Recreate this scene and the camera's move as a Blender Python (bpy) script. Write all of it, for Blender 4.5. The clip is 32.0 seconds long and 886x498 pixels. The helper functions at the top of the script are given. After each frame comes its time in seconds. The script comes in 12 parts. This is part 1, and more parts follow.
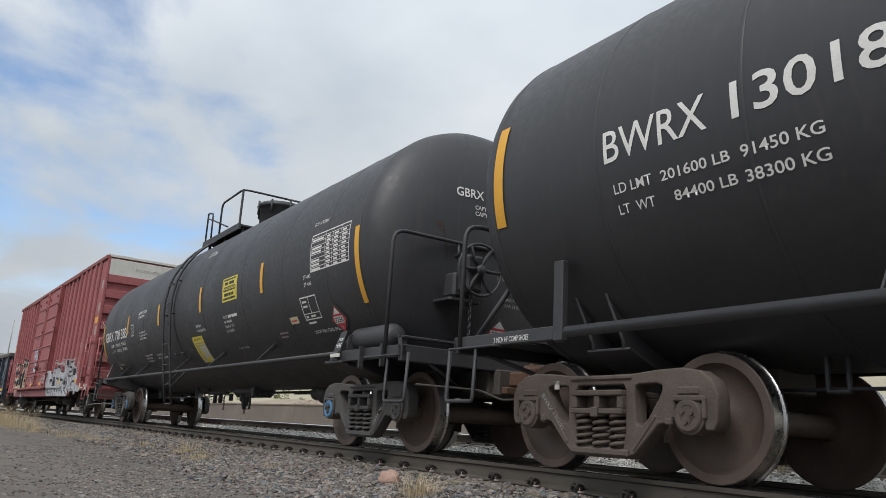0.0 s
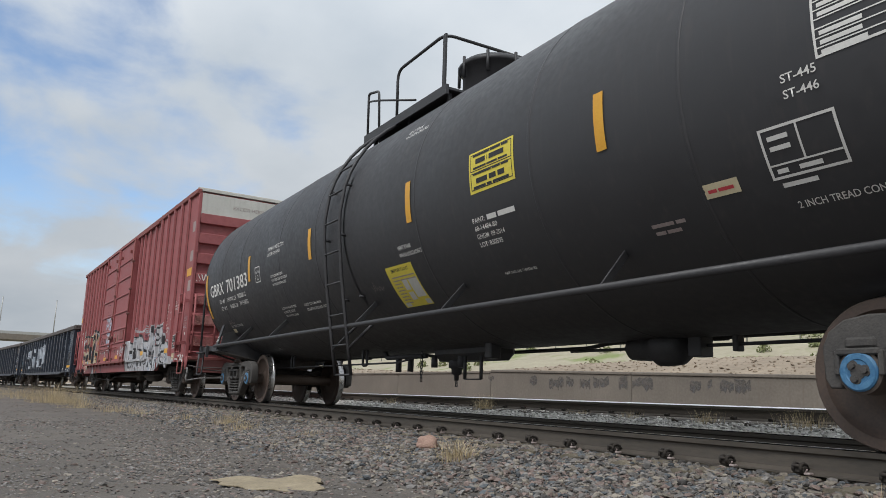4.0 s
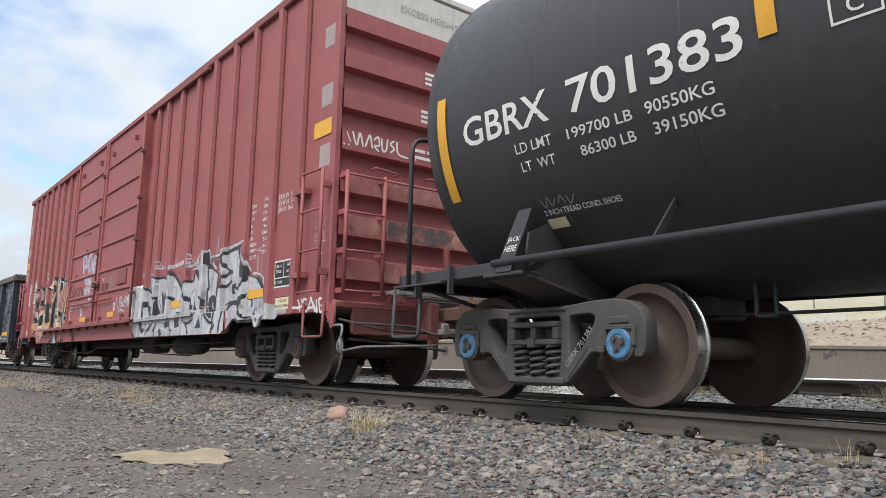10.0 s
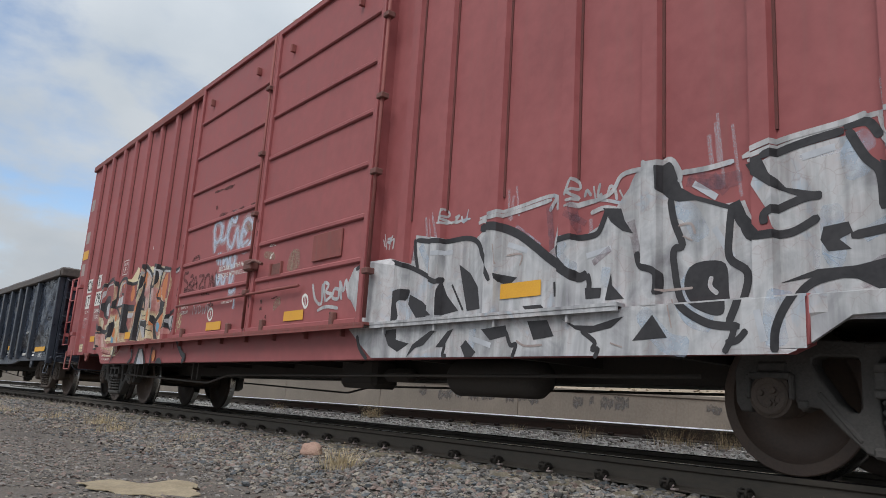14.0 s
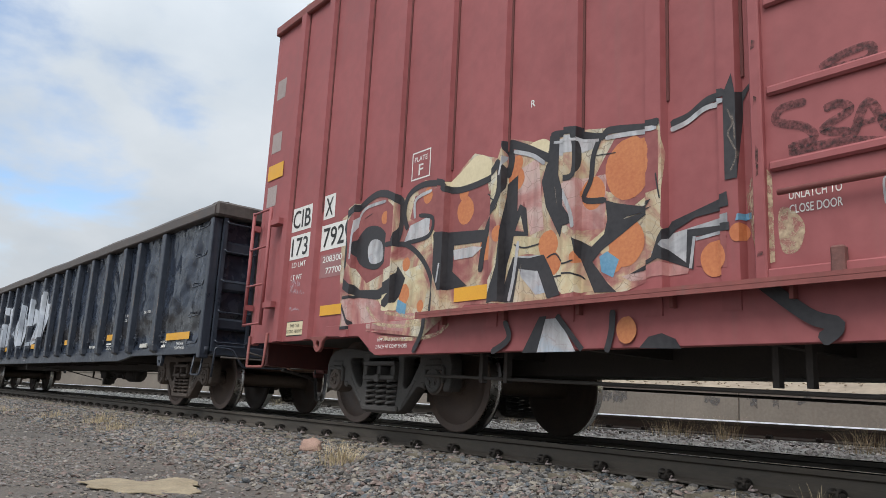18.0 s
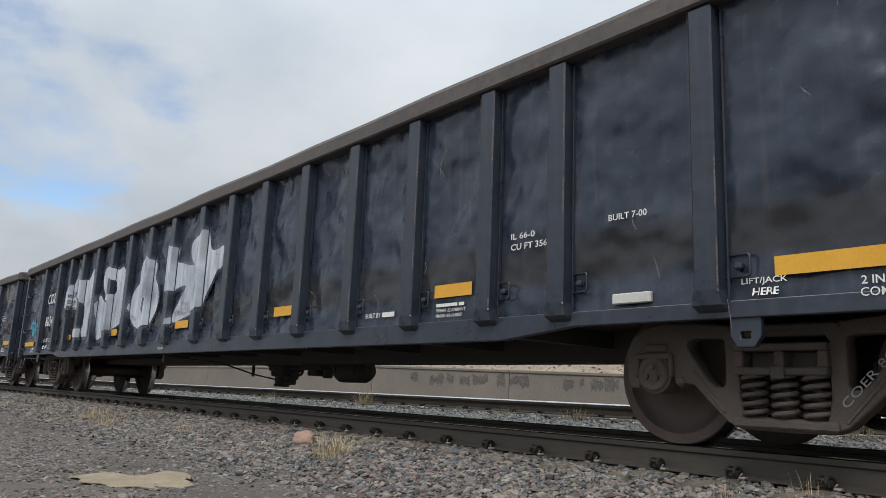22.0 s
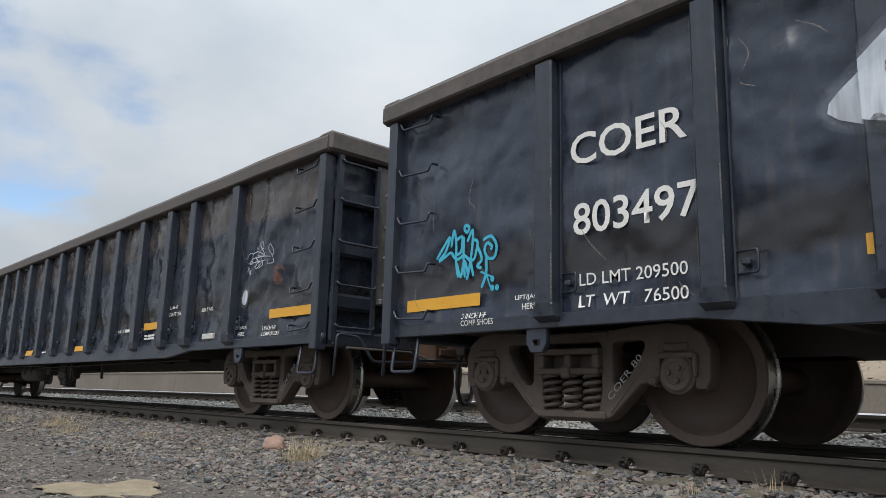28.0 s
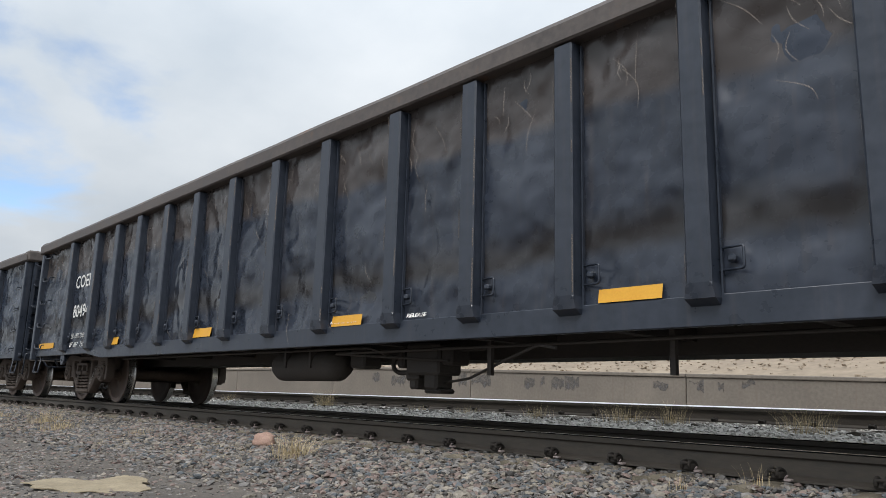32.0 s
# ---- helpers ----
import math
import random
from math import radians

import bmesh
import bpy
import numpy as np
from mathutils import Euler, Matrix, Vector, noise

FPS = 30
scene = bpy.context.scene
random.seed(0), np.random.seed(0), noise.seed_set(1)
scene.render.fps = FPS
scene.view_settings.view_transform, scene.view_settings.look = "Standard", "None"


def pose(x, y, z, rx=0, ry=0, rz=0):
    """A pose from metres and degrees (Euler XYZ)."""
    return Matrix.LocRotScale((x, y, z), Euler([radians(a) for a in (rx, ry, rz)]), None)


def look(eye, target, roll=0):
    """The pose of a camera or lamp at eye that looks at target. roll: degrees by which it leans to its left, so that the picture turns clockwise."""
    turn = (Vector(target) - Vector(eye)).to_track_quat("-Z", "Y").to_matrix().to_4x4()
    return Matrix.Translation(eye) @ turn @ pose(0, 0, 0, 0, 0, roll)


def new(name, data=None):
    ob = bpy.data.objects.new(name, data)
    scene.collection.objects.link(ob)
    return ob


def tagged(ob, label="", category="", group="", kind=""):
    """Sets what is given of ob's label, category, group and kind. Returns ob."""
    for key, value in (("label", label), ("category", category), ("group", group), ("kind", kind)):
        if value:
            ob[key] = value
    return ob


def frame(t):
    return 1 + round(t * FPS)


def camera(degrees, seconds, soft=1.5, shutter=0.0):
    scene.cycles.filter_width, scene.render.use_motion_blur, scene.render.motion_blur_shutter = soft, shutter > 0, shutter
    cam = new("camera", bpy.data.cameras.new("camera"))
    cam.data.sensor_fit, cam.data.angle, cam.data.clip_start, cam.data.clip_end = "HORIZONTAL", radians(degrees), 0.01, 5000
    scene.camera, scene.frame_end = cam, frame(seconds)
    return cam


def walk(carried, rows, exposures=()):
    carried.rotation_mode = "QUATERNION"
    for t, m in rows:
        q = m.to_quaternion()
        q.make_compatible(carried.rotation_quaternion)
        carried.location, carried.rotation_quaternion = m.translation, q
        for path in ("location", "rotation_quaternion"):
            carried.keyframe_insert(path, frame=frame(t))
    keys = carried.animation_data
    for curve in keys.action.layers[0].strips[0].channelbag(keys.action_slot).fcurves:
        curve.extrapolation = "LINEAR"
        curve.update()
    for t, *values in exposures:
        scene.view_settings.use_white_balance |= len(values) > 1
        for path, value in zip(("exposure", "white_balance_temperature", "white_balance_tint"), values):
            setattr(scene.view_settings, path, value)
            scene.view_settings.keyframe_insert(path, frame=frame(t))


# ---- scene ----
cam = camera(61.28, 32.0, soft=0.65)
# seconds; x, y, z; rx, ry, rz
PATH = [
    (0.0, -0.000, -5.544, 0.257, 103.63, -3.23, 56.64),
    (0.5, -0.000, -5.543, 0.256, 103.24, -3.04, 56.87),
    (1.0, -0.000, -5.543, 0.256, 102.93, -2.01, 57.63),
    (1.5, -0.000, -5.542, 0.257, 102.37, -2.01, 57.87),
    (2.0, -0.000, -5.541, 0.257, 101.83, -2.15, 57.89),
    (2.5, -0.001, -5.541, 0.257, 101.37, -1.91, 58.53),
    (3.0, -0.001, -5.540, 0.258, 101.21, -1.47, 59.30),
    (3.5, 0.001, -5.540, 0.258, 101.07, -1.61, 59.55),
    (5.5, 0.009, -5.542, 0.259, 99.92, -1.35, 58.07),
    (6.0, 0.010, -5.542, 0.259, 99.30, -0.85, 58.08),
    (6.5, 0.012, -5.541, 0.260, 98.94, -0.60, 57.47),
    (7.0, 0.013, -5.540, 0.260, 98.50, -0.75, 56.80),
    (7.5, 0.015, -5.540, 0.261, 98.80, -0.92, 55.72),
    (8.0, 0.017, -5.540, 0.261, 98.95, -0.77, 54.78),
    (8.5, 0.019, -5.541, 0.261, 98.97, -0.80, 54.15),
    (9.0, 0.022, -5.541, 0.260, 98.86, -1.02, 53.63),
    (9.5, 0.024, -5.541, 0.260, 98.83, -1.10, 53.12),
    (10.0, 0.025, -5.542, 0.261, 98.93, -1.14, 52.73),
    (10.5, 0.025, -5.542, 0.262, 99.16, -1.26, 52.42),
    (11.0, 0.026, -5.543, 0.262, 99.64, -1.59, 52.09),
    (11.5, 0.027, -5.543, 0.263, 100.24, -2.12, 51.78),
    (12.0, 0.027, -5.543, 0.263, 101.06, -2.58, 51.64),
    (12.5, 0.028, -5.545, 0.264, 102.02, -3.31, 51.44),
    (13.0, 0.029, -5.544, 0.264, 102.32, -3.85, 51.26),
    (13.5, 0.031, -5.543, 0.264, 102.29, -3.87, 51.14),
    (14.0, 0.032, -5.543, 0.263, 101.97, -3.58, 51.06),
    (14.5, 0.033, -5.544, 0.264, 101.63, -3.27, 50.98),
    (16.5, 0.037, -5.545, 0.265, 101.64, -2.94, 50.33),
    (17.0, 0.038, -5.545, 0.265, 101.60, -2.96, 50.54),
    (17.5, 0.039, -5.547, 0.265, 101.55, -2.96, 50.78),
    (18.0, 0.040, -5.547, 0.265, 101.54, -2.82, 50.98),
    (18.5, 0.040, -5.547, 0.266, 101.62, -2.76, 50.97),
    (19.0, 0.041, -5.547, 0.266, 101.58, -2.67, 50.98),
    (19.5, 0.041, -5.547, 0.265, 101.30, -2.46, 50.83),
    (20.0, 0.042, -5.547, 0.264, 101.08, -2.30, 50.69),
    (20.5, 0.043, -5.547, 0.264, 100.98, -2.15, 50.55),
    (21.0, 0.044, -5.547, 0.265, 101.06, -2.25, 50.43),
    (21.5, 0.045, -5.547, 0.265, 101.10, -2.43, 50.45),
    (22.0, 0.046, -5.547, 0.266, 100.93, -2.33, 50.44),
    (22.5, 0.047, -5.547, 0.266, 100.92, -2.08, 50.16),
    (23.0, 0.048, -5.547, 0.266, 100.96, -1.99, 49.77),
    (23.5, 0.049, -5.546, 0.266, 100.95, -1.96, 49.20),
    (24.0, 0.050, -5.546, 0.266, 100.99, -1.93, 48.88),
    (24.5, 0.050, -5.546, 0.266, 100.98, -1.85, 48.78),
    (25.0, 0.051, -5.546, 0.266, 101.04, -1.86, 48.75),
    (25.5, 0.052, -5.547, 0.265, 101.15, -1.84, 48.63),
    (27.5, 0.055, -5.548, 0.267, 100.92, -1.93, 48.47),
    (28.0, 0.057, -5.549, 0.267, 101.19, -1.51, 48.29),
    (28.5, 0.059, -5.548, 0.264, 101.26, -1.01, 47.48),
    (29.0, 0.060, -5.548, 0.262, 100.79, -0.81, 47.17),
    (29.5, 0.062, -5.548, 0.260, 100.43, -0.88, 47.29),
    (30.0, 0.063, -5.548, 0.259, 100.43, -0.90, 47.26),
    (30.5, 0.064, -5.547, 0.258, 100.52, -1.11, 47.23),
    (31.0, 0.065, -5.547, 0.257, 100.56, -1.34, 47.35),
    (31.5, 0.065, -5.547, 0.256, 100.74, -1.46, 47.55),
    (32.0, 0.065, -5.547, 0.256, 101.04, -1.53, 47.61),
]
walk(cam, [(r[0], pose(*r[1:])) for r in PATH], exposures=[(0.0, -0.2), (2.0, -0.25), (3.0, -0.31), (4.0, -0.24), (6.0, -0.08), (7.5, 0.06), (8.5, 0.06), (9.2, 0.09), (10.0, 0.28), (11.2, 0.22), (12.2, 0.0), (13.0, -0.05), (13.6, -0.12), (14.2, -0.28), (16.0, -0.08), (18.0, 0.0), (20.0, -0.16), (22.0, -0.2), (25.0, -0.2), (28.0, -0.17), (29.0, -0.06), (30.0, 0.0), (32.0, 0.0)])

# ---- world and sun ----
SUN_ELEVATION, SUN_AZIMUTH = radians(52), radians(152)   # azimuth from +y towards +x

world = bpy.data.worlds.new("world")
scene.world = world
world.use_nodes = True


def link_nodes(tree, a, out, b, inp):
    tree.links.new(a.outputs[out], b.inputs[inp])


def build_sky():
    tree = world.node_tree
    tree.nodes.clear()
    out = tree.nodes.new("ShaderNodeOutputWorld")
    sky = tree.nodes.new("ShaderNodeTexSky")
    sky.sky_type, sky.sun_disc = "NISHITA", False
    sky.sun_elevation, sky.sun_rotation = SUN_ELEVATION, SUN_AZIMUTH
    sky.air_density, sky.dust_density, sky.ozone_density = 1.0, 0.3, 2.0
    blue = tree.nodes.new("ShaderNodeBackground")
    blue.inputs["Strength"].default_value = 0.20
    link_nodes(tree, sky, "Color", blue, "Color")
    coord = tree.nodes.new("ShaderNodeTexCoord")
    # flatten the dome so that clouds get smaller towards the horizon
    split = tree.nodes.new("ShaderNodeSeparateXYZ")
    link_nodes(tree, coord, "Generated", split, "Vector")
    lift = tree.nodes.new("ShaderNodeMath")
    lift.operation, lift.inputs[1].default_value = "ADD", 0.32
    link_nodes(tree, split, "Z", lift, 0)
    low = tree.nodes.new("ShaderNodeMath")
    low.operation, low.inputs[1].default_value = "MAXIMUM", 0.12
    link_nodes(tree, lift, "Value", low, 0)
    flat = tree.nodes.new("ShaderNodeCombineXYZ")
    for axis in ("X", "Y"):
        div = tree.nodes.new("ShaderNodeMath")
        div.operation = "DIVIDE"
        link_nodes(tree, split, axis, div, 0)
        link_nodes(tree, low, "Value", div, 1)
        link_nodes(tree, div, "Value", flat, axis)
    big = tree.nodes.new("ShaderNodeTexNoise")
    big.inputs["Scale"].default_value, big.inputs["Detail"].default_value = 3.1, 9
    big.inputs["Roughness"].default_value, big.inputs["Distortion"].default_value = 0.52, 0.25
    link_nodes(tree, flat, "Vector", big, "Vector")
    # thinner cloud over the west, where the blue shows through
    west = tree.nodes.new("ShaderNodeVectorMath")
    west.operation = "DOT_PRODUCT"
    west.inputs[1].default_value = WEST
    link_nodes(tree, coord, "Generated", west, 0)
    thin = tree.nodes.new("ShaderNodeMapRange")
    thin.inputs["From Min"].default_value, thin.inputs["From Max"].default_value = 0.93, 0.992
    thin.inputs["To Min"].default_value, thin.inputs["To Max"].default_value = 0.26, -0.03
    link_nodes(tree, west, "Value", thin, "Value")
    # cloud banks close up again low over the horizon
    bank = tree.nodes.new("ShaderNodeMapRange")
    bank.inputs["From Min"].default_value, bank.inputs["From Max"].default_value = 0.06, 0.20
    bank.inputs["To Min"].default_value, bank.inputs["To Max"].default_value = 0.25, 0.0
    link_nodes(tree, split, "Z", bank, "Value")
    piled = tree.nodes.new("ShaderNodeMath")
    piled.operation = "ADD"
    link_nodes(tree, thin, "Result", piled, 0)
    link_nodes(tree, bank, "Result", piled, 1)
    cover = tree.nodes.new("ShaderNodeMath")
    cover.operation = "ADD"
    link_nodes(tree, big, "Fac", cover, 0)
    link_nodes(tree, piled, "Value", cover, 1)
    ramp = tree.nodes.new("ShaderNodeMapRange")
    ramp.interpolation_type = "SMOOTHSTEP"
    ramp.inputs["From Min"].default_value, ramp.inputs["From Max"].default_value = 0.34, 0.62
    link_nodes(tree, cover, "Value", ramp, "Value")
    shade = tree.nodes.new("ShaderNodeTexNoise")
    shade.inputs["Scale"].default_value, shade.inputs["Detail"].default_value = 2.2, 7
    shade.inputs["Roughness"].default_value = 0.5
    link_nodes(tree, flat, "Vector", shade, "Vector")
    tone = tree.nodes.new("ShaderNodeMapRange")
    tone.inputs["From Min"].default_value, tone.inputs["From Max"].default_value = 0.3, 0.7
    link_nodes(tree, shade, "Fac", tone, "Value")
    mix = tree.nodes.new("ShaderNodeMix")
    mix.data_type = "RGBA"
    mix.inputs["A"].default_value, mix.inputs["B"].default_value = (0.53, 0.595, 0.665, 1), (0.735, 0.78, 0.825, 1)
    link_nodes(tree, tone, "Result", mix, "Factor")
    cloud = tree.nodes.new("ShaderNodeBackground")
    # an overcast dome grows brighter towards the zenith
    rise = tree.nodes.new("ShaderNodeMapRange")
    rise.interpolation_type = "SMOOTHSTEP"
    rise.inputs["From Min"].default_value, rise.inputs["From Max"].default_value = 0.0, 0.95
    rise.inputs["To Min"].default_value, rise.inputs["To Max"].default_value = 0.86, 1.66
    link_nodes(tree, split, "Z", rise, "Value")
    link_nodes(tree, rise, "Result", cloud, "Strength")
    link_nodes(tree, mix, "Result", cloud, "Color")
    both = tree.nodes.new("ShaderNodeMixShader")
    link_nodes(tree, ramp, "Result", both, "Fac")
    tree.links.new(blue.outputs[0], both.inputs[1])
    tree.links.new(cloud.outputs[0], both.inputs[2])
    tree.links.new(both.outputs[0], out.inputs["Surface"])


WEST = (-0.955, 0.035, 0.29)
build_sky()

sun_lamp = new("sun", bpy.data.lights.new("sun", "SUN"))
sun_lamp.data.energy, sun_lamp.data.angle, sun_lamp.data.color = 2.5, radians(30), (1.0, 0.975, 0.95)
sun_lamp.matrix_world = look((0, 0, 30), Vector((0, 0, 30)) - Vector((
    math.sin(SUN_AZIMUTH) * math.cos(SUN_ELEVATION), math.cos(SUN_AZIMUTH) * math.cos(SUN_ELEVATION), math.sin(SUN_ELEVATION))))


# ---- materials ----
def surface(name, base, other, rough=0.6, metal=0.0, scale=3.0, fine=40.0, bump=0.15, rust=None, rust_amount=0.0,
            streaks=0.0, random_tint=0.0, bands=(), space="Object", rust_scale=2.0, spec=0.5, dent=0.0, stretch=(1, 1, 1)):
    """A painted, rusted, stony or earthy surface: two colours mixed by a broad and a fine grain, patches of rust, runs down the side."""
    m = bpy.data.materials.new(name)
    m.use_nodes = True
    tree = m.node_tree
    shader = tree.nodes["Principled BSDF"]
    coord = tree.nodes.new("ShaderNodeTexCoord")
    mapping = tree.nodes.new("ShaderNodeMapping")
    mapping.inputs["Scale"].default_value = stretch
    link_nodes(tree, coord, space, mapping, "Vector")
    broad = tree.nodes.new("ShaderNodeTexNoise")
    broad.inputs["Scale"].default_value, broad.inputs["Detail"].default_value = scale, 6
    broad.inputs["Roughness"].default_value = 0.6
    link_nodes(tree, mapping, "Vector", broad, "Vector")
    grain = tree.nodes.new("ShaderNodeTexNoise")
    grain.inputs["Scale"].default_value, grain.inputs["Detail"].default_value = fine, 4
    link_nodes(tree, mapping, "Vector", grain, "Vector")
    blend = tree.nodes.new("ShaderNodeMath")
    blend.operation = "MULTIPLY_ADD"
    blend.inputs[1].default_value = 0.45
    link_nodes(tree, grain, "Fac", blend, 0)
    half = tree.nodes.new("ShaderNodeMath")
    half.operation, half.inputs[1].default_value = "MULTIPLY", 0.55
    link_nodes(tree, broad, "Fac", half, 0)
    link_nodes(tree, half, "Value", blend, 2)
    spread = tree.nodes.new("ShaderNodeMapRange")
    spread.inputs["From Min"].default_value, spread.inputs["From Max"].default_value = 0.36, 0.64
    link_nodes(tree, blend, "Value", spread, "Value")
    mix = tree.nodes.new("ShaderNodeMix")
    mix.data_type = "RGBA"
    mix.inputs["A"].default_value, mix.inputs["B"].default_value = (*base, 1), (*other, 1)
    link_nodes(tree, spread, "Result", mix, "Factor")
    colour = mix.outputs["Result"]
    if streaks:
        long = tree.nodes.new("ShaderNodeMapping")
        long.inputs["Scale"].default_value = (9, 9, 0.5)
        link_nodes(tree, coord, space, long, "Vector")
        run = tree.nodes.new("ShaderNodeTexNoise")
        run.inputs["Scale"].default_value, run.inputs["Detail"].default_value = 1.6, 5
        link_nodes(tree, long, "Vector", run, "Vector")
        cut = tree.nodes.new("ShaderNodeMapRange")
        cut.inputs["From Min"].default_value, cut.inputs["From Max"].default_value = 0.55, 0.75
        cut.inputs["To Max"].default_value = streaks
        link_nodes(tree, run, "Fac", cut, "Value")
        wash = tree.nodes.new("ShaderNodeMix")
        wash.data_type = "RGBA"
        wash.inputs["B"].default_value = (0.16, 0.13, 0.11, 1)
        link_nodes(tree, cut, "Result", wash, "Factor")
        tree.links.new(colour, wash.inputs["A"])
        colour = wash.outputs["Result"]
    rough_out = None
    if rust:
        spot = tree.nodes.new("ShaderNodeTexNoise")
        spot.inputs["Scale"].default_value, spot.inputs["Detail"].default_value = rust_scale, 10
        spot.inputs["Roughness"].default_value = 0.7
        link_nodes(tree, mapping, "Vector", spot, "Vector")
        cut = tree.nodes.new("ShaderNodeMapRange")
        edge = 0.78 - 0.4 * rust_amount
        cut.inputs["From Min"].default_value, cut.inputs["From Max"].default_value = edge, edge + 0.09
        link_nodes(tree, spot, "Fac", cut, "Value")
        eaten = tree.nodes.new("ShaderNodeMix")
        eaten.data_type = "RGBA"
        eaten.inputs["B"].default_value = (*rust, 1)
        link_nodes(tree, cut, "Result", eaten, "Factor")
        tree.links.new(colour, eaten.inputs["A"])
        colour = eaten.outputs["Result"]
    for low_z, high_z, tint_colour in bands:
        # a strip of another colour along the side, between two heights, with a ragged edge
        place = tree.nodes.new("ShaderNodeSeparateXYZ")
        link_nodes(tree, coord, "Object", place, "Vector")
        wave = tree.nodes.new("ShaderNodeMath")
        wave.operation, wave.inputs[1].default_value = "MULTIPLY_ADD", 0.38
        link_nodes(tree, broad, "Fac", wave, 0)
        link_nodes(tree, place, "Z", wave, 2)
        inside = None
        for edge_z, soft, flip in ((low_z + 0.19, 0.05, False), (high_z + 0.19, 0.10, True)):
            step = tree.nodes.new("ShaderNodeMapRange")
            step.inputs["From Min"].default_value, step.inputs["From Max"].default_value = edge_z - soft, edge_z + soft
            if flip:
                step.inputs["To Min"].default_value, step.inputs["To Max"].default_value = 1.0, 0.0
            link_nodes(tree, wave, "Value", step, "Value")
            if inside is None:
                inside = step
            else:
                both = tree.nodes.new("ShaderNodeMath")
                both.operation = "MULTIPLY"
                link_nodes(tree, inside, "Result", both, 0)
                link_nodes(tree, step, "Result", both, 1)
        strip_share = tree.nodes.new("ShaderNodeMath")
        strip_share.operation, strip_share.inputs[1].default_value = "MULTIPLY", 0.85
        link_nodes(tree, both, "Value", strip_share, 0)
        over = tree.nodes.new("ShaderNodeMix")
        over.data_type = "RGBA"
        over.inputs["B"].default_value = (*tint_colour, 1)
        link_nodes(tree, strip_share, "Value", over, "Factor")
        tree.links.new(colour, over.inputs["A"])
        colour = over.outputs["Result"]
    if random_tint:
        info = tree.nodes.new("ShaderNodeObjectInfo" if random_tint > 0 else "ShaderNodeNewGeometry")
        key = "Random" if random_tint > 0 else "Random Per Island"
        tint = tree.nodes.new("ShaderNodeMapRange")
        a = abs(random_tint)
        tint.inputs["To Min"].default_value, tint.inputs["To Max"].default_value = 1 - a, 1 + a
        link_nodes(tree, info, key, tint, "Value")
        hsv = tree.nodes.new("ShaderNodeHueSaturation")
        link_nodes(tree, tint, "Result", hsv, "Value")
        tree.links.new(colour, hsv.inputs["Color"])
        colour = hsv.outputs["Color"]
    tree.links.new(colour, shader.inputs["Base Color"])
    shader.inputs["Metallic"].default_value = metal
    shader.inputs["Specular IOR Level"].default_value = spec
    wear = tree.nodes.new("ShaderNodeMapRange")
    wear.inputs["To Min"].default_value, wear.inputs["To Max"].default_value = max(rough - 0.12, 0.05), min(rough + 0.14, 1)
    link_nodes(tree, spread, "Result", wear, "Value")
    link_nodes(tree, wear, "Result", shader, "Roughness")
    height = grain.outputs["Fac"]
    if dent:
        dimple = tree.nodes.new("ShaderNodeTexNoise")
        dimple.inputs["Scale"].default_value, dimple.inputs["Detail"].default_value = 1.7, 2
        link_nodes(tree, mapping, "Vector", dimple, "Vector")
        first = tree.nodes.new("ShaderNodeBump")
        first.inputs["Strength"].default_value, first.inputs["Distance"].default_value = dent, 0.12
        link_nodes(tree, dimple, "Fac", first, "Height")
    relief = tree.nodes.new("ShaderNodeBump")
    relief.inputs["Strength"].default_value, relief.inputs["Distance"].default_value = bump, 0.01
    tree.links.new(height, relief.inputs["Height"])
    if dent:
        link_nodes(tree, first, "Normal", relief, "Normal")
    link_nodes(tree, relief, "Normal", shader, "Normal")
    return m


TANK_BLACK = surface("tank_black_paint", (0.031, 0.031, 0.0345), (0.045, 0.0445, 0.048), 0.55, spec=0.5, scale=0.7, fine=14, bump=0.05, streaks=0.10, rust=(0.028, 0.021, 0.017), rust_amount=0.25, rust_scale=0.8, dent=0.03)
STEEL_BLACK = surface("sooty_black_steel", (0.030, 0.030, 0.033), (0.052, 0.051, 0.054), 0.55, scale=4, bump=0.2, rust=(0.05, 0.032, 0.022), rust_amount=0.2, rust_scale=5)
CAST_GREY = surface("dusty_cast_steel", (0.056, 0.053, 0.051), (0.105, 0.098, 0.092), 0.75, scale=5, fine=60, bump=0.4, rust=(0.055, 0.035, 0.025), rust_amount=0.25, rust_scale=4)
CAST_BROWN = surface("rusty_cast_steel", (0.078, 0.062, 0.053), (0.14, 0.110, 0.092), 0.8, scale=5, fine=60, bump=0.4, rust=(0.07, 0.04, 0.028), rust_amount=0.35, rust_scale=4)
WHEEL_STEEL = surface("rusty_wheel_steel", (0.075, 0.054, 0.045), (0.125, 0.088, 0.070), 0.6, scale=6, fine=50, bump=0.2, rust=(0.095, 0.050, 0.032), rust_amount=0.3, rust_scale=3)
TREAD_STEEL = surface("bright_rolled_steel", (0.42, 0.41, 0.40), (0.58, 0.57, 0.56), 0.30, metal=1.0, scale=8, fine=80, bump=0.05)
AXLE_STEEL = surface("dull_axle_steel", (0.10, 0.074, 0.060), (0.16, 0.118, 0.095), 0.6, metal=0.1, scale=5, bump=0.2)
CAP_BLUE = surface("blue_bearing_paint", (0.045, 0.16, 0.32), (0.10, 0.25, 0.42), 0.5, scale=20, bump=0.1, rust=(0.03, 0.05, 0.07), rust_amount=0.3, rust_scale=20)
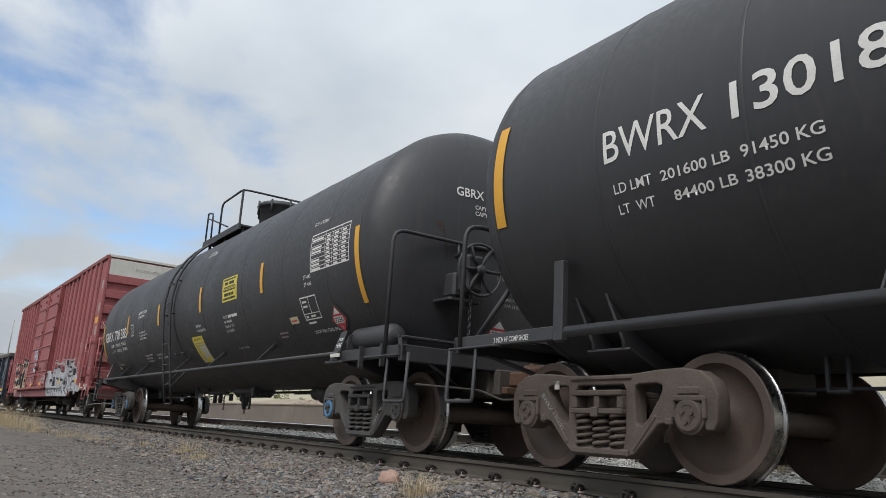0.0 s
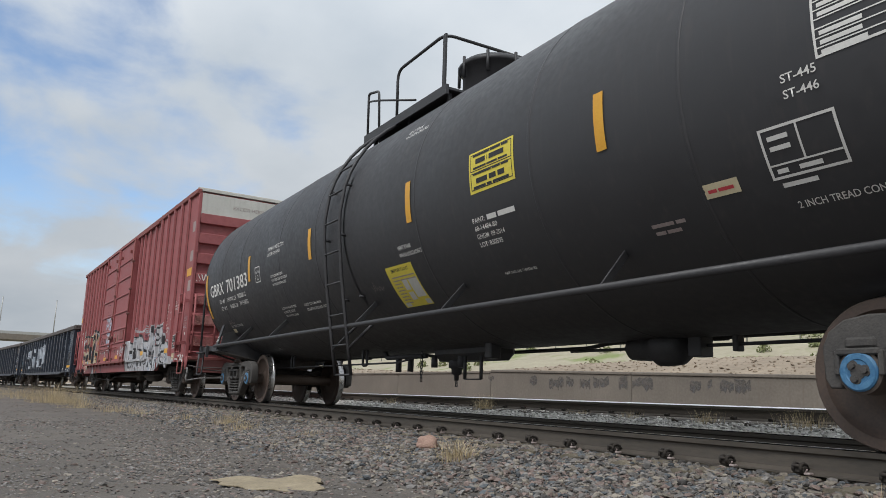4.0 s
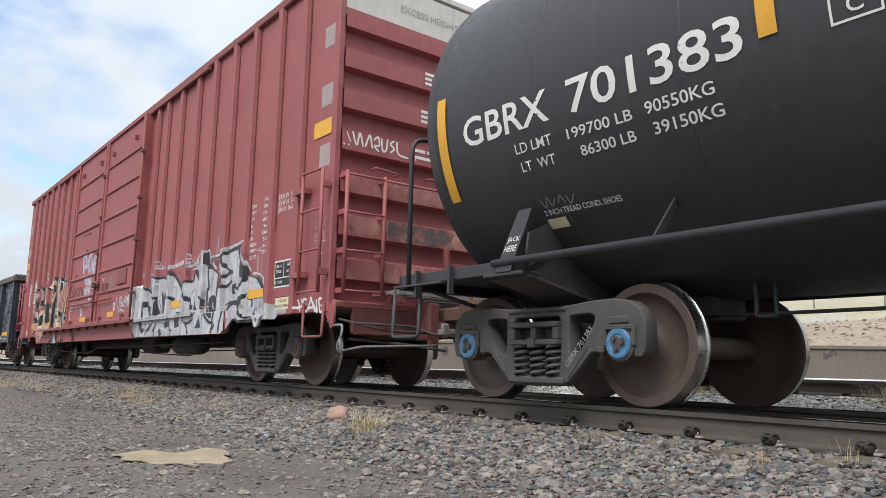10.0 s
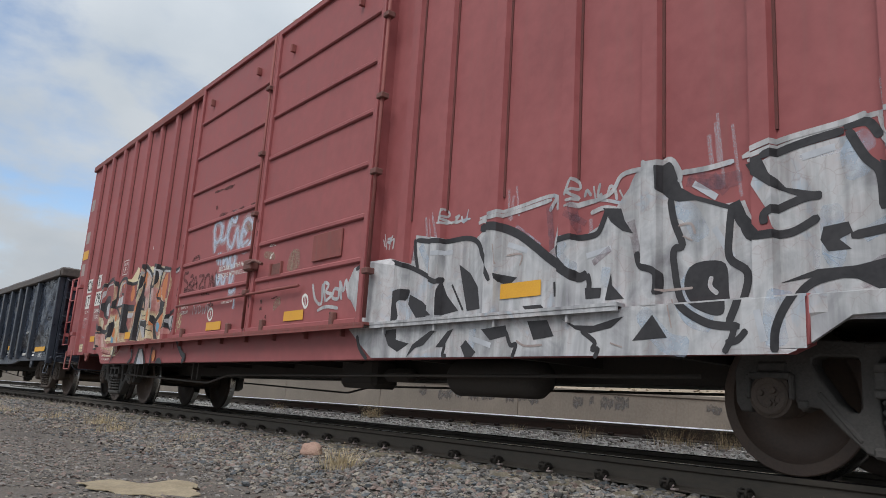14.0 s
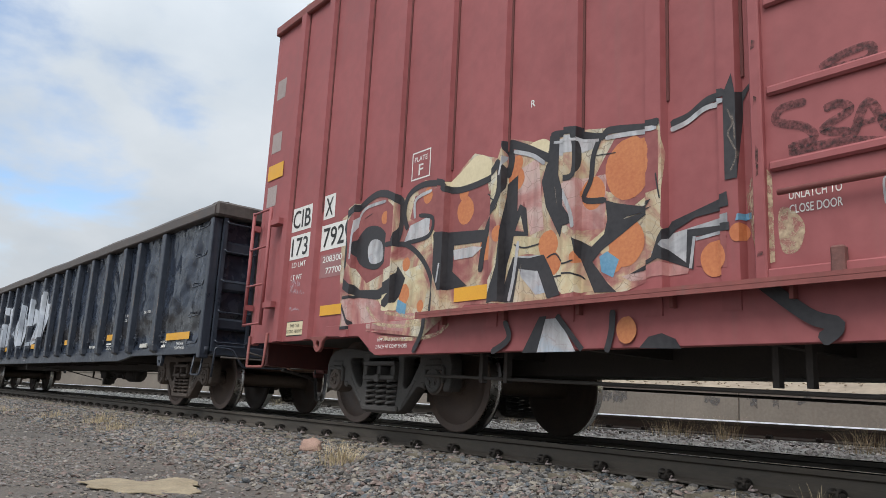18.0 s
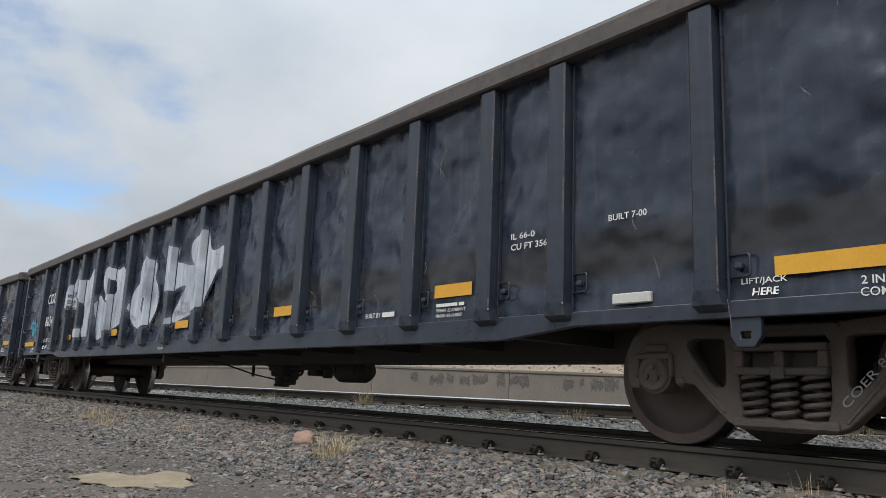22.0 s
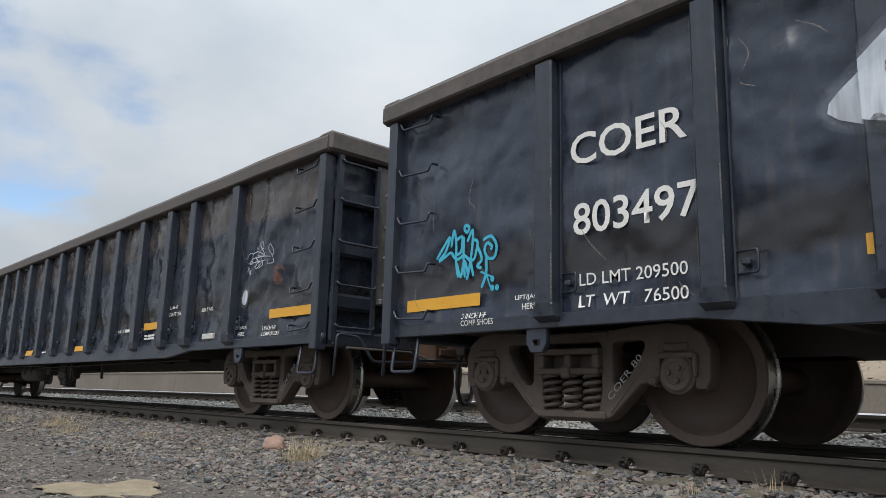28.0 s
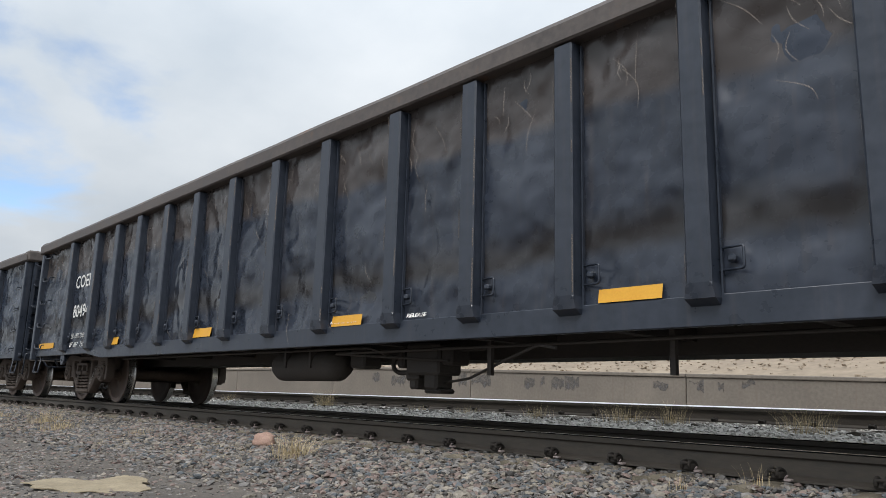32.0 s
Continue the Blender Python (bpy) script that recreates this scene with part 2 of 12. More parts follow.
BOX_RED = surface("faded_boxcar_red", (0.262, 0.069, 0.071), (0.352, 0.108, 0.111), 0.62, scale=0.9, fine=9, bump=0.06, streaks=0.12, rust=(0.15, 0.05, 0.045), rust_amount=0.22, rust_scale=1.6, dent=0.05)
BOX_RED_DARK = surface("grimy_boxcar_red", (0.19, 0.055, 0.050), (0.27, 0.086, 0.077), 0.7, scale=1.6, fine=14, bump=0.1, streaks=0.25, rust=(0.08, 0.035, 0.03), rust_amount=0.35, rust_scale=3)
DARK_RED_BROWN = surface("dark_red_brown_paint", (0.105, 0.036, 0.034), (0.155, 0.052, 0.048), 0.85, scale=3, fine=20, bump=0.3)
GALV = surface("dull_white_roof_paint", (0.50, 0.49, 0.45), (0.60, 0.59, 0.55), 0.6, scale=2, bump=0.05, streaks=0.15)
GON_BLACK = surface("weathered_gondola_black", (0.018, 0.025, 0.040), (0.036, 0.047, 0.071), 0.25, scale=0.9, fine=10, bump=0.06, streaks=0.22, rust=(0.052, 0.045, 0.042), rust_amount=0.40, rust_scale=1.4, dent=1.15, bands=((1.10, 1.42, (0.026, 0.024, 0.024)),))
GON_SCRAPED = surface("scraped_gondola_black", (0.017, 0.022, 0.033), (0.036, 0.044, 0.063), 0.26, scale=0.9, fine=10, bump=0.06, streaks=0.14, rust=(0.040, 0.040, 0.044), rust_amount=0.36, rust_scale=1.4, dent=1.15, bands=((1.20, 1.42, (0.030, 0.027, 0.026)), (2.22, 3.2, (0.068, 0.057, 0.052))))
GON_RIB = surface("gondola_black_ribs", (0.020, 0.026, 0.038), (0.040, 0.048, 0.066), 0.36, scale=1.5, fine=14, bump=0.1, streaks=0.12, rust=(0.060, 0.044, 0.036), rust_amount=0.28, rust_scale=2.5)
GON_TOP = surface("scraped_top_chord", (0.062, 0.052, 0.049), (0.118, 0.100, 0.091), 0.6, scale=2, fine=16, bump=0.2, rust=(0.14, 0.085, 0.058), rust_amount=0.5, rust_scale=2.5)
GON_RUST = surface("rubbed_brown_steel", (0.075, 0.066, 0.058), (0.15, 0.132, 0.116), 0.65, scale=2, fine=20, bump=0.3, rust=(0.12, 0.07, 0.045), rust_amount=0.4, rust_scale=3, dent=0.4)
GON_PLATE = surface("dark_rubbed_end_plate", (0.085, 0.080, 0.076), (0.165, 0.156, 0.148), 0.42, scale=1.4, fine=16, bump=0.2, rust=(0.11, 0.075, 0.055), rust_amount=0.3, rust_scale=3, dent=0.5)
GREY_STEEL = surface("worn_grey_steel", (0.16, 0.155, 0.15), (0.27, 0.26, 0.25), 0.6, scale=5, fine=30, bump=0.2, rust=(0.10, 0.06, 0.045), rust_amount=0.3, rust_scale=5)
UNDER = surface("grimy_underframe", (0.048, 0.042, 0.039), (0.078, 0.068, 0.061), 0.8, scale=3, bump=0.3, rust=(0.045, 0.028, 0.02), rust_amount=0.25, rust_scale=4)
COUPLER_BROWN = surface("brown_rusted_coupler", (0.075, 0.040, 0.026), (0.13, 0.072, 0.046), 0.8, scale=6, bump=0.4, rust=(0.05, 0.03, 0.022), rust_amount=0.4, rust_scale=5)
RAIL_SIDE = surface("brown_rail_side", (0.066, 0.057, 0.048), (0.108, 0.092, 0.076), 0.75, scale=4, fine=40, bump=0.3, streaks=0.0, stretch=(0.3, 1, 1))
RAIL_TOP = surface("worn_rail_head", (0.050, 0.050, 0.055), (0.085, 0.085, 0.09), 0.22, metal=0.9, scale=6, bump=0.03, stretch=(0.1, 1, 1))
RAIL_BRIGHT = surface("polished_rail_head", (0.72, 0.72, 0.72), (0.82, 0.82, 0.82), 0.42, metal=0.8, scale=6, bump=0.03, stretch=(0.1, 1, 1))
CLIP_STEEL = surface("dark_rail_anchor_steel", (0.030, 0.026, 0.023), (0.056, 0.048, 0.041), 0.85, scale=9, bump=0.3)
TIE_WOOD = surface("weathered_grey_tie_wood", (0.13, 0.112, 0.082), (0.23, 0.20, 0.15), 0.9, scale=2, fine=26, bump=0.6, stretch=(6, 0.8, 3), random_tint=0.2)
TIE_DARK = surface("dark_creosoted_tie_wood", (0.055, 0.047, 0.038), (0.10, 0.086, 0.07), 0.9, scale=2, fine=26, bump=0.6, stretch=(6, 0.8, 3), random_tint=0.25)
BALLAST_ROCK = surface("broken_grey_ballast", (0.088, 0.083, 0.080), (0.215, 0.202, 0.190), 0.9, scale=6, fine=50, bump=0.5, random_tint=-0.6)
BALLAST_PINK = surface("broken_pinkish_ballast", (0.14, 0.105, 0.092), (0.235, 0.18, 0.16), 0.9, scale=6, fine=50, bump=0.5, random_tint=-0.4)
BALLAST_WHITE = surface("pale_broken_ballast", (0.34, 0.32, 0.295), (0.62, 0.60, 0.56), 0.9, scale=6, fine=50, bump=0.5, random_tint=-0.4)
DIRT = surface("packed_gravel_dirt", (0.066, 0.057, 0.050), (0.15, 0.131, 0.113), 0.95, scale=1.6, fine=45, bump=1.0, rust=(0.21, 0.185, 0.15), rust_amount=0.32, rust_scale=1.3)
CONCRETE = surface("old_concrete", (0.14, 0.122, 0.104), (0.215, 0.188, 0.16), 0.9, scale=0.8, fine=18, bump=0.3, streaks=0.55, rust=(0.16, 0.14, 0.12), rust_amount=0.3, rust_scale=1.1)
HILL = surface("dry_gravelly_slope", (0.21, 0.165, 0.12), (0.34, 0.275, 0.205), 1.0, scale=0.6, fine=5, bump=0.6, rust=(0.17, 0.19, 0.09), rust_amount=0.3, rust_scale=0.5)
MEADOW = surface("thin_spring_grass_slope", (0.30, 0.265, 0.19), (0.38, 0.345, 0.25), 1.0, scale=0.9, fine=6, bump=0.8, rust=(0.19, 0.225, 0.08), rust_amount=0.62, rust_scale=0.22)
STRAW = surface("dry_straw_grass", (0.40, 0.31, 0.175), (0.58, 0.48, 0.31), 0.9, scale=9, bump=0.0, random_tint=-0.3)
STONE_PINK = surface("smooth_pink_stone", (0.29, 0.175, 0.135), (0.46, 0.31, 0.25), 0.8, scale=9, fine=60, bump=0.7, rust=(0.50, 0.40, 0.33), rust_amount=0.3, rust_scale=9)
PAPER = surface("sun_bleached_cardboard", (0.22, 0.18, 0.12), (0.36, 0.30, 0.205), 0.9, scale=9, fine=60, bump=0.6, rust=(0.15, 0.12, 0.085), rust_amount=0.3, rust_scale=14)
GREEN = surface("spring_foliage", (0.13, 0.15, 0.065), (0.22, 0.235, 0.11), 0.8, scale=4, bump=0.1, random_tint=-0.35)
BARK = surface("grey_bark", (0.12, 0.095, 0.075), (0.19, 0.155, 0.125), 0.95, scale=6, bump=0.5)
POLE_WOOD = surface("grey_pole_wood", (0.14, 0.115, 0.09), (0.21, 0.175, 0.14), 0.9, scale=5, bump=0.3)
WIRE = surface("dark_wire", (0.02, 0.02, 0.02), (0.035, 0.035, 0.035), 0.6)
FENCE_STEEL = surface("dull_fence_steel", (0.34, 0.34, 0.33), (0.46, 0.46, 0.45), 0.6, metal=0.4)
WHITE_PAINT = surface("stencil_white_paint", (0.66, 0.65, 0.62), (0.78, 0.77, 0.74), 0.6, scale=6, fine=60, bump=0.03)
CREAM_PAINT = surface("cream_sheet_paint", (0.62, 0.53, 0.34), (0.72, 0.63, 0.43), 0.6, scale=8)
GREY_PAINT = surface("dull_grey_patch_paint", (0.30, 0.24, 0.23), (0.40, 0.34, 0.32), 0.7, scale=5)
YELLOW_TAPE = surface("amber_reflective_tape", (0.66, 0.32, 0.025), (0.74, 0.39, 0.04), 0.45, scale=5, fine=80, bump=0.05)
YELLOW_SHEET = surface("yellow_notice_sheet", (0.66, 0.54, 0.05), (0.74, 0.62, 0.09), 0.5, scale=6)
SIGN_RED = surface("red_placard", (0.52, 0.045, 0.06), (0.62, 0.075, 0.09), 0.5, scale=9)
BLACK_PAINT = surface("black_sign_paint", (0.012, 0.012, 0.012), (0.022, 0.022, 0.022), 0.5, scale=5)
def blended(name, stops, scale=2.0, cracks=0.0, crack_colour=(0.10, 0.05, 0.045), runs=0.25, rough=0.55, seed=0.0):
    """Sprayed fades: colours that run into each other, faint upright runs, and a net of fine cracks where the paint has aged."""
    m = bpy.data.materials.new(name)
    m.use_nodes = True
    tree = m.node_tree
    shader = tree.nodes["Principled BSDF"]
    shader.inputs["Roughness"].default_value = rough
    coord, place = tree.nodes.new("ShaderNodeTexCoord"), tree.nodes.new("ShaderNodeMapping")
    place.inputs["Location"].default_value = (seed, 0, seed)
    link_nodes(tree, coord, "Object", place, "Vector")
    cloud, ramp = tree.nodes.new("ShaderNodeTexNoise"), tree.nodes.new("ShaderNodeValToRGB")
    cloud.inputs["Scale"].default_value, cloud.inputs["Detail"].default_value = scale, 6
    cloud.inputs["Roughness"].default_value, cloud.inputs["Distortion"].default_value = 0.58, 0.9
    link_nodes(tree, place, "Vector", cloud, "Vector")
    link_nodes(tree, cloud, "Fac", ramp, "Fac")
    while len(ramp.color_ramp.elements) < len(stops):
        ramp.color_ramp.elements.new(0.5)
    for one, (at, colour) in zip(ramp.color_ramp.elements, stops):
        one.position, one.color = at, (*colour, 1)
    tall, drip, weak = tree.nodes.new("ShaderNodeMapping"), tree.nodes.new("ShaderNodeTexNoise"), tree.nodes.new("ShaderNodeMapRange")
    tall.inputs["Scale"].default_value = (9, 1, 1.1)
    link_nodes(tree, place, "Vector", tall, "Vector")
    drip.inputs["Scale"].default_value, drip.inputs["Detail"].default_value = 1.6, 7
    link_nodes(tree, tall, "Vector", drip, "Vector")
    weak.inputs["From Min"].default_value, weak.inputs["From Max"].default_value = 0.40, 0.66
    weak.inputs["To Min"].default_value, weak.inputs["To Max"].default_value = 1.0, 1.0 - runs
    link_nodes(tree, drip, "Fac", weak, "Value")
    dim = tree.nodes.new("ShaderNodeMix")
    dim.data_type, dim.blend_type = "RGBA", "MULTIPLY"
    dim.inputs["Factor"].default_value = 1.0
    link_nodes(tree, ramp, "Color", dim, "A")
    link_nodes(tree, weak, "Result", dim, "B")
    last = dim
    if cracks:
        wander, net, edge, where, both = (tree.nodes.new(k) for k in ("ShaderNodeMix", "ShaderNodeTexVoronoi", "ShaderNodeMapRange", "ShaderNodeMapRange", "ShaderNodeMath"))
        wander.data_type = "RGBA"
        wander.inputs["Factor"].default_value = 0.10
        link_nodes(tree, place, "Vector", wander, "A")
        link_nodes(tree, cloud, "Color", wander, "B")
        net.feature = "DISTANCE_TO_EDGE"
        net.inputs["Scale"].default_value = 12
        link_nodes(tree, wander, "Result", net, "Vector")
        edge.inputs["From Max"].default_value = 0.035
        edge.inputs["To Min"].default_value, edge.inputs["To Max"].default_value = cracks, 0.0
        link_nodes(tree, net, "Distance", edge, "Value")
        where.inputs["From Min"].default_value, where.inputs["From Max"].default_value = 0.46, 0.56
        link_nodes(tree, cloud, "Fac", where, "Value")
        both.operation = "MULTIPLY"
        link_nodes(tree, edge, "Result", both, 0)
        link_nodes(tree, where, "Result", both, 1)
        dark = tree.nodes.new("ShaderNodeMix")
        dark.data_type = "RGBA"
        dark.inputs["B"].default_value = (*crack_colour, 1)
        link_nodes(tree, both, "Value", dark, "Factor")
        link_nodes(tree, last, "Result", dark, "A")
        last = dark
    link_nodes(tree, last, "Result", shader, "Base Color")
    return m


SPRAY_WHITE = blended("sprayed_silver_white", ((0.30, (0.30, 0.295, 0.315)), (0.42, (0.43, 0.435, 0.455)), (0.50, (0.53, 0.535, 0.55)), (0.58, (0.50, 0.475, 0.485)), (0.66, (0.43, 0.48, 0.54))), 2.6, 0.35, (0.24, 0.16, 0.15), 0.38)
SPRAY_FADE = surface("thin_silver_spray", (0.34, 0.36, 0.40), (0.56, 0.58, 0.62), 0.5, scale=1.4, fine=9, bump=0.03, rust=(0.10, 0.11, 0.13), rust_amount=0.35, rust_scale=1.6)
SPRAY_BLACK = surface("sprayed_black", (0.018, 0.017, 0.020), (0.042, 0.040, 0.044), 0.5, scale=3, fine=24, rust=(0.13, 0.115, 0.115), rust_amount=0.18, rust_scale=7)
SPRAY_CYAN = surface("sprayed_cyan", (0.03, 0.36, 0.52), (0.06, 0.46, 0.62), 0.5, scale=4)
SPRAY_ORANGE = surface("sprayed_orange", (0.48, 0.15, 0.06), (0.60, 0.24, 0.10), 0.6, scale=2)
SPRAY_YELLOW = blended("sprayed_cream_yellow", ((0.34, (0.46, 0.27, 0.20)), (0.44, (0.55, 0.42, 0.26)), (0.53, (0.62, 0.54, 0.34)), (0.64, (0.62, 0.60, 0.52))), 2.8, 0.7, seed=3.0)
SPRAY_PINK = blended("sprayed_dusty_pink", ((0.36, (0.36, 0.13, 0.125)), (0.48, (0.48, 0.24, 0.22)), (0.62, (0.58, 0.42, 0.38))), 2.4, 0.5, seed=5.0)
SPRAY_SILVER = blended("dull_silver_spray", ((0.30, (0.26, 0.28, 0.32)), (0.40, (0.42, 0.46, 0.52)), (0.50, (0.54, 0.585, 0.65)), (0.64, (0.62, 0.65, 0.70))), 1.3, runs=0.42, rough=0.45, seed=2.0)


def thin_spray(name, colour, amount, grain=150):
    """Paint misted on so thinly that the ground shows between the specks."""
    m = surface(name, colour, tuple(min(1.0, c * 1.15) for c in colour), 0.7, scale=8, bump=0.0)
    tree = m.node_tree
    coord, specks = tree.nodes.new("ShaderNodeTexCoord"), tree.nodes.new("ShaderNodeTexNoise")
    specks.inputs["Scale"].default_value, specks.inputs["Detail"].default_value = grain, 8
    link_nodes(tree, coord, "Object", specks, "Vector")
    gate = tree.nodes.new("ShaderNodeMapRange")
    gate.inputs["From Min"].default_value, gate.inputs["From Max"].default_value = 0.28, 0.72
    gate.inputs["To Max"].default_value = amount
    link_nodes(tree, specks, "Fac", gate, "Value")
    clear, blend = tree.nodes.new("ShaderNodeBsdfTransparent"), tree.nodes.new("ShaderNodeMixShader")
    link_nodes(tree, gate, "Result", blend, "Fac")
    tree.links.new(clear.outputs[0], blend.inputs[1])
    tree.links.new(tree.nodes["Principled BSDF"].outputs[0], blend.inputs[2])
    tree.links.new(blend.outputs[0], tree.nodes["Material Output"].inputs["Surface"])
    return m


SPRAY_MAROON = surface("sprayed_dark_rose", (0.23, 0.062, 0.060), (0.33, 0.115, 0.11), 0.6, scale=1.6, fine=14, rust=(0.42, 0.21, 0.19), rust_amount=0.25, rust_scale=3)
SPRAY_SKY = surface("sprayed_sky_blue", (0.10, 0.26, 0.40), (0.18, 0.36, 0.50), 0.6, scale=4)
SPRAY_TAG_BLACK = thin_spray("thin_dark_spray", (0.035, 0.022, 0.022), 0.85, 60)
SPRAY_BLACK_THIN = thin_spray("worn_dark_marker", (0.05, 0.052, 0.058), 0.8, 40)
BROWN_MIST = thin_spray("misted_tan_grime", (0.30, 0.24, 0.20), 0.45, 30)
SPRAY_MIST = thin_spray("misted_white_spray", (0.64, 0.67, 0.74), 0.42)
SPRAY_TAG = thin_spray("bluish_white_spray", (0.66, 0.72, 0.86), 0.75)
SPRAY_FADE_DARK = thin_spray("dull_grey_cover_paint", (0.105, 0.10, 0.10), 1.0, 9)
BLUE_MIST = thin_spray("misted_pale_blue_spray", (0.46, 0.57, 0.70), 0.5, 9)
MAUVE_MIST = thin_spray("misted_mauve_spray", (0.20, 0.12, 0.15), 0.55, 14)
CHIPPED = thin_spray("chipped_brown_rust", (0.050, 0.026, 0.022), 1.0, 26)
WORN_TAN = thin_spray("worn_tan_patch", (0.34, 0.25, 0.19), 0.85, 70)
CREAM_MIST = thin_spray("misted_cream_spray", (0.60, 0.50, 0.33), 0.8, 22)
ROSE_PATCH = surface("greyish_rose_patch_paint", (0.27, 0.125, 0.125), (0.34, 0.17, 0.17), 0.6, scale=2)
SALMON_COAT = thin_spray("thin_salmon_paint", (0.52, 0.25, 0.22), 0.95, 3)
HEAD_RUST = thin_spray("rust_run_on_black", (0.085, 0.042, 0.028), 0.62, 12)
HASP_BROWN = surface("rubbed_brown_hasp_steel", (0.12, 0.052, 0.045), (0.20, 0.09, 0.078), 0.75, scale=8, bump=0.4, rust=(0.05, 0.028, 0.022), rust_amount=0.45, rust_scale=12)
SPRAY_HAZE = blended("blended_rose_and_cream_spray", ((0.32, (0.25, 0.075, 0.072)), (0.41, (0.33, 0.115, 0.108)), (0.47, (0.43, 0.22, 0.17)), (0.52, (0.54, 0.42, 0.27)), (0.60, (0.60, 0.55, 0.43))), 2.1, 0.7)
SCRATCH = thin_spray("pale_scratched_steel", (0.26, 0.22, 0.19), 0.9)
BALLAST_TAN = surface("broken_tan_ballast", (0.15, 0.132, 0.108), (0.28, 0.25, 0.21), 0.9, scale=6, fine=50, bump=0.5, random_tint=-0.35)
BALLAST_BLUE = surface("broken_blue_grey_ballast", (0.065, 0.074, 0.082), (0.13, 0.142, 0.152), 0.9, scale=6, fine=50, bump=0.5, random_tint=-0.35)
PALE_GROUND = surface("pale_ballast_bed", (0.30, 0.28, 0.25), (0.44, 0.42, 0.38), 0.95, scale=3, fine=40, bump=0.8)
GREY_STENCIL = surface("worn_grey_stencil", (0.28, 0.27, 0.26), (0.40, 0.39, 0.37), 0.8, scale=12)
RUST_BLOT = thin_spray("orange_rust_blot", (0.20, 0.075, 0.045), 0.75, 26)
SILVER_MIST = thin_spray("misted_silver_spray", (0.44, 0.48, 0.56), 0.12, 220)


# ---- tools ----
def part(name, data, material, parent=None, label="", m=None):
    """Links a bmesh or a mesh as ONE object, under a thing or a part, at the pose m."""
    if isinstance(data, bmesh.types.BMesh):
        mesh = bpy.data.meshes.new(name)
        data.to_mesh(mesh)
        data.free()
    else:
        mesh = data
    if material is not None and not mesh.materials:
        for one in material if isinstance(material, (list, tuple)) else [material]:
            mesh.materials.append(one)
    ob = new(name, mesh)
    if parent is not None:
        ob.parent = parent
    if m is not None:
        ob.matrix_basis = m
    if label:
        ob["label"] = label
    return ob


def thing(name, label, category, group="", kind="", m=None):
    ob = new(name)
    ob.empty_display_size = 0.2
    if m is not None:
        ob.matrix_basis = m
    return tagged(ob, label, category, group, kind)


def mesh_of(bm, smooth=False, angle=None):
    if smooth:
        for f in bm.faces:
            f.smooth = True
    mesh = bpy.data.meshes.new("mesh")
    bm.to_mesh(mesh)
    bm.free()
    if angle:
        mesh.set_sharp_from_angle(angle=radians(angle))
    return mesh


def box(bm, x0, x1, y0, y1, z0, z1, bevel=0.0, m=None, mi=0):
    v = [bm.verts.new(p) for p in ((x0, y0, z0), (x1, y0, z0), (x1, y1, z0), (x0, y1, z0), (x0, y0, z1), (x1, y0, z1), (x1, y1, z1), (x0, y1, z1))]
    faces = [bm.faces.new([v[i] for i in q]) for q in ((3, 2, 1, 0), (4, 5, 6, 7), (0, 1, 5, 4), (1, 2, 6, 5), (2, 3, 7, 6), (3, 0, 4, 7))]
    for f in faces:
        f.material_index = mi
    if m is not None:
        for p in v:
            p.co = m @ p.co
    if bevel:
        edges = list({e for f in faces for e in f.edges})
        bmesh.ops.bevel(bm, geom=edges, offset=bevel, segments=1, affect="EDGES", profile=0.5)
    return v


def boxes(*rows, bevel=0.0):
    bm = bmesh.new()
    for r in rows:
        box(bm, *r, bevel=bevel)
    return bm


def tube(bm, pts, r, n=8, caps=True, smooth=True):
    """A round bar along a line of points."""
    pts = [Vector(p) for p in pts]
    rings = []
    side = None
    for i, p in enumerate(pts):
        d = (pts[min(i + 1, len(pts) - 1)] - pts[max(i - 1, 0)]).normalized()
        if side is None:
            side = d.cross(Vector((0, 0, 1)) if abs(d.z) < 0.9 else Vector((0, 1, 0))).normalized()
        else:
            side = (side - d * side.dot(d)).normalized()
        up = d.cross(side)
        rings.append([bm.verts.new(p + r * (math.cos(k * math.tau / n) * side + math.sin(k * math.tau / n) * up)) for k in range(n)])
    for a, b in zip(rings, rings[1:]):
        for k in range(n):
            f = bm.faces.new((a[k], a[(k + 1) % n], b[(k + 1) % n], b[k]))
            f.smooth = smooth
    if caps:
        bm.faces.new(rings[0][::-1])
        bm.faces.new(rings[-1])


def rounded(pts, r, steps=4):
    """The line of points with its corners rounded to the radius r."""
    pts = [Vector(p) for p in pts]
    out = [pts[0]]
    for a, b, c in zip(pts, pts[1:], pts[2:]):
        p, q = b + (a - b).normalized() * r, b + (c - b).normalized() * r
        for i in range(steps + 1):
            t = i / steps
            out.append((1 - t) ** 2 * p + 2 * t * (1 - t) * b + t * t * q)
    return out + [pts[-1]]


def bar(pts, r, corner=0.0, n=8):
    bm = bmesh.new()
    tube(bm, rounded(pts, corner) if corner else pts, r, n)
    return bm


def lathe(bm, profile, n=32, axis="y", mi=None, m=None):
    """Turns (distance along the axis, radius) points about the axis."""
    rings = []
    for d, r in profile:
        ring = []
        for k in range(n):
            a = k * math.tau / n
            c, s = r * math.cos(a), r * math.sin(a)
            p = Vector((c, d, s) if axis == "y" else (d, c, s) if axis == "x" else (c, s, d))
            ring.append(bm.verts.new(m @ p if m else p))
        rings.append(ring)
    for i, (a, b) in enumerate(zip(rings, rings[1:])):
        for k in range(n):
            f = bm.faces.new((a[k], a[(k + 1) % n], b[(k + 1) % n], b[k]))
            f.smooth = True
            if mi:
                f.material_index = mi[i]
    return rings


def close(bm, ring):
    bm.faces.new(ring)


def fix(bm):
    bmesh.ops.recalc_face_normals(bm, faces=bm.faces[:])
    return bm


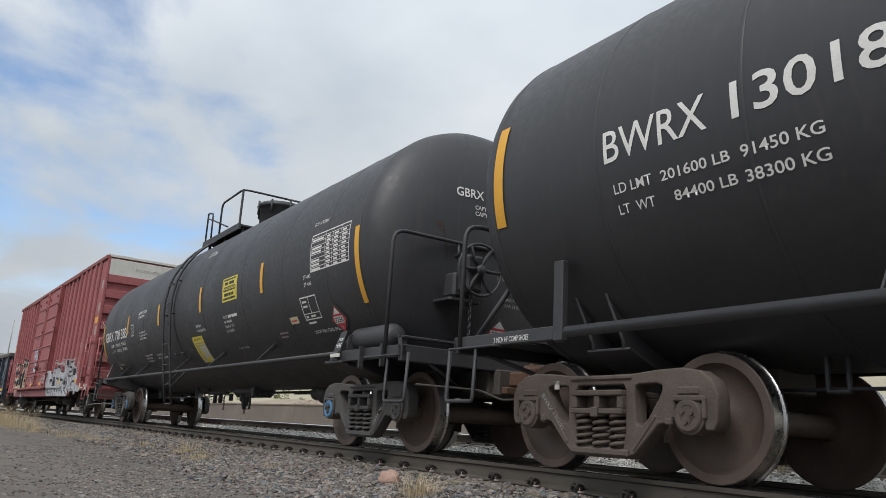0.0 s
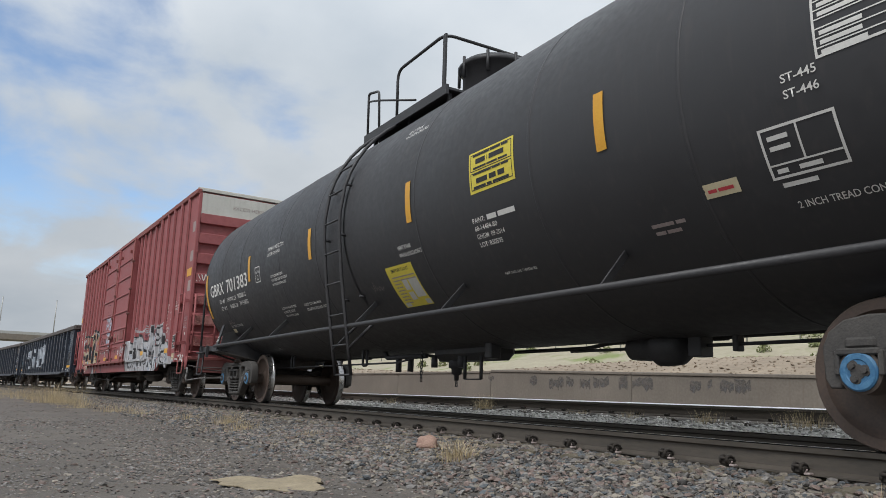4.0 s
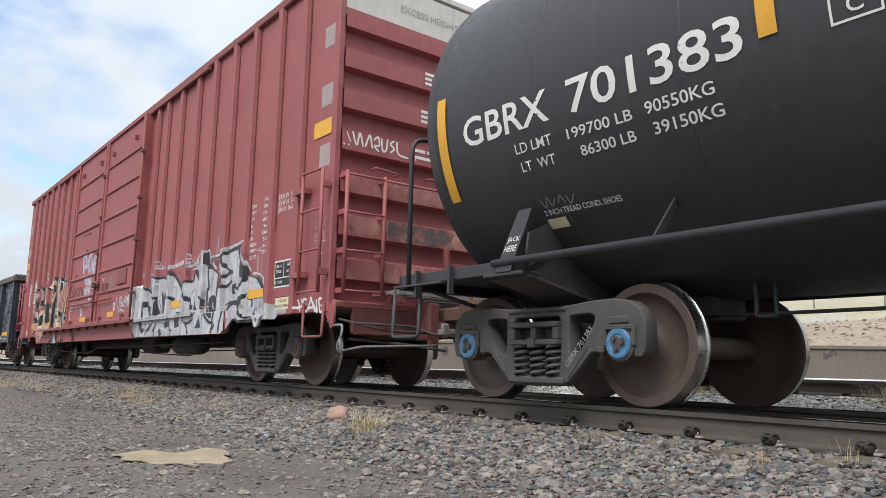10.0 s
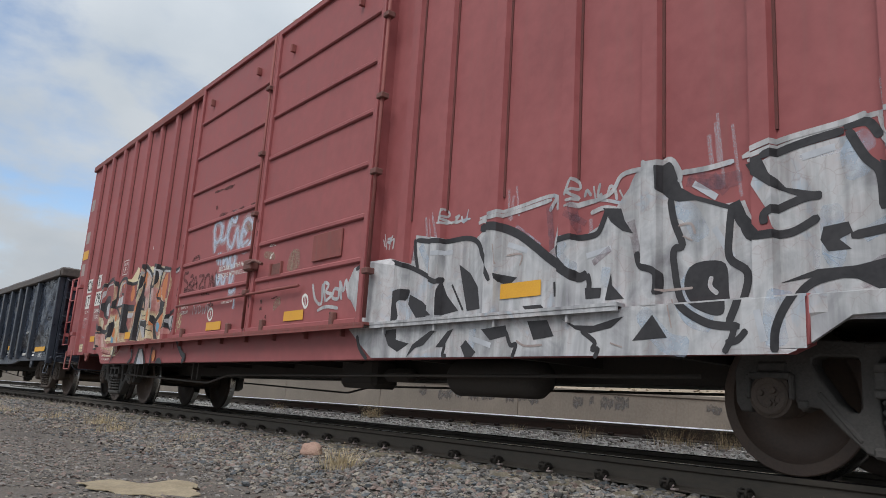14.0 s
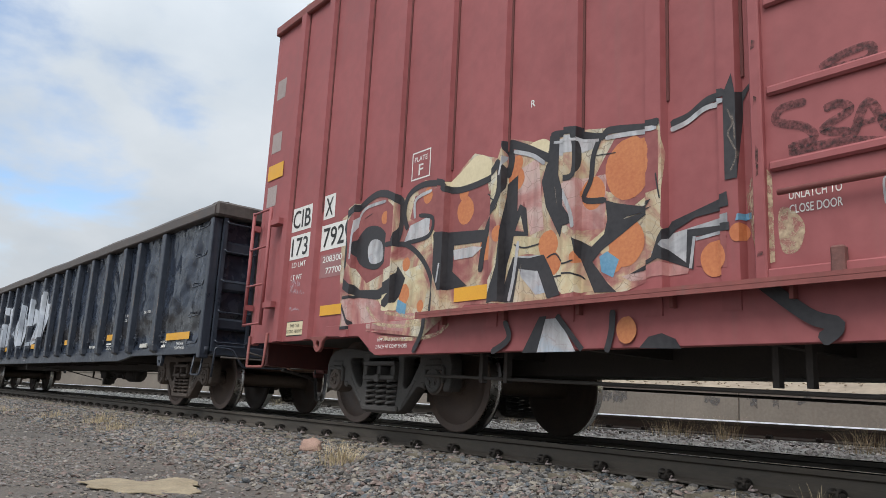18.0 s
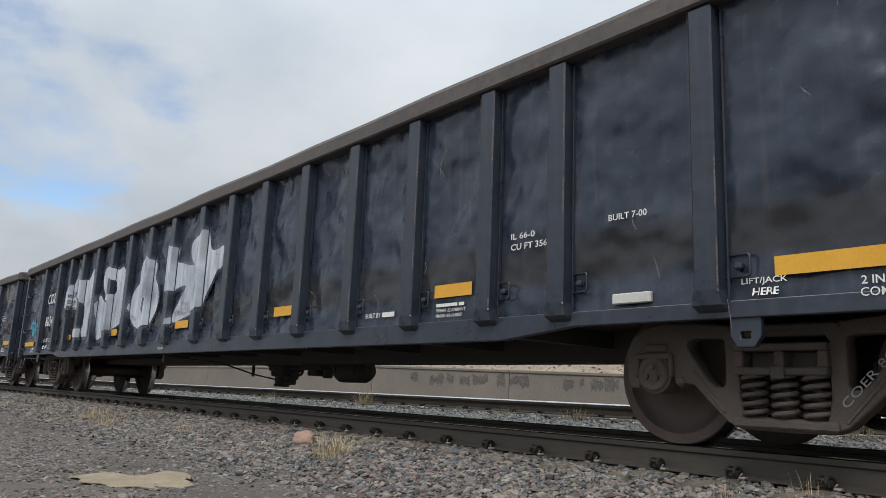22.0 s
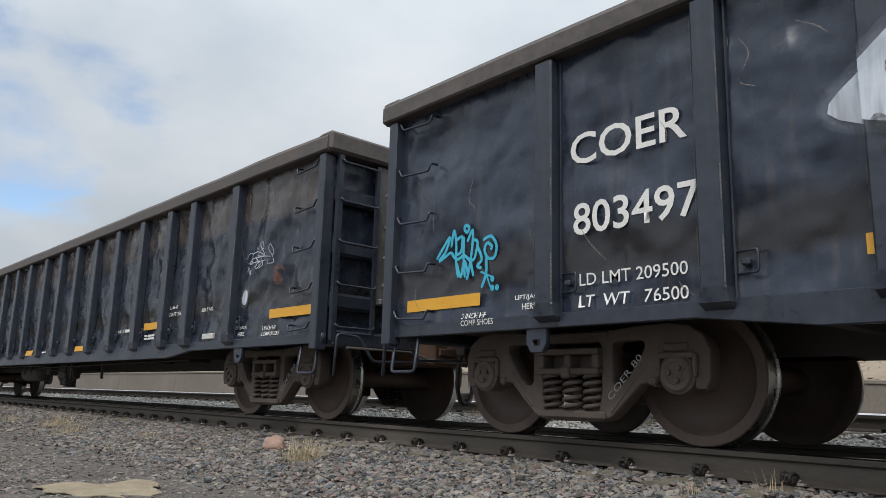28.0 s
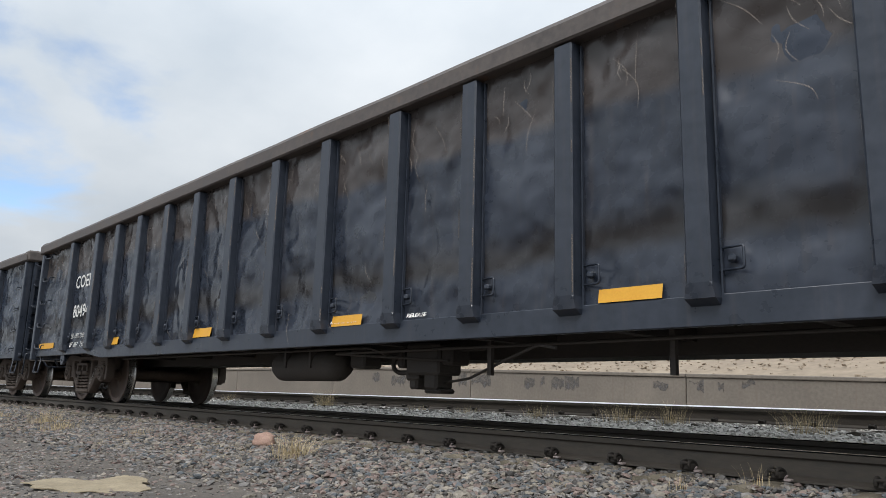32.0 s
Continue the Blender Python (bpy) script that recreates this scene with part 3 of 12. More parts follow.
def outline(loops, depth=0.0, bevel=0.0):
    """A flat shape in x, y with holes, as thick as twice depth."""
    c = bpy.data.curves.new("shape", "CURVE")
    c.dimensions, c.fill_mode, c.extrude, c.bevel_depth, c.bevel_resolution = "2D", "BOTH", depth, bevel, 1
    for pts in loops:
        s = c.splines.new("POLY")
        s.points.add(len(pts) - 1)
        s.use_cyclic_u = True
        for p, q in zip(s.points, pts):
            p.co = (q[0], q[1], 0, 1)
    ob = bpy.data.objects.new("shape", c)
    mesh = bpy.data.meshes.new_from_object(ob)
    bpy.data.objects.remove(ob)
    bpy.data.curves.remove(c)
    return mesh


def upright(mesh):
    """Turns a shape drawn in x, y to stand in x, z with its face to -y."""
    mesh.transform(Matrix(((1, 0, 0, 0), (0, 0, -1, 0), (0, 1, 0, 0), (0, 0, 0, 1))))
    return mesh


# ---- paint on a side: a flat drawing in u (along the car), v (up) laid over the side's relief ----
def lay(bm, side, cuts_u=(), step_v=0.0, lift=0.004):
    """Cuts a flat drawing where the side bends, and lays it on the side."""
    def cut(co, no):
        bmesh.ops.bisect_plane(bm, geom=bm.verts[:] + bm.edges[:] + bm.faces[:], plane_co=co, plane_no=no)
    if not bm.verts:
        return bm
    us, vs = [v.co.x for v in bm.verts], [v.co.y for v in bm.verts]
    for u in cuts_u:
        if min(us) < u < max(us):
            cut((u, 0, 0), (1, 0, 0))
    if step_v:
        v = math.ceil(min(vs) / step_v) * step_v
        while v < max(vs):
            cut((0, v, 0), (0, 1, 0))
            v += step_v
    for v in bm.verts:
        v.co = side(v.co.x, v.co.y, lift + v.co.z)
    return bm


def letters(body, u, v, width, height, bold=0.012, slant=0.0):
    """Writing as a flat bmesh: its lower left corner at u, v, fitted to width and height."""
    c = bpy.data.curves.new("text", "FONT")
    # pointed letters overlap themselves when they are fattened
    c.body, c.size, c.offset, c.resolution_u = body, 1.0, min(bold, 0.004 if set(body) & set("MW") else 0.012), 3
    ob = bpy.data.objects.new("text", c)
    mesh = bpy.data.meshes.new_from_object(ob)
    bpy.data.objects.remove(ob)
    bpy.data.curves.remove(c)
    bm = bmesh.new()
    bm.from_mesh(mesh)
    bpy.data.meshes.remove(mesh)
    x0, x1 = min(p.co.x for p in bm.verts), max(p.co.x for p in bm.verts)
    y0, y1 = min(p.co.y for p in bm.verts), max(p.co.y for p in bm.verts)
    for p in bm.verts:
        fy = (p.co.y - y0) / (y1 - y0)
        p.co = Vector((u + (p.co.x - x0) / (x1 - x0) * width + slant * fy, v + fy * height, 0))
    return bm


def quads(*rects):
    """Flat rectangles u0, u1, v0, v1."""
    bm = bmesh.new()
    for u0, u1, v0, v1 in rects:
        bm.faces.new([bm.verts.new((u, v, 0)) for u, v in ((u0, v0), (u1, v0), (u1, v1), (u0, v1))])
    return bm


def frame_of(u0, u1, v0, v1, w):
    return quads((u0, u1, v0, v0 + w), (u0, u1, v1 - w, v1), (u0, u0 + w, v0 + w, v1 - w), (u1 - w, u1, v0 + w, v1 - w))


def bars(u, v, width, height, seed=1, words=2):
    """Writing that cannot be read: plain bars."""
    rng = random.Random(seed)
    cuts = sorted(rng.uniform(0.25, 0.8) for _ in range(words - 1))
    edges = [0.0] + cuts + [1.0]
    gap = min(0.06, height / max(width, 0.01) * 0.7)
    return quads(*[(u + a * width, u + max(b - gap, a + 0.02) * width, v, v + height) for a, b in zip(edges, edges[1:])])


def smooth_line(pts, steps=5, closed=False):
    """A curve through the points."""
    n = len(pts)
    out = []
    for i in range(n if closed else n - 1):
        p = [Vector((*pts[j % n if closed else min(max(j, 0), n - 1)], 0)) for j in range(i - 1, i + 3)]
        for k in range(steps):
            t = k / steps
            out.append(0.5 * (2 * p[1] + (p[2] - p[0]) * t + (2 * p[0] - 5 * p[1] + 4 * p[2] - p[3]) * t * t + (3 * p[1] - p[0] - 3 * p[2] + p[3]) * t ** 3))
    if not closed:
        out.append(Vector((*pts[-1], 0)))
    return [(p.x, p.y) for p in out]


def stroke(bm, pts, w, taper=0.0, round_ends=True):
    """A painted line of the width w along the points, flat."""
    q = [Vector((x, y, 0)) for x, y in pts]
    n = len(q)
    left, right = [], []
    for i, p in enumerate(q):
        d = q[min(i + 1, n - 1)] - q[max(i - 1, 0)]
        d = d.normalized() if d.length > 1e-6 else Vector((1, 0, 0))
        no = Vector((-d.y, d.x, 0))
        t = i / max(n - 1, 1)
        h = 0.5 * w * (1 - taper * abs(2 * t - 1))
        if round_ends and i in (0, n - 1):
            h *= 0.6
        rise = Vector((0, 0, 0.00001 * i))      # a line that crosses itself lies over itself
        left.append(bm.verts.new(p + no * h + rise))
        right.append(bm.verts.new(p - no * h + rise))
    for i in range(n - 1):
        bm.faces.new((right[i], right[i + 1], left[i + 1], left[i]))


def strokes(lines, w, curved=True, taper=0.0):
    bm = bmesh.new()
    for pts in lines:
        stroke(bm, smooth_line(pts) if curved and len(pts) > 2 else pts, w, taper)
    return bm


def patch(loops, curved=True):
    """A filled flat shape with holes."""
    mesh = outline([smooth_line(p, 4, True) if curved else p for p in loops])
    bm = bmesh.new()
    bm.from_mesh(mesh)
    bpy.data.meshes.remove(mesh)
    return bm


# ---- train: track line, running gear ----
BEND_X, BEND = -4, 0.000810      # the line bends gently towards the yard west of BEND_X


def line_y(x):
    return -BEND * min(x - BEND_X, 0.0) ** 2


def line_turn(x):
    return math.degrees(math.atan(-2 * BEND * min(x - BEND_X, 0.0)))


# how far the train has come, second by second
RUN = [(0.0, 0.00), (0.5, 0.80), (1.0, 1.63), (1.5, 2.47), (2.0, 3.33), (2.5, 4.21), (3.0, 5.11), (3.5, 6.02), (5.5, 9.74), (6.0, 10.67), (6.5, 11.60), (7.0, 12.54), (7.5, 13.47), (8.0, 14.39), (8.5, 15.32), (9.0, 16.29), (9.5, 17.28), (10.0, 18.30), (10.5, 19.32), (11.0, 20.35), (11.5, 21.39), (12.0, 22.41), (12.5, 23.47), (13.0, 24.54), (13.5, 25.64), (14.0, 26.75), (14.5, 27.87), (16.5, 32.37), (17.0, 33.53), (17.5, 34.71), (18.0, 35.88), (18.5, 37.07), (19.0, 38.28), (19.5, 39.51), (20.0, 40.76), (20.5, 42.01), (21.0, 43.27), (21.5, 44.53), (22.0, 45.81), (22.5, 47.11), (23.0, 48.41), (23.5, 49.71), (24.0, 51.01), (24.5, 52.35), (25.0, 53.68), (25.5, 55.03), (27.5, 60.37), (28.0, 61.72), (28.5, 63.09), (29.0, 64.47), (29.5, 65.84), (30.0, 67.24), (30.5, 68.64), (31.0, 70.04), (31.5, 71.46), (32.0, 72.87)]
WHEEL_R = 0.457
RUNNERS, SPINNERS = [], []        # cars with their middles at the start; wheelsets with their places on the car


def wheel_mesh():
    bm = bmesh.new()
    out, inn = -0.806, -0.664      # outer and inner face of the near wheel
    prof = [(out + 0.02, 0.0), (out + 0.02, 0.12), (out + 0.052, 0.15), (out + 0.075, 0.27), (out + 0.055, 0.36), (out + 0.012, 0.395), (out, 0.402), (out, 0.466),
            (out + 0.008, 0.474), (out + 0.09, 0.479), (out + 0.104, 0.487), (out + 0.112, 0.499), (out + 0.124, 0.502), (inn - 0.004, 0.494),
            (inn, 0.478), (inn, 0.405), (inn - 0.012, 0.39), (inn - 0.03, 0.3), (inn - 0.012, 0.16), (inn + 0.012, 0.12), (inn + 0.012, 0.0)]
    mi = [0] * (len(prof) - 1)
    for k in (8, 9, 10, 11):
        mi[k] = 1
    lathe(bm, prof, 44, "y", mi)
    fix(bm)
    return mesh_of(bm, angle=40)


def coil_mesh(r=0.066, wire=0.0165, turns=5, h=0.27):
    bm = bmesh.new()
    n = turns * 12
    tube(bm, [(r * math.cos(k * math.tau / 12), r * math.sin(k * math.tau / 12), h * k / n) for k in range(n + 1)], wire, 6)
    return mesh_of(bm, True)


def side_frame_mesh():
    half = [(0.0, 0.755), (0.38, 0.76), (0.62, 0.782), (0.86, 0.79), (1.02, 0.765), (1.12, 0.70), (1.165, 0.61), (1.158, 0.42), (1.13, 0.37), (1.07, 0.37), (1.06, 0.43), (1.055, 0.56),
            (1.02, 0.605), (0.81, 0.605), (0.775, 0.565), (0.765, 0.43), (0.735, 0.385), (0.69, 0.41), (0.62, 0.40), (0.50, 0.285), (0.37, 0.17), (0.28, 0.135), (0.0, 0.13)]
    outer = half + [(-x, z) for x, z in half[::-1] if x > 0]
    window = [(0.375, 0.655), (0.39, 0.69), (0.43, 0.70), (0.62, 0.705), (0.675, 0.685), (0.68, 0.64), (0.645, 0.575), (0.53, 0.42), (0.46, 0.365), (0.405, 0.365), (0.378, 0.40)]
    middle = [(-0.27, 0.19), (0.27, 0.19), (0.30, 0.33), (0.30, 0.66), (0.27, 0.70), (-0.27, 0.70), (-0.30, 0.66), (-0.30, 0.33)]
    body = upright(outline([outer, window, [(-x, z) for x, z in window[::-1]], middle], 0.058, 0.012))
    bm = bmesh.new()
    bm.from_mesh(body)
    bpy.data.meshes.remove(body)
    # spring seat, top rib, jaw pads
    box(bm, -0.33, 0.33, -0.10, 0.10, 0.135, 0.195, 0.014)
    box(bm, -0.36, 0.36, -0.088, 0.088, 0.725, 0.765, 0.012)
    for s in (-1, 1):
        box(bm, min(s * 0.82, s * 1.02), max(s * 0.82, s * 1.02), -0.085, 0.085, 0.60, 0.665, 0.014)
        box(bm, min(s * 0.69, s * 0.765), max(s * 0.69, s * 0.765), -0.08, 0.08, 0.385, 0.44, 0.012)
        turn = Matrix.Translation((s * 0.47, 0, 0.36)) @ Matrix.Rotation(-s * radians(48), 4, "Y")
        box(bm, -0.20, 0.16, -0.078, 0.078, -0.055, -0.02, 0.01, turn)
    bm.transform(Matrix.Diagonal((0.957, 1, 1, 1)))
    return mesh_of(bm)


def bolster_end_mesh():
    bm = bmesh.new()
    for r in ((-0.285, 0.285, -0.13, 0.30, 0.455, 0.50), (-0.285, 0.285, -0.13, 0.30, 0.60, 0.645), (-0.285, -0.225, -0.12, 0.3, 0.50, 0.60), (0.225, 0.285, -0.12, 0.3, 0.50, 0.60),
              (-0.03, 0.03, -0.12, 0.3, 0.50, 0.60), (-0.23, 0.23, 0.0, 0.3, 0.5, 0.6), (-0.04, 0.04, -0.15, -0.12, 0.43, 0.51)):
        box(bm, *r, bevel=0.008)
    return mesh_of(bm)


def bearing_mesh():
    """Flat end cap with a locking plate and three bolts."""
    bm = bmesh.new()
    lathe(bm, [(-1.112, 0.0), (-1.112, 0.070), (-1.118, 0.076), (-1.118, 0.106), (-1.108, 0.117), (-1.085, 0.118)], 28, "y")
    for f in bm.faces:
        f.material_index = 0
    count = len(bm.faces)
    for k in range(3):
        a = k * math.tau / 3 + 0.5
        place = Matrix.Translation((0.046 * math.cos(a), 0, 0.046 * math.sin(a)))
        lathe(bm, [(-1.117, 0.0), (-1.117, 0.034), (-1.110, 0.034)], 12, "y", m=place)
        lathe(bm, [(-1.134, 0.0), (-1.134, 0.019), (-1.115, 0.021)], 6, "y", m=place)
    lathe(bm, [(-1.116, 0.0), (-1.116, 0.046), (-1.110, 0.046)], 12, "y")
    bm.faces.ensure_lookup_table()
    for f in bm.faces[count:]:
        f.material_index = 1
    return mesh_of(fix(bm), angle=40)


def journal_mesh():
    bm = bmesh.new()
    lathe(bm, [(-1.10, 0.118), (-1.09, 0.135), (-0.93, 0.135), (-0.90, 0.09), (-0.80, 0.085)], 24, "y")
    return mesh_of(fix(bm), angle=40)


def axle_mesh():
    bm = bmesh.new()
    lathe(bm, [(-0.80, 0.0), (-0.80, 0.115), (-0.66, 0.115), (-0.6, 0.098), (0.6, 0.098), (0.66, 0.115), (0.80, 0.115), (0.80, 0.0)], 20, "y")
    return mesh_of(fix(bm), angle=40)


def adapter_mesh():
    bm = bmesh.new()
    box(bm, -0.135, 0.135, -0.105, 0.105, 0.10, 0.142, 0.01)
    box(bm, -0.15, -0.118, -0.10, 0.10, -0.02, 0.13, 0.008)
    box(bm, 0.118, 0.15, -0.10, 0.10, -0.02, 0.13, 0.008)
    return mesh_of(bm)


def brake_beam_mesh():
    bm = bmesh.new()
    box(bm, -0.05, 0.05, -0.72, 0.72, 0.30, 0.40, 0.01)
    for y in (-0.74, 0.74):
        box(bm, 0.02, 0.10, y - 0.05, y + 0.05, 0.20, 0.50, 0.01)
    return mesh_of(bm)


GEAR = dict(wheel=wheel_mesh(), coil=coil_mesh(), frame=side_frame_mesh(), bolster=bolster_end_mesh(), bearing=bearing_mesh(), journal=journal_mesh(), axle=axle_mesh(), adapter=adapter_mesh(), beam=brake_beam_mesh())
for key, mats in (("wheel", (WHEEL_STEEL, TREAD_STEEL)), ("axle", (AXLE_STEEL,)), ("journal", (CAST_BROWN,)), ("beam", (UNDER,))):
    for one in mats:
        GEAR[key].materials.append(one)
TURN = Matrix.Rotation(math.pi, 4, "Z")
BASE = 1.78


def dressed(key, material):
    """The same shape in another finish, made once."""
    name = key + material.name
    if name not in GEAR:
        GEAR[name] = GEAR[key].copy()
        GEAR[name].materials.append(material)
        if key == "bearing":
            GEAR[name].materials.append(CAST_GREY if material is CAP_BLUE else material)
    return GEAR[name]


def truck(car, x, cast, caps, number=""):
    """One truck under a car: two side frames with their springs, the bolster, and two wheelsets that turn."""
    beam = bmesh.new()
    box(beam, -0.2, 0.2, -0.85, 0.85, 0.40, 0.66, 0.03)
    lathe(beam, [(0.62, 0.0), (0.62, 0.2), (0.78, 0.2), (0.78, 0.0)], 16, "z")
    part("bolster", beam, UNDER, car, m=Matrix.Translation((x, 0, 0)))
    for s in (-1, 1):
        turn = Matrix.Translation((x, 0, 0)) @ (Matrix.Identity(4) if s < 0 else TURN)
        side = part("side_frame", dressed("frame", cast), None, car, m=turn @ Matrix.Translation((0, -1.01, 0)))
        part("bolster_end", dressed("bolster", cast), None, side)
        for dx, dy in ((-0.19, -0.045), (0, -0.045), (0.19, -0.045), (-0.1, 0.09), (0.1, 0.09)):
            part("spring", dressed("coil", cast), None, side, m=Matrix.Translation((dx, dy, 0.188)))
        for dx in (-BASE / 2, BASE / 2):
            part("bearing_adapter", dressed("adapter", cast), None, side, m=Matrix.Translation((dx, 0, WHEEL_R)))
    if number:
        leg = 1 if number[0] != "-" else -1
        bm = letters(number.lstrip("-"), 0, 0, 0.40, 0.048, 0.0)
        bm.transform(Matrix.Translation((x + leg * (0.36 if leg > 0 else 0.72), -1.086, 0.27 if leg > 0 else 0.60)) @ Matrix.Rotation(-leg * radians(48), 4, "Y") @ Matrix(((1, 0, 0, 0), (0, 0, -1, 0), (0, 1, 0, 0), (0, 0, 0, 1))))
        part("lettering", bm, GREY_STENCIL, car)
    for dx in (-BASE / 2, BASE / 2):
        part("brake_beam", GEAR["beam"], None, car, m=Matrix.Translation((x + dx * 0.42, 0, 0.05)) @ (Matrix.Identity(4) if dx > 0 else TURN))
        place = Matrix.Translation((x + dx, 0, WHEEL_R))
        axle = part("wheelset", GEAR["axle"], None, car, m=place)
        for turn in (Matrix.Identity(4), TURN):
            part("wheel", GEAR["wheel"], None, axle, m=turn)
            part("journal_bearing", GEAR["journal"], None, axle, m=turn)
            part("bearing_cap", dressed("bearing", caps[0 if dx < 0 else 1]), None, axle, "rusty bearing cap with three bolts" if caps[0 if dx < 0 else 1] is not CAP_BLUE else "blue painted bearing cap with three bolts", m=turn)
        SPINNERS.append((axle, x + dx))


def coupler(car, x, s, reach=0.4):
    """Draft sill end, striker, coupler shank and knuckle, air hose. s: 1 at the leading end, -1 at the trailing one; reach: half the gap to the next car."""
    m = Matrix.Translation((x, 0, 0)) @ (Matrix.Identity(4) if s > 0 else TURN)
    bm = bmesh.new()
    box(bm, -0.25, reach - 0.08, -0.09, 0.09, 0.79, 0.96, 0.02)
    box(bm, reach - 0.16, reach + 0.0, -0.19, 0.12, 0.72, 1.02, 0.045)
    box(bm, reach - 0.04, reach + 0.13, -0.20, -0.10, 0.73, 1.01, 0.04)
    box(bm, reach - 0.02, reach + 0.10, 0.02, 0.15, 0.74, 1.0, 0.04)
    lathe(bm, [(0.68, 0.0), (0.68, 0.03), (1.07, 0.03), (1.07, 0.0)], 10, "z", m=Matrix.Translation((reach + 0.02, -0.15, 0)))
    part("coupler", bm, COUPLER_BROWN, car, "rusty brown knuckle coupler", m=m)
    part("striker", boxes((-0.3, -0.22, -0.28, 0.28, 0.66, 1.06), bevel=0.02), UNDER, car, m=m)
    part("coupler_carrier", boxes((-0.22, 0.02, -0.20, 0.20, 0.70, 0.78), (-0.22, -0.16, -0.24, -0.20, 0.70, 1.0), (-0.22, -0.16, 0.20, 0.24, 0.70, 1.0), bevel=0.01), COUPLER_BROWN, car, m=m)
    part("uncoupling_lever", bar([(-0.1, -1.35, 0.72), (-0.1, -0.5, 0.72), (min(0.1, reach - 0.1), -0.32, 0.62), (reach - 0.05, -0.08, 0.66)], 0.014, 0.06, 6), UNDER, car, m=m)
    part("lever_link", bar([(reach - 0.05, -0.08, 0.66), (reach - 0.05, -0.08, 0.76)], 0.012, 0, 6), COUPLER_BROWN, car, m=m)
    part("angle_cock", boxes((-0.16, -0.04, 0.28, 0.38, 0.68, 0.80), (-0.12, -0.08, 0.30, 0.44, 0.78, 0.84), bevel=0.012), UNDER, car, m=m)
    hose = part("air_hose", bar([(-0.08, 0.33, 0.72), (-0.02, 0.33, 0.58), (0.04, 0.28, 0.36), (reach * 0.5, 0.16, 0.20), (reach - 0.08, 0.05, 0.20), (reach - 0.02, 0.02, 0.26)], 0.024, 0.09, 8), STEEL_BLACK, car, "sagging black rubber air hose", m=m)
    part("glad_hand", boxes((reach - 0.09, reach + 0.03, -0.02, 0.05, 0.23, 0.31), bevel=0.02), UNDER, hose)


def key_train():
    """Runs every car along the line and turns its wheels by what it has run."""
    def run_at(t):
        for (a, x), (b, y) in zip(RUN, RUN[1:]):
            if t <= b:
                return x + (y - x) * (t - a) / (b - a)
        return RUN[-1][1]
    for car, middle, half in RUNNERS:
        rows = []
        for t, d in RUN:
            x = middle + d
            y0, y1 = line_y(x - half), line_y(x + half)
            rows.append((t, pose(x, (y0 + y1) / 2, 0, 0, 0, math.degrees(math.atan2(y1 - y0, 2 * half)))))
        walk(car, rows)
    for axle, x in SPINNERS:
        start = 57 * x
        walk(axle, [(k / 5, pose(x, 0, WHEEL_R, 0, start + math.degrees(run_at(k / 5) / WHEEL_R), 0)) for k in range(161)])


# ---- tank cars ----
TANK_R, TANK_Z = 1.68, 2.52


def tank_side(u, v, lift=0.004):
    """v: up along the shell from its widest line."""
    a = v / TANK_R
    r = TANK_R + lift
    return Vector((u + 0.08, -r * math.cos(a), TANK_Z + r * math.sin(a)))


HEAD_AT, HEAD_DEEP = 7.72, 0.54


def tank_head(u, v, lift=0.004):
    """On the leading head; u: across it, v: the height."""
    k = min((u * u + (v - TANK_Z) ** 2) / TANK_R ** 2, 0.98)
    return Vector((HEAD_AT + HEAD_DEEP * (1 - k ** 1.333) ** 0.5 + lift + 0.008, u + 0.08, v + 0.05))


def tank_v(z):
    return TANK_R * math.asin(max(-1, min(1, (z - TANK_Z) / TANK_R)))


def stencil(car, body, u, z, width, height, material=WHITE_PAINT, bold=0.012, side=None, cuts=(), step=0.06, flat=False, slant=0.0, name="lettering"):
    """Writing on a car's side; z is the height of its foot."""
    side = side or tank_side
    v = tank_v(z) if side is tank_side else z
    return part(name, lay(letters(body, u, v, width, height, bold, slant), side, cuts, 0 if flat else step), material, car)


def paint(car, name, bm, material, side=None, cuts=(), step=0.06, lift=0.004, label=""):
    return part(name, lay(bm, side or tank_side, cuts, step, lift), material, car, label)


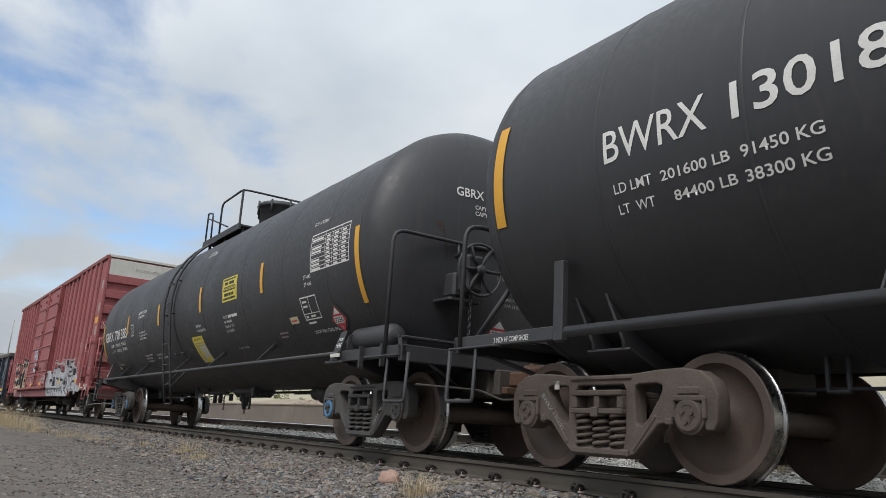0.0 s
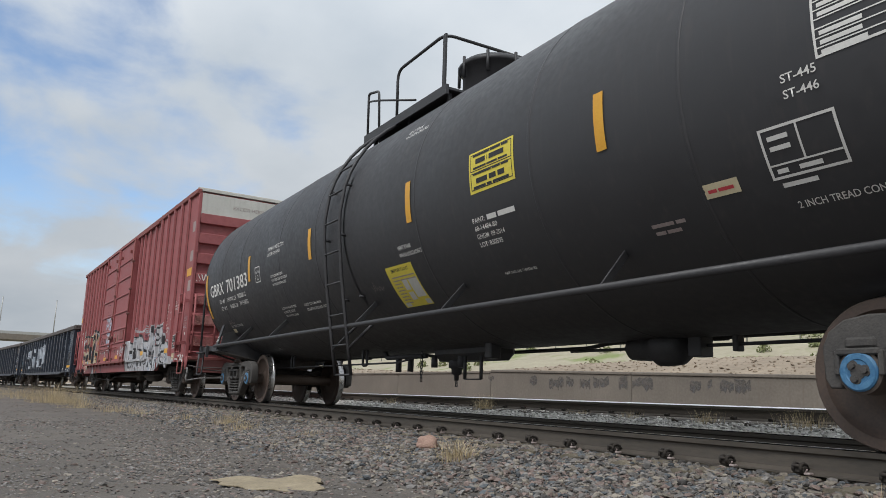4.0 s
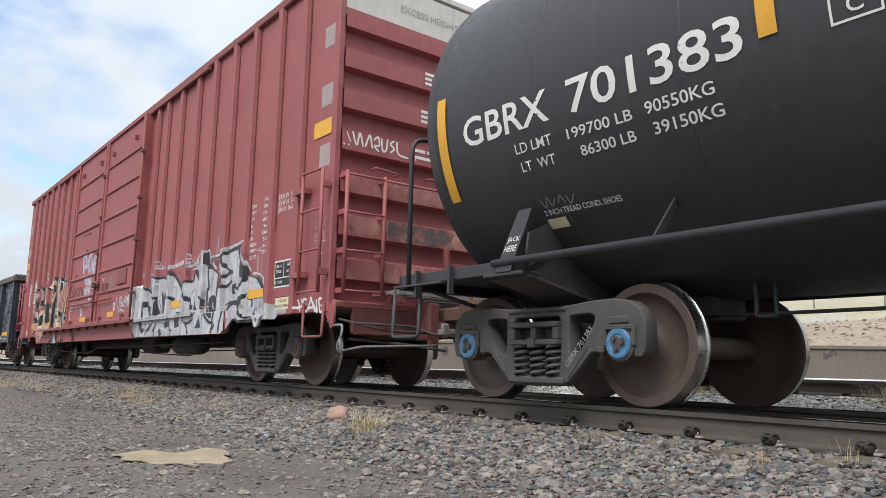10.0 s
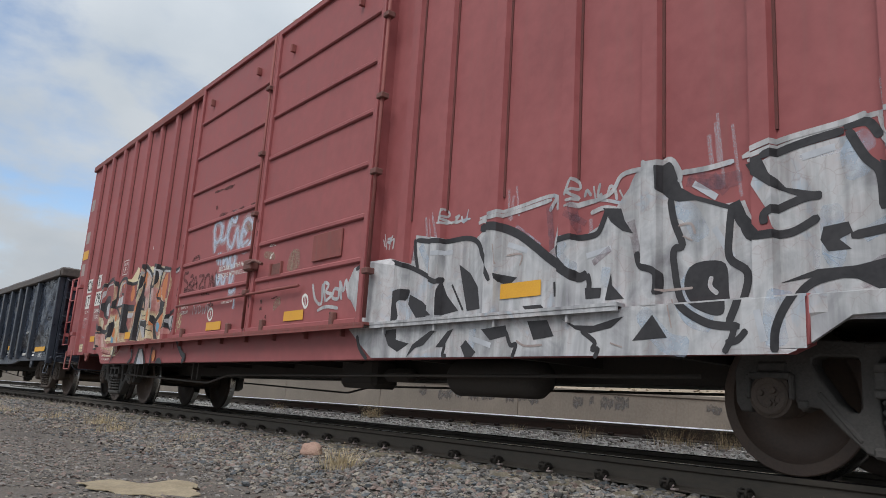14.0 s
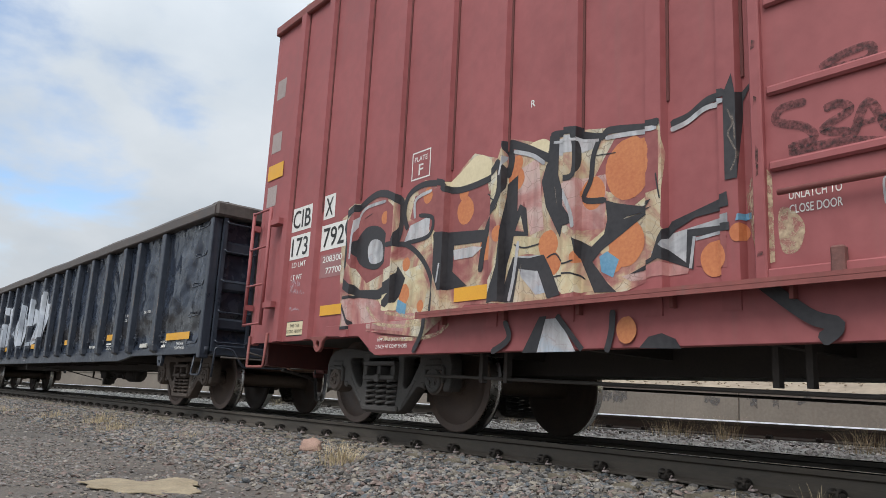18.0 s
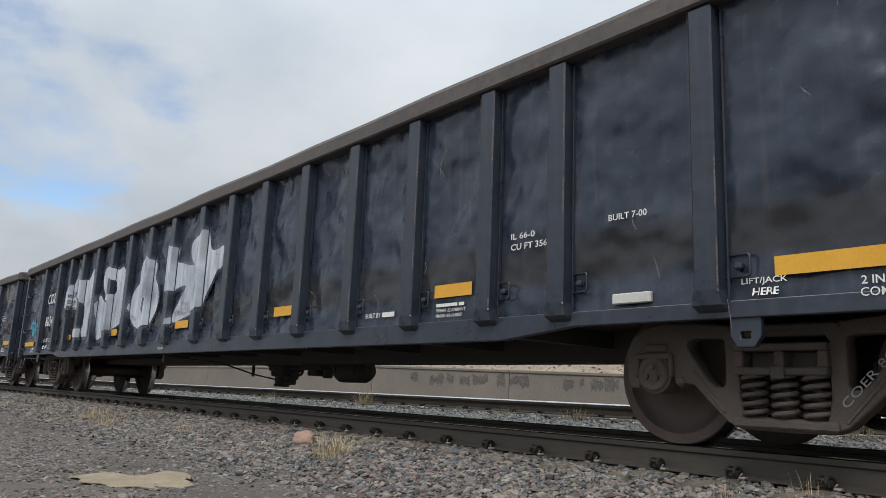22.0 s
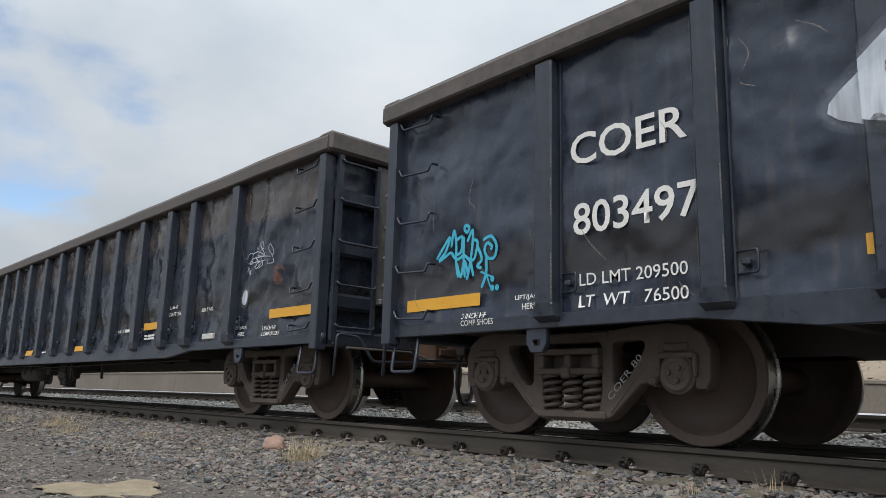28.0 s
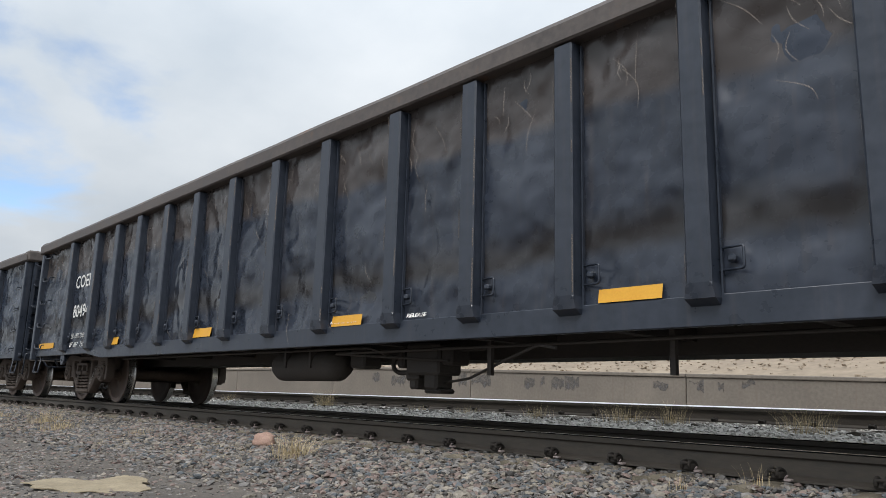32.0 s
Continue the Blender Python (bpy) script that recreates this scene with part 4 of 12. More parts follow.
def tank_car(middle, label, truck_x=7.06, caps=(CAST_BROWN, CAST_BROWN), cast=CAST_GREY, end=8.75, pads=True, number="", rails=((8.39, 2.46), (8.39, 2.46)), lead_caps=None, gaps=(0.38, 0.38), decks=((1.115, 1.0), (1.115, 1.0)), deck_from=8.22, truck_at=(7.115, 7.06)):
    car = thing("tank_car", label, "tank car", "cars of the freight train")
    left, right = -7.92, HEAD_AT
    bm = bmesh.new()
    curve = [(HEAD_DEEP * math.sin(a), TANK_R * math.cos(a) ** 0.75) for a in [radians(k) for k in (90, 84, 76, 67, 58, 49, 40, 31, 23, 15, 8)]]
    curve[0] = (curve[0][0], 0.001)
    body = [(left + k * (right - left) / 24, TANK_R) for k in range(25)]
    lathe(bm, [(left - d, r) for d, r in curve] + body + [(right + d, r) for d, r in curve[::-1]], 96, "x", m=Matrix.Translation((0, 0, TANK_Z)))
    part("tank", fix(bm), TANK_BLACK, car)
    for x in (left + 0.02, -6.6, -5.3, -3.1, -1.5, 1.5, 3.6, 5.3, 6.75, right - 0.02):
        bm = bmesh.new()
        lathe(bm, [(x - 0.018, TANK_R + 0.001), (x - 0.015, TANK_R + 0.004), (x + 0.015, TANK_R + 0.004), (x + 0.018, TANK_R + 0.001)], 96, "x", m=Matrix.Translation((0, 0, TANK_Z)))
        part("jacket_seam", fix(bm), TANK_BLACK, car)
    for s in (-1, 1):
        deck_top, deep = decks[s > 0]

        def span(a, b, *rest):
            return (min(s * a, s * b), max(s * a, s * b), *rest)
        part("stub_sill", boxes(span(6.05, end - 0.05, -0.24, 0.24, 0.68, 0.98), bevel=0.015), UNDER, car)
        x = s * truck_x
        under = [(TANK_R * math.sin(radians(k)), TANK_Z - (TANK_R - 0.01) * math.cos(radians(k))) for k in range(48, -49, -8)]
        ends = 1.50 if pads else 1.05
        cradle = upright(outline([[(-ends, 0.985), (-0.62, 0.80), (0.62, 0.80), (ends, 0.985), (ends, 1.035)] + under + [(-ends, 1.035)]], 0.012, 0.004))
        cradle.transform(Matrix.Rotation(math.pi / 2, 4, "Z"))
        for dx in (0.17, -0.17):
            part("saddle", cradle, STEEL_BLACK, car, m=Matrix.Translation((x + dx, 0, 0)))
        for y in (-1, 1):
            flange = bmesh.new()
            a, b = Vector((x, y * 0.60, 0.795)), Vector((x, y * ends, 0.978))
            d = b - a
            box(flange, -0.24, 0.24, -0.012, 0.012, 0, d.length, 0.004, Matrix.Translation(a) @ Matrix.Rotation(-math.atan2(d.y, d.z), 4, "X"))
            part("bolster_flange", flange, UNDER if pads else TANK_BLACK, car)
            if pads:
                xb, xt = s * 7.07, s * 7.07 + 0.17
                plate = bmesh.new()
                rows = [[plate.verts.new((xb + e * 0.095 + (xt - xb) * k - e * 0.02 * k, y * (1.575 - 0.09 * k - back), 1.02 + 0.50 * k)) for e in (-1, 1) for back in (0.0, 0.025)] for k in (0.0, 0.72 if s > 0 else 1.0)]
                for i, j in ((0, 1), (1, 3), (3, 2), (2, 0)):
                    plate.faces.new((rows[0][i], rows[0][j], rows[1][j], rows[1][i]))
                for row in rows:
                    plate.faces.new((row[0], row[1], row[3], row[2]))
                part("jacking_pad", fix(plate), STEEL_BLACK, car)
                web = [(1.53, 1.03), (1.49, 1.32)] + [(TANK_R * math.sin(radians(k)), TANK_Z - TANK_R * math.cos(radians(k))) for k in (49, 45, 41)]
                gusset = upright(outline([[(y * p, q) for p, q in web]], 0.010, 0.002))
                gusset.transform(Matrix.Rotation(math.pi / 2, 4, "Z"))
                part("pad_gusset", gusset, STEEL_BLACK, car, m=Matrix.Translation((xt + 0.04, 0, 0)))
                part("pad_foot", boxes((xb - 0.25, xb + 0.22, y * 1.47 - 0.10, y * 1.47 + 0.10, 0.985, 1.02), bevel=0.008), STEEL_BLACK, car)
        if pads:
            front = lambda u, v, lift=0.004: Vector((s * 7.07 + 0.17 * (v - 1.02) / 0.50 + u, -1.575 + 0.09 * (v - 1.02) / 0.50 - lift, v))
            stencil(car, "JACK", -0.07, 1.25, 0.14, 0.05, side=front, flat=True)
            stencil(car, "HERE", -0.07, 1.18, 0.14, 0.05, side=front, flat=True)
        deck = bmesh.new()
        box(deck, *span(deck_from, end - 0.14, -1.50, 1.50, deck_top - 0.03, deck_top), bevel=0.005)
        box(deck, *span(end - 0.20, end - 0.13, -1.53, 1.53, deck_top - 0.14 * deep, deck_top + 0.015), bevel=0.010)
        for y in (-1.53, 1.47):
            box(deck, *span(7.20, end - 0.13, y, y + 0.06, deck_top - 0.10 * deep, deck_top + 0.012), bevel=0.006)
        deck = part("end_platform", deck, STEEL_BLACK, car)
        for k in range(int((end - 0.24 - deck_from) / 0.1)):
            part("grating_bar", boxes(span(deck_from + 0.05 + 0.1 * k, deck_from + 0.065 + 0.1 * k, -1.46, 1.46, deck_top + 0.002, deck_top + 0.022)), STEEL_BLACK, deck)
        xr, zr = s * rails[s > 0][0], rails[s > 0][1]
        part("end_handrail", bar([(xr, -1.54, deck_top - 0.09), (xr, -1.54, zr), (xr, 1.54, zr), (xr, 1.54, deck_top - 0.09)], 0.024, 0.17), STEEL_BLACK, car, "bent black pipe handrail")
        for y in (-1, 1):
            part("side_handhold", bar([(s * 7.9, y * 1.50, deck_top - 0.11), (s * 7.9, y * 1.60, deck_top - 0.11), (s * (end - 0.16), y * 1.60, deck_top - 0.11), (s * (end - 0.16), y * 1.50, deck_top - 0.11)], 0.012, 0.03, 6), STEEL_BLACK, car)
            part("sill_step", bar([(s * (end - 0.03), y * 1.50, deck_top - 0.08), (s * (end - 0.03), y * 1.52, 0.53), (s * (end - 0.46), y * 1.52, 0.53), (s * (end - 0.46), y * 1.50, deck_top - 0.08)], 0.018, 0.04, 6), STEEL_BLACK, car)
            for xk in (7.75, 8.25) if pads else ():
                part("deck_bracket", boxes(span(xk, xk + 0.03, y * 1.56 - 0.03, y * 1.56 + 0.03, deck_top - 0.22, deck_top + 0.03), bevel=0.005), STEEL_BLACK, car)
            part("deck_brace", bar([(s * (end - 0.18), y * 1.2, 1.0), (s * (end - 0.55), y * 0.35, 0.72)], 0.022, 0, 6), STEEL_BLACK, car)
        coupler(car, s * (end + 0.02), s, gaps[s > 0])
    truck(car, -truck_at[0], cast, caps, number)
    truck(car, truck_at[1], cast, lead_caps or caps, number)
    RUNNERS.append((car, middle, truck_x))
    return car


def tank_rail(car, brackets, x0, x1, z=1.10, y=-1.56, r=0.032):
    for s in (1, -1):
        part("side_rail", bar([(x0, s * y, z), (x1, s * y, z)], r), STEEL_BLACK, car)
        for x in brackets:
            bm = bmesh.new()
            a, b = Vector((x, s * y, z)), Vector((x - 0.05, s * -1.235, 1.43))
            d = b - a
            box(bm, -0.035, 0.035, -0.008, 0.008, 0, d.length, 0.003, Matrix.Translation(a) @ d.to_track_quat("Z", "X").to_matrix().to_4x4())
            box(bm, x - 0.17, x + 0.07, s * -1.235 - 0.012, s * -1.235 + 0.012, 1.42, 1.45)
            part("rail_bracket", bm, STEEL_BLACK, car)


def tape(car, x0, x1, z0, z1):
    return paint(car, "reflective_strip", quads((x0, x1, tank_v(z0), tank_v(z1))), YELLOW_TAPE, lift=0.008, label="amber reflective strip")


tank_lead = tank_car(2.63, "black tank car with white stencilled numbers and brown rusty trucks", cast=CAST_BROWN, pads=False, number="-BWRX 130182", rails=((8.50, 2.24), (8.39, 2.4)))
tank_rail(tank_lead, (-4.6, -2.2, 0.2, 2.6, 5.0), -7.0, 7.0, z=1.06, r=0.045)
for body, u, z, w, h in (("BWRX", -6.58, 2.28, 0.93, 0.25), ("130182", -5.46, 2.28, 1.24, 0.25), ("LD LMT", -6.52, 2.04, 0.36, 0.075), ("201600 LB", -6.08, 2.035, 0.56, 0.075),
                         ("91450 KG", -5.44, 2.03, 0.55, 0.08), ("LT  WT", -6.51, 1.89, 0.34, 0.075), ("84400 LB", -6.0, 1.885, 0.50, 0.075), ("38300 KG", -5.44, 1.88, 0.55, 0.08)):
    stencil(tank_lead, body, u, z, w, h, bold=0.02)
tape(tank_lead, -7.95, -7.82, 2.05, 3.0)
for e in (-1, 1):
    part("saddle_post", boxes((-7.20, -7.09, e * 1.50 - 0.035, e * 1.50 + 0.035, 1.0, 1.66), bevel=0.01), STEEL_BLACK, tank_lead)
    part("head_brace", bar([(-8.46, e * 1.40, 1.10), (-8.05, e * 1.28, 1.62)], 0.024, 0, 6), STEEL_BLACK, tank_lead)
stencil(tank_lead, "2 INCH HF COMP SHOES", -7.98, 1.035, 0.48, 0.048, side=lambda u, v, lift=0.004: Vector((u, -1.531 - lift, v)), flat=True)
part("paper_tag", boxes((-7.67, -7.61, -1.080, -1.074, 0.66, 0.73)), GALV, tank_lead, "white paper tag on the truck frame")

tank_mid = tank_car(-15.66, "black jacketed tank car with ladder, top platform and blue bearing caps", caps=(CAP_BLUE, CAP_BLUE), number="GBRX 701383", rails=((8.44, 2.47), (8.28, 2.49)), lead_caps=(CAP_BLUE, CAST_GREY), gaps=(0.50, 0.38), decks=((1.105, 0.9), (1.125, 1.2)), deck_from=7.62, truck_at=(7.185, 6.98))
tank_rail(tank_mid, (-5.6, -3.6, -0.15, 2.0, 4.4), -7.2, 7.2)
for x0, x1, z0, z1 in ((7.51, 7.62, 1.70, 2.62), (4.37, 4.48, 2.16, 2.63), (1.22, 1.335, 2.16, 2.63), (-1.85, -1.735, 2.16, 2.62), (-4.86, -4.745, 2.17, 2.63), (-7.92, -7.80, 1.72, 2.63)):
    tape(tank_mid, x0, x1, z0, z1)
for body, u, z, w, h in (("GBRX", -7.57, 2.12, 1.01, 0.25), ("701383", -6.36, 2.11, 1.40, 0.26), ("LD LMT", -6.98, 1.95, 0.40, 0.08), ("199700 LB", -6.42, 1.945, 0.60, 0.08), ("90550KG", -5.71, 1.95, 0.52, 0.085),
                         ("LT  WT", -6.96, 1.81, 0.37, 0.08), ("86300 LB", -6.33, 1.81, 0.50, 0.08), ("39150KG", -5.68, 1.815, 0.52, 0.085), ("PLATE", -4.42, 2.26, 0.17, 0.045), ("C", -4.37, 2.14, 0.085, 0.09),
                         ("THERMAL PROTECTION", -3.76, 2.56, 0.79, 0.065), ("SYSTEM EQUIPPED", -3.75, 2.46, 0.62, 0.065), ("0.5 IN CERAMIC FIBER", -3.64, 2.10, 0.59, 0.042), ("3.5 IN FIBERGLASS INSULATION", -3.63, 2.03, 0.75, 0.042),
                         ("DO NOT EXCEED 450 DEG F", -3.62, 1.96, 0.66, 0.042), ("EXTERIOR HEATER PIPES", -3.62, 1.575, 0.67, 0.042), ("NO INLET OR OUTLET", -3.61, 1.515, 0.53, 0.042), ("PIPE CAPS REQUIRED", -3.61, 1.455, 0.57, 0.042),
                         ("HEATER COILS MAXIMUM", -2.60, 1.555, 0.67, 0.045), ("OPERATING PRESSURE 150 PSI", -2.59, 1.485, 0.82, 0.045), ("VENT TANK", 0.87, 1.90, 0.32, 0.05), ("WHEN UNLOADING", 0.87, 1.82, 0.52, 0.05),
                         ("VENT TANK", 0.80, 3.37, 0.36, 0.055), ("WHEN UNLOADING", 0.79, 3.30, 0.55, 0.055),
                         ("PAINT:", 2.50, 1.93, 0.21, 0.05), ("68-14484-80", 2.50, 1.855, 0.38, 0.05), ("GNGM  09-2014", 2.50, 1.78, 0.46, 0.05), ("LOT: R50595", 2.50, 1.705, 0.38, 0.05),
                         ("PAT. NO. US 7188558 B2", 2.66, 1.43, 0.50, 0.03), ("DOT 117R100W", 6.20, 2.87, 0.44, 0.055), ("ST-445", 5.98, 2.16, 0.23, 0.055), ("ST-446", 5.98, 2.065, 0.23, 0.055),
                         ("2 INCH TREAD COND. SHOES", 5.84, 1.465, 0.80, 0.05), ("2 INCH TREAD COND. SHOES", -6.91, 1.475, 0.78, 0.05), ("IMPORTANT", 0.52, 1.685, 0.44, 0.045)):
    stencil(tank_mid, body, u, z, w, h, BLACK_PAINT if body == "IMPORTANT" else WHITE_PAINT, step=0.05, bold=0.02 if h > 0.2 else 0.01)
paint(tank_mid, "lettering", bars(2.75, tank_v(1.93), 0.48, 0.05, 3, 2), WHITE_PAINT)
paint(tank_mid, "plate_frame", frame_of(-4.46, -4.19, tank_v(2.10), tank_v(2.375), 0.014), WHITE_PAINT)
paint(tank_mid, "notice_sheet", quads((0.40, 1.06, tank_v(1.30), tank_v(1.755))), YELLOW_SHEET, label="yellow printed notice sheet", lift=0.003)
for k in range(9):
    paint(tank_mid, "notice_print", bars(0.48, tank_v(1.625) - 0.045 * k, 0.56 if k < 2 else 0.17, 0.016, k, 2), GREY_PAINT, lift=0.0055)
for r in ((0.68, 0.80, 1.48, 1.59), (0.68, 0.80, 1.37, 1.455), (0.83, 1.04, 1.39, 1.60), (0.94, 1.05, 1.31, 1.36), (0.44, 0.56, 1.31, 1.35)):
    paint(tank_mid, "notice_panel", quads((r[0], r[1], tank_v(r[2]), tank_v(r[3]))), GALV, lift=0.0055)
paint(tank_mid, "number_sheet", quads((2.56, 3.30, tank_v(2.20), tank_v(2.61))), YELLOW_SHEET, label="yellow telephone number sheet", lift=0.003)
paint(tank_mid, "sheet_frame", frame_of(2.59, 3.27, tank_v(2.23), tank_v(2.40), 0.008), BLACK_PAINT, lift=0.005)
paint(tank_mid, "sheet_frame", frame_of(2.59, 3.27, tank_v(2.415), tank_v(2.59), 0.008), BLACK_PAINT, lift=0.005)
for z, h, w in ((2.54, 0.05, 0.5), (2.615, 0.02, 0.6), (2.49, 0.02, 0.58), (2.345, 0.05, 0.5), (2.43, 0.018, 0.6), (2.295, 0.025, 0.6)):
    paint(tank_mid, "sheet_print", bars(2.93 - w / 2, tank_v(z - 0.055), w, h, int(z * 100), 3), BLACK_PAINT, lift=0.0055)
paint(tank_mid, "test_table", frame_of(6.22, 7.36, tank_v(2.225), tank_v(2.735), 0.016), WHITE_PAINT)
for k in range(1, 9):
    v = tank_v(2.225) + k * (tank_v(2.735) - tank_v(2.225)) / 9
    paint(tank_mid, "table_line", quads((6.23, 7.35, v - 0.004, v + 0.004)), WHITE_PAINT)
    for j, (u, w) in enumerate(((6.26, 0.36), (6.70, 0.14), (6.92, 0.15), (7.15, 0.15))):
        if not (j == 0 and k in (4, 7)):
            paint(tank_mid, "table_print", bars(u, v - 0.043, w * random.Random(k * 7 + j).uniform(0.7, 1), 0.026, k * 5 + j, 1), WHITE_PAINT)
for u in (6.66, 6.88, 7.11):
    paint(tank_mid, "table_line", quads((u - 0.004, u + 0.004, tank_v(2.235), tank_v(2.725))), WHITE_PAINT)
paint(tank_mid, "built_frame", frame_of(5.75, 6.26, tank_v(1.64), tank_v(1.94), 0.018), WHITE_PAINT)
paint(tank_mid, "built_frame", quads((6.0, 6.014, tank_v(1.72), tank_v(1.93)), (5.77, 6.24, tank_v(1.72) - 0.006, tank_v(1.72) + 0.006)), WHITE_PAINT)
for u, z, w in ((5.80, 1.86, 0.15), (5.80, 1.80, 0.15), (5.80, 1.67, 0.08), (5.95, 1.67, 0.16), (5.80, 1.59, 0.25)):
    paint(tank_mid, "lettering", bars(u, tank_v(z), w, 0.03, int(u * 9), 1), WHITE_PAINT)
paint(tank_mid, "sticker", quads((5.23, 5.51, tank_v(1.63), tank_v(1.72))), CREAM_PAINT, label="faded red and white sticker")
paint(tank_mid, "sticker_print", bars(5.26, tank_v(1.66), 0.22, 0.025, 4, 2), SIGN_RED, lift=0.0055)
paint(tank_mid, "stencil_line", bars(4.66, tank_v(1.53), 0.34, 0.03, 6, 2), GREY_PAINT)
paint(tank_mid, "stencil_line", bars(4.67, tank_v(1.48), 0.26, 0.03, 7, 2), GREY_PAINT)
paint(tank_mid, "metal_tag", quads((-6.92, -6.72, tank_v(1.38), tank_v(1.45))), CREAM_PAINT, label="small tan wired tag")
paint(tank_mid, "scribble", strokes([[(-6.90, -0.98), (-6.86, -1.06), (-6.82, -0.97), (-6.79, -1.05), (-6.74, -0.99)], [(-6.72, -1.04), (-6.68, -0.98), (-6.65, -1.05)], [(-6.62, -0.99), (-6.60, -1.06), (-6.54, -0.99)]], 0.009), GREY_PAINT)
paint(tank_mid, "scribble", strokes([[(-0.16, -0.96), (-0.10, -1.06), (-0.07, -0.92), (-0.03, -1.05)], [(0.0, -1.0), (0.04, -1.05), (0.07, -0.99), (0.12, -1.06), (0.17, -1.0)]], 0.006), GREY_PAINT)


def placard(car, u, z, side, size=0.19):
    """A diamond placard in its steel holder."""
    v = tank_v(z) if side is tank_side else z
    def diamond(r):
        return patch([[(u - r, v), (u, v - r), (u + r, v), (u, v + r)]], False)
    paint(car, "placard_holder", diamond(size + 0.045), CAST_GREY, side, lift=0.012, label="grey steel placard holder")
    paint(car, "placard", diamond(size), SIGN_RED, side, lift=0.018, label="red flammable placard with number")
    paint(car, "placard_top", patch([[(u - 0.09, v + 0.08), (u + 0.09, v + 0.08), (u, v + 0.17)]], False), WHITE_PAINT, side, lift=0.021)
    paint(car, "placard_panel", quads((u - 0.125, u + 0.125, v - 0.05, v + 0.05)), WHITE_PAINT, side, lift=0.021)
    part("lettering", lay(letters("3256", u - 0.11, v - 0.035, 0.22, 0.07, 0.01), side, (), 0, 0.024), BLACK_PAINT, car)
    part("lettering", lay(letters("3", u - 0.015, v - 0.14, 0.03, 0.05, 0.01), side, (), 0, 0.021), WHITE_PAINT, car)


placard(tank_mid, 6.73, 1.585, tank_side)
placard(tank_mid, 0.03, 1.40, tank_head, 0.17)
for body, u, z, w, h in (("GBRX", -0.72, 3.07, 0.40, 0.12), ("701383", -0.25, 3.07, 0.60, 0.12), ("CAPY 29110 US GAL", -0.45, 2.93, 0.62, 0.055), ("CAPY 110200 L", -0.45, 2.85, 0.50, 0.055)):
    stencil(tank_mid, body, u, z, w, h, side=tank_head, step=0.05)
for body, u, z, w in (("SPRG", 0.18, 2.40, 0.15), ("7 OC D5", -0.04, 2.315, 0.26), ("5 IC D5", 0.32, 2.315, 0.19), ("2 OC 5062", -0.04, 2.235, 0.31), ("2 IC 5063", 0.31, 2.235, 0.25),
                      ("36 INCH 1W CLASS C WHLS", -0.07, 2.075, 0.66), ("SBE60EE CPL", 0.12, 1.985, 0.30), ("SY40AE YOKE", 0.10, 1.915, 0.34), ("M901E DFT GR", 0.09, 1.83, 0.35), ("AAR 24 BR BM", 0.08, 1.755, 0.35)):
    stencil(tank_mid, body, u, z, w, 0.045, GREY_STENCIL, side=tank_head, step=0.05, bold=0.006)
# brake wheel, its gear box and chain, air reservoir
def hand_wheel(car, m, material=STEEL_BLACK, r=0.28):
    bm = bmesh.new()
    tube(bm, [(0, r * math.cos(k * math.tau / 28), r * math.sin(k * math.tau / 28)) for k in range(29)], 0.018, 8, False)
    wheel = part("brake_wheel", bm, material, car, "dark spoked hand brake wheel", m=m)
    hub = bmesh.new()
    lathe(hub, [(-0.03, 0.0), (-0.03, 0.06), (0.03, 0.06), (0.03, 0.0)], 16, "x")
    part("hub", fix(hub), material, wheel)
    for k in range(6):
        a = k * math.tau / 6
        spoke = bmesh.new()
        tube(spoke, [(0, 0.05 * math.cos(a), 0.05 * math.sin(a)), (-0.03, 0.16 * math.cos(a), 0.16 * math.sin(a)), (0, r * math.cos(a), r * math.sin(a))], 0.022, 6)
        part("spoke", spoke, material, wheel)
    return wheel


def chain(car, x, y, z0, z1, material=STEEL_BLACK):
    bm = bmesh.new()
    n = int((z1 - z0) / 0.045)
    for k in range(n):
        z = z0 + 0.045 * k
        a = (0.014, 0) if k % 2 else (0, 0.014)
        tube(bm, [(x + a[0], y + a[1], z), (x + a[0], y + a[1], z + 0.055), (x - a[0], y - a[1], z + 0.055), (x - a[0], y - a[1], z), (x + a[0], y + a[1], z)], 0.007, 5, False)
    return part("brake_chain", bm, material, car)


hand_wheel(tank_mid, Matrix.Translation((8.62, -0.52, 2.12)), r=0.31)
part("brake_gear", boxes((8.34, 8.58, -0.68, -0.44, 1.86, 2.30), (8.16, 8.40, -0.74, -0.42, 1.80, 2.10), (8.10, 8.50, -0.86, -0.40, 1.74, 1.77), bevel=0.03), STEEL_BLACK, tank_mid)
chain(tank_mid, 8.5, -0.56, 1.22, 1.88)
part("rail_stay", bar([(8.28, -0.62, 2.47), (8.30, -0.62, 2.34), (8.10, -0.62, 2.30)], 0.02, 0.03, 6), STEEL_BLACK, tank_mid)
part("rust_run", lay(patch([[(-1.02, 2.6), (-0.88, 2.62), (-0.80, 2.1), (-0.78, 1.6), (-0.98, 1.45), (-1.08, 1.9)]]), tank_head, (), 0.08, 0.004), HEAD_RUST, tank_mid, "brown rust run down the head")
tankbm = bmesh.new()
lathe(tankbm, [(7.12, 0.0), (7.14, 0.08), (7.18, 0.125), (7.24, 0.15), (8.04, 0.15), (8.10, 0.125), (8.14, 0.08), (8.16, 0.0)], 28, "x", m=Matrix.Translation((0, -1.30, 1.285)))
part("air_reservoir", fix(tankbm), STEEL_BLACK, tank_mid, "black cylindrical air reservoir")
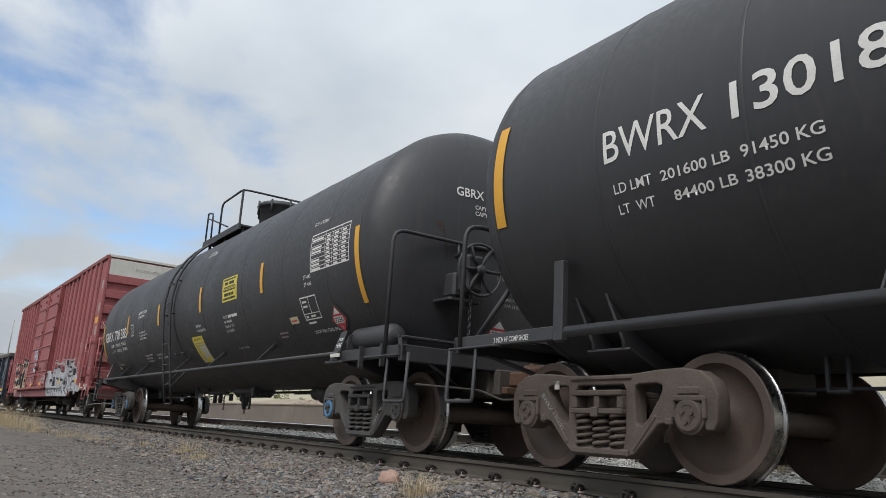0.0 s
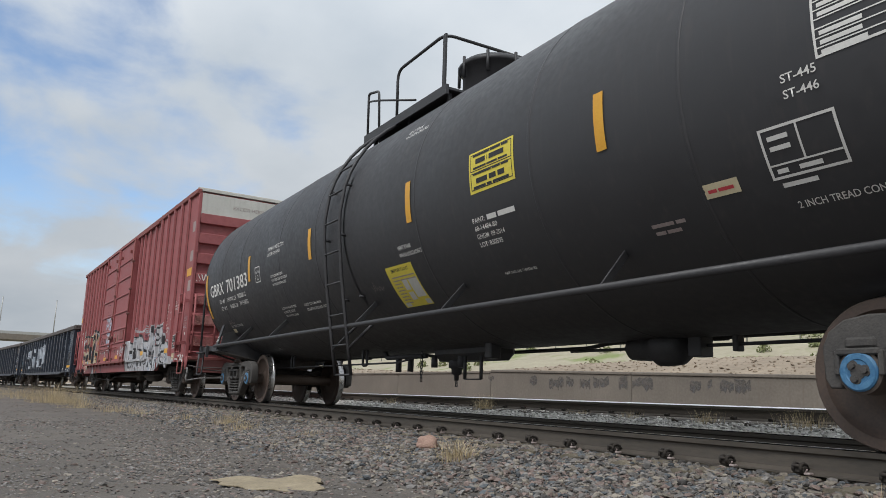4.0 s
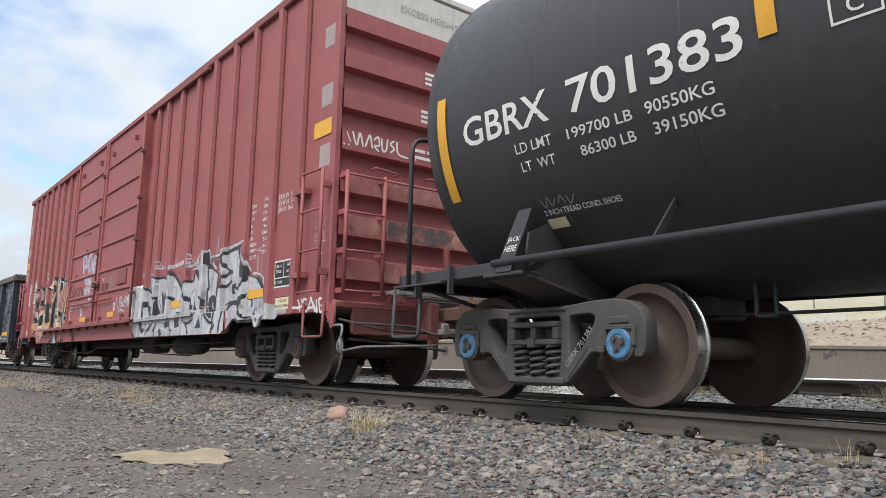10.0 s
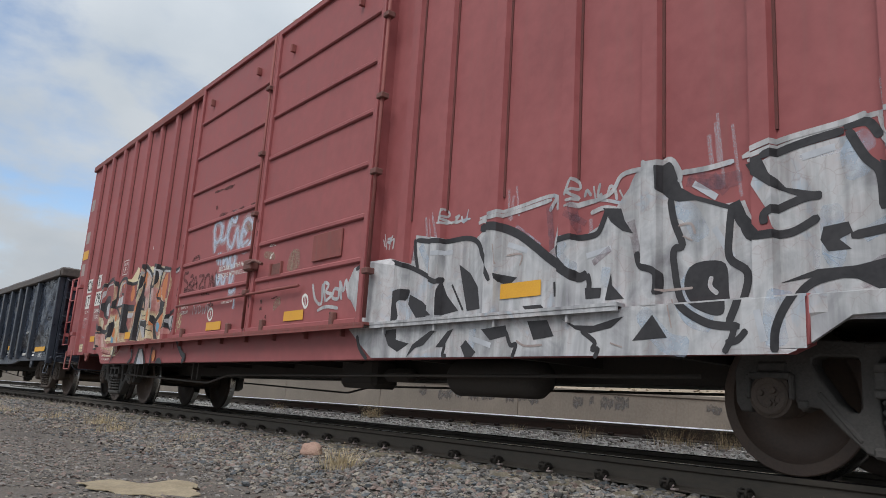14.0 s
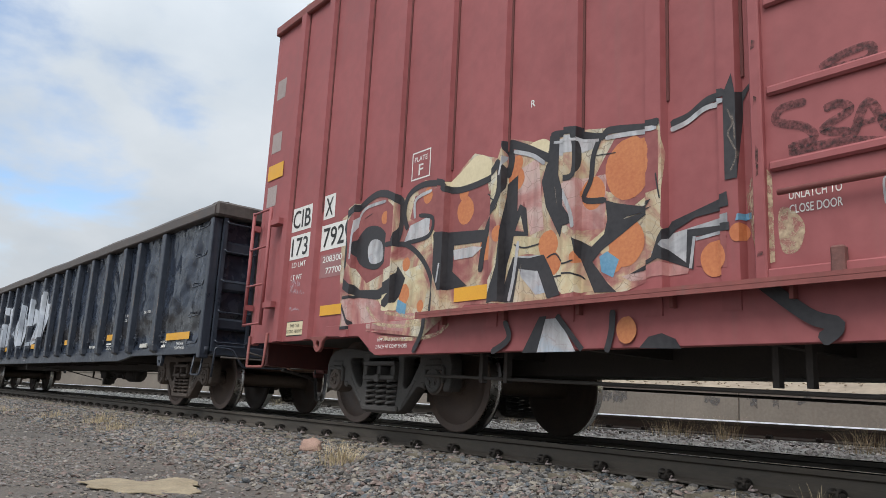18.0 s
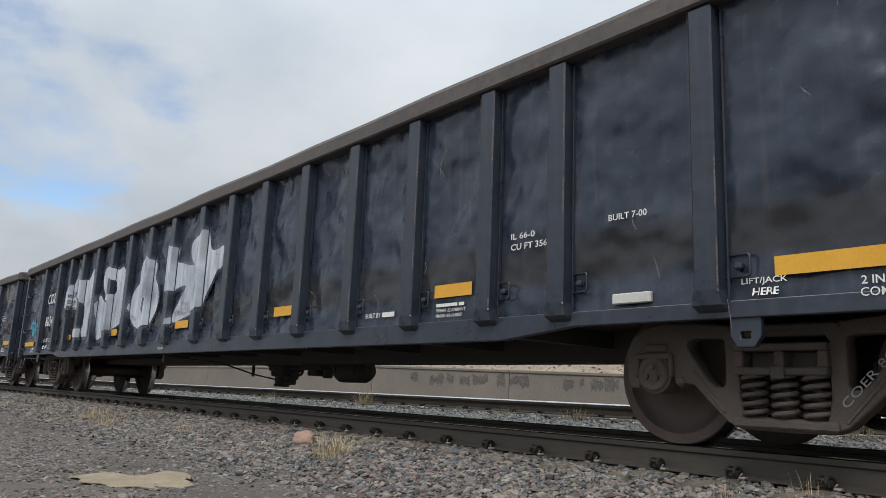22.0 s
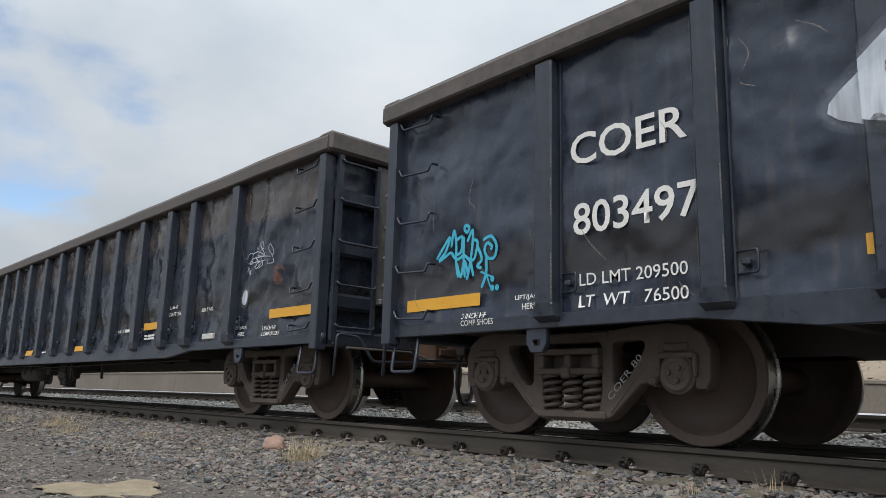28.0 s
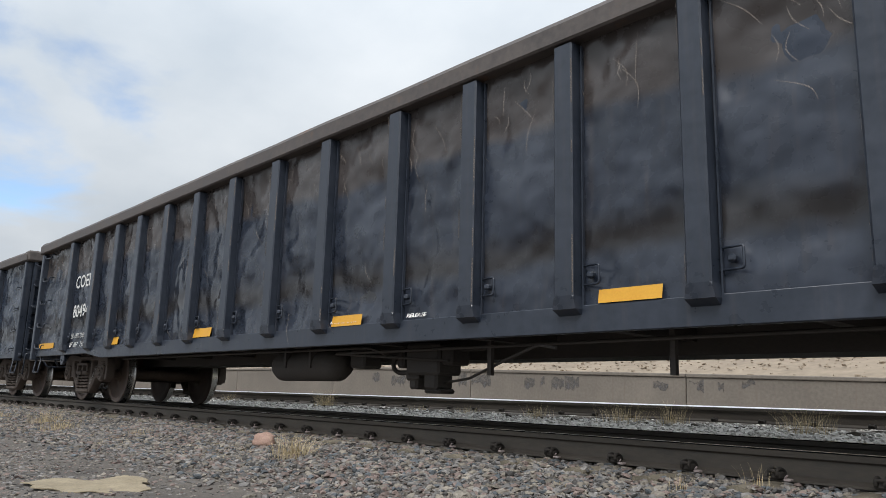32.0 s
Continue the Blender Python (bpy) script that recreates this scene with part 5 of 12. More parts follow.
part("deck_upstand", boxes((8.53, 8.60, -1.53, -1.45, 1.10, 1.235), (8.53, 8.60, 1.45, 1.53, 1.10, 1.235), (8.50, 8.63, -1.53, 1.53, 1.205, 1.235), bevel=0.008), STEEL_BLACK, tank_mid)
part("number_tag", boxes((7.03, 7.28, -1.60, -1.59, 1.055, 1.10)), GALV, tank_mid)
# ladder up the shell, top walkway with railing, manway
def ladder_line(x):
    pts = [(x, -1.48, 0.46), (x, -1.57, 1.0), (x, -1.69, 1.75), (x, -1.75, 2.3), (x, -1.76, 2.6)]
    for k in range(1, 8):
        a = radians(8 + 7.2 * k)
        pts.append((x, -(TANK_R + 0.09) * math.cos(a), TANK_Z + (TANK_R + 0.09) * math.sin(a)))
    return pts


for x in (-0.93, -0.41):
    part("ladder_stile", bar(ladder_line(x), 0.024, 0, 8), STEEL_BLACK, tank_mid)
for z in (0.47, 0.86, 1.26, 1.68, 2.10, 2.52, 2.94, 3.32):
    a = math.asin(max(-1, min(1, (z - TANK_Z) / (TANK_R + 0.09))))
    y = -(TANK_R + 0.09) * math.cos(a) if z > 2.7 else -float(np.interp(z, (0.46, 1.0, 1.75, 2.3, 2.6), (1.48, 1.57, 1.69, 1.75, 1.76)))
    part("ladder_rung", bar([(-0.93, y, z), (-0.41, y, z)], 0.014, 0, 6), STEEL_BLACK, tank_mid)
for z in (1.5, 2.3, 3.0):
    for x in (-0.93, -0.41):
        a = math.asin((z - TANK_Z) / TANK_R)
        part("ladder_stay", bar([(x, -(TANK_R - 0.02) * math.cos(a), z), (x, -(TANK_R + 0.1) * math.cos(a), z + 0.01)], 0.02, 0, 6), STEEL_BLACK, tank_mid)
part("ladder_backing", lay(quads((-0.97, -0.53, tank_v(1.35), tank_v(3.15))), tank_side, (), 0.06, 0.01), STEEL_BLACK, tank_mid)
for x in (-0.93, -0.41):
    part("ladder_brace", bar([(x, -1.54, 0.80), (x + 0.42, -1.36, 1.15)], 0.02, 0, 6), STEEL_BLACK, tank_mid)
walkbm = bmesh.new()
TOP = TANK_Z + TANK_R
for y in (-0.98, 0.52):
    box(walkbm, -1.42, 0.98, y, y + 0.46, TOP - 0.13, TOP - 0.09, 0.006)
    box(walkbm, -1.44, 1.0, y - 0.02 if y < 0 else y + 0.44, y + 0.02 if y < 0 else y + 0.48, TOP - 0.20, TOP - 0.07)
box(walkbm, -1.42, -1.0, -0.52, 0.52, TOP + 0.01, TOP + 0.04)
part("top_walkway", walkbm, STEEL_BLACK, tank_mid, "dark grating walkway round the manway")
for x in (-1.3, -0.2, 0.85):
    for y in (-0.9, 0.86):
        part("walkway_stand", boxes((x, x + 0.05, y, y + 0.05, TOP - 0.42, TOP - 0.11)), STEEL_BLACK, tank_mid)
for s in (-1, 1):
    y = s * 0.95
    part("walkway_rail", bar([(-0.45, y, TOP - 0.10), (-0.47, y, TOP + 0.66), (0.86, y, TOP + 0.68), (0.86, 0, TOP + 0.68)], 0.022, 0.16), STEEL_BLACK, tank_mid)
    part("rail_post", boxes((0.83, 0.89, y - 0.015, y + 0.015, TOP - 0.12, TOP + 0.68)), STEEL_BLACK, tank_mid)
    part("grab_hoop", bar([(-1.42, y, TOP - 0.12), (-1.45, y, TOP + 0.64), (-1.08, y, TOP + 0.56), (-1.02, y, TOP - 0.12)], 0.02, 0.07), STEEL_BLACK, tank_mid)
    part("hoop_rail", bar([(-1.42, y, TOP + 0.5), (-1.05, y, TOP + 0.4), (0.1, y, TOP + 0.02)], 0.016, 0.06), STEEL_BLACK, tank_mid)
dome = bmesh.new()
lathe(dome, [(3.98, 0.44), (TOP + 0.45, 0.44), (TOP + 0.46, 0.50), (TOP + 0.50, 0.51), (TOP + 0.56, 0.46), (TOP + 0.59, 0.26), (TOP + 0.60, 0.001)], 28, "z", m=Matrix.Translation((0.62, 0, 0)))
manway = part("manway", fix(dome), STEEL_BLACK, tank_mid)
for k in range(8):
    a = k * math.tau / 8
    part("hold_down_bolt", bar([(0.62 + 0.50 * math.cos(a), 0.50 * math.sin(a), TOP + 0.28), (0.62 + 0.50 * math.cos(a), 0.50 * math.sin(a), TOP + 0.58)], 0.022, 0, 6), STEEL_BLACK, manway)
# underside: outlet valve, skids, brake lines
valve = bmesh.new()
lathe(valve, [(0.44, 0.0), (0.44, 0.03), (0.51, 0.035), (0.53, 0.07), (0.60, 0.075), (0.61, 0.11), (0.69, 0.115), (0.72, 0.09), (0.90, 0.1)], 16, "z", m=Matrix.Translation((-0.10, -0.05, 0)))
chain(tank_mid, -0.10, -0.05, 0.36, 0.46)
part("outlet_valve", fix(valve), STEEL_BLACK, tank_mid)
chain(tank_mid, -0.55, -0.35, 0.42, 0.86)
for x in (0.50, 0.87):
    part("outlet_guard", bar([(x, -0.30, 0.75), (x, -0.30, 0.45)], 0.022, 0, 8), STEEL_BLACK, tank_mid)
part("outlet_guard", bar([(0.50, -0.30, 0.45), (0.87, -0.30, 0.45)], 0.010, 0, 6), STEEL_BLACK, tank_mid)
part("heater_jacket", boxes((-0.50, 0.95, -0.22, 0.22, 0.70, 1.0), bevel=0.09), TANK_BLACK, tank_mid, "dull black jacket under the tank")
part("steam_pipe", bar([(-1.80, -0.30, 0.86), (-1.72, -0.30, 0.775), (-0.50, -0.30, 0.775)], 0.035, 0.05, 10), STEEL_BLACK, tank_mid)
part("jacket_pad", boxes((1.02, 1.16, -0.36, -0.20, 0.70, 0.92), bevel=0.012), STEEL_BLACK, tank_mid)
for x, z in ((-1.33, 0.56), (-0.96, 0.56), (-0.28, 0.61), (0.40, 0.60)):
    part("heater_pipe_stub", bar([(x, -0.30, 0.75), (x, -0.30, z)], 0.045, 0, 10), STEEL_BLACK, tank_mid)
for car in (tank_mid, tank_lead):
    line = part("brake_line", bar([(-6.4, 0.4, 0.87), (-1.9, 0.4, 0.87), (-1.5, 0.45, 0.83), (2.0, 0.45, 0.83), (2.4, 0.4, 0.87), (6.4, 0.4, 0.87)], 0.024, 0.1, 8), STEEL_BLACK, car)
    for x in (-3.87, 3.9):
        part("pipe_union", boxes((x - 0.09, x + 0.09, 0.36, 0.44, 0.832, 0.908), (x - 0.16, x + 0.16, 0.37, 0.43, 0.842, 0.898), bevel=0.012), STEEL_BLACK, line)
    part("brake_rod", bar([(-6.3, -0.45, 0.68), (-1.1, -0.45, 0.685), (-0.7, -0.40, 0.74)], 0.015, 0.1, 6), STEEL_BLACK, car)
    for x in (-5.56, -2.27):
        part("rod_guide", bar([(x, -0.45, 1.0), (x, -0.45, 0.665), (x + 0.15, -0.45, 0.665), (x + 0.15, -0.45, 0.90)], 0.022, 0.015, 4), STEEL_BLACK, car)
    drum = bmesh.new()
    lathe(drum, [(2.98, 0.0), (2.99, 0.05), (3.05, 0.06), (3.07, 0.12), (3.40, 0.14), (3.44, 0.185), (3.52, 0.19), (3.68, 0.18), (3.76, 0.13), (3.78, 0.0)], 24, "x", m=Matrix.Translation((0, 0.1, 0.77)))
    part("brake_cylinder", fix(drum), STEEL_BLACK, car)
    for row in ((3.10, 3.16, 0.0, 0.2, 0.78, 1.0), (3.55, 3.61, 0.0, 0.2, 0.9, 1.0), (3.85, 4.0, 0.0, 0.18, 0.66, 0.86), (4.3, 4.36, 0.05, 0.15, 0.70, 1.0)):
        part("cylinder_bracket", boxes(row, bevel=0.01), STEEL_BLACK, car)
    part("brake_rod", bar([(2.1, 0.1, 0.77), (6.3, 0.1, 0.76)], 0.018, 0, 6), STEEL_BLACK, car)


# ---- boxcar ----
BOX_POSTS = [s * x for x in (2.87, 3.4, 4.13, 4.92, 5.65, 6.42, 7.15, 7.95, 8.67) for s in (-1, 1)]
BOX_CUTS = sorted(u + d for u in BOX_POSTS for d in (-0.075, -0.06, 0.06, 0.075)) + [-2.66, 2.44]


def box_side(u, v, lift=0.004):
    """The near side: wall sheets, posts pressed outwards, the doors."""
    d = min(abs(u - p) for p in BOX_POSTS)
    y = 1.50 + 0.06 * max(0.0, min(1.0, (0.075 - d) / 0.015))
    if -2.661 < u < 2.441 and v > 0.98:
        y = 1.635
    if v < 0.975 and abs(u) < 6.66:
        y = 1.564
    return Vector((u, -y - lift, v))


def flat_at(y):
    return lambda u, v, lift=0.004: Vector((u, y - lift, v))


box_car = thing("boxcar", "faded red high boxcar with sprayed lettering and double doors", "boxcar", "cars of the freight train")


def box_wall(s):
    bm = bmesh.new()
    low, high = 0.86, 5.06
    us = sorted([-9.45, 9.45] + [u + d for u in BOX_POSTS for d in (-0.075, -0.06, 0.06, 0.075)])
    us = [u for u in us if not -2.60 < u < 2.60]
    def y_at(u):
        return 1.56 if min(abs(u - p) for p in BOX_POSTS) < 0.065 else 1.50
    cols = [[bm.verts.new((u, s * y_at(u), z)) for z in (low, high)] for u in us]
    for a, b in zip(cols, cols[1:]):
        bm.faces.new((a[0], b[0], b[1], a[1]))
    inner = [[bm.verts.new((u, s * 1.44, z)) for z in (low, high)] for u in (us[0], us[-1])]
    bm.faces.new((inner[0][0], inner[1][0], inner[1][1], inner[0][1]))
    for k, end in ((0, cols[0]), (1, cols[-1])):
        bm.faces.new((end[0], end[1], inner[k][1], inner[k][0]))
    bmesh.ops.recalc_face_normals(bm, faces=bm.faces[:])
    return bm


for s in (-1, 1):
    for u in BOX_POSTS:
        low = 1.02 if s > 0 else 1.97 if u > 0 else 2.30
        # a narrow darker strip along one edge of each post
        part("post_seam", boxes((u + 0.072, u + 0.092, min(s * 1.49, s * 1.512), max(s * 1.49, s * 1.512), low, 5.03)), DARK_RED_BROWN, box_car, "dirt-filled weld seam")
    part("side_wall", box_wall(s), BOX_RED, box_car, "red side sheets with pressed posts")
    part("side_sill", upright(outline([[(-6.66, 0.98), (-6.66, 0.72), (-6.55, 0.67), (6.55, 0.67), (6.66, 0.72), (6.66, 0.98)]], 0.035, 0.006)), BOX_RED, box_car, m=Matrix.Translation((0, s * 1.51, 0)))
    part("eave_rail", boxes((-9.47, 9.47, s * 1.50 - 0.06, s * 1.50 + 0.06, 5.03, 5.16), bevel=0.015), BOX_RED_DARK, box_car)
    for u0, u1, paint_of in ((-5.75, 2.55, BOX_RED_DARK), (2.55, 5.45, SPRAY_WHITE if s < 0 else BOX_RED_DARK)):
        w = 1.70 if u0 < 0 else 1.62
        ledge = boxes((u0, u1, min(s * 1.53, s * w), max(s * 1.53, s * w), 0.985, 1.01), (u0, u1, min(s * (w - 0.015), s * (w - 0.002)), max(s * (w - 0.015), s * (w - 0.002)), 0.955, 0.985))
        part("door_track", ledge, paint_of, box_car)
    for k in range(15):
        x = -5.5 + 0.75 * k
        part("track_bracket", boxes((x - 0.012, x + 0.012, min(s * 1.54, s * 1.60), max(s * 1.54, s * 1.60), 0.90, 0.985)), SPRAY_WHITE if s < 0 and x > 2.5 else BOX_RED_DARK, box_car)
    part("upper_track", boxes((-5.4, 5.4, s * 1.56 - 0.03, s * 1.56 + 0.03, 4.97, 5.03)), BOX_RED_DARK, box_car)
    for x in (-6.63, 6.63):
        part("sill_gusset", upright(outline([[(x - 0.02, 0.98), (x + (0.9 if x > 0 else -0.9), 0.98), (x + (0.9 if x > 0 else -0.9), 0.88), (x + (0.25 if x > 0 else -0.25), 0.86), (x, 0.70)][::1 if x > 0 else -1]], 0.01, 0.003)), SPRAY_WHITE if s < 0 and x > 0 else BOX_RED, box_car, m=Matrix.Translation((0, s * 1.525, 0)))
    for x in (-7.66, 7.68):
        rim = [(0.078 * math.cos(radians(k)), 0.80 + 0.078 * math.sin(radians(k))) for k in range(180, 361, 20)]
        ring = upright(outline([[(-0.17, 0.875), (-0.10, 0.835)] + rim + [(0.10, 0.835), (0.15, 0.875)], [(0.042 * math.cos(radians(k)), 0.80 + 0.046 * math.sin(radians(k))) for k in range(0, 360, 24)]], 0.014, 0.006))
        part("roping_ring", ring, SPRAY_WHITE if s < 0 and x > 0 else BOX_RED_DARK, box_car, m=Matrix.Translation((x, s * 1.535, 0)))

# doors: two leaves, each a sheet with pressed ribs, edge frames and hinge gear
RIB_Z = (1.64, 2.09, 2.64, 3.21, 3.78, 4.35)
for s in (-1, 1):
    for x0, x1 in ((-2.66, -0.12), (-0.10, 2.44)):
        leaf = part("door", boxes((x0, x1, min(s * 1.460, s * 1.635), max(s * 1.460, s * 1.635), 1.0, 5.0), bevel=0.006), BOX_RED, box_car, "red sliding door leaf with pressed ribs")
        for z in RIB_Z:
            prof = bmesh.new()
            box(prof, x0 + 0.09, x1 - 0.09, min(s * 1.630, s * 1.665), max(s * 1.630, s * 1.665), z - 0.03, z + 0.03, 0.014)
            part("door_rib", prof, BOX_RED, leaf)
        for x in (x0 + 0.035, x1 - 0.035):
            part("door_edge", boxes((x - 0.035, x + 0.035, min(s * 1.630, s * 1.675), max(s * 1.630, s * 1.675), 1.0, 5.0), bevel=0.008), BOX_RED, leaf)
        for z in (1.03, 4.96):
            part("door_edge", boxes((x0 + 0.07, x1 - 0.07, min(s * 1.630, s * 1.675), max(s * 1.630, s * 1.675), z - 0.03, z + 0.03), bevel=0.008), BOX_RED, leaf)
        for x in (x0 + 0.45, x1 - 0.5):
            part("roller_bracket", boxes((x - 0.035, x + 0.035, min(s * 1.640, s * 1.700), max(s * 1.640, s * 1.700), 1.0, 1.14), bevel=0.01), HASP_BROWN, leaf)
            part("door_hook", boxes((x - 0.02, x + 0.02, min(s * 1.635, s * 1.700), max(s * 1.635, s * 1.700), 4.55, 4.66), bevel=0.008), BOX_RED_DARK, leaf)
        xb = x1 - 0.03 if x0 < -1 else x1 + 0.10
        part("lock_bar", bar([(xb, s * 1.685, 1.05), (xb, s * 1.685, 4.95)], 0.02, 0, 8), BOX_RED_DARK, leaf)
        for z in (1.5, 2.5, 3.3, 4.2):
            part("bar_keeper", boxes((xb - 0.05, xb + 0.05, min(s * 1.635, s * 1.730), max(s * 1.635, s * 1.730), z - 0.03, z + 0.03), bevel=0.008), HASP_BROWN, leaf)
        if x0 > -1:
            continue
        part("lock_plate", boxes((xb - 0.04, xb + 0.17, min(s * 1.640, s * 1.760), max(s * 1.640, s * 1.760), 1.76, 1.90), bevel=0.02), HASP_BROWN, leaf, "rubbed brown door hasp")
        part("door_lever", bar([(xb + 0.02, s * 1.740, 1.83), (xb + 0.30, s * 1.760, 1.86), (xb + 0.46, s * 1.740, 1.80)], 0.02, 0.06, 6), HASP_BROWN, leaf)
    vent = part("vent_frame", boxes((0.36, 0.39, min(s * 1.635, s * 1.665), max(s * 1.635, s * 1.665), 1.66, 1.81), (0.63, 0.66, min(s * 1.635, s * 1.665), max(s * 1.635, s * 1.665), 1.66, 1.81), (0.36, 0.66, min(s * 1.635, s * 1.665), max(s * 1.635, s * 1.665), 1.64, 1.665)), BOX_RED_DARK, box_car)
    part("vent_back", boxes((0.39, 0.63, min(s * 1.635, s * 1.645), max(s * 1.635, s * 1.645), 1.665, 1.80)), HASP_BROWN, vent, "chipped brown plate")
    part("gear_panel", boxes((1.36, 1.96, min(s * 1.640, s * 1.660), max(s * 1.640, s * 1.660), 1.72, 2.02), bevel=0.006), BOX_RED_DARK, box_car)
    part("pull_rod", bar([(-2.5, s * 1.700, 1.47), (1.2, s * 1.700, 1.47)], 0.018, 0, 6), BOX_RED_DARK, box_car)


def box_end(s):
    """A corrugated end: wide ribs pressed outwards, one above another."""
    bm = bmesh.new()
    prof = [(9.375, 0.90)]
    z = 1.215
    while z < 4.35:
        prof += [(9.375, z), (9.49, z + 0.02), (9.49, z + 0.255), (9.385, z + 0.295)]
        z += 0.51
    prof.append((9.385, 5.10))
    left = [bm.verts.new((s * x, -1.42, z)) for x, z in prof]
    right = [bm.verts.new((s * x, 1.42, z)) for x, z in prof]
    for k in range(len(prof) - 1):
        bm.faces.new((left[k], right[k], right[k + 1], left[k + 1]))
    back = [bm.verts.new((s * 9.34, y, z)) for y, z in ((-1.42, 0.90), (1.42, 0.90), (1.42, 5.10), (-1.42, 5.10))]
    bm.faces.new(back)
    return fix(bm)


for s in (-1, 1):
    part("end_wall", box_end(s), BOX_RED, box_car, "red corrugated end sheets")
    for y in (-1.46, 1.46):
        part("corner_post", boxes((min(s * 9.36, s * 9.47), max(s * 9.36, s * 9.47), y - 0.045, y + 0.045, 0.84, 5.08), bevel=0.012), BOX_RED, box_car)
    part("end_top_panel", boxes((min(s * 9.40, s * 9.462), max(s * 9.40, s * 9.462), -1.42, 1.42, 4.45, 5.06)), GALV, box_car, "off-white band across the top of the end")
    for y0 in (-1.40, 0.78):
        ladder = part("end_ladder", bar([(s * 9.62, y0, 1.06), (s * 9.62, y0, 2.48)], 0.024, 0, 6), BOX_RED, box_car)
        part("stile", bar([(s * 9.62, y0 + 0.52, 1.06), (s * 9.62, y0 + 0.52, 2.48)], 0.024, 0, 6), BOX_RED, ladder)
        for z in (1.09, 1.55, 2.0, 2.44):
            part("rung", bar([(s * 9.63, y0, z), (s * 9.63, y0 + 0.52, z)], 0.013, 0, 6), BOX_RED, ladder)
            for y in (y0, y0 + 0.52):
                part("stay", boxes((min(s * 9.45, s * 9.62), max(s * 9.45, s * 9.62), y - 0.02, y + 0.02, z - 0.03, z + 0.03)), BOX_RED, ladder)
    part("end_handrail", bar([(s * 9.62, -0.88, 2.44), (s * 9.62, 0.80, 2.44)], 0.014, 0, 6), BOX_RED, box_car)
    part("end_sill", boxes((min(s * 9.36, s * 9.56), max(s * 9.36, s * 9.56), -1.44, 1.44, 0.89, 0.98), bevel=0.02), BOX_RED_DARK, box_car)
    step = part("crossover_step", boxes((min(s * 9.56, s * 9.60), max(s * 9.56, s * 9.60), -0.80, 0.80, 1.07, 1.13), (min(s * 9.80, s * 9.84), max(s * 9.80, s * 9.84), -0.80, 0.80, 1.07, 1.13), bevel=0.006), GREY_STEEL, box_car, "grey grating step across the end")
    for k in range(24):
        part("grating_bar", boxes((min(s * 9.60, s * 9.80), max(s * 9.60, s * 9.80), -0.79 + 0.068 * k, -0.778 + 0.068 * k, 1.085, 1.125)), GREY_STEEL, step)
    for y in (-0.7, 0.66):
        part("step_bracket", boxes((min(s * 9.46, s * 9.82), max(s * 9.46, s * 9.82), y, y + 0.04, 0.98, 1.07), bevel=0.006), BOX_RED_DARK, box_car)
    part("placard_board", boxes((min(s * 9.50, s * 9.53), max(s * 9.50, s * 9.53), 0.18, 0.66, 1.30, 1.56), (min(s * 9.50, s * 9.57), max(s * 9.50, s * 9.57), 0.12, 0.17, 1.24, 1.76), bevel=0.005), BOX_RED_DARK, box_car)
    for y in (-1.0, -0.2, 0.7):
        part("hand_hold", bar([(s * 9.48, y, 2.58), (s * 9.60, y, 2.58), (s * 9.60, y + 0.34, 2.55), (s * 9.48, y + 0.34, 2.55)], 0.013, 0.03, 6), BOX_RED, box_car)
    def along(a, b, *rest):
        return (min(s * a, s * b), max(s * a, s * b), *rest)
    # sill plate coloured darker than the car: its shadow is put into the colour
    part("end_sill_plate", boxes(along(9.50, 9.56, -1.22, -0.27, 0.62, 0.90), along(9.50, 9.56, 0.27, 1.22, 0.62, 0.90), along(9.50, 9.62, -1.2, 1.2, 0.60, 0.63), bevel=0.006), DARK_RED_BROWN, box_car)
    for y in (-0.295, 0.295):
        part("striker_post", boxes(along(9.56, 9.80, y - 0.045, y + 0.045, 0.56, 1.02), bevel=0.012), DARK_RED_BROWN, box_car)
    part("striker_lug", boxes(along(9.802, 9.86, -0.34, -0.20, 0.50, 1.0), bevel=0.012), DARK_RED_BROWN, box_car)
    part("carrier_iron", boxes(along(9.72, 9.96, -0.22, 0.22, 0.62, 0.70), along(9.92, 9.98, -0.24, -0.14, 0.60, 0.76), bevel=0.015), GREY_STEEL, box_car)
    part("brake_rigging", bar([(s * 9.30, -1.1, 0.56), (s * 9.70, -0.5, 0.50), (s * 10.0, -0.2, 0.44)], 0.02, 0.1, 6), UNDER, box_car)
    part("draft_sill", boxes((min(s * 6.0, s * 9.8), max(s * 6.0, s * 9.8), -0.27, 0.27, 0.60, 0.95), bevel=0.015), COUPLER_BROWN, box_car)
    for y in (-1, 1):
        lad = part("side_ladder", bar([(s * 8.96, y * 1.62, 1.06), (s * 8.96, y * 1.62, 2.52)], 0.022, 0, 6), BOX_RED, box_car)
        part("stile", bar([(s * 9.43, y * 1.62, 1.06), (s * 9.43, y * 1.62, 2.52)], 0.022, 0, 6), BOX_RED, lad)
        for z in (1.08, 1.56, 2.03, 2.50):
            part("rung", bar([(s * 8.96, y * 1.63, z), (s * 9.43, y * 1.63, z)], 0.013, 0, 6), BOX_RED, lad)
        for z in (1.30, 2.32):
            part("stay", boxes((min(s * 8.72, s * 8.98), max(s * 8.72, s * 8.98), y * 1.575 - 0.05, y * 1.575 + 0.05, z - 0.035, z + 0.035)), BOX_RED, lad)
            part("stay", boxes((min(s * 9.40, s * 9.47), max(s * 9.40, s * 9.47), y * 1.575 - 0.05, y * 1.575 + 0.05, z - 0.035, z + 0.035)), BOX_RED, lad)
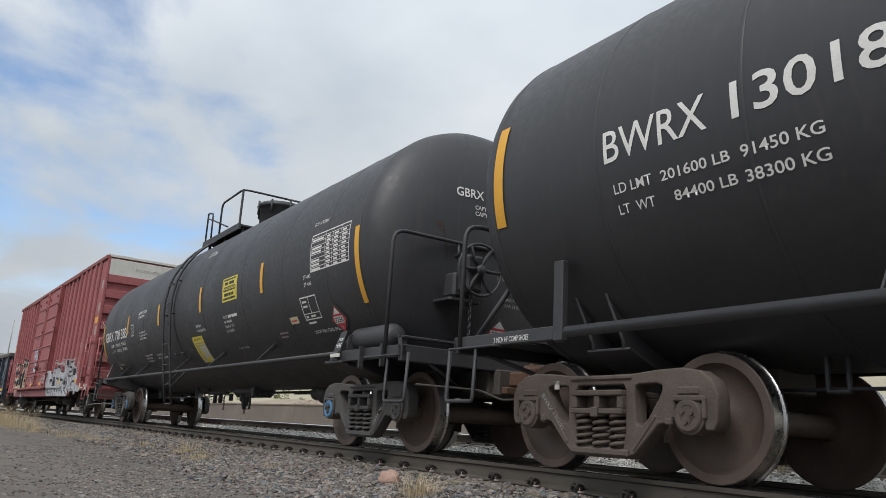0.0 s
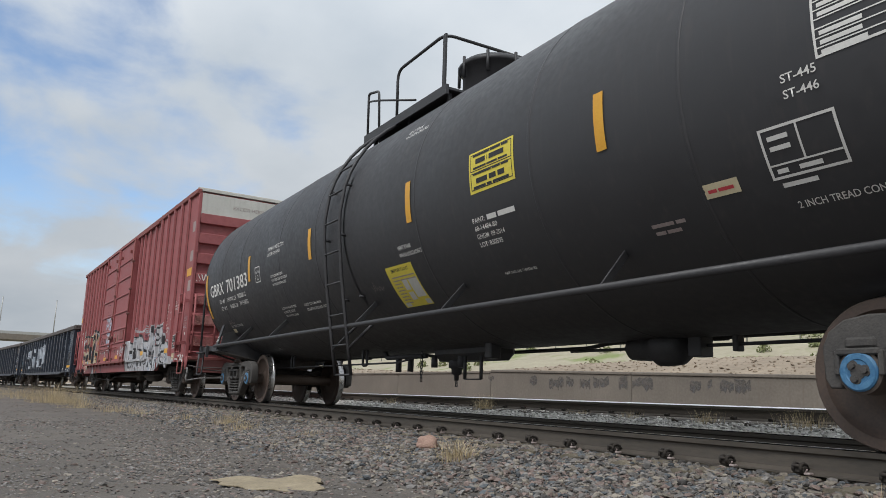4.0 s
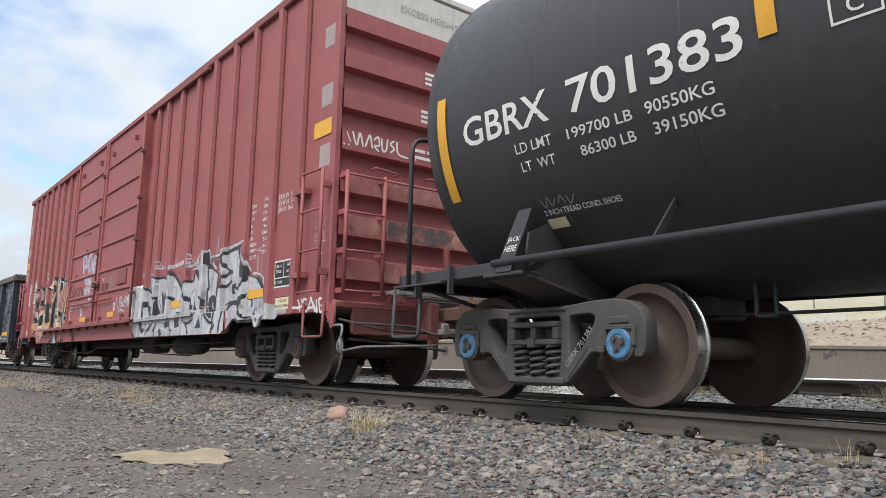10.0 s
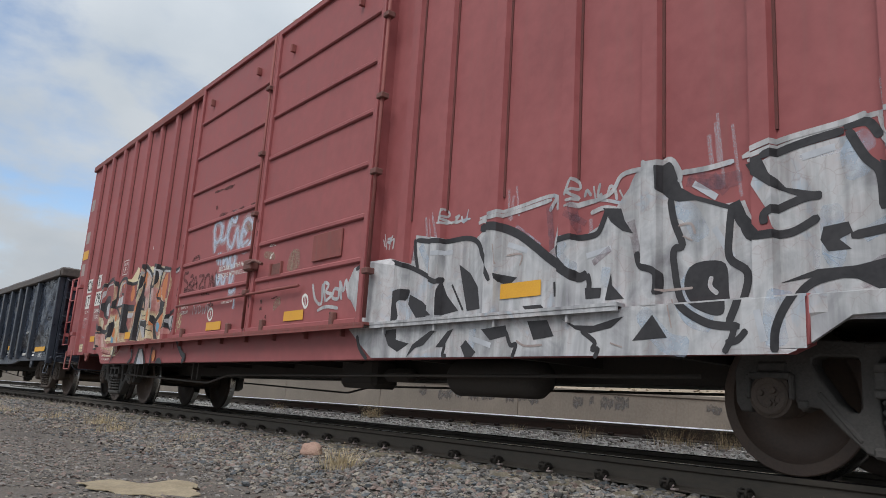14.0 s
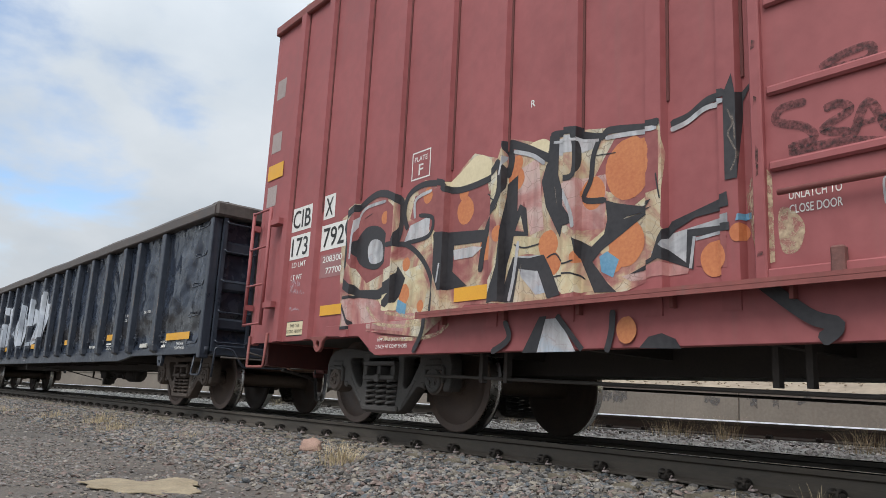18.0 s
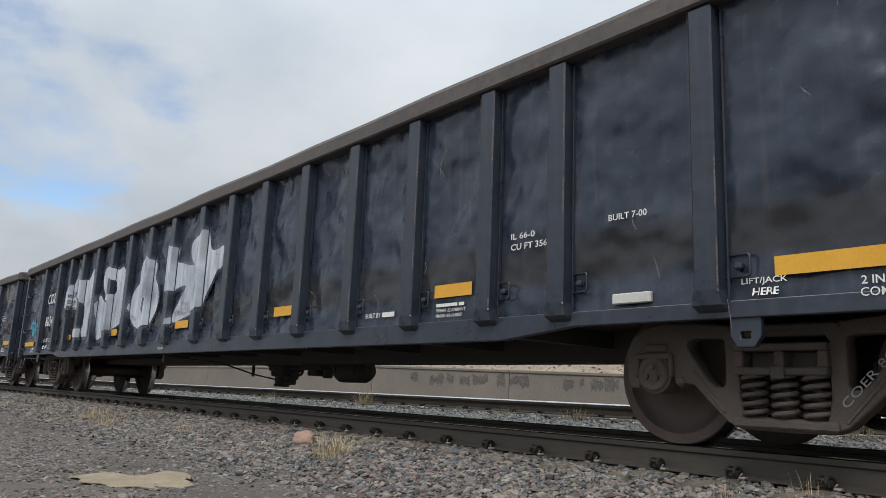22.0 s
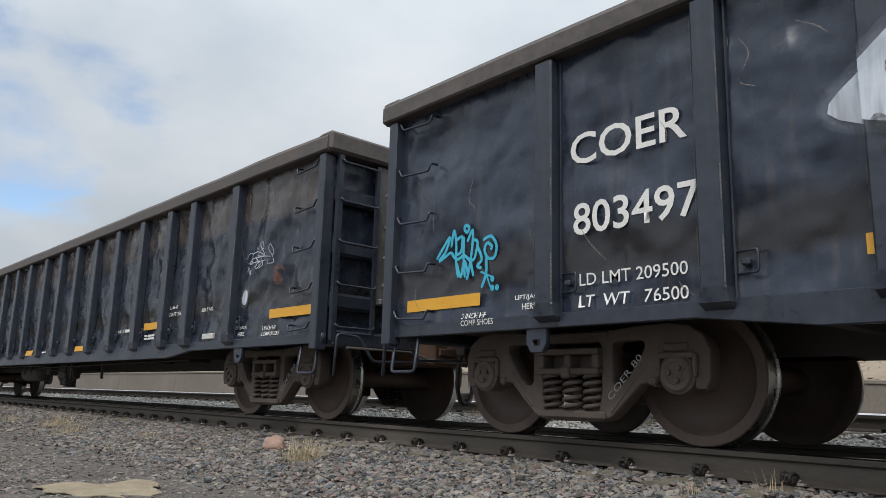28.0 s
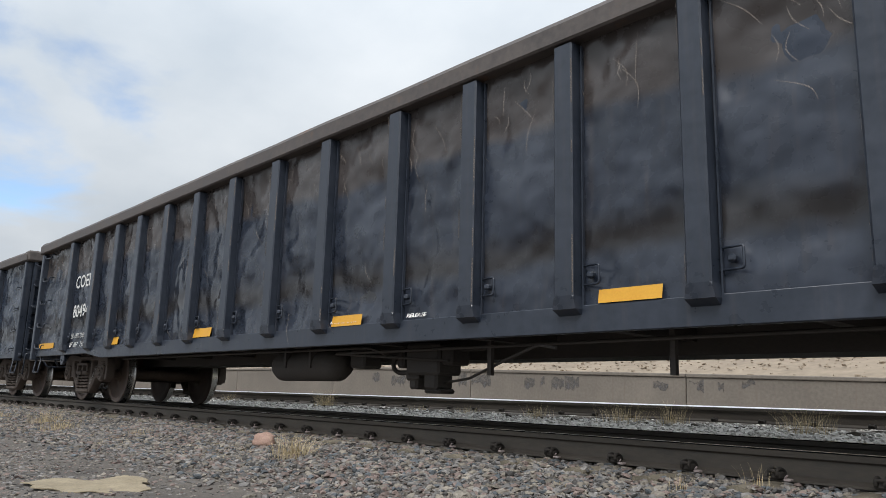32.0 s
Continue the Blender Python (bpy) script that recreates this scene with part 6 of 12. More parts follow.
        part("sill_step", bar([(s * 8.94, y * 1.525, 0.97), (s * 8.96, y * 1.535, 0.57), (s * 9.41, y * 1.535, 0.57), (s * 9.42, y * 1.525, 0.95)], 0.017, 0.03, 6), BOX_RED_DARK, box_car)
        if s > 0:
            part("corner_gusset", upright(outline([[(-0.06, 0.84), (0.12, 0.98), (0.14, 0.98), (0.14, 0.68), (0.08, 0.66), (-0.02, 0.80)]], 0.012, 0.003)), BOX_RED, box_car, m=Matrix.Translation((9.45, y * 1.48, 0)))
            for u, v in ((9.50, 0.74), (9.55, 0.71)):
                part("gusset_bolt", boxes((u - 0.016, u + 0.016, y * 1.50 - 0.012, y * 1.50 + 0.012, v - 0.016, v + 0.016), bevel=0.006), BOX_RED_DARK, box_car)
    if s > 0:
        part("cut_lever", bar([(9.56, -1.48, 0.69), (9.78, -1.49, 0.69), (9.80, -1.50, 0.60), (9.76, -1.50, 0.54), (9.80, -1.51, 0.38)], 0.016, 0.03, 6), GREY_STEEL, box_car, "bent grey uncoupling lever")
        part("lever_rod", bar([(9.76, -1.50, 0.54), (9.70, -1.50, 0.47), (9.70, -1.48, 0.40), (9.74, -1.2, 0.46), (9.95, -0.3, 0.50)], 0.014, 0.03, 6), GREY_STEEL, box_car)
    part("cut_rod", bar([(s * 9.64, -1.45, 0.76), (s * 9.70, -0.9, 0.66), (s * 9.86, -0.3, 0.64)], 0.014, 0.05, 6), UNDER, box_car)
    coupler(box_car, s * 9.84, s, 0.50 if s > 0 else 0.40)
    truck(box_car, s * 7.09, CAST_GREY, (CAST_BROWN, CAST_GREY if s < 0 else CAST_BROWN))
PANEL, SEAM = mesh_of(boxes((-0.39, 0.39, -1.50, 1.50, 5.12, 5.17))), mesh_of(boxes((-0.04, 0.04, -1.53, 1.53, 5.15, 5.21), bevel=0.01))
PANEL.materials.append(GALV)
SEAM.materials.append(GALV)
for k in range(24):
    part("roof_panel", PANEL, None, box_car, m=Matrix.Translation((-9.056 + k * 0.7875, 0, 0)))
    part("roof_seam", SEAM, None, box_car, m=Matrix.Translation((-8.6625 + k * 0.7875 - (0.06 if k == 23 else 0), 0, 0)))
part("floor", boxes((-9.34, 9.34, -1.44, 1.44, 0.90, 1.02)), UNDER, box_car)
under = bmesh.new()
box(under, -6.0, 6.0, -0.3, 0.3, 0.55, 0.9)
part("centre_sill", under, UNDER, box_car)
for k in range(9):
    part("cross_bearer", boxes((-5.6 + 1.4 * k, -5.52 + 1.4 * k, -1.44, 1.44, 0.68, 0.9)), UNDER, box_car)
res = bmesh.new()
lathe(res, [(3.0, 0.0), (3.02, 0.12), (3.1, 0.17), (4.1, 0.17), (4.18, 0.12), (4.2, 0.0)], 16, "x", m=Matrix.Translation((0, -0.9, 0.55)))
part("air_reservoir", fix(res), UNDER, box_car)
part("brake_cylinder", boxes((1.0, 1.7, -0.95, -0.6, 0.42, 0.75), (1.7, 2.2, -0.85, -0.7, 0.5, 0.64), bevel=0.05), UNDER, box_car)
for y in (-1.2, 1.2):
    part("brake_line", bar([(-6.2, y, 0.50), (-2.2, y, 0.40), (-1.5, y, 0.52), (5.8, y, 0.56)], 0.016, 0.1, 6), UNDER, box_car)
for x in (-5.4, -5.1, -2.8, -2.6):
    part("pipe_hanger", boxes((x - 0.02, x + 0.02, -1.22, -1.16, 0.44, 0.70)), UNDER, box_car)
RUNNERS.append((box_car, -35.28, 7.13))

# white stencils, tapes and signs
for body, u, v, w, h in (("EXH W  9-7", 8.09, 2.355, 0.44, 0.065), ("EXW H  5-8", 8.09, 2.27, 0.44, 0.065), ("EW H 16-11", 8.09, 2.185, 0.44, 0.065), ("17-0", 7.65, 2.41, 0.14, 0.05),
                         ("EXH", 7.27, 2.365, 0.13, 0.05), ("10-8", 7.64, 2.32, 0.16, 0.05), ("EXW", 7.27, 2.275, 0.14, 0.05), ("10-1", 7.64, 2.23, 0.16, 0.05), ("EW", 7.27, 2.185, 0.09, 0.05), ("60-9", 7.62, 2.14, 0.18, 0.05),
                         ("IL", 7.27, 2.095, 0.05, 0.05), ("9-6", 7.66, 2.05, 0.14, 0.05), ("IW", 7.27, 2.005, 0.07, 0.05), ("13-0", 7.63, 1.96, 0.17, 0.05), ("IH", 7.27, 1.915, 0.07, 0.05), ("3-8", 7.66, 1.87, 0.14, 0.05),
                         ("FLR H", 7.27, 1.825, 0.19, 0.05), ("5-2", 7.66, 1.78, 0.14, 0.05), ("EMPTY CG", 7.27, 1.74, 0.34, 0.05), ("7277", 7.64, 1.695, 0.17, 0.05), ("CU. FT.", 7.27, 1.65, 0.22, 0.05),
                         ("208300", -7.78, 1.70, 0.41, 0.07), ("77700", -7.70, 1.57, 0.33, 0.07), ("LD LMT", -8.50, 1.72, 0.33, 0.06), ("LT WT", -8.50, 1.57, 0.27, 0.06), ("LIFT AND JACK HERE", -6.50, 0.785, 0.48, 0.035), ("2 INCH HF COMP SHOES", -6.52, 0.725, 0.50, 0.035),
                         ("SECURE BOTH HASPS", -1.23, 1.875, 0.98, 0.065), ("BEFORE MOVING CAR", -1.23, 1.775, 0.98, 0.065), ("UNLATCH TO", -2.47, 1.435, 0.28, 0.05), ("CLOSE DOOR", -2.47, 1.355, 0.28, 0.05),
                         ("DOORS LUBED 7-09", -1.02, 1.42, 0.34, 0.03), ("R", -4.6, 2.62, 0.05, 0.06), ("PLATE", -6.15, 2.50, 0.20, 0.05), ("F", -6.08, 2.36, 0.07, 0.11)):
    stencil(box_car, body, u, v, w, h, side=box_side, flat=True, bold=0.014)
paint(box_car, "plate_frame", frame_of(-6.19, -5.90, 2.32, 2.60, 0.014), WHITE_PAINT, box_side, BOX_CUTS, 0)
for u0, u1, v0, v1, body, tu, tw in ((-8.59, -8.10, 2.16, 2.45, "CIB", -8.56, 0.42), (-8.58, -8.09, 1.82, 2.11, "173", -8.54, 0.38), (-7.84, -7.60, 2.20, 2.48, "X", -7.80, 0.16), (-7.85, -7.31, 1.84, 2.13, "792", -7.80, 0.44)):
    paint(box_car, "number_panel", quads((u0, u1, v0, v1)), WHITE_PAINT, box_side, BOX_CUTS, 0, 0.003)
    part("lettering", lay(letters(body, tu, v0 + 0.035, tw, v1 - v0 - 0.07, 0.008), box_side, BOX_CUTS, 0, 0.006), BLACK_PAINT, box_car)
for u0, u1, v0, v1 in ((7.30, 7.77, 1.11, 1.23), (4.22, 4.66, 1.13, 1.25), (0.82, 1.27, 1.10, 1.21), (-1.42, -0.93, 1.08, 1.19), (-5.46, -4.99, 1.10, 1.22), (-7.74, -7.28, 1.11, 1.22), (-9.39, -8.97, 2.96, 3.16), (8.97, 9.39, 2.96, 3.16)):
    paint(box_car, "reflective_strip", quads((u0, u1, v0, v1)), YELLOW_TAPE, box_side, BOX_CUTS, 0, 0.010, "amber reflective strip")
for u0, v0 in ((-9.39, 4.08), (-9.37, 3.33), (-9.37, 2.6), (9.13, 4.08), (9.11, 3.33), (9.12, 2.58)):
    paint(box_car, "primer_patch", quads((u0, u0 + 0.26, v0, v0 + 0.27)), GREY_PAINT, box_side, BOX_CUTS, 0, 0.003)
paint(box_car, "consolidated_stencil", quads((8.07, 8.59, 1.205, 1.55)), WHITE_PAINT, box_side, BOX_CUTS, 0, 0.003, "black and white service stencil")
for r in ((8.09, 8.32, 1.335, 1.53), (8.335, 8.57, 1.335, 1.53), (8.09, 8.57, 1.225, 1.32)):
    paint(box_car, "stencil_panel", quads(r), BLACK_PAINT, box_side, BOX_CUTS, 0, 0.006)
for body, u, v, w in (("DB-10", 8.13, 1.455, 0.14), ("DB-20", 8.13, 1.39, 0.14), ("LUB", 8.42, 1.47, 0.09), ("NO", 8.42, 1.38, 0.07), ("BLT-11-99", 8.11, 1.25, 0.20)):
    part("lettering", lay(letters(body, u, v, w, 0.04, 0.012), box_side, BOX_CUTS, 0, 0.009), WHITE_PAINT, box_car)
for u in (8.13, -8.50):
    paint(box_car, "height_sign", quads((u, u + 0.405, 0.915, 1.085)), BLACK_PAINT, box_side, BOX_CUTS, 0, 0.003, "cream excess height sign")
    paint(box_car, "sign_face", quads((u + 0.01, u + 0.395, 0.925, 1.075)), CREAM_PAINT, box_side, BOX_CUTS, 0, 0.006)
    part("lettering", lay(letters("THIS CAR", u + 0.09, 1.015, 0.22, 0.035, 0.0), box_side, BOX_CUTS, 0, 0.009), BLACK_PAINT, box_car)
    part("lettering", lay(letters("EXCESS HEIGHT", u + 0.02, 0.95, 0.36, 0.035, 0.0), box_side, BOX_CUTS, 0, 0.009), BLACK_PAINT, box_car)
def end_face(u, v, lift=0.004):
    return Vector((9.49 + lift, u, v))


def end_band(u, v, lift=0.004):
    return Vector((9.464 + lift, u, v))


stencil(box_car, "EXCESS HEIGHT CAR", -0.62, 4.74, 1.25, 0.09, GREY_PAINT, side=end_band, flat=True, bold=0.0)
for k in range(3):
    paint(box_car, "lettering", bars(-0.23, 3.98 - 0.065 * k, 0.40, 0.038, k, 3), WHITE_PAINT, end_face)
    paint(box_car, "lettering", bars(-0.28, 3.46 - 0.065 * k, 0.55, 0.038, k + 4, 3), WHITE_PAINT, end_face)
paint(box_car, "lettering", bars(-0.42, 2.93, 0.76, 0.04, 9, 4), WHITE_PAINT, end_face)
paint(box_car, "lettering", bars(-0.36, 2.84, 0.66, 0.04, 12, 3), WHITE_PAINT, end_face)
paint(box_car, "number_panel", quads((0.38, 0.9, 4.34, 4.50)), WHITE_PAINT, end_face, lift=0.003)
stencil(box_car, "CIBX", 0.42, 4.36, 0.42, 0.12, BLACK_PAINT, side=lambda u, v, lift=0.007: Vector((9.498, u, v)), flat=True)
paint(box_car, "sprayed_tag", strokes([[(-1.36, 2.98), (-1.30, 2.86)], [(-1.28, 3.0), (-1.22, 2.84), (-1.18, 3.0), (-1.13, 2.84)], [(-1.10, 2.84), (-1.04, 3.0), (-1.0, 2.84)], [(-0.98, 2.95), (-0.92, 3.0), (-0.9, 2.9), (-0.97, 2.88), (-0.9, 2.82)], [(-0.87, 3.0), (-0.85, 2.85), (-0.8, 2.86), (-0.78, 3.0)], [(-0.68, 3.0), (-0.74, 2.95), (-0.68, 2.9), (-0.74, 2.84)], [(-0.64, 3.0), (-0.62, 2.85), (-0.46, 2.82)]], 0.024), WHITE_PAINT, end_face, (), 0.0, 0.004, "white sprayed tag")
paint(box_car, "sprayed_tag", strokes([[(-1.40, 2.83), (-1.38, 2.82)], [(-1.34, 2.83), (-1.32, 2.82)], [(-0.42, 2.82), (-0.40, 2.83)], [(-0.36, 2.82), (-0.34, 2.83)]], 0.035), WHITE_PAINT, end_face)
paint(box_car, "sprayed_tag", strokes([[(0.48, 2.98), (0.5, 2.84)], [(0.48, 2.98), (0.58, 2.96), (0.5, 2.91), (0.58, 2.85)], [(0.62, 2.84), (0.66, 2.98), (0.7, 2.84)], [(0.74, 2.98), (0.74, 2.84)], [(0.84, 2.97), (0.76, 2.91), (0.86, 2.84)], [(0.46, 2.90), (0.66, 2.88), (0.9, 2.9)]], 0.024), WHITE_PAINT, end_face)
# paler salmon laid over the outward faces of the three lowest ribs
for v0, v1 in ((1.24, 1.465), (1.75, 1.975), (2.26, 2.485)):
    paint(box_car, "faded_paint", quads((-1.36, 1.36, v0, v1)), SALMON_COAT, end_face, lift=0.002, label="sun-faded salmon paint")
paint(box_car, "paint_patch", patch([[(-0.72, 1.99), (-0.5, 2.0), (-0.2, 1.985), (0.1, 1.99), (0.3, 1.95), (0.25, 1.84), (0.3, 1.76), (-0.05, 1.755), (-0.3, 1.76), (-0.7, 1.755), (-0.74, 1.88)]], False), SPRAY_FADE_DARK, end_face, label="dark painted-out patch")


# ---- gondolas ----
RIBS = (8.43, 7.245, 6.49, 5.50, 4.50, 3.50, 2.52, 1.57, 0.62, -0.48, -1.46, -2.46, -3.44, -4.38, -5.36, -6.26, -7.20, -8.48)
GON_CUTS = sorted([u + d for u in RIBS for d in (-0.10, -0.08, 0.08, 0.10)])


def gon_side(u, v, lift=0.004):
    d = min(abs(u - p) for p in RIBS)
    y = 1.48 + (0.10 * max(0.0, min(1.0, (0.10 - d) / 0.02)) if 0.86 < v < 2.74 else 0.0)
    if v < 0.89:
        y = max(y, 1.496)      # the sill stands a little proud of the sheets
    return Vector((u, -y - lift, v))


def sheet(u, v, lift=0.004):
    return Vector((u, -(1.48 if v > 0.89 else 1.496) - lift, v))


def rib_mesh():
    bm = bmesh.new()
    rows = [(0.80, 0.10, 0.02), (0.84, 0.105, 0.09), (0.93, 0.088, 0.10), (2.735, 0.088, 0.10)]
    rings = []
    for z, w, d in rows:
        rings.append([bm.verts.new(p) for p in ((-w, 0.02, z), (-w + 0.008, -d, z), (w - 0.008, -d, z), (w, 0.02, z))])
    for a, b in zip(rings, rings[1:]):
        for k in range(3):
            bm.faces.new((a[k], a[k + 1], b[k + 1], b[k]))
        bm.faces.new((a[3], a[0], b[0], b[3]))
    bm.faces.new(rings[0][::-1])
    bm.faces.new(rings[-1])
    bmesh.ops.recalc_face_normals(bm, faces=bm.faces[:])
    edges = [e for e in bm.edges if all(abs(v.co.y) > 0.05 for v in e.verts) and abs(e.verts[0].co.z - e.verts[1].co.z) > 0.5]
    bmesh.ops.bevel(bm, geom=edges, offset=0.012, segments=1, affect="EDGES")
    mesh = mesh_of(bm)
    mesh.materials.append(GON_RIB)
    return mesh


def dented(x0, x1, z0, z1, y, seed, deep=0.055):
    """One side sheet between two posts, pushed about from within."""
    bm = bmesh.new()
    nx, nz = max(3, int((x1 - x0) / 0.075)), 26
    cols = []
    for i in range(nx + 1):
        col = []
        for k in range(nz + 1):
            x, z = x0 + (x1 - x0) * i / nx, z0 + (z1 - z0) * k / nz
            edge = min(i, nx - i) / nx * 4
            hold = min(1.0, edge) * min(1.0, min(k, nz - k) / 4)
            n = noise.fractal(Vector((x * 1.7, z * 1.5, seed)), 0.9, 2.1, 3)
            crease = abs(noise.noise(Vector((x * 2.6 + 1.2 * z, z * 1.1, seed + 9))))
            col.append(bm.verts.new((x, y + hold * deep * max(-0.15, 0.5 + 1.1 * n - 2.2 * max(0, 0.25 - crease)), z)))
        cols.append(col)
    for a, b in zip(cols, cols[1:]):
        for k in range(nz):
            f = bm.faces.new((a[k], b[k], b[k + 1], a[k + 1]))
            f.smooth = True
    return bm


RIB_MESH = rib_mesh()


def gondola(middle, label, detailed=True, seed=1, skin=GON_BLACK, turned=False, lead_gap=0.23, plate_paint=GON_RUST):
    car = thing("gondola", label, "gondola car", "cars of the freight train")
    edges = sorted([-10.34, 10.34] + list(RIBS))
    for s in (-1, 1):
        if s < 0 and detailed:
            for k, (a, b) in enumerate(zip(edges, edges[1:])):
                part("side_sheet", dented(a, b, 0.80, 2.80, -1.48, seed * 31 + k), skin, car)
            part("side_lining", boxes((-10.3, 10.3, -1.42, -1.40, 0.84, 2.80)), GON_BLACK, car)
        else:
            part("side_sheet", boxes((-10.34, 10.34, s * 1.44 - 0.02, s * 1.44 + 0.02, 0.8, 2.8)), GON_BLACK, car)
        chord = [(1.38, 2.755), (1.585, 2.755), (1.60, 2.77), (1.60, 2.90), (1.57, 2.945), (1.40, 2.985), (1.38, 2.97)]
        bm = bmesh.new()
        rings = []
        for x in [-10.42 + k * 20.84 / 40 for k in range(41)]:
            w = 0.012 * noise.noise(Vector((x * 0.6, 0, seed + s)))
            rings.append([bm.verts.new((x, s * (y + w), z + w * (z > 2.8))) for y, z in chord])
        for a, b in zip(rings, rings[1:]):
            for k in range(len(chord)):
                bm.faces.new((a[k], a[(k + 1) % len(chord)], b[(k + 1) % len(chord)], b[k]))
        bm.faces.new(rings[0])
        bm.faces.new(rings[-1])
        part("top_chord", fix(bm), GON_TOP, car, "scraped brown top rail")
        sill = upright(outline([[(-10.36, 0.86), (-10.36, 0.77), (-7.36, 0.77), (-6.65, 0.69), (6.65, 0.69), (7.36, 0.77), (10.36, 0.77), (10.36, 0.86)]], 0.025, 0.006))
        part("side_sill", sill, GON_RIB, car, m=Matrix.Translation((0, s * 1.47, 0)))
        for x in RIBS:
            part("side_post", RIB_MESH, None, car, m=Matrix.Translation((x, s * 1.48, 0)) @ (Matrix.Identity(4) if s < 0 else TURN))
            part("post_flange", boxes((x + 0.10, x + 0.112, s * 1.49 - 0.012, s * 1.49 + 0.012, 0.86, 2.72)), GON_RIB, car)
            if detailed and s < 0:
                part("tie_down", bar([(x + 0.10, -1.49, 1.13), (x + 0.25, -1.52, 1.13), (x + 0.25, -1.52, 1.0), (x + 0.09, -1.49, 1.0)], 0.008, 0.02, 6), GON_RIB, car)
                part("tie_down_boss", boxes((x + 0.15, x + 0.20, -1.53, -1.475, 1.04, 1.085), bevel=0.012), GON_RIB, car)
        for x in (-10.30, 10.30):
            part("corner_post", boxes((x - 0.055, x + 0.06, s * 1.50 - 0.07, s * 1.50 + 0.07, 0.70, 2.74), bevel=0.012), GON_RIB, car)
            e = 1 if x > 0 else -1
            for z in (2.62, 2.18, 1.74, 1.30, 0.90):
                part("grab_iron", bar([(x - e * 0.52, s * 1.46, z + 0.07), (x - e * 0.52, s * 1.54, z + 0.07), (x - e * 0.50, s * 1.55, z), (x - e * 0.14, s * 1.55, z + 0.02), (x - e * 0.09, s * 1.55, z + 0.09), (x - e * 0.07, s * 1.50, z + 0.09)], 0.011, 0.02, 6), GON_RIB, car)
            part("sill_step", bar([(x - e * 0.03, s * 1.46, 0.78), (x - e * 0.03, s * 1.50, 0.47), (x - e * 0.34, s * 1.50, 0.47), (x - e * 0.34, s * 1.46, 0.78)], 0.014, 0.04, 6), GON_RIB, car)
            lug = upright(outline([[(-0.09, 0.80), (-0.09, 0.66), (-0.05, 0.60), (0.05, 0.60), (0.09, 0.66), (0.09, 0.80)], [(-0.035, 0.69), (0.035, 0.69), (0.035, 0.64), (-0.035, 0.64)]], 0.02, 0.004))
            part("jacking_lug", lug, GON_RIB, car, m=Matrix.Translation((e * 8.62, s * 1.46, 0)))
        # end: sheet, three wide ribs, recessed ladders
        x = s * 10.24
        part("end_sheet", boxes((x - 0.03, x + 0.03, -1.42, 1.42, 0.86, 2.80)), GON_BLACK, car)
        for z in (1.12, 1.68, 2.24):
            part("end_rib", boxes((min(s * 10.26, s * 10.36), max(s * 10.26, s * 10.36), -1.42, 1.42, z, z + 0.17), bevel=0.03), GON_RIB, car)
        plate = bmesh.new()
        box(plate, min(s * 10.365, s * 10.385), max(s * 10.365, s * 10.385), -0.86, 0.86, 1.22, 2.74, 0.004)
        box(plate, min(s * 10.36, s * 10.47), max(s * 10.36, s * 10.47), -0.86, 0.86, 1.20, 1.27, 0.012)
        for j in range(8):
            for z in (1.42, 1.72, 2.06, 2.42):
                lathe(plate, [(0.0, 0.032), (0.006, 0.03), (0.012, 0.0)], 10, "x", m=Matrix.Translation((s * 10.386, -0.75 + 0.21 * j, z)) @ (Matrix.Identity(4) if s > 0 else TURN))
        part("end_plate", plate, plate_paint, car, "dented brown plate with bolt heads")
        chord = boxes((min(s * 10.22, s * 10.46), max(s * 10.22, s * 10.46), -1.58, 1.58, 2.75, 2.97), bevel=0.03)
        part("end_chord", chord, GON_TOP, car, "scraped brown top rail")
        for y0 in (-1.40, 0.90):
            lad = part("end_ladder", boxes((min(s * 10.38, s * 10.43), max(s * 10.38, s * 10.43), y0 - 0.03, y0 + 0.03, 0.80, 2.74)), GON_RIB, car)
            part("stile", boxes((min(s * 10.38, s * 10.42), max(s * 10.38, s * 10.42), y0 + 0.48, y0 + 0.52, 0.86, 2.72)), GON_RIB, lad)
            for z in (0.93, 1.36, 1.80, 2.24, 2.66):
                part("rung", bar([(s * 10.44, y0, z + 0.03), (s * 10.45, y0 + 0.04, z), (s * 10.45, y0 + 0.47, z), (s * 10.44, y0 + 0.5, z + 0.03)], 0.013, 0, 6), GON_RIB, lad)
        part("end_sill", boxes((min(s * 10.2, s * 10.42), max(s * 10.2, s * 10.42), -1.40, 1.40, 0.74, 0.90), bevel=0.02), GON_RIB, car)
        part("draft_sill", boxes((min(s * 7.0, s * 10.7), max(s * 7.0, s * 10.7), -0.27, 0.27, 0.60, 0.94), bevel=0.02), COUPLER_BROWN, car)
        part("cut_lever", bar([(s * 10.50, -1.42, 0.44), (s * 10.50, -1.40, 0.86), (s * 10.52, -1.15, 0.84), (s * 10.55, -0.98, 0.60), (s * 10.60, -0.3, 0.62)], 0.016, 0.05, 6), GON_RIB, car)
        coupler(car, s * 10.70, s, lead_gap if s > 0 else 0.23)
        truck(car, s * 8.63, CAST_BROWN, (CAST_BROWN, CAST_BROWN), "COER 80" if detailed else "")
    part("floor", boxes((-10.25, 10.25, -1.40, 1.40, 0.84, 0.92)), UNDER, car)
    part("centre_sill", boxes((-8.0, 8.0, -0.3, 0.3, 0.60, 0.84)), UNDER, car)
    for k in range(11):
        part("cross_bearer", boxes((-6.7 + 1.34 * k, -6.6 + 1.34 * k, -1.44, 1.44, 0.70, 0.84)), UNDER, car)
    # air brake gear hung under the near side
    tank_at, valve_at = (1.52, -0.55) if turned else (-1.49, 0.45)
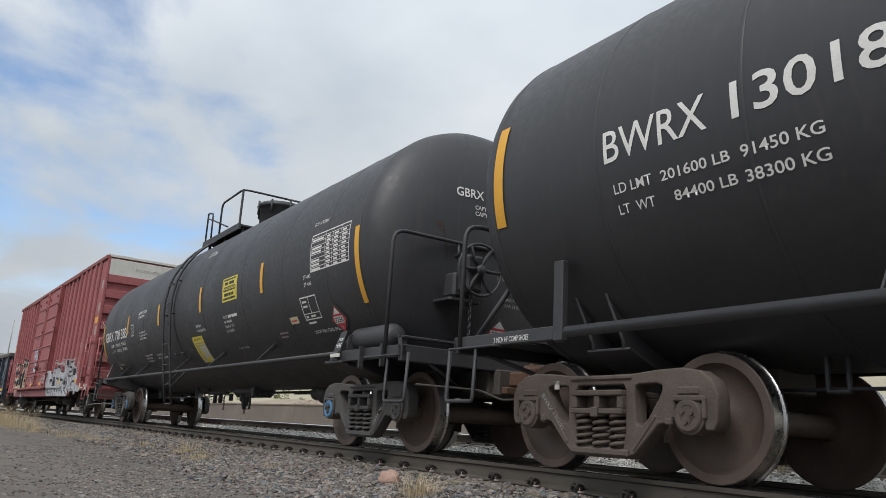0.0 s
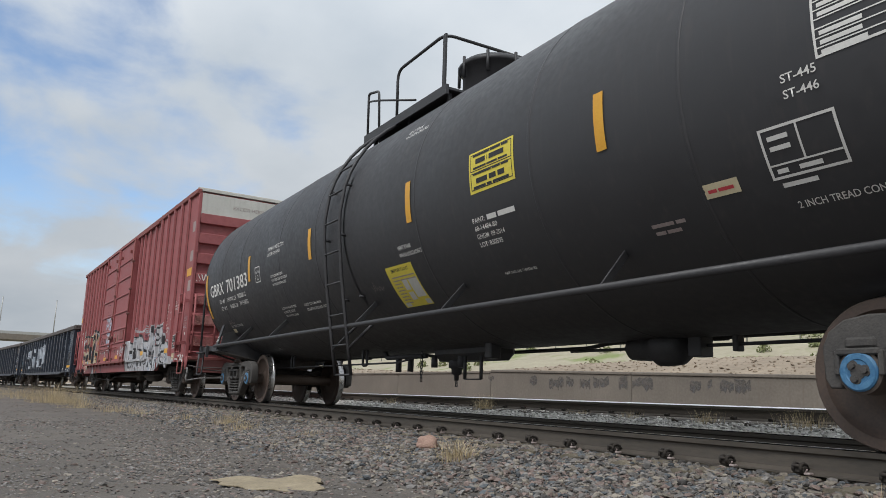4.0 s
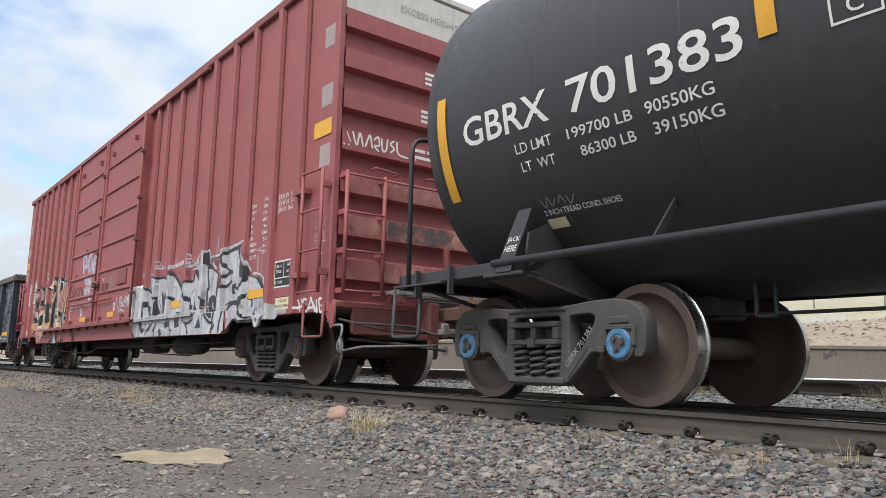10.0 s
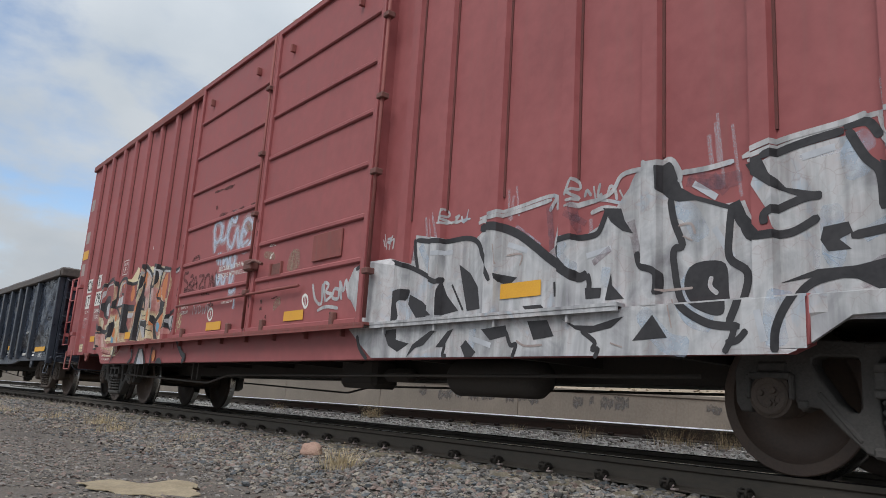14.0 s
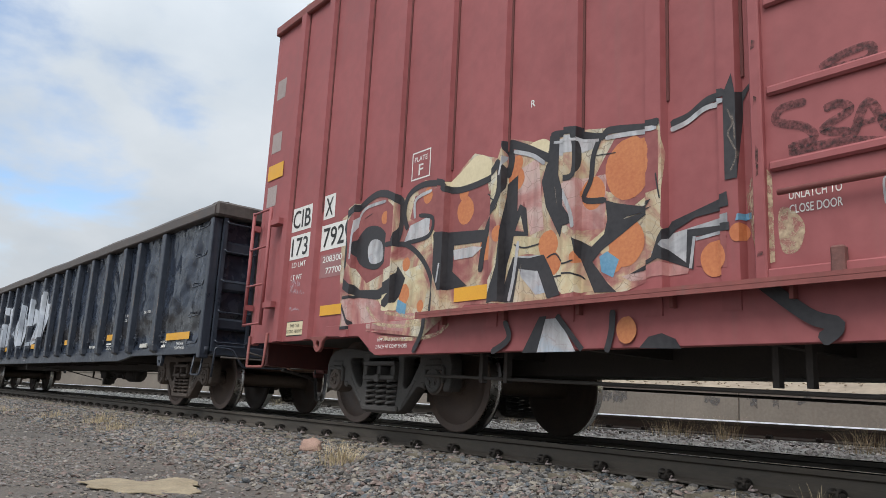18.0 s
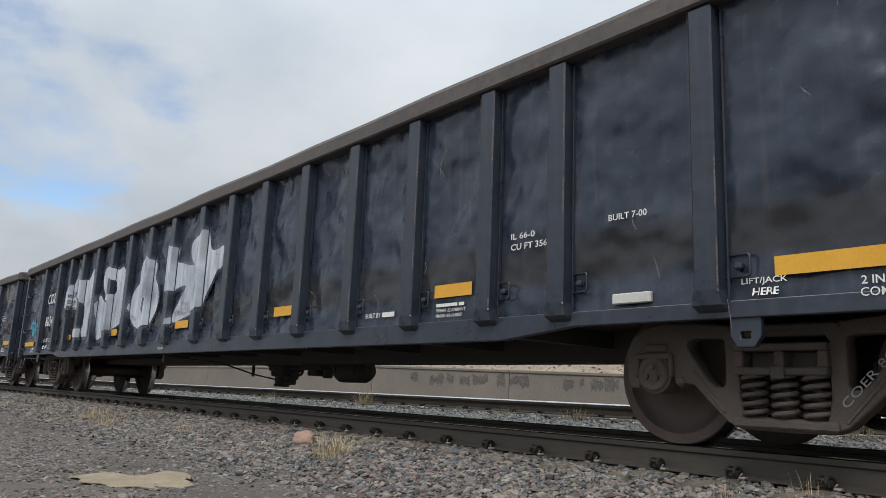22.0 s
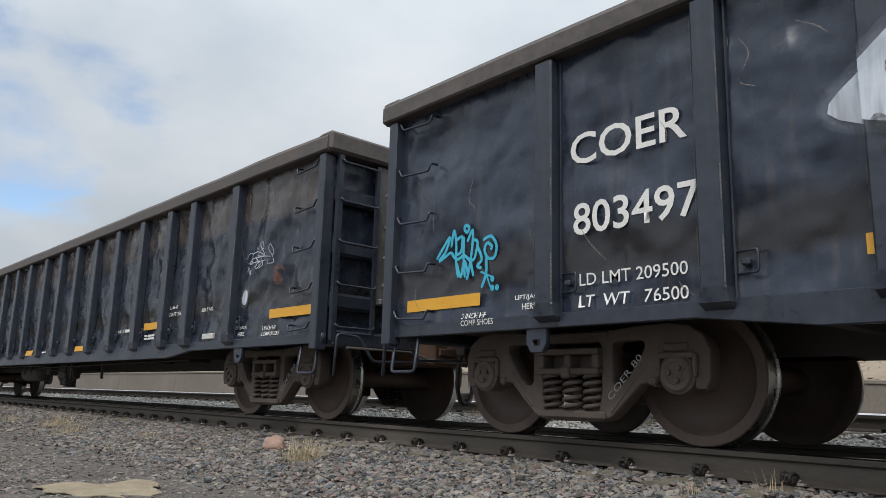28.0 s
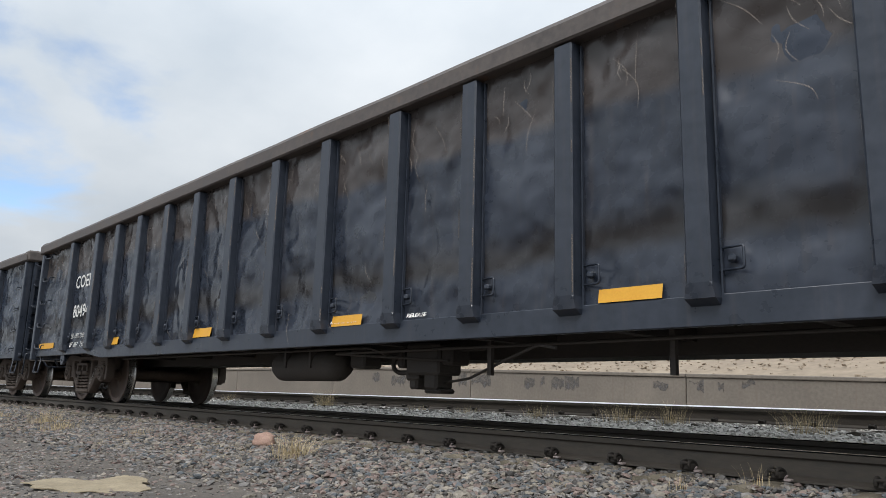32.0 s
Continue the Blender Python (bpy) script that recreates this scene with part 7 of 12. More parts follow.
    gy = 1.5 if turned else 0.0
    res = bmesh.new()
    h = 0.41 if turned else 0.66
    lathe(res, [(-h, 0.0), (-h + 0.02, 0.12), (-h + 0.12, 0.165), (h - 0.12, 0.165), (h - 0.02, 0.12), (h, 0.0)], 20, "x", m=Matrix.Translation((tank_at, -0.95 + gy, 0.53)))
    part("air_reservoir", fix(res), UNDER, car, "black cylindrical air reservoir")
    for d in (-0.25, 0.25):
        part("reservoir_strap", boxes((tank_at + d - 0.02, tank_at + d + 0.02, -1.13 + gy, -0.77 + gy, 0.50, 0.72)), UNDER, car)
    if turned:
        for name, u0, u1, z0, z1, y0, y1 in (("valve_block", -0.89, -0.62, 0.52, 0.68, 0.42, 0.66), ("brake_valve", -0.76, -0.30, 0.43, 0.72, 0.40, 0.70), ("service_portion", -0.69, -0.51, 0.30, 0.46, 0.44, 0.66), ("service_foot", -0.73, -0.49, 0.265, 0.31, 0.44, 0.64), ("emergency_portion", -0.40, -0.28, 0.30, 0.50, 0.46, 0.64), ("emergency_cap", -0.43, -0.25, 0.38, 0.46, 0.44, 0.66), ("pipe_bracket", -0.12, -0.02, 0.50, 0.74, 0.48, 0.58), ("brake_cylinder", 0.24, 0.92, 0.54, 0.74, 0.35, 0.75), ("cylinder_foot", 0.40, 0.65, 0.45, 0.56, 0.42, 0.66), ("slack_adjuster", 0.78, 0.90, 0.42, 0.60, 0.46, 0.60)):
            part(name, boxes((u0, u1, y0, y1, z0, z1), bevel=0.022), UNDER, car)
        part("brake_pipe", bar([(-0.30, 0.52, 0.455), (0.02, 0.52, 0.455), (0.10, 0.52, 0.50), (0.10, 0.52, 0.58), (0.06, 0.52, 0.61), (-0.28, 0.52, 0.61)], 0.022, 0.05, 8), UNDER, car)
        part("brake_pipe", bar([(-0.30, 0.54, 0.525), (0.05, 0.54, 0.525)], 0.018, 0, 8), UNDER, car)
        part("brake_pipe", bar([(-1.22, 0.54, 0.70), (-1.20, 0.54, 0.655), (-0.85, 0.54, 0.655)], 0.016, 0.03, 8), UNDER, car)
        part("release_rod", bar([(-0.86, -1.40, 0.60), (-0.80, -1.38, 0.64), (-0.74, -1.30, 0.64), (-0.55, -0.6, 0.60), (-0.95, 0.2, 0.45), (-0.64, 0.5, 0.37)], 0.012, 0.05, 6), UNDER, car)
        part("rod_hanger", boxes((-0.83, -0.77, -1.40, -1.36, 0.56, 0.76)), UNDER, car)
    else:
        for name, u0, u1, z0, z1, y0, y1 in (("valve_block", 0.52, 0.79, 0.52, 0.68, -0.96, -0.72), ("brake_valve", 0.20, 0.66, 0.43, 0.72, -1.0, -0.70), ("service_portion", 0.41, 0.59, 0.30, 0.46, -0.96, -0.74), ("service_foot", 0.39, 0.63, 0.265, 0.31, -0.94, -0.74), ("emergency_portion", 0.18, 0.30, 0.30, 0.50, -0.94, -0.76), ("emergency_cap", 0.15, 0.33, 0.38, 0.46, -0.96, -0.74), ("pipe_bracket", -0.08, 0.02, 0.50, 0.74, -0.88, -0.78), ("cylinder_foot", -0.75, -0.50, 0.50, 0.70, -0.96, -0.72)):
            part(name, boxes((u0, u1, y0, y1, z0, z1), bevel=0.022), UNDER, car)
        part("brake_pipe", bar([(0.20, -0.82, 0.455), (-0.12, -0.82, 0.455), (-0.20, -0.82, 0.50), (-0.20, -0.82, 0.58), (-0.16, -0.82, 0.61), (0.18, -0.82, 0.61)], 0.022, 0.05, 8), UNDER, car)
        part("brake_pipe", bar([(1.12, -0.84, 0.70), (1.10, -0.84, 0.655), (0.75, -0.84, 0.655)], 0.016, 0.03, 8), UNDER, car)
        part("release_rod", bar([(0.54, -0.85, 0.36), (0.95, -0.9, 0.40), (1.5, -1.1, 0.52), (2.1, -1.34, 0.63), (2.3, -1.38, 0.60)], 0.012, 0.05, 6), UNDER, car)
    part("brake_line", bar([(-6.6, -1.15 + gy, 0.68), (valve_at - 0.6, -1.15 + gy, 0.68), (valve_at - 0.4, -1.05 + gy, 0.60)], 0.014, 0.08, 6), UNDER, car)
    part("brake_line", bar([(valve_at + 0.4, -1.05 + gy, 0.55), (tank_at + h, -1.1 + gy, 0.64), (6.6, -1.15 + gy, 0.68)], 0.014, 0.08, 6), UNDER, car)
    for x in (valve_at - 0.85 if turned else valve_at + 0.95, valve_at + 2.6):
        part("rod_hanger", boxes((x - 0.02, x + 0.02, -1.12 + gy, -1.08 + gy, 0.42, 0.72)), UNDER, car)
    RUNNERS.append((car, middle, 8.63))
    return car


gon_first = gondola(-56.62, "weathered black gondola car with white sprayed numerals", seed=1, turned=True, lead_gap=0.40)
gon_second = gondola(-78.48, "weathered black gondola car with scraped upper sides", seed=2, skin=GON_SCRAPED, plate_paint=GON_PLATE)
for k in range(3):
    gondola(-100.34 - 21.86 * k, "weathered black gondola car following in the train", k == 0, 3 + k)
hand_wheel(gon_first, Matrix.Translation((10.74, -0.42, 2.47)), GON_RUST, 0.27)
part("brake_gear", boxes((10.39, 10.60, -0.54, -0.26, 2.26, 2.54), bevel=0.05), GON_RIB, gon_first)
chain(gon_first, 10.55, -0.42, 1.45, 2.2)
part("brake_rod", bar([(10.55, -0.42, 0.62), (10.55, -0.42, 1.45)], 0.014, 0, 6), GON_RUST, gon_first)
part("brake_step", boxes((10.39, 10.66, -0.70, 0.05, 1.38, 1.42), (10.4, 10.64, -0.68, -0.66, 1.30, 1.40), bevel=0.006), GON_RUST, gon_first)
for k in range(6):
    paint(gon_first, "lettering", bars(-0.28, 2.30 - 0.07 * k, 0.55, 0.035, k, 4), GREY_PAINT, lambda u, v, lift=0.004: Vector((10.392, u, v)))
    paint(gon_second, "lettering", bars(-0.28, 2.42 - 0.07 * k, 0.5, 0.035, k + 9, 4), CREAM_PAINT, lambda u, v, lift=0.004: Vector((10.392, u, v)))


def gon_text(car, rows):
    for body, u, v, w, h in rows:
        if body.startswith("#"):
            paint(car, "lettering", bars(u, v, w, h, int(u * 10) % 7, len(body) - 1), WHITE_PAINT, sheet, lift=0.012)
        else:
            part("lettering", lay(letters(body, u, v, w, h, 0.014), sheet, (), 0, 0.012), WHITE_PAINT, car)


def gon_tape(car, rows):
    for u0, u1, v0, v1 in rows:
        paint(car, "reflective_strip", quads((u0, u1, v0, v1)), YELLOW_TAPE, sheet, (), 0, 0.012, "amber reflective strip")


gon_tape(gon_first, ((8.81, 9.74, 0.99, 1.10), (5.80, 6.28, 1.07, 1.18), (2.86, 3.32, 1.06, 1.17), (-0.22, 0.28, 1.04, 1.15), (-3.40, -2.93, 1.03, 1.14), (-6.40, -5.93, 1.03, 1.14), (-10.09, -9.19, 0.975, 1.075)))
gon_text(gon_first, (("LIFT/JACK", 8.61, 0.945, 0.27, 0.045), ("HERE", 8.68, 0.885, 0.15, 0.045), ("2 INCH HF", 9.26, 0.905, 0.30, 0.045), ("COMP SHOES", 9.26, 0.84, 0.38, 0.045), ("BUILT 7-00", 7.66, 1.475, 0.31, 0.045), ("IL 66-0", 6.72, 1.465, 0.25, 0.05), ("CU FT 3564", 6.72, 1.38, 0.42, 0.05),
                     ("BUILT BY", 4.76, 0.945, 0.25, 0.045), ("#.", 5.03, 0.945, 0.21, 0.045), ("#..", 5.83, 0.99, 0.38, 0.028), ("PRIMER 22-8708NVT", 5.83, 0.945, 0.38, 0.028), ("FINISH 62-11605T", 5.83, 0.90, 0.34, 0.028), ("RELEASE", -0.78, 0.745, 0.22, 0.035),
                     ("COER", -8.29, 1.90, 0.92, 0.23), ("803497", -8.27, 1.39, 0.97, 0.23), ("LD LMT 209500", -8.22, 1.035, 0.82, 0.085), ("LT  WT   76500", -8.22, 0.885, 0.82, 0.085), ("2 INCH HF", -9.39, 0.875, 0.27, 0.045), ("COMP SHOES", -9.39, 0.82, 0.36, 0.045), ("LIFT/JACK", -8.82, 0.975, 0.27, 0.045), ("HERE", -8.75, 0.91, 0.14, 0.045)))
gon_tape(gon_second, ((9.30, 10.20, 1.07, 1.17), (5.74, 6.21, 1.10, 1.20), (2.75, 3.22, 0.87, 0.96), (-0.31, 0.16, 0.86, 0.96), (-3.34, -2.86, 0.87, 0.98), (-6.40, -5.93, 0.87, 0.98), (-10.09, -9.19, 0.90, 1.0)))
gon_text(gon_second, (("LIFT/JACK", 8.54, 0.97, 0.27, 0.045), ("HERE", 8.61, 0.90, 0.15, 0.045), ("2 INCH HF", 9.16, 0.945, 0.30, 0.045), ("COMP SHOES", 9.16, 0.88, 0.38, 0.045), ("BUILT 7-00", 7.60, 1.25, 0.31, 0.045), ("IL 66-0", 6.59, 1.345, 0.26, 0.05), ("CU FT 3564", 6.59, 1.25, 0.44, 0.05),
                      ("BUILT BY", 4.74, 1.10, 0.25, 0.045), ("#.", 5.01, 1.10, 0.21, 0.045), ("#..", 5.79, 1.0, 0.38, 0.028), ("#..", 5.79, 0.96, 0.38, 0.028), ("RETAINER VALVE", -0.33, 0.885, 0.42, 0.03), ("RELEASE", 0.80, 0.885, 0.24, 0.035),
                      ("COER", -8.29, 1.90, 0.87, 0.22), ("804941", -8.27, 1.39, 0.90, 0.22), ("LD LMT 209500", -8.22, 1.035, 0.82, 0.085), ("LT  WT   76500", -8.22, 0.885, 0.82, 0.085)))
for car in (gon_first, gon_second):
    part("route_board", boxes((7.70, 8.0, -1.51, -1.475, 0.895, 0.965), bevel=0.006), GALV, car)


# ---- sprayed lettering ----
def dots(*circles):
    """Flat round blots u, v, radius, a little uneven."""
    bm = bmesh.new()
    for i, (u, v, r) in enumerate(circles):
        ring = [(u + r * math.cos(a) * (1 + 0.12 * noise.noise(Vector((math.cos(a), math.sin(a), i * 3.1)))), v + 1.1 * r * math.sin(a) * (1 + 0.15 * noise.noise(Vector((math.cos(a) * 2, math.sin(a), i * 5.3))))) for a in [radians(k * 15) for k in range(24)]]
        bm.faces.new([bm.verts.new((*p, 0)) for p in ring])
    return bm


LAYERS = [0]      # coats that cross each other lie one over the other


def islands(bm):
    """The separate pieces of a flat drawing, each as a drawing of its own."""
    seen, out = set(), []
    for first in bm.faces[:]:
        if first in seen:
            continue
        group, todo = [], [first]
        seen.add(first)
        while todo:
            f = todo.pop()
            group.append(f)
            for v in f.verts:
                for g in v.link_faces:
                    if g not in seen:
                        seen.add(g)
                        todo.append(g)
        piece, made = bmesh.new(), {}
        for f in group:
            piece.faces.new([made.setdefault(v, None) or made.update({v: piece.verts.new(v.co)}) or made[v] for v in f.verts])
        out.append(piece)
    bm.free()
    return out


def spray(car, bm, material, lift, label=""):
    for k, piece in enumerate(islands(bm), LAYERS[0]):
        LAYERS[0] = (k + 1) % 9
        for v in (0.976, 0.974):
            bmesh.ops.bisect_plane(piece, geom=piece.verts[:] + piece.edges[:] + piece.faces[:], plane_co=(0, v, 0), plane_no=(0, 1, 0))
        paint(car, "sprayed_paint", piece, material, box_side, BOX_CUTS, 0, lift + 0.00005 * (k % 9), label)


def spray_gon(car, bm, material, lift, label=""):
    for k, piece in enumerate(islands(bm), LAYERS[0]):
        LAYERS[0] = (k + 1) % 9
        paint(car, "sprayed_paint", piece, material, gon_side, GON_CUTS, 0, lift + 0.006 + 0.00005 * (k % 9), label)


# pale lettering with black outlines
spray(box_car, patch([[(2.54, 0.68), (2.32, 0.82), (2.1, 0.97), (2.09, 1.37), (2.22, 1.57), (2.65, 1.64), (2.99, 1.55), (3.04, 1.82), (3.44, 1.73), (3.87, 1.66), (4.01, 1.75), (4.37, 1.68), (4.71, 1.44), (4.88, 1.55), (5.09, 1.54), (5.28, 1.62), (5.41, 1.77), (5.58, 1.96), (5.82, 1.94), (5.88, 1.71), (6.11, 1.58), (6.29, 1.58), (6.38, 1.34), (6.49, 1.35), (6.45, 1.49), (6.36, 1.65), (6.41, 1.77), (6.54, 1.82), (6.82, 1.84), (6.98, 1.84), (7.08, 1.7), (7.15, 1.56), (7.31, 1.41), (7.54, 1.41), (7.73, 1.34), (7.84, 1.26), (7.89, 1.14), (7.95, 1.02), (8.03, 0.97), (8.18, 0.9), (8.2, 0.84), (8.14, 0.81), (7.6, 0.82), (6.87, 0.84), (6.67, 0.83), (6.6, 0.68), (6.55, 0.66)]], False), SPRAY_WHITE, 0.003, "silver-white lettering with black outlines")
spray(box_car, strokes([[(3.92, 1.84), (4.34, 1.86), (4.76, 1.89), (4.8, 1.77)], [(5.2, 1.59), (5.4, 1.7), (5.51, 1.89), (5.62, 1.96)], [(6.31, 1.82), (6.63, 1.88), (6.96, 1.92), (7.18, 1.92)], [(7.05, 1.92), (7.13, 1.67), (7.31, 1.52)], [(7.97, 1.01), (8.05, 0.98), (8.19, 0.91)]], 0.03), SPRAY_WHITE, 0.003)
spray(box_car, strokes([[(6.12, 2.18), (6.16, 1.7)], [(6.22, 2.08), (6.27, 1.61)], [(7.53, 1.77), (7.54, 1.61)], [(7.64, 1.79), (7.65, 1.43)], [(7.69, 1.62), (7.69, 1.41)], [(3.22, 1.94), (3.29, 1.6)], [(4.35, 2.04), (4.39, 1.79)], [(7.07, 2.12), (7.08, 1.92)]], 0.035), SPRAY_MIST, 0.003)
spray(box_car, strokes([[(2.45, 1.26), (2.47, 1.06)], [(3.27, 1.6), (3.59, 1.59)], [(4.28, 1.57), (4.5, 1.49)], [(5.09, 1.38), (5.31, 1.41)], [(5.95, 1.75), (6.11, 1.63)], [(6.09, 1.44), (6.21, 1.24)], [(6.64, 1.77), (6.82, 1.79)], [(7.08, 1.17), (7.24, 1.24)], [(7.49, 1.29), (7.64, 1.24), (7.69, 1.12)], [(7.55, 0.94), (7.64, 0.86)], [(6.38, 0.91), (6.42, 0.73)], [(3.97, 0.82), (4.2, 0.76)], [(6.93, 0.93), (7.09, 0.88)]], 0.07), SPRAY_FADE, 0.0045)
spray(box_car, strokes([[(3.43, 1.87), (3.46, 1.99), (3.52, 1.93), (3.43, 1.92), (3.56, 1.85)], [(3.59, 1.9), (3.65, 1.91), (3.59, 1.86), (3.66, 1.85)], [(3.68, 1.9), (3.71, 1.84), (3.76, 1.89)], [(3.77, 1.95), (3.74, 1.84)], [(3.4, 1.87), (3.59, 1.86), (3.8, 1.86)], [(2.52, 1.9), (2.57, 1.74)], [(2.66, 1.87), (2.61, 1.81), (2.68, 1.83), (2.67, 1.73)]], 0.022), SPRAY_WHITE, 0.003, "thin white sprayed tag")
spray(box_car, strokes([[(4.91, 1.85), (4.97, 1.97), (5.02, 1.9), (4.93, 1.88), (5.01, 1.82), (4.92, 1.81)], [(5.06, 1.82), (5.08, 1.87), (5.12, 1.82)], [(5.14, 1.89), (5.16, 1.79)], [(5.2, 1.9), (5.18, 1.81), (5.22, 1.82)], [(5.27, 1.8), (5.29, 1.86), (5.33, 1.83), (5.35, 1.75)], [(5.37, 1.82), (5.4, 1.76)], [(4.91, 1.77), (5.18, 1.78), (5.41, 1.71)]], 0.024), SPRAY_WHITE, 0.003)
spray(box_car, strokes([[(1.41, 1.48), (1.49, 1.31), (1.63, 1.25), (1.62, 1.46)], [(1.71, 1.26), (1.65, 1.46), (1.75, 1.44), (1.71, 1.37), (1.83, 1.33), (1.72, 1.27)], [(1.87, 1.39), (1.85, 1.3), (1.96, 1.28), (1.96, 1.37), (1.87, 1.39)], [(2.03, 1.26), (1.97, 1.46), (2.05, 1.35), (2.09, 1.46), (2.15, 1.3), (2.22, 1.26)], [(1.56, 1.18), (1.74, 1.21), (1.98, 1.18)], [(2.2, 1.47), (2.37, 1.48)], [(2.2, 1.41), (2.37, 1.42)], [(2.2, 1.35), (2.27, 1.35)], [(2.34, 1.28), (2.36, 1.5), (2.52, 1.54)]], 0.036), SPRAY_WHITE, 0.004)
spray(box_car, strokes([[(2.5, 1.85), (2.54, 1.77)], [(2.57, 1.84), (2.63, 1.84), (2.62, 1.8), (2.57, 1.82)], [(2.63, 1.83), (2.61, 1.73)]], 0.026), SPRAY_WHITE, 0.004)
spray(box_car, strokes([[(1.34, 1.3), (1.33, 1.25), (1.29, 1.23), (1.25, 1.26), (1.22, 1.3), (1.22, 1.35), (1.26, 1.37), (1.31, 1.35), (1.34, 1.3)], [(1.26, 1.36), (1.29, 1.25)]], 0.03), WHITE_PAINT, 0.004)
spray(box_car, patch([[(0.78, 1.69), (0.81, 1.88), (0.95, 1.92), (1.04, 1.87), (1.04, 1.7)]]), WORN_TAN, 0.003, "worn tan patch")
spray(box_car, strokes([[(5.98, 1.19), (5.9, 1.06), (5.97, 0.9), (6.11, 0.85)], [(6.78, 1.47), (6.79, 1.2), (6.75, 1.15)], [(7.48, 1.08), (7.45, 0.96), (7.36, 0.91)], [(7.57, 1.33), (7.66, 1.24), (7.69, 1.11)], [(7.01, 1.81), (6.91, 1.74), (6.94, 1.59)], [(2.58, 1.29), (2.52, 1.1), (2.88, 1.08)], [(4.91, 1.51), (4.86, 1.4), (4.98, 1.27)], [(5.27, 1.28), (5.25, 1.14)], [(5.81, 1.61), (5.92, 1.56), (6.01, 1.38)], [(6.51, 1.02), (6.48, 0.85), (6.5, 0.7)], [(7.09, 1.34), (6.94, 1.27)], [(7.53, 0.88), (7.67, 0.83), (7.76, 0.87)], [(4.35, 1.69), (4.62, 1.5)], [(3.12, 1.71), (3.32, 1.42)], [(5.6, 0.95), (5.78, 0.75), (5.95, 0.71)], [(3.98, 0.9), (3.97, 0.74)]], 0.13), BLUE_MIST, 0.0042)
spray(box_car, strokes([[(7.02, 1.8), (7.12, 1.67), (7.19, 1.49)], [(7.17, 1.74), (7.25, 1.56), (7.32, 1.44)], [(5.92, 1.81), (6.09, 1.73), (6.28, 1.73)], [(6.08, 1.78), (6.17, 1.65)], [(5.47, 1.58), (5.53, 1.33)], [(6.91, 1.02), (7.06, 1.12), (7.14, 1.03)], [(7.17, 1.08), (7.2, 0.98)], [(3.03, 1.72), (3.01, 1.58)], [(4.71, 1.81), (4.77, 1.41)]], 0.1), MAUVE_MIST, 0.0044)
spray(box_car, patch([[(2.62, 1.02), (2.62, 1.19), (2.77, 1.29), (2.99, 1.31), (2.97, 1.22), (2.88, 1.18), (2.91, 1.03)]]), SPRAY_BLACK, 0.005)
spray(box_car, patch([[(3.01, 1.26), (3.21, 1.18), (3.41, 1.04), (3.12, 1.04), (2.99, 1.17)]], False), SPRAY_BLACK, 0.005)
spray(box_car, patch([[(2.72, 0.93), (2.92, 0.94), (2.93, 0.84), (3.13, 0.8), (2.96, 0.73), (2.81, 0.79)]], False), SPRAY_BLACK, 0.005)
spray(box_car, patch([[(3.69, 1.47), (3.84, 1.38), (3.94, 1.26), (3.98, 1.07), (3.82, 1.06)]], False), SPRAY_BLACK, 0.005)
spray(box_car, patch([[(3.47, 1.34), (3.55, 1.21), (3.71, 1.07), (3.46, 1.04), (3.45, 1.18)]], False), SPRAY_BLACK, 0.005)
spray(box_car, patch([[(4.17, 1.34), (4.4, 1.29), (4.3, 1.23), (4.2, 1.27)]], False), SPRAY_BLACK, 0.005)
spray(box_car, patch([[(5.23, 1.71), (5.39, 1.68), (5.42, 1.59), (5.49, 1.49), (5.4, 1.52), (5.3, 1.6)]], False), SPRAY_BLACK, 0.005)
spray(box_car, patch([[(5.31, 1.24), (5.32, 1.15), (5.42, 1.05), (5.26, 1.05), (5.28, 1.13)]], False), SPRAY_BLACK, 0.005)
spray(box_car, patch([[(5.08, 1.15), (5.23, 1.14), (5.22, 1.07), (5.09, 1.07)]], False), SPRAY_BLACK, 0.005)
spray(box_car, patch([[(4.93, 0.93), (5.05, 0.88), (5.22, 0.87), (5.4, 0.91), (5.47, 0.92), (5.37, 0.85), (5.19, 0.82), (5.06, 0.85)]], False), SPRAY_BLACK, 0.005)
spray(box_car, patch([[(4.59, 0.93), (4.79, 0.93), (4.86, 0.81), (4.66, 0.79)]], False), SPRAY_BLACK, 0.005)
spray(box_car, patch([[(4.08, 0.89), (4.36, 0.91), (4.39, 0.83), (4.19, 0.8)]], False), SPRAY_BLACK, 0.005)
spray(box_car, patch([[(3.1, 0.68), (3.18, 0.79), (3.42, 0.9), (3.52, 0.92), (3.34, 0.78), (3.23, 0.76)]], False), SPRAY_BLACK, 0.005)
spray(box_car, patch([[(3.84, 0.76), (3.9, 0.81), (4.03, 0.71), (3.98, 0.67), (3.9, 0.67)]], False), SPRAY_BLACK, 0.005)
spray(box_car, patch([[(3.51, 0.76), (3.66, 0.89), (3.74, 0.91), (3.62, 0.76)]], False), SPRAY_BLACK, 0.005)
spray(box_car, patch([[(5.69, 0.92), (5.8, 0.77), (5.54, 0.76)]], False), SPRAY_BLACK, 0.005)
spray(box_car, patch([[(4.47, 1.06), (4.66, 1.06), (4.77, 0.96), (4.57, 0.96)]], False), SPRAY_BLACK, 0.005)
spray(box_car, strokes([[(2.26, 1.55), (2.47, 1.6), (2.74, 1.59), (3.09, 1.48), (3.42, 1.34), (3.49, 1.37)]], 0.045), SPRAY_BLACK, 0.0055)
spray(box_car, strokes([[(3.03, 1.78), (3.05, 1.64), (3.1, 1.49)]], 0.045), SPRAY_BLACK, 0.0055)
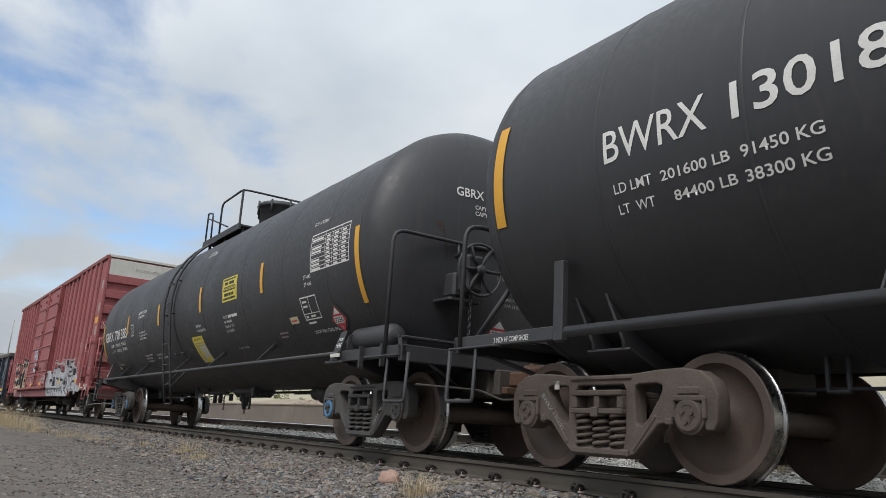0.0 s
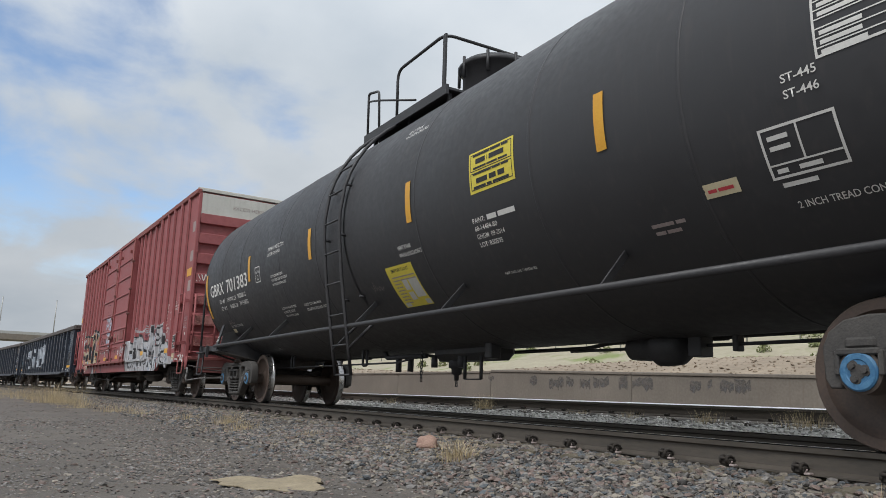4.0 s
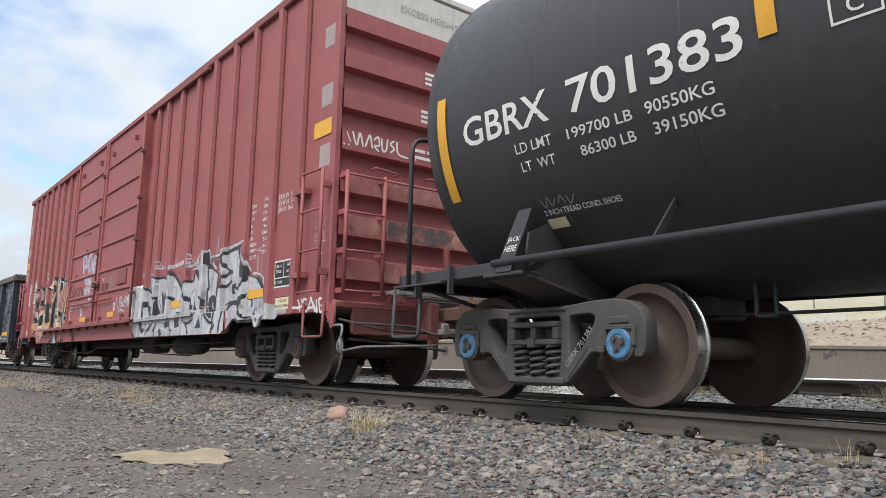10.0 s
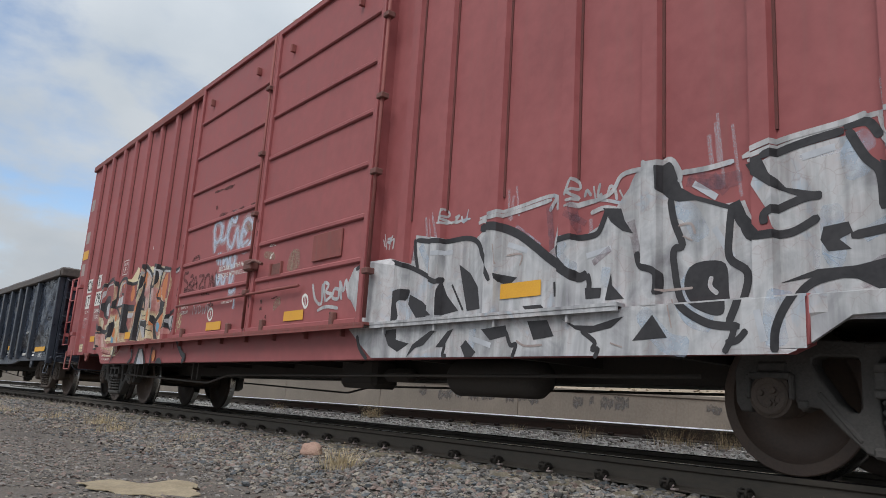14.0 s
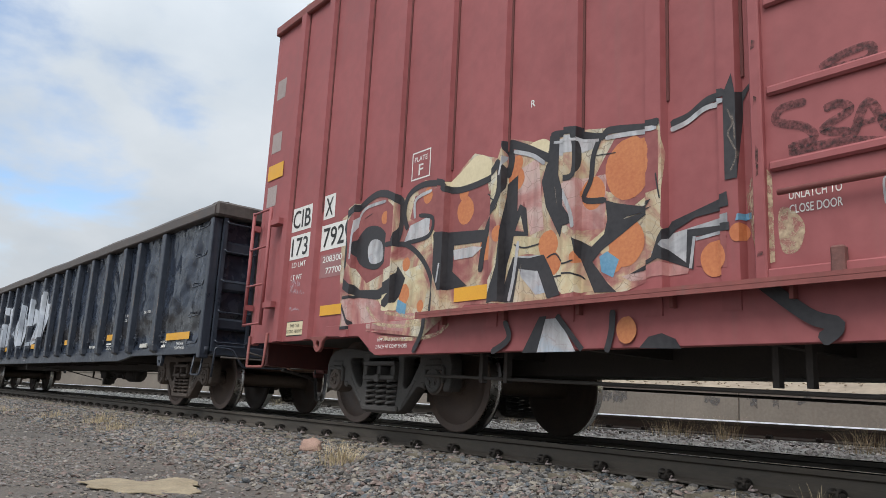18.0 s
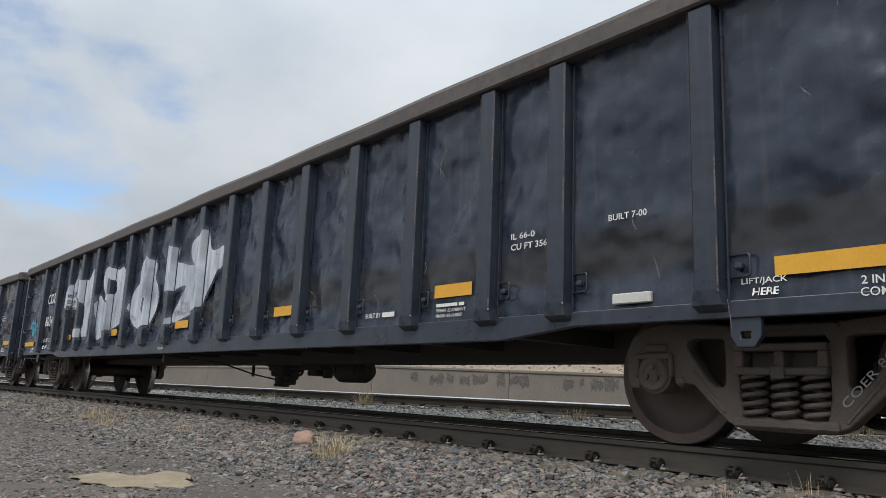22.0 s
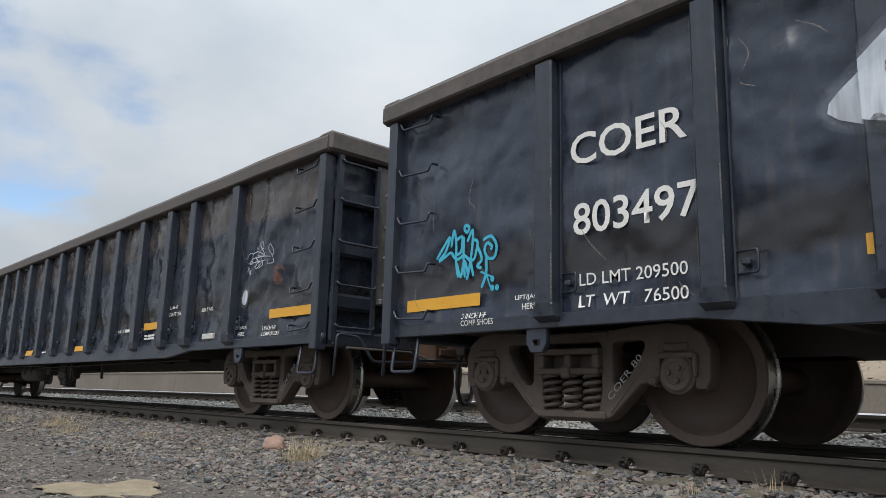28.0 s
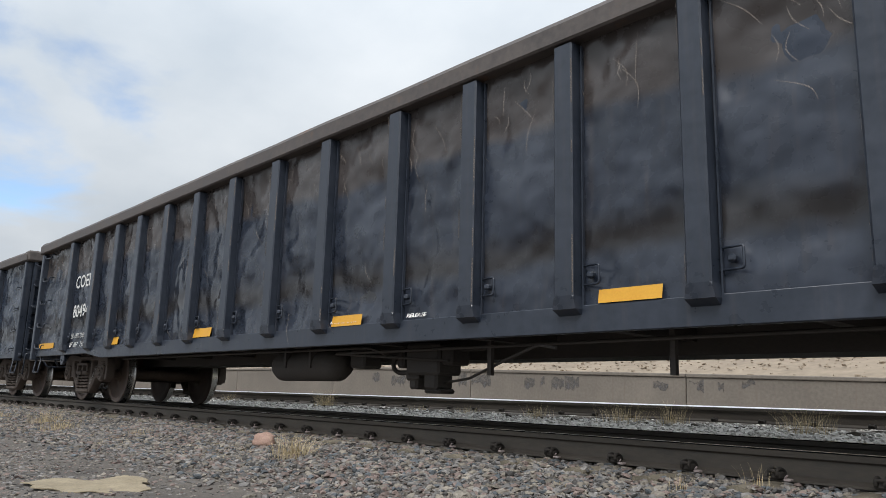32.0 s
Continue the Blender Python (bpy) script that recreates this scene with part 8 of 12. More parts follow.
spray(box_car, strokes([[(3.05, 1.77), (3.46, 1.7), (3.77, 1.69), (3.92, 1.63), (3.99, 1.5), (4.14, 1.28)]], 0.045), SPRAY_BLACK, 0.0055)
spray(box_car, strokes([[(4.81, 1.5), (4.83, 1.4), (4.93, 1.3)]], 0.045), SPRAY_BLACK, 0.0055)
spray(box_car, strokes([[(4.8, 1.51), (4.95, 1.53), (5.06, 1.52), (5.18, 1.53), (5.23, 1.6), (5.27, 1.69)]], 0.045), SPRAY_BLACK, 0.0055)
spray(box_car, strokes([[(3.94, 1.75), (4.16, 1.73), (4.37, 1.65), (4.56, 1.53), (4.74, 1.4), (4.95, 1.27), (5.03, 1.23), (5.1, 1.25)]], 0.07), SPRAY_BLACK, 0.0055)
spray(box_car, strokes([[(5.1, 1.25), (5.12, 1.18), (5.11, 1.08)]], 0.045), SPRAY_BLACK, 0.0055)
spray(box_car, strokes([[(5.52, 1.36), (5.55, 1.26), (5.68, 1.21), (5.71, 1.15), (5.7, 1.05)]], 0.045), SPRAY_BLACK, 0.0055)
spray(box_car, strokes([[(2.27, 0.9), (2.33, 0.78), (2.47, 0.67)]], 0.045), SPRAY_BLACK, 0.0055)
spray(box_car, strokes([[(2.32, 1), (2.42, 1.3), (2.39, 1.55)]], 0.045), SPRAY_BLACK, 0.0055)
spray(box_car, strokes([[(4.37, 0.86), (4.42, 0.76), (4.48, 0.76), (4.44, 0.66)]], 0.035), SPRAY_BLACK, 0.0055)
spray(box_car, strokes([[(5.11, 0.84), (5.23, 0.76), (5.21, 0.71), (5.26, 0.71), (5.23, 0.65)]], 0.035), SPRAY_BLACK, 0.0055)
spray(box_car, strokes([[(3.55, 0.77), (3.63, 0.78), (3.61, 0.69), (3.66, 0.69)]], 0.035), SPRAY_BLACK, 0.0055)
spray(box_car, strokes([[(4.79, 1.22), (4.8, 1.11)]], 0.035), SPRAY_BLACK, 0.0055)
spray(box_car, strokes([[(3.61, 1.3), (3.77, 1.07)]], 0.035), SPRAY_BLACK, 0.0055)
spray(box_car, patch([[(5.69, 1.91), (5.79, 1.94), (5.86, 1.74), (5.96, 1.67), (6.19, 1.57), (6.26, 1.59), (6.3, 1.49), (6.42, 1.34), (6.32, 1.34), (6.24, 1.44), (6.19, 1.54), (5.96, 1.64), (5.84, 1.65), (5.77, 1.68), (5.7, 1.75)]], False), SPRAY_BLACK, 0.005)
spray(box_car, patch([[(5.88, 1.11), (5.92, 1.21), (6.02, 1.24), (6.16, 1.21), (6.18, 1.05), (6.18, 0.9), (6.06, 0.91), (5.92, 1)]]), SPRAY_BLACK, 0.005)
spray(box_car, strokes([[(5.78, 1.68), (5.81, 1.52), (5.87, 1.36), (5.81, 1.34), (5.81, 1.23), (5.87, 0.99), (6.07, 0.85), (6.28, 0.82)]], 0.05), SPRAY_BLACK, 0.0055)
spray(box_car, strokes([[(6.21, 1.56), (6.19, 1.4), (6.19, 1.24), (6.3, 1.14), (6.27, 0.98), (6.21, 0.84)]], 0.05), SPRAY_BLACK, 0.0055)
spray(box_car, strokes([[(6.28, 1.43), (6.33, 1.35), (6.49, 1.34), (6.59, 1.35), (6.72, 1.41)]], 0.05), SPRAY_BLACK, 0.0055)
spray(box_car, strokes([[(6.07, 1.14), (6.06, 1.08), (6.11, 1.03)]], 0.03), SPRAY_WHITE, 0.0065)
spray(box_car, patch([[(6.3, 1.8), (6.42, 1.82), (6.47, 1.7), (6.54, 1.61), (6.72, 1.55), (6.62, 1.54), (6.47, 1.62), (6.34, 1.73)]], False), SPRAY_BLACK, 0.005)
spray(box_car, strokes([[(6.44, 1.4), (6.45, 1.47), (6.64, 1.53), (6.74, 1.53)]], 0.05), SPRAY_BLACK, 0.0055)
spray(box_car, strokes([[(6.42, 1.81), (6.62, 1.85), (6.87, 1.87)]], 0.05), SPRAY_BLACK, 0.0055)
spray(box_car, patch([[(6.88, 1.87), (6.99, 1.87), (7.05, 1.77), (7.14, 1.61), (7.17, 1.46), (7.05, 1.4), (7.03, 1.58), (6.96, 1.69)]], False), BOX_RED, 0.0042)
spray(box_car, patch([[(7.04, 1.67), (7.21, 1.58), (7.33, 1.47), (7.23, 1.39), (7.13, 1.42), (7.06, 1.52)]], False), SPRAY_BLACK, 0.005)
spray(box_car, strokes([[(6.89, 1.87), (6.97, 1.7), (7.04, 1.6), (7.05, 1.4)]], 0.05), SPRAY_BLACK, 0.0055)
spray(box_car, strokes([[(6.87, 1.89), (6.99, 1.89), (7.05, 1.79)]], 0.05), SPRAY_BLACK, 0.0055)
spray(box_car, patch([[(6.74, 1.35), (6.87, 1.36), (6.89, 1.3), (6.82, 1.27), (6.88, 1.21), (6.76, 1.21), (6.72, 1.28)]], False), SPRAY_BLACK, 0.005)
spray(box_car, strokes([[(6.88, 1.28), (7.12, 1.31), (7.2, 1.37), (7.27, 1.41)]], 0.05), SPRAY_BLACK, 0.0055)
spray(box_car, strokes([[(6.48, 0.67), (6.49, 0.8), (6.56, 0.94), (6.67, 1.05), (6.86, 1.09)]], 0.05), SPRAY_BLACK, 0.0055)
spray(box_car, patch([[(6.49, 1.06), (6.7, 1.12), (6.9, 1.12), (7.19, 1.17), (7.27, 1.21), (7.19, 1.07), (7.13, 0.98), (7.19, 0.92), (7.32, 0.86), (7.2, 0.86), (7.07, 0.92), (7, 0.99), (6.9, 1.05), (6.7, 1.08)]], False), SPRAY_BLACK, 0.005)
spray(box_car, patch([[(7.33, 1.42), (7.56, 1.4), (7.71, 1.34), (7.81, 1.21), (7.87, 1.05), (7.91, 0.93), (7.81, 0.92), (7.75, 1.09), (7.68, 1.25), (7.56, 1.36), (7.43, 1.4)]], False), SPRAY_BLACK, 0.005)
spray(box_car, strokes([[(7.27, 1.13), (7.4, 1.11), (7.44, 1.05), (7.42, 0.97), (7.35, 0.91)]], 0.04), SPRAY_BLACK, 0.0055)
spray(box_car, strokes([[(7.05, 0.82), (7.29, 0.81), (7.51, 0.82)]], 0.04), SPRAY_BLACK, 0.0055)
spray(box_car, strokes([[(6.25, 0.84), (6.23, 0.76), (6.18, 0.67)]], 0.04), SPRAY_BLACK, 0.0055)
spray(box_car, strokes([[(6.32, 0.8), (6.26, 0.74), (6.19, 0.73)]], 0.04), SPRAY_BLACK, 0.0055)
spray(box_car, strokes([[(6.28, 1.85), (6.53, 1.9), (6.87, 1.92), (6.99, 1.94)]], 0.035), SPRAY_WHITE, 0.006)
spray(box_car, strokes([[(5.85, 1.84), (6.05, 1.83), (6.23, 1.84)]], 0.035), SPRAY_WHITE, 0.006)
spray(box_car, strokes([[(5.85, 1.78), (5.85, 1.85), (5.78, 1.95), (5.69, 1.92)]], 0.035), SPRAY_WHITE, 0.006)
spray(box_car, strokes([[(7.41, 1.45), (7.56, 1.44), (7.74, 1.37), (7.84, 1.22), (7.92, 1.01)]], 0.035), SPRAY_WHITE, 0.006)
spray(box_car, strokes([[(7.06, 1.79), (7.2, 1.64), (7.36, 1.49)]], 0.035), SPRAY_WHITE, 0.006)
spray(box_car, strokes([[(6.06, 2.05), (6.08, 1.83)]], 0.05), SPRAY_MIST, 0.003)
spray(box_car, strokes([[(6.11, 2.12), (6.13, 1.84)]], 0.05), SPRAY_MIST, 0.003)
spray(box_car, strokes([[(7.53, 1.66), (7.54, 1.46)]], 0.05), SPRAY_MIST, 0.003)
spray(box_car, strokes([[(7.57, 1.72), (7.57, 1.44)]], 0.05), SPRAY_MIST, 0.003)
spray(box_car, strokes([[(7.29, 1.89), (7.31, 1.78)]], 0.05), SPRAY_MIST, 0.003)
spray(box_car, strokes([[(7.13, 1.69), (7.2, 1.62)]], 0.05), SPRAY_MIST, 0.003)
spray(box_car, strokes([[(6.62, 1.77), (6.87, 1.76)]], 0.05), SPRAY_MIST, 0.003)
spray(box_car, strokes([[(6.7, 1.23), (6.7, 1.12)]], 0.05), SPRAY_MIST, 0.003)
spray(box_car, strokes([[(5.9, 1.77), (6.16, 1.7)]], 0.1), MAUVE_MIST, 0.0035)
spray(box_car, strokes([[(7.17, 1.62), (7.19, 1.47)]], 0.1), MAUVE_MIST, 0.0035)
spray(box_car, strokes([[(7.56, 1.43), (7.74, 1.35)]], 0.1), MAUVE_MIST, 0.0035)
spray(box_car, strokes([[(3.17, 1.97), (3.21, 1.76)]], 0.05), SPRAY_MIST, 0.003)
spray(box_car, strokes([[(3.31, 2.04), (3.42, 1.72)]], 0.05), SPRAY_MIST, 0.003)
spray(box_car, strokes([[(4.26, 2.03), (4.28, 1.77)]], 0.05), SPRAY_MIST, 0.003)
spray(box_car, strokes([[(4.32, 1.97), (4.3, 1.76)]], 0.05), SPRAY_MIST, 0.003)
spray(box_car, strokes([[(5.12, 1.65), (5.13, 1.51)]], 0.05), SPRAY_MIST, 0.003)
spray(box_car, strokes([[(3.91, 1.8), (3.99, 1.81), (4.05, 1.77)]], 0.035), SPRAY_WHITE, 0.0045)
spray(box_car, strokes([[(4.05, 1.81), (4.41, 1.83), (4.74, 1.86)]], 0.035), SPRAY_WHITE, 0.0045)
spray(box_car, strokes([[(4.72, 1.77), (4.81, 1.87), (4.84, 1.74), (4.79, 1.48)]], 0.035), SPRAY_WHITE, 0.0045)
spray(box_car, strokes([[(4.96, 1.76), (5.28, 1.8), (5.39, 1.92), (5.57, 1.93)]], 0.035), SPRAY_WHITE, 0.0045)
spray(box_car, strokes([[(5.12, 1.69), (5.25, 1.71), (5.41, 1.66)]], 0.035), SPRAY_WHITE, 0.0045)
spray(box_car, strokes([[(4.91, 1.72), (5.08, 1.62)]], 0.08), MAUVE_MIST, 0.0062)
spray(box_car, strokes([[(4.96, 1.8), (5.02, 1.56)]], 0.08), MAUVE_MIST, 0.0062)
spray(box_car, strokes([[(5.3, 1.41), (5.15, 1.32)]], 0.08), MAUVE_MIST, 0.0062)
spray(box_car, strokes([[(4.27, 1.48), (4.44, 1.47), (4.42, 1.38)]], 0.016), GREY_PAINT, 0.0058)
spray(box_car, strokes([[(3.27, 1.66), (3.26, 1.43)]], 0.016), GREY_PAINT, 0.0058)
spray(box_car, strokes([[(4.16, 1.58), (4.19, 1.41)]], 0.016), GREY_PAINT, 0.0058)
spray(box_car, strokes([[(5.84, 1.49), (5.93, 1.49), (5.96, 1.42)]], 0.016), GREY_PAINT, 0.0058)
spray(box_car, strokes([[(5.87, 1.42), (5.94, 1.38)]], 0.016), GREY_PAINT, 0.0058)
spray(box_car, strokes([[(5.7, 1.08), (5.88, 1.08), (5.94, 1.08)]], 0.016), GREY_PAINT, 0.0058)
spray(box_car, strokes([[(2.4, 1.47), (2.46, 1.21)]], 0.016), GREY_PAINT, 0.0058)
spray(box_car, strokes([[(4.48, 0.79), (4.57, 0.75), (4.75, 0.75)]], 0.016), GREY_PAINT, 0.0058)
spray(box_car, strokes([[(5.36, 0.75), (5.46, 0.72)]], 0.016), GREY_PAINT, 0.0058)
spray(box_car, strokes([[(5.79, 1.02), (5.83, 0.83)]], 0.016), GREY_PAINT, 0.0058)
# many-coloured lettering
paint(box_car, "weight_panel", quads((-7.83, -7.36, 1.53, 1.79)), ROSE_PATCH, box_side, BOX_CUTS, 0, 0.002, "greyish rose repainted patch")
spray(box_car, strokes([[(-2.73, 1.05), (-2.43, 0.81), (-2.28, 0.75), (-2.37, 0.67)]], 0.08), SPRAY_BLACK, 0.006)
spray(box_car, strokes([[(-8.48, 1.54), (-8.41, 1.57), (-8.44, 1.49), (-8.51, 1.52)], [(-8.38, 1.55), (-8.36, 1.49)], [(-8.33, 1.49), (-8.32, 1.55), (-8.28, 1.49), (-8.27, 1.55)], [(-8.51, 1.43), (-8.46, 1.48), (-8.44, 1.42)], [(-8.4, 1.41), (-8.39, 1.46), (-8.36, 1.41), (-8.35, 1.46)], [(-8.3, 1.44), (-8.32, 1.42), (-8.29, 1.4)], [(-8.26, 1.4), (-8.23, 1.43), (-8.2, 1.38)], [(-8.17, 1.4), (-8.15, 1.4)], [(-8.11, 1.4), (-8.09, 1.39)], [(-8.48, 1.23), (-8.44, 1.25), (-8.41, 1.21), (-8.35, 1.23), (-8.24, 1.21)]], 0.02), SPRAY_MIST, 0.003, "faint chalk writing")
spray(box_car, patch([[(-7.42, 2.15), (-7.055, 2.26), (-6.67, 2.33), (-6.266, 2.17), (-5.97, 2.29), (-5.59, 2.19), (-5.27, 2.39), (-4.91, 2.25), (-4.84, 2.42), (-4.37, 2.25), (-4.31, 2.34), (-3.76, 2.23), (-3.35, 2.15), (-3.33, 1.93), (-3.35, 1.44), (-3.18, 1.18), (-3.73, 1.03), (-4.44, 1.02), (-5.32, 1.07), (-5.81, 0.81), (-7.25, 0.95), (-7.37, 1.37)]], False), SPRAY_HAZE, 0.0024, "many-coloured sprayed lettering with black outlines")
spray(box_car, patch([[(-7.22, 1.67), (-7.23, 2.06), (-7.027, 2.23), (-6.557, 2.23), (-6.379, 2.1), (-6.379, 1.81), (-6.379, 1.51), (-6.858, 1.39)]], False), SPRAY_MAROON, 0.003)
spray(box_car, patch([[(-6.17, 1.95), (-6.11, 2.16), (-5.77, 2.18), (-5.09, 2.1), (-5.02, 1.83), (-5.21, 1.68), (-5.73, 1.73)]], False), SPRAY_MAROON, 0.003)
spray(box_car, patch([[(-3.84, 2.04), (-3.75, 2.16), (-3.36, 2.09), (-3.36, 1.69), (-3.53, 1.67), (-3.8, 1.76), (-3.98, 1.84)]], False), SPRAY_MAROON, 0.003)
spray(box_car, patch([[(-3.13, 1.16), (-3.14, 1.37), (-2.89, 1.35), (-2.89, 1.12)]], False), SPRAY_MAROON, 0.003)
spray(box_car, patch([[(-4.26, 1.92), (-3.83, 1.9), (-3.85, 1.51), (-4.09, 1.52), (-4.27, 1.66)]], False), SPRAY_PINK, 0.0034)
spray(box_car, patch([[(-4.81, 2.09), (-4.5, 2.18), (-4.43, 1.59), (-4.57, 1.56), (-4.65, 1.86), (-4.76, 1.59)]], False), SPRAY_PINK, 0.0032)
spray(box_car, patch([[(-7.22, 1.26), (-6.802, 1.27), (-6.407, 1.08), (-6.02, 1.04), (-6.1, 0.87), (-7.18, 0.97)]], False), SPRAY_PINK, 0.0028)
spray(box_car, patch([[(-3.7, 1.15), (-3.37, 1.21), (-3.18, 1.16), (-3.19, 1.12), (-3.62, 1.11)]], False), SPRAY_PINK, 0.0032)
spray(box_car, patch([[(-6.369, 1.44), (-5.98, 1.48), (-5.84, 1.29), (-5.89, 1.05), (-6.11, 1.11), (-6.238, 1.26)]], False), SPRAY_YELLOW, 0.0036)
spray(box_car, patch([[(-5.84, 1.8), (-5.59, 1.7), (-5.54, 1.47), (-5.78, 1.53)]], False), SPRAY_YELLOW, 0.0036)
spray(box_car, patch([[(-4.44, 1.44), (-4.24, 1.56), (-4.07, 1.43), (-3.79, 1.08), (-4.22, 1.06), (-4.39, 1.21)]], False), SPRAY_YELLOW, 0.0036)
spray(box_car, patch([[(-3.99, 1.42), (-3.82, 1.51), (-3.68, 1.57), (-3.58, 1.5), (-3.71, 1.39), (-3.85, 1.31)]], False), SPRAY_YELLOW, 0.0036)
spray(box_car, patch([[(-4.88, 1.58), (-4.71, 1.58), (-4.34, 1.49), (-4.3, 1.35), (-4.6, 1.42), (-4.78, 1.4), (-4.86, 1.12), (-4.86, 1.25)]], False), SPRAY_YELLOW, 0.0036)
spray(box_car, patch([[(-3.59, 1.63), (-3.51, 1.67), (-3.48, 1.6)]], False), SPRAY_YELLOW, 0.0036)
spray(box_car, patch([[(-5.02, 2.03), (-4.89, 2.11), (-4.87, 1.65), (-4.91, 1.35), (-5.02, 1.18), (-4.91, 1.07), (-4.85, 1.12), (-4.87, 1.6)]], False), SPRAY_YELLOW, 0.0034)
spray(box_car, patch([[(-5.61, 2.16), (-5.44, 2.26), (-5.25, 2.36), (-5.1, 2.32), (-5, 2.19), (-5.17, 2.13), (-5.41, 2.1)]]), CREAM_PAINT, 0.0036)
spray(box_car, patch([[(-4.61, 2.29), (-4.46, 2.32), (-4.36, 2.25), (-4.38, 2.16)]]), CREAM_PAINT, 0.0036)
spray(box_car, patch([[(-4.72, 1.41), (-4.45, 1.39), (-4.27, 1.11), (-4.5, 1.09), (-4.66, 1.24)]], False), SPRAY_WHITE, 0.004)
spray(box_car, patch([[(-6.16, 1.88), (-5.86, 1.93), (-5.87, 1.74), (-6.256, 1.72)]], False), SPRAY_WHITE, 0.004)
spray(box_car, patch([[(-4.35, 2.28), (-4.06, 2.25), (-3.87, 2.17), (-3.92, 2.12), (-4.05, 2.11), (-4.29, 2.14)]], False), SPRAY_WHITE, 0.004)
spray(box_car, patch([[(-3.42, 1.27), (-3.3, 1.39), (-2.88, 1.45), (-2.88, 1.38), (-3.17, 1.38), (-3.17, 1.16), (-3.35, 1.23)]], False), SPRAY_WHITE, 0.004)
spray(box_car, patch([[(-2.79, 1.54), (-2.73, 1.72), (-2.67, 1.76), (-2.56, 1.59), (-2.56, 1.1), (-2.72, 1.09), (-2.76, 1.29)]], False), CREAM_MIST, 0.0045)
spray(box_car, patch([[(-2.53, 1.38), (-2.46, 1.38), (-2.39, 1.28), (-2.43, 1.15), (-2.52, 1.16)]]), CREAM_MIST, 0.0045)
spray(box_car, patch([[(-6.867, 1.74), (-6.792, 1.83), (-6.623, 1.78), (-6.595, 1.6), (-6.802, 1.59)]]), SPRAY_WHITE, 0.0066)
spray(box_car, patch([[(-6.661, 1.3), (-6.36, 1.33), (-6.275, 1.25), (-6.294, 1.1), (-6.51, 1.1)]]), CREAM_PAINT, 0.004)
spray(box_car, patch([[(-5.5, 1.56), (-5.24, 1.56), (-5.12, 1.54), (-5.24, 1.47), (-5.48, 1.47)]], False), SPRAY_WHITE, 0.0066)
spray(box_car, patch([[(-3.89, 1.31), (-3.82, 1.34), (-3.72, 1.27), (-3.77, 1.15), (-3.87, 1.2)]], False), SPRAY_SKY, 0.0044)
spray(box_car, patch([[(-2.82, 1.43), (-2.76, 1.44), (-2.76, 1.4), (-2.83, 1.39)]], False), SPRAY_SKY, 0.0052)
spray(box_car, patch([[(-6.294, 1.19), (-6.15, 1.13), (-6.17, 1.01), (-6.313, 1.08)]], False), SPRAY_SKY, 0.0044)
spray(box_car, dots((-6.6, 2.03, 0.06)), SPRAY_ORANGE, 0.0042)
spray(box_car, dots((-5.91, 2.13, 0.07)), SPRAY_ORANGE, 0.0042)
spray(box_car, dots((-5.36, 1.89, 0.11)), SPRAY_ORANGE, 0.0042)
spray(box_car, dots((-5.39, 2.05, 0.06)), SPRAY_ORANGE, 0.0042)
spray(box_car, dots((-4.74, 2.05, 0.09)), SPRAY_ORANGE, 0.0042)
spray(box_car, dots((-4.73, 2.18, 0.06)), SPRAY_ORANGE, 0.0042)
spray(box_car, dots((-5.07, 1.52, 0.09)), SPRAY_ORANGE, 0.0042)
spray(box_car, dots((-4.89, 1.61, 0.06)), SPRAY_ORANGE, 0.0042)
spray(box_car, dots((-6.2, 1.23, 0.085)), SPRAY_ORANGE, 0.0042)
spray(box_car, dots((-6.19, 1.51, 0.06)), SPRAY_ORANGE, 0.0042)
spray(box_car, dots((-4.38, 1.46, 0.1)), SPRAY_ORANGE, 0.0042)
spray(box_car, dots((-4.33, 1.31, 0.08)), SPRAY_ORANGE, 0.0042)
spray(box_car, dots((-3.95, 1.78, 0.11)), SPRAY_ORANGE, 0.0042)
spray(box_car, dots((-3.64, 1.9, 0.2)), SPRAY_ORANGE, 0.0042)
spray(box_car, dots((-3.54, 1.98, 0.1)), SPRAY_ORANGE, 0.0042)
spray(box_car, dots((-3.66, 1.38, 0.15)), SPRAY_ORANGE, 0.0042)
spray(box_car, dots((-3.76, 1.27, 0.08)), SPRAY_ORANGE, 0.0042)
spray(box_car, dots((-3, 1.19, 0.1)), SPRAY_ORANGE, 0.0042)
spray(box_car, dots((-3.61, 0.78, 0.08)), SPRAY_ORANGE, 0.0042)
spray(box_car, dots((-5.59, 1.65, 0.04)), SPRAY_ORANGE, 0.0042)
spray(box_car, dots((-4.08, 1.32, 0.04)), SPRAY_ORANGE, 0.0042)
spray(box_car, dots((-2.82, 1.32, 0.05)), SPRAY_ORANGE, 0.0042)
spray(box_car, dots((-5.94, 1.1, 0.05)), SPRAY_ORANGE, 0.0042)
spray(box_car, patch([[(-7.102, 1.78), (-7.046, 1.9), (-6.886, 1.98), (-6.661, 1.94), (-6.52, 1.8), (-6.538, 1.62), (-6.67, 1.52), (-6.886, 1.55), (-7.046, 1.64)], [(-6.858, 1.74), (-6.792, 1.82), (-6.623, 1.77), (-6.604, 1.61), (-6.802, 1.6)]]), SPRAY_BLACK, 0.006)
spray(box_car, strokes([[(-7.22, 1.56), (-7.22, 1.84), (-7.31, 2.07), (-7.037, 2.22), (-6.717, 2.3), (-6.36, 2.18), (-6.303, 2.06), (-6.313, 1.86), (-6.369, 1.74)]], 0.075), SPRAY_BLACK, 0.006)
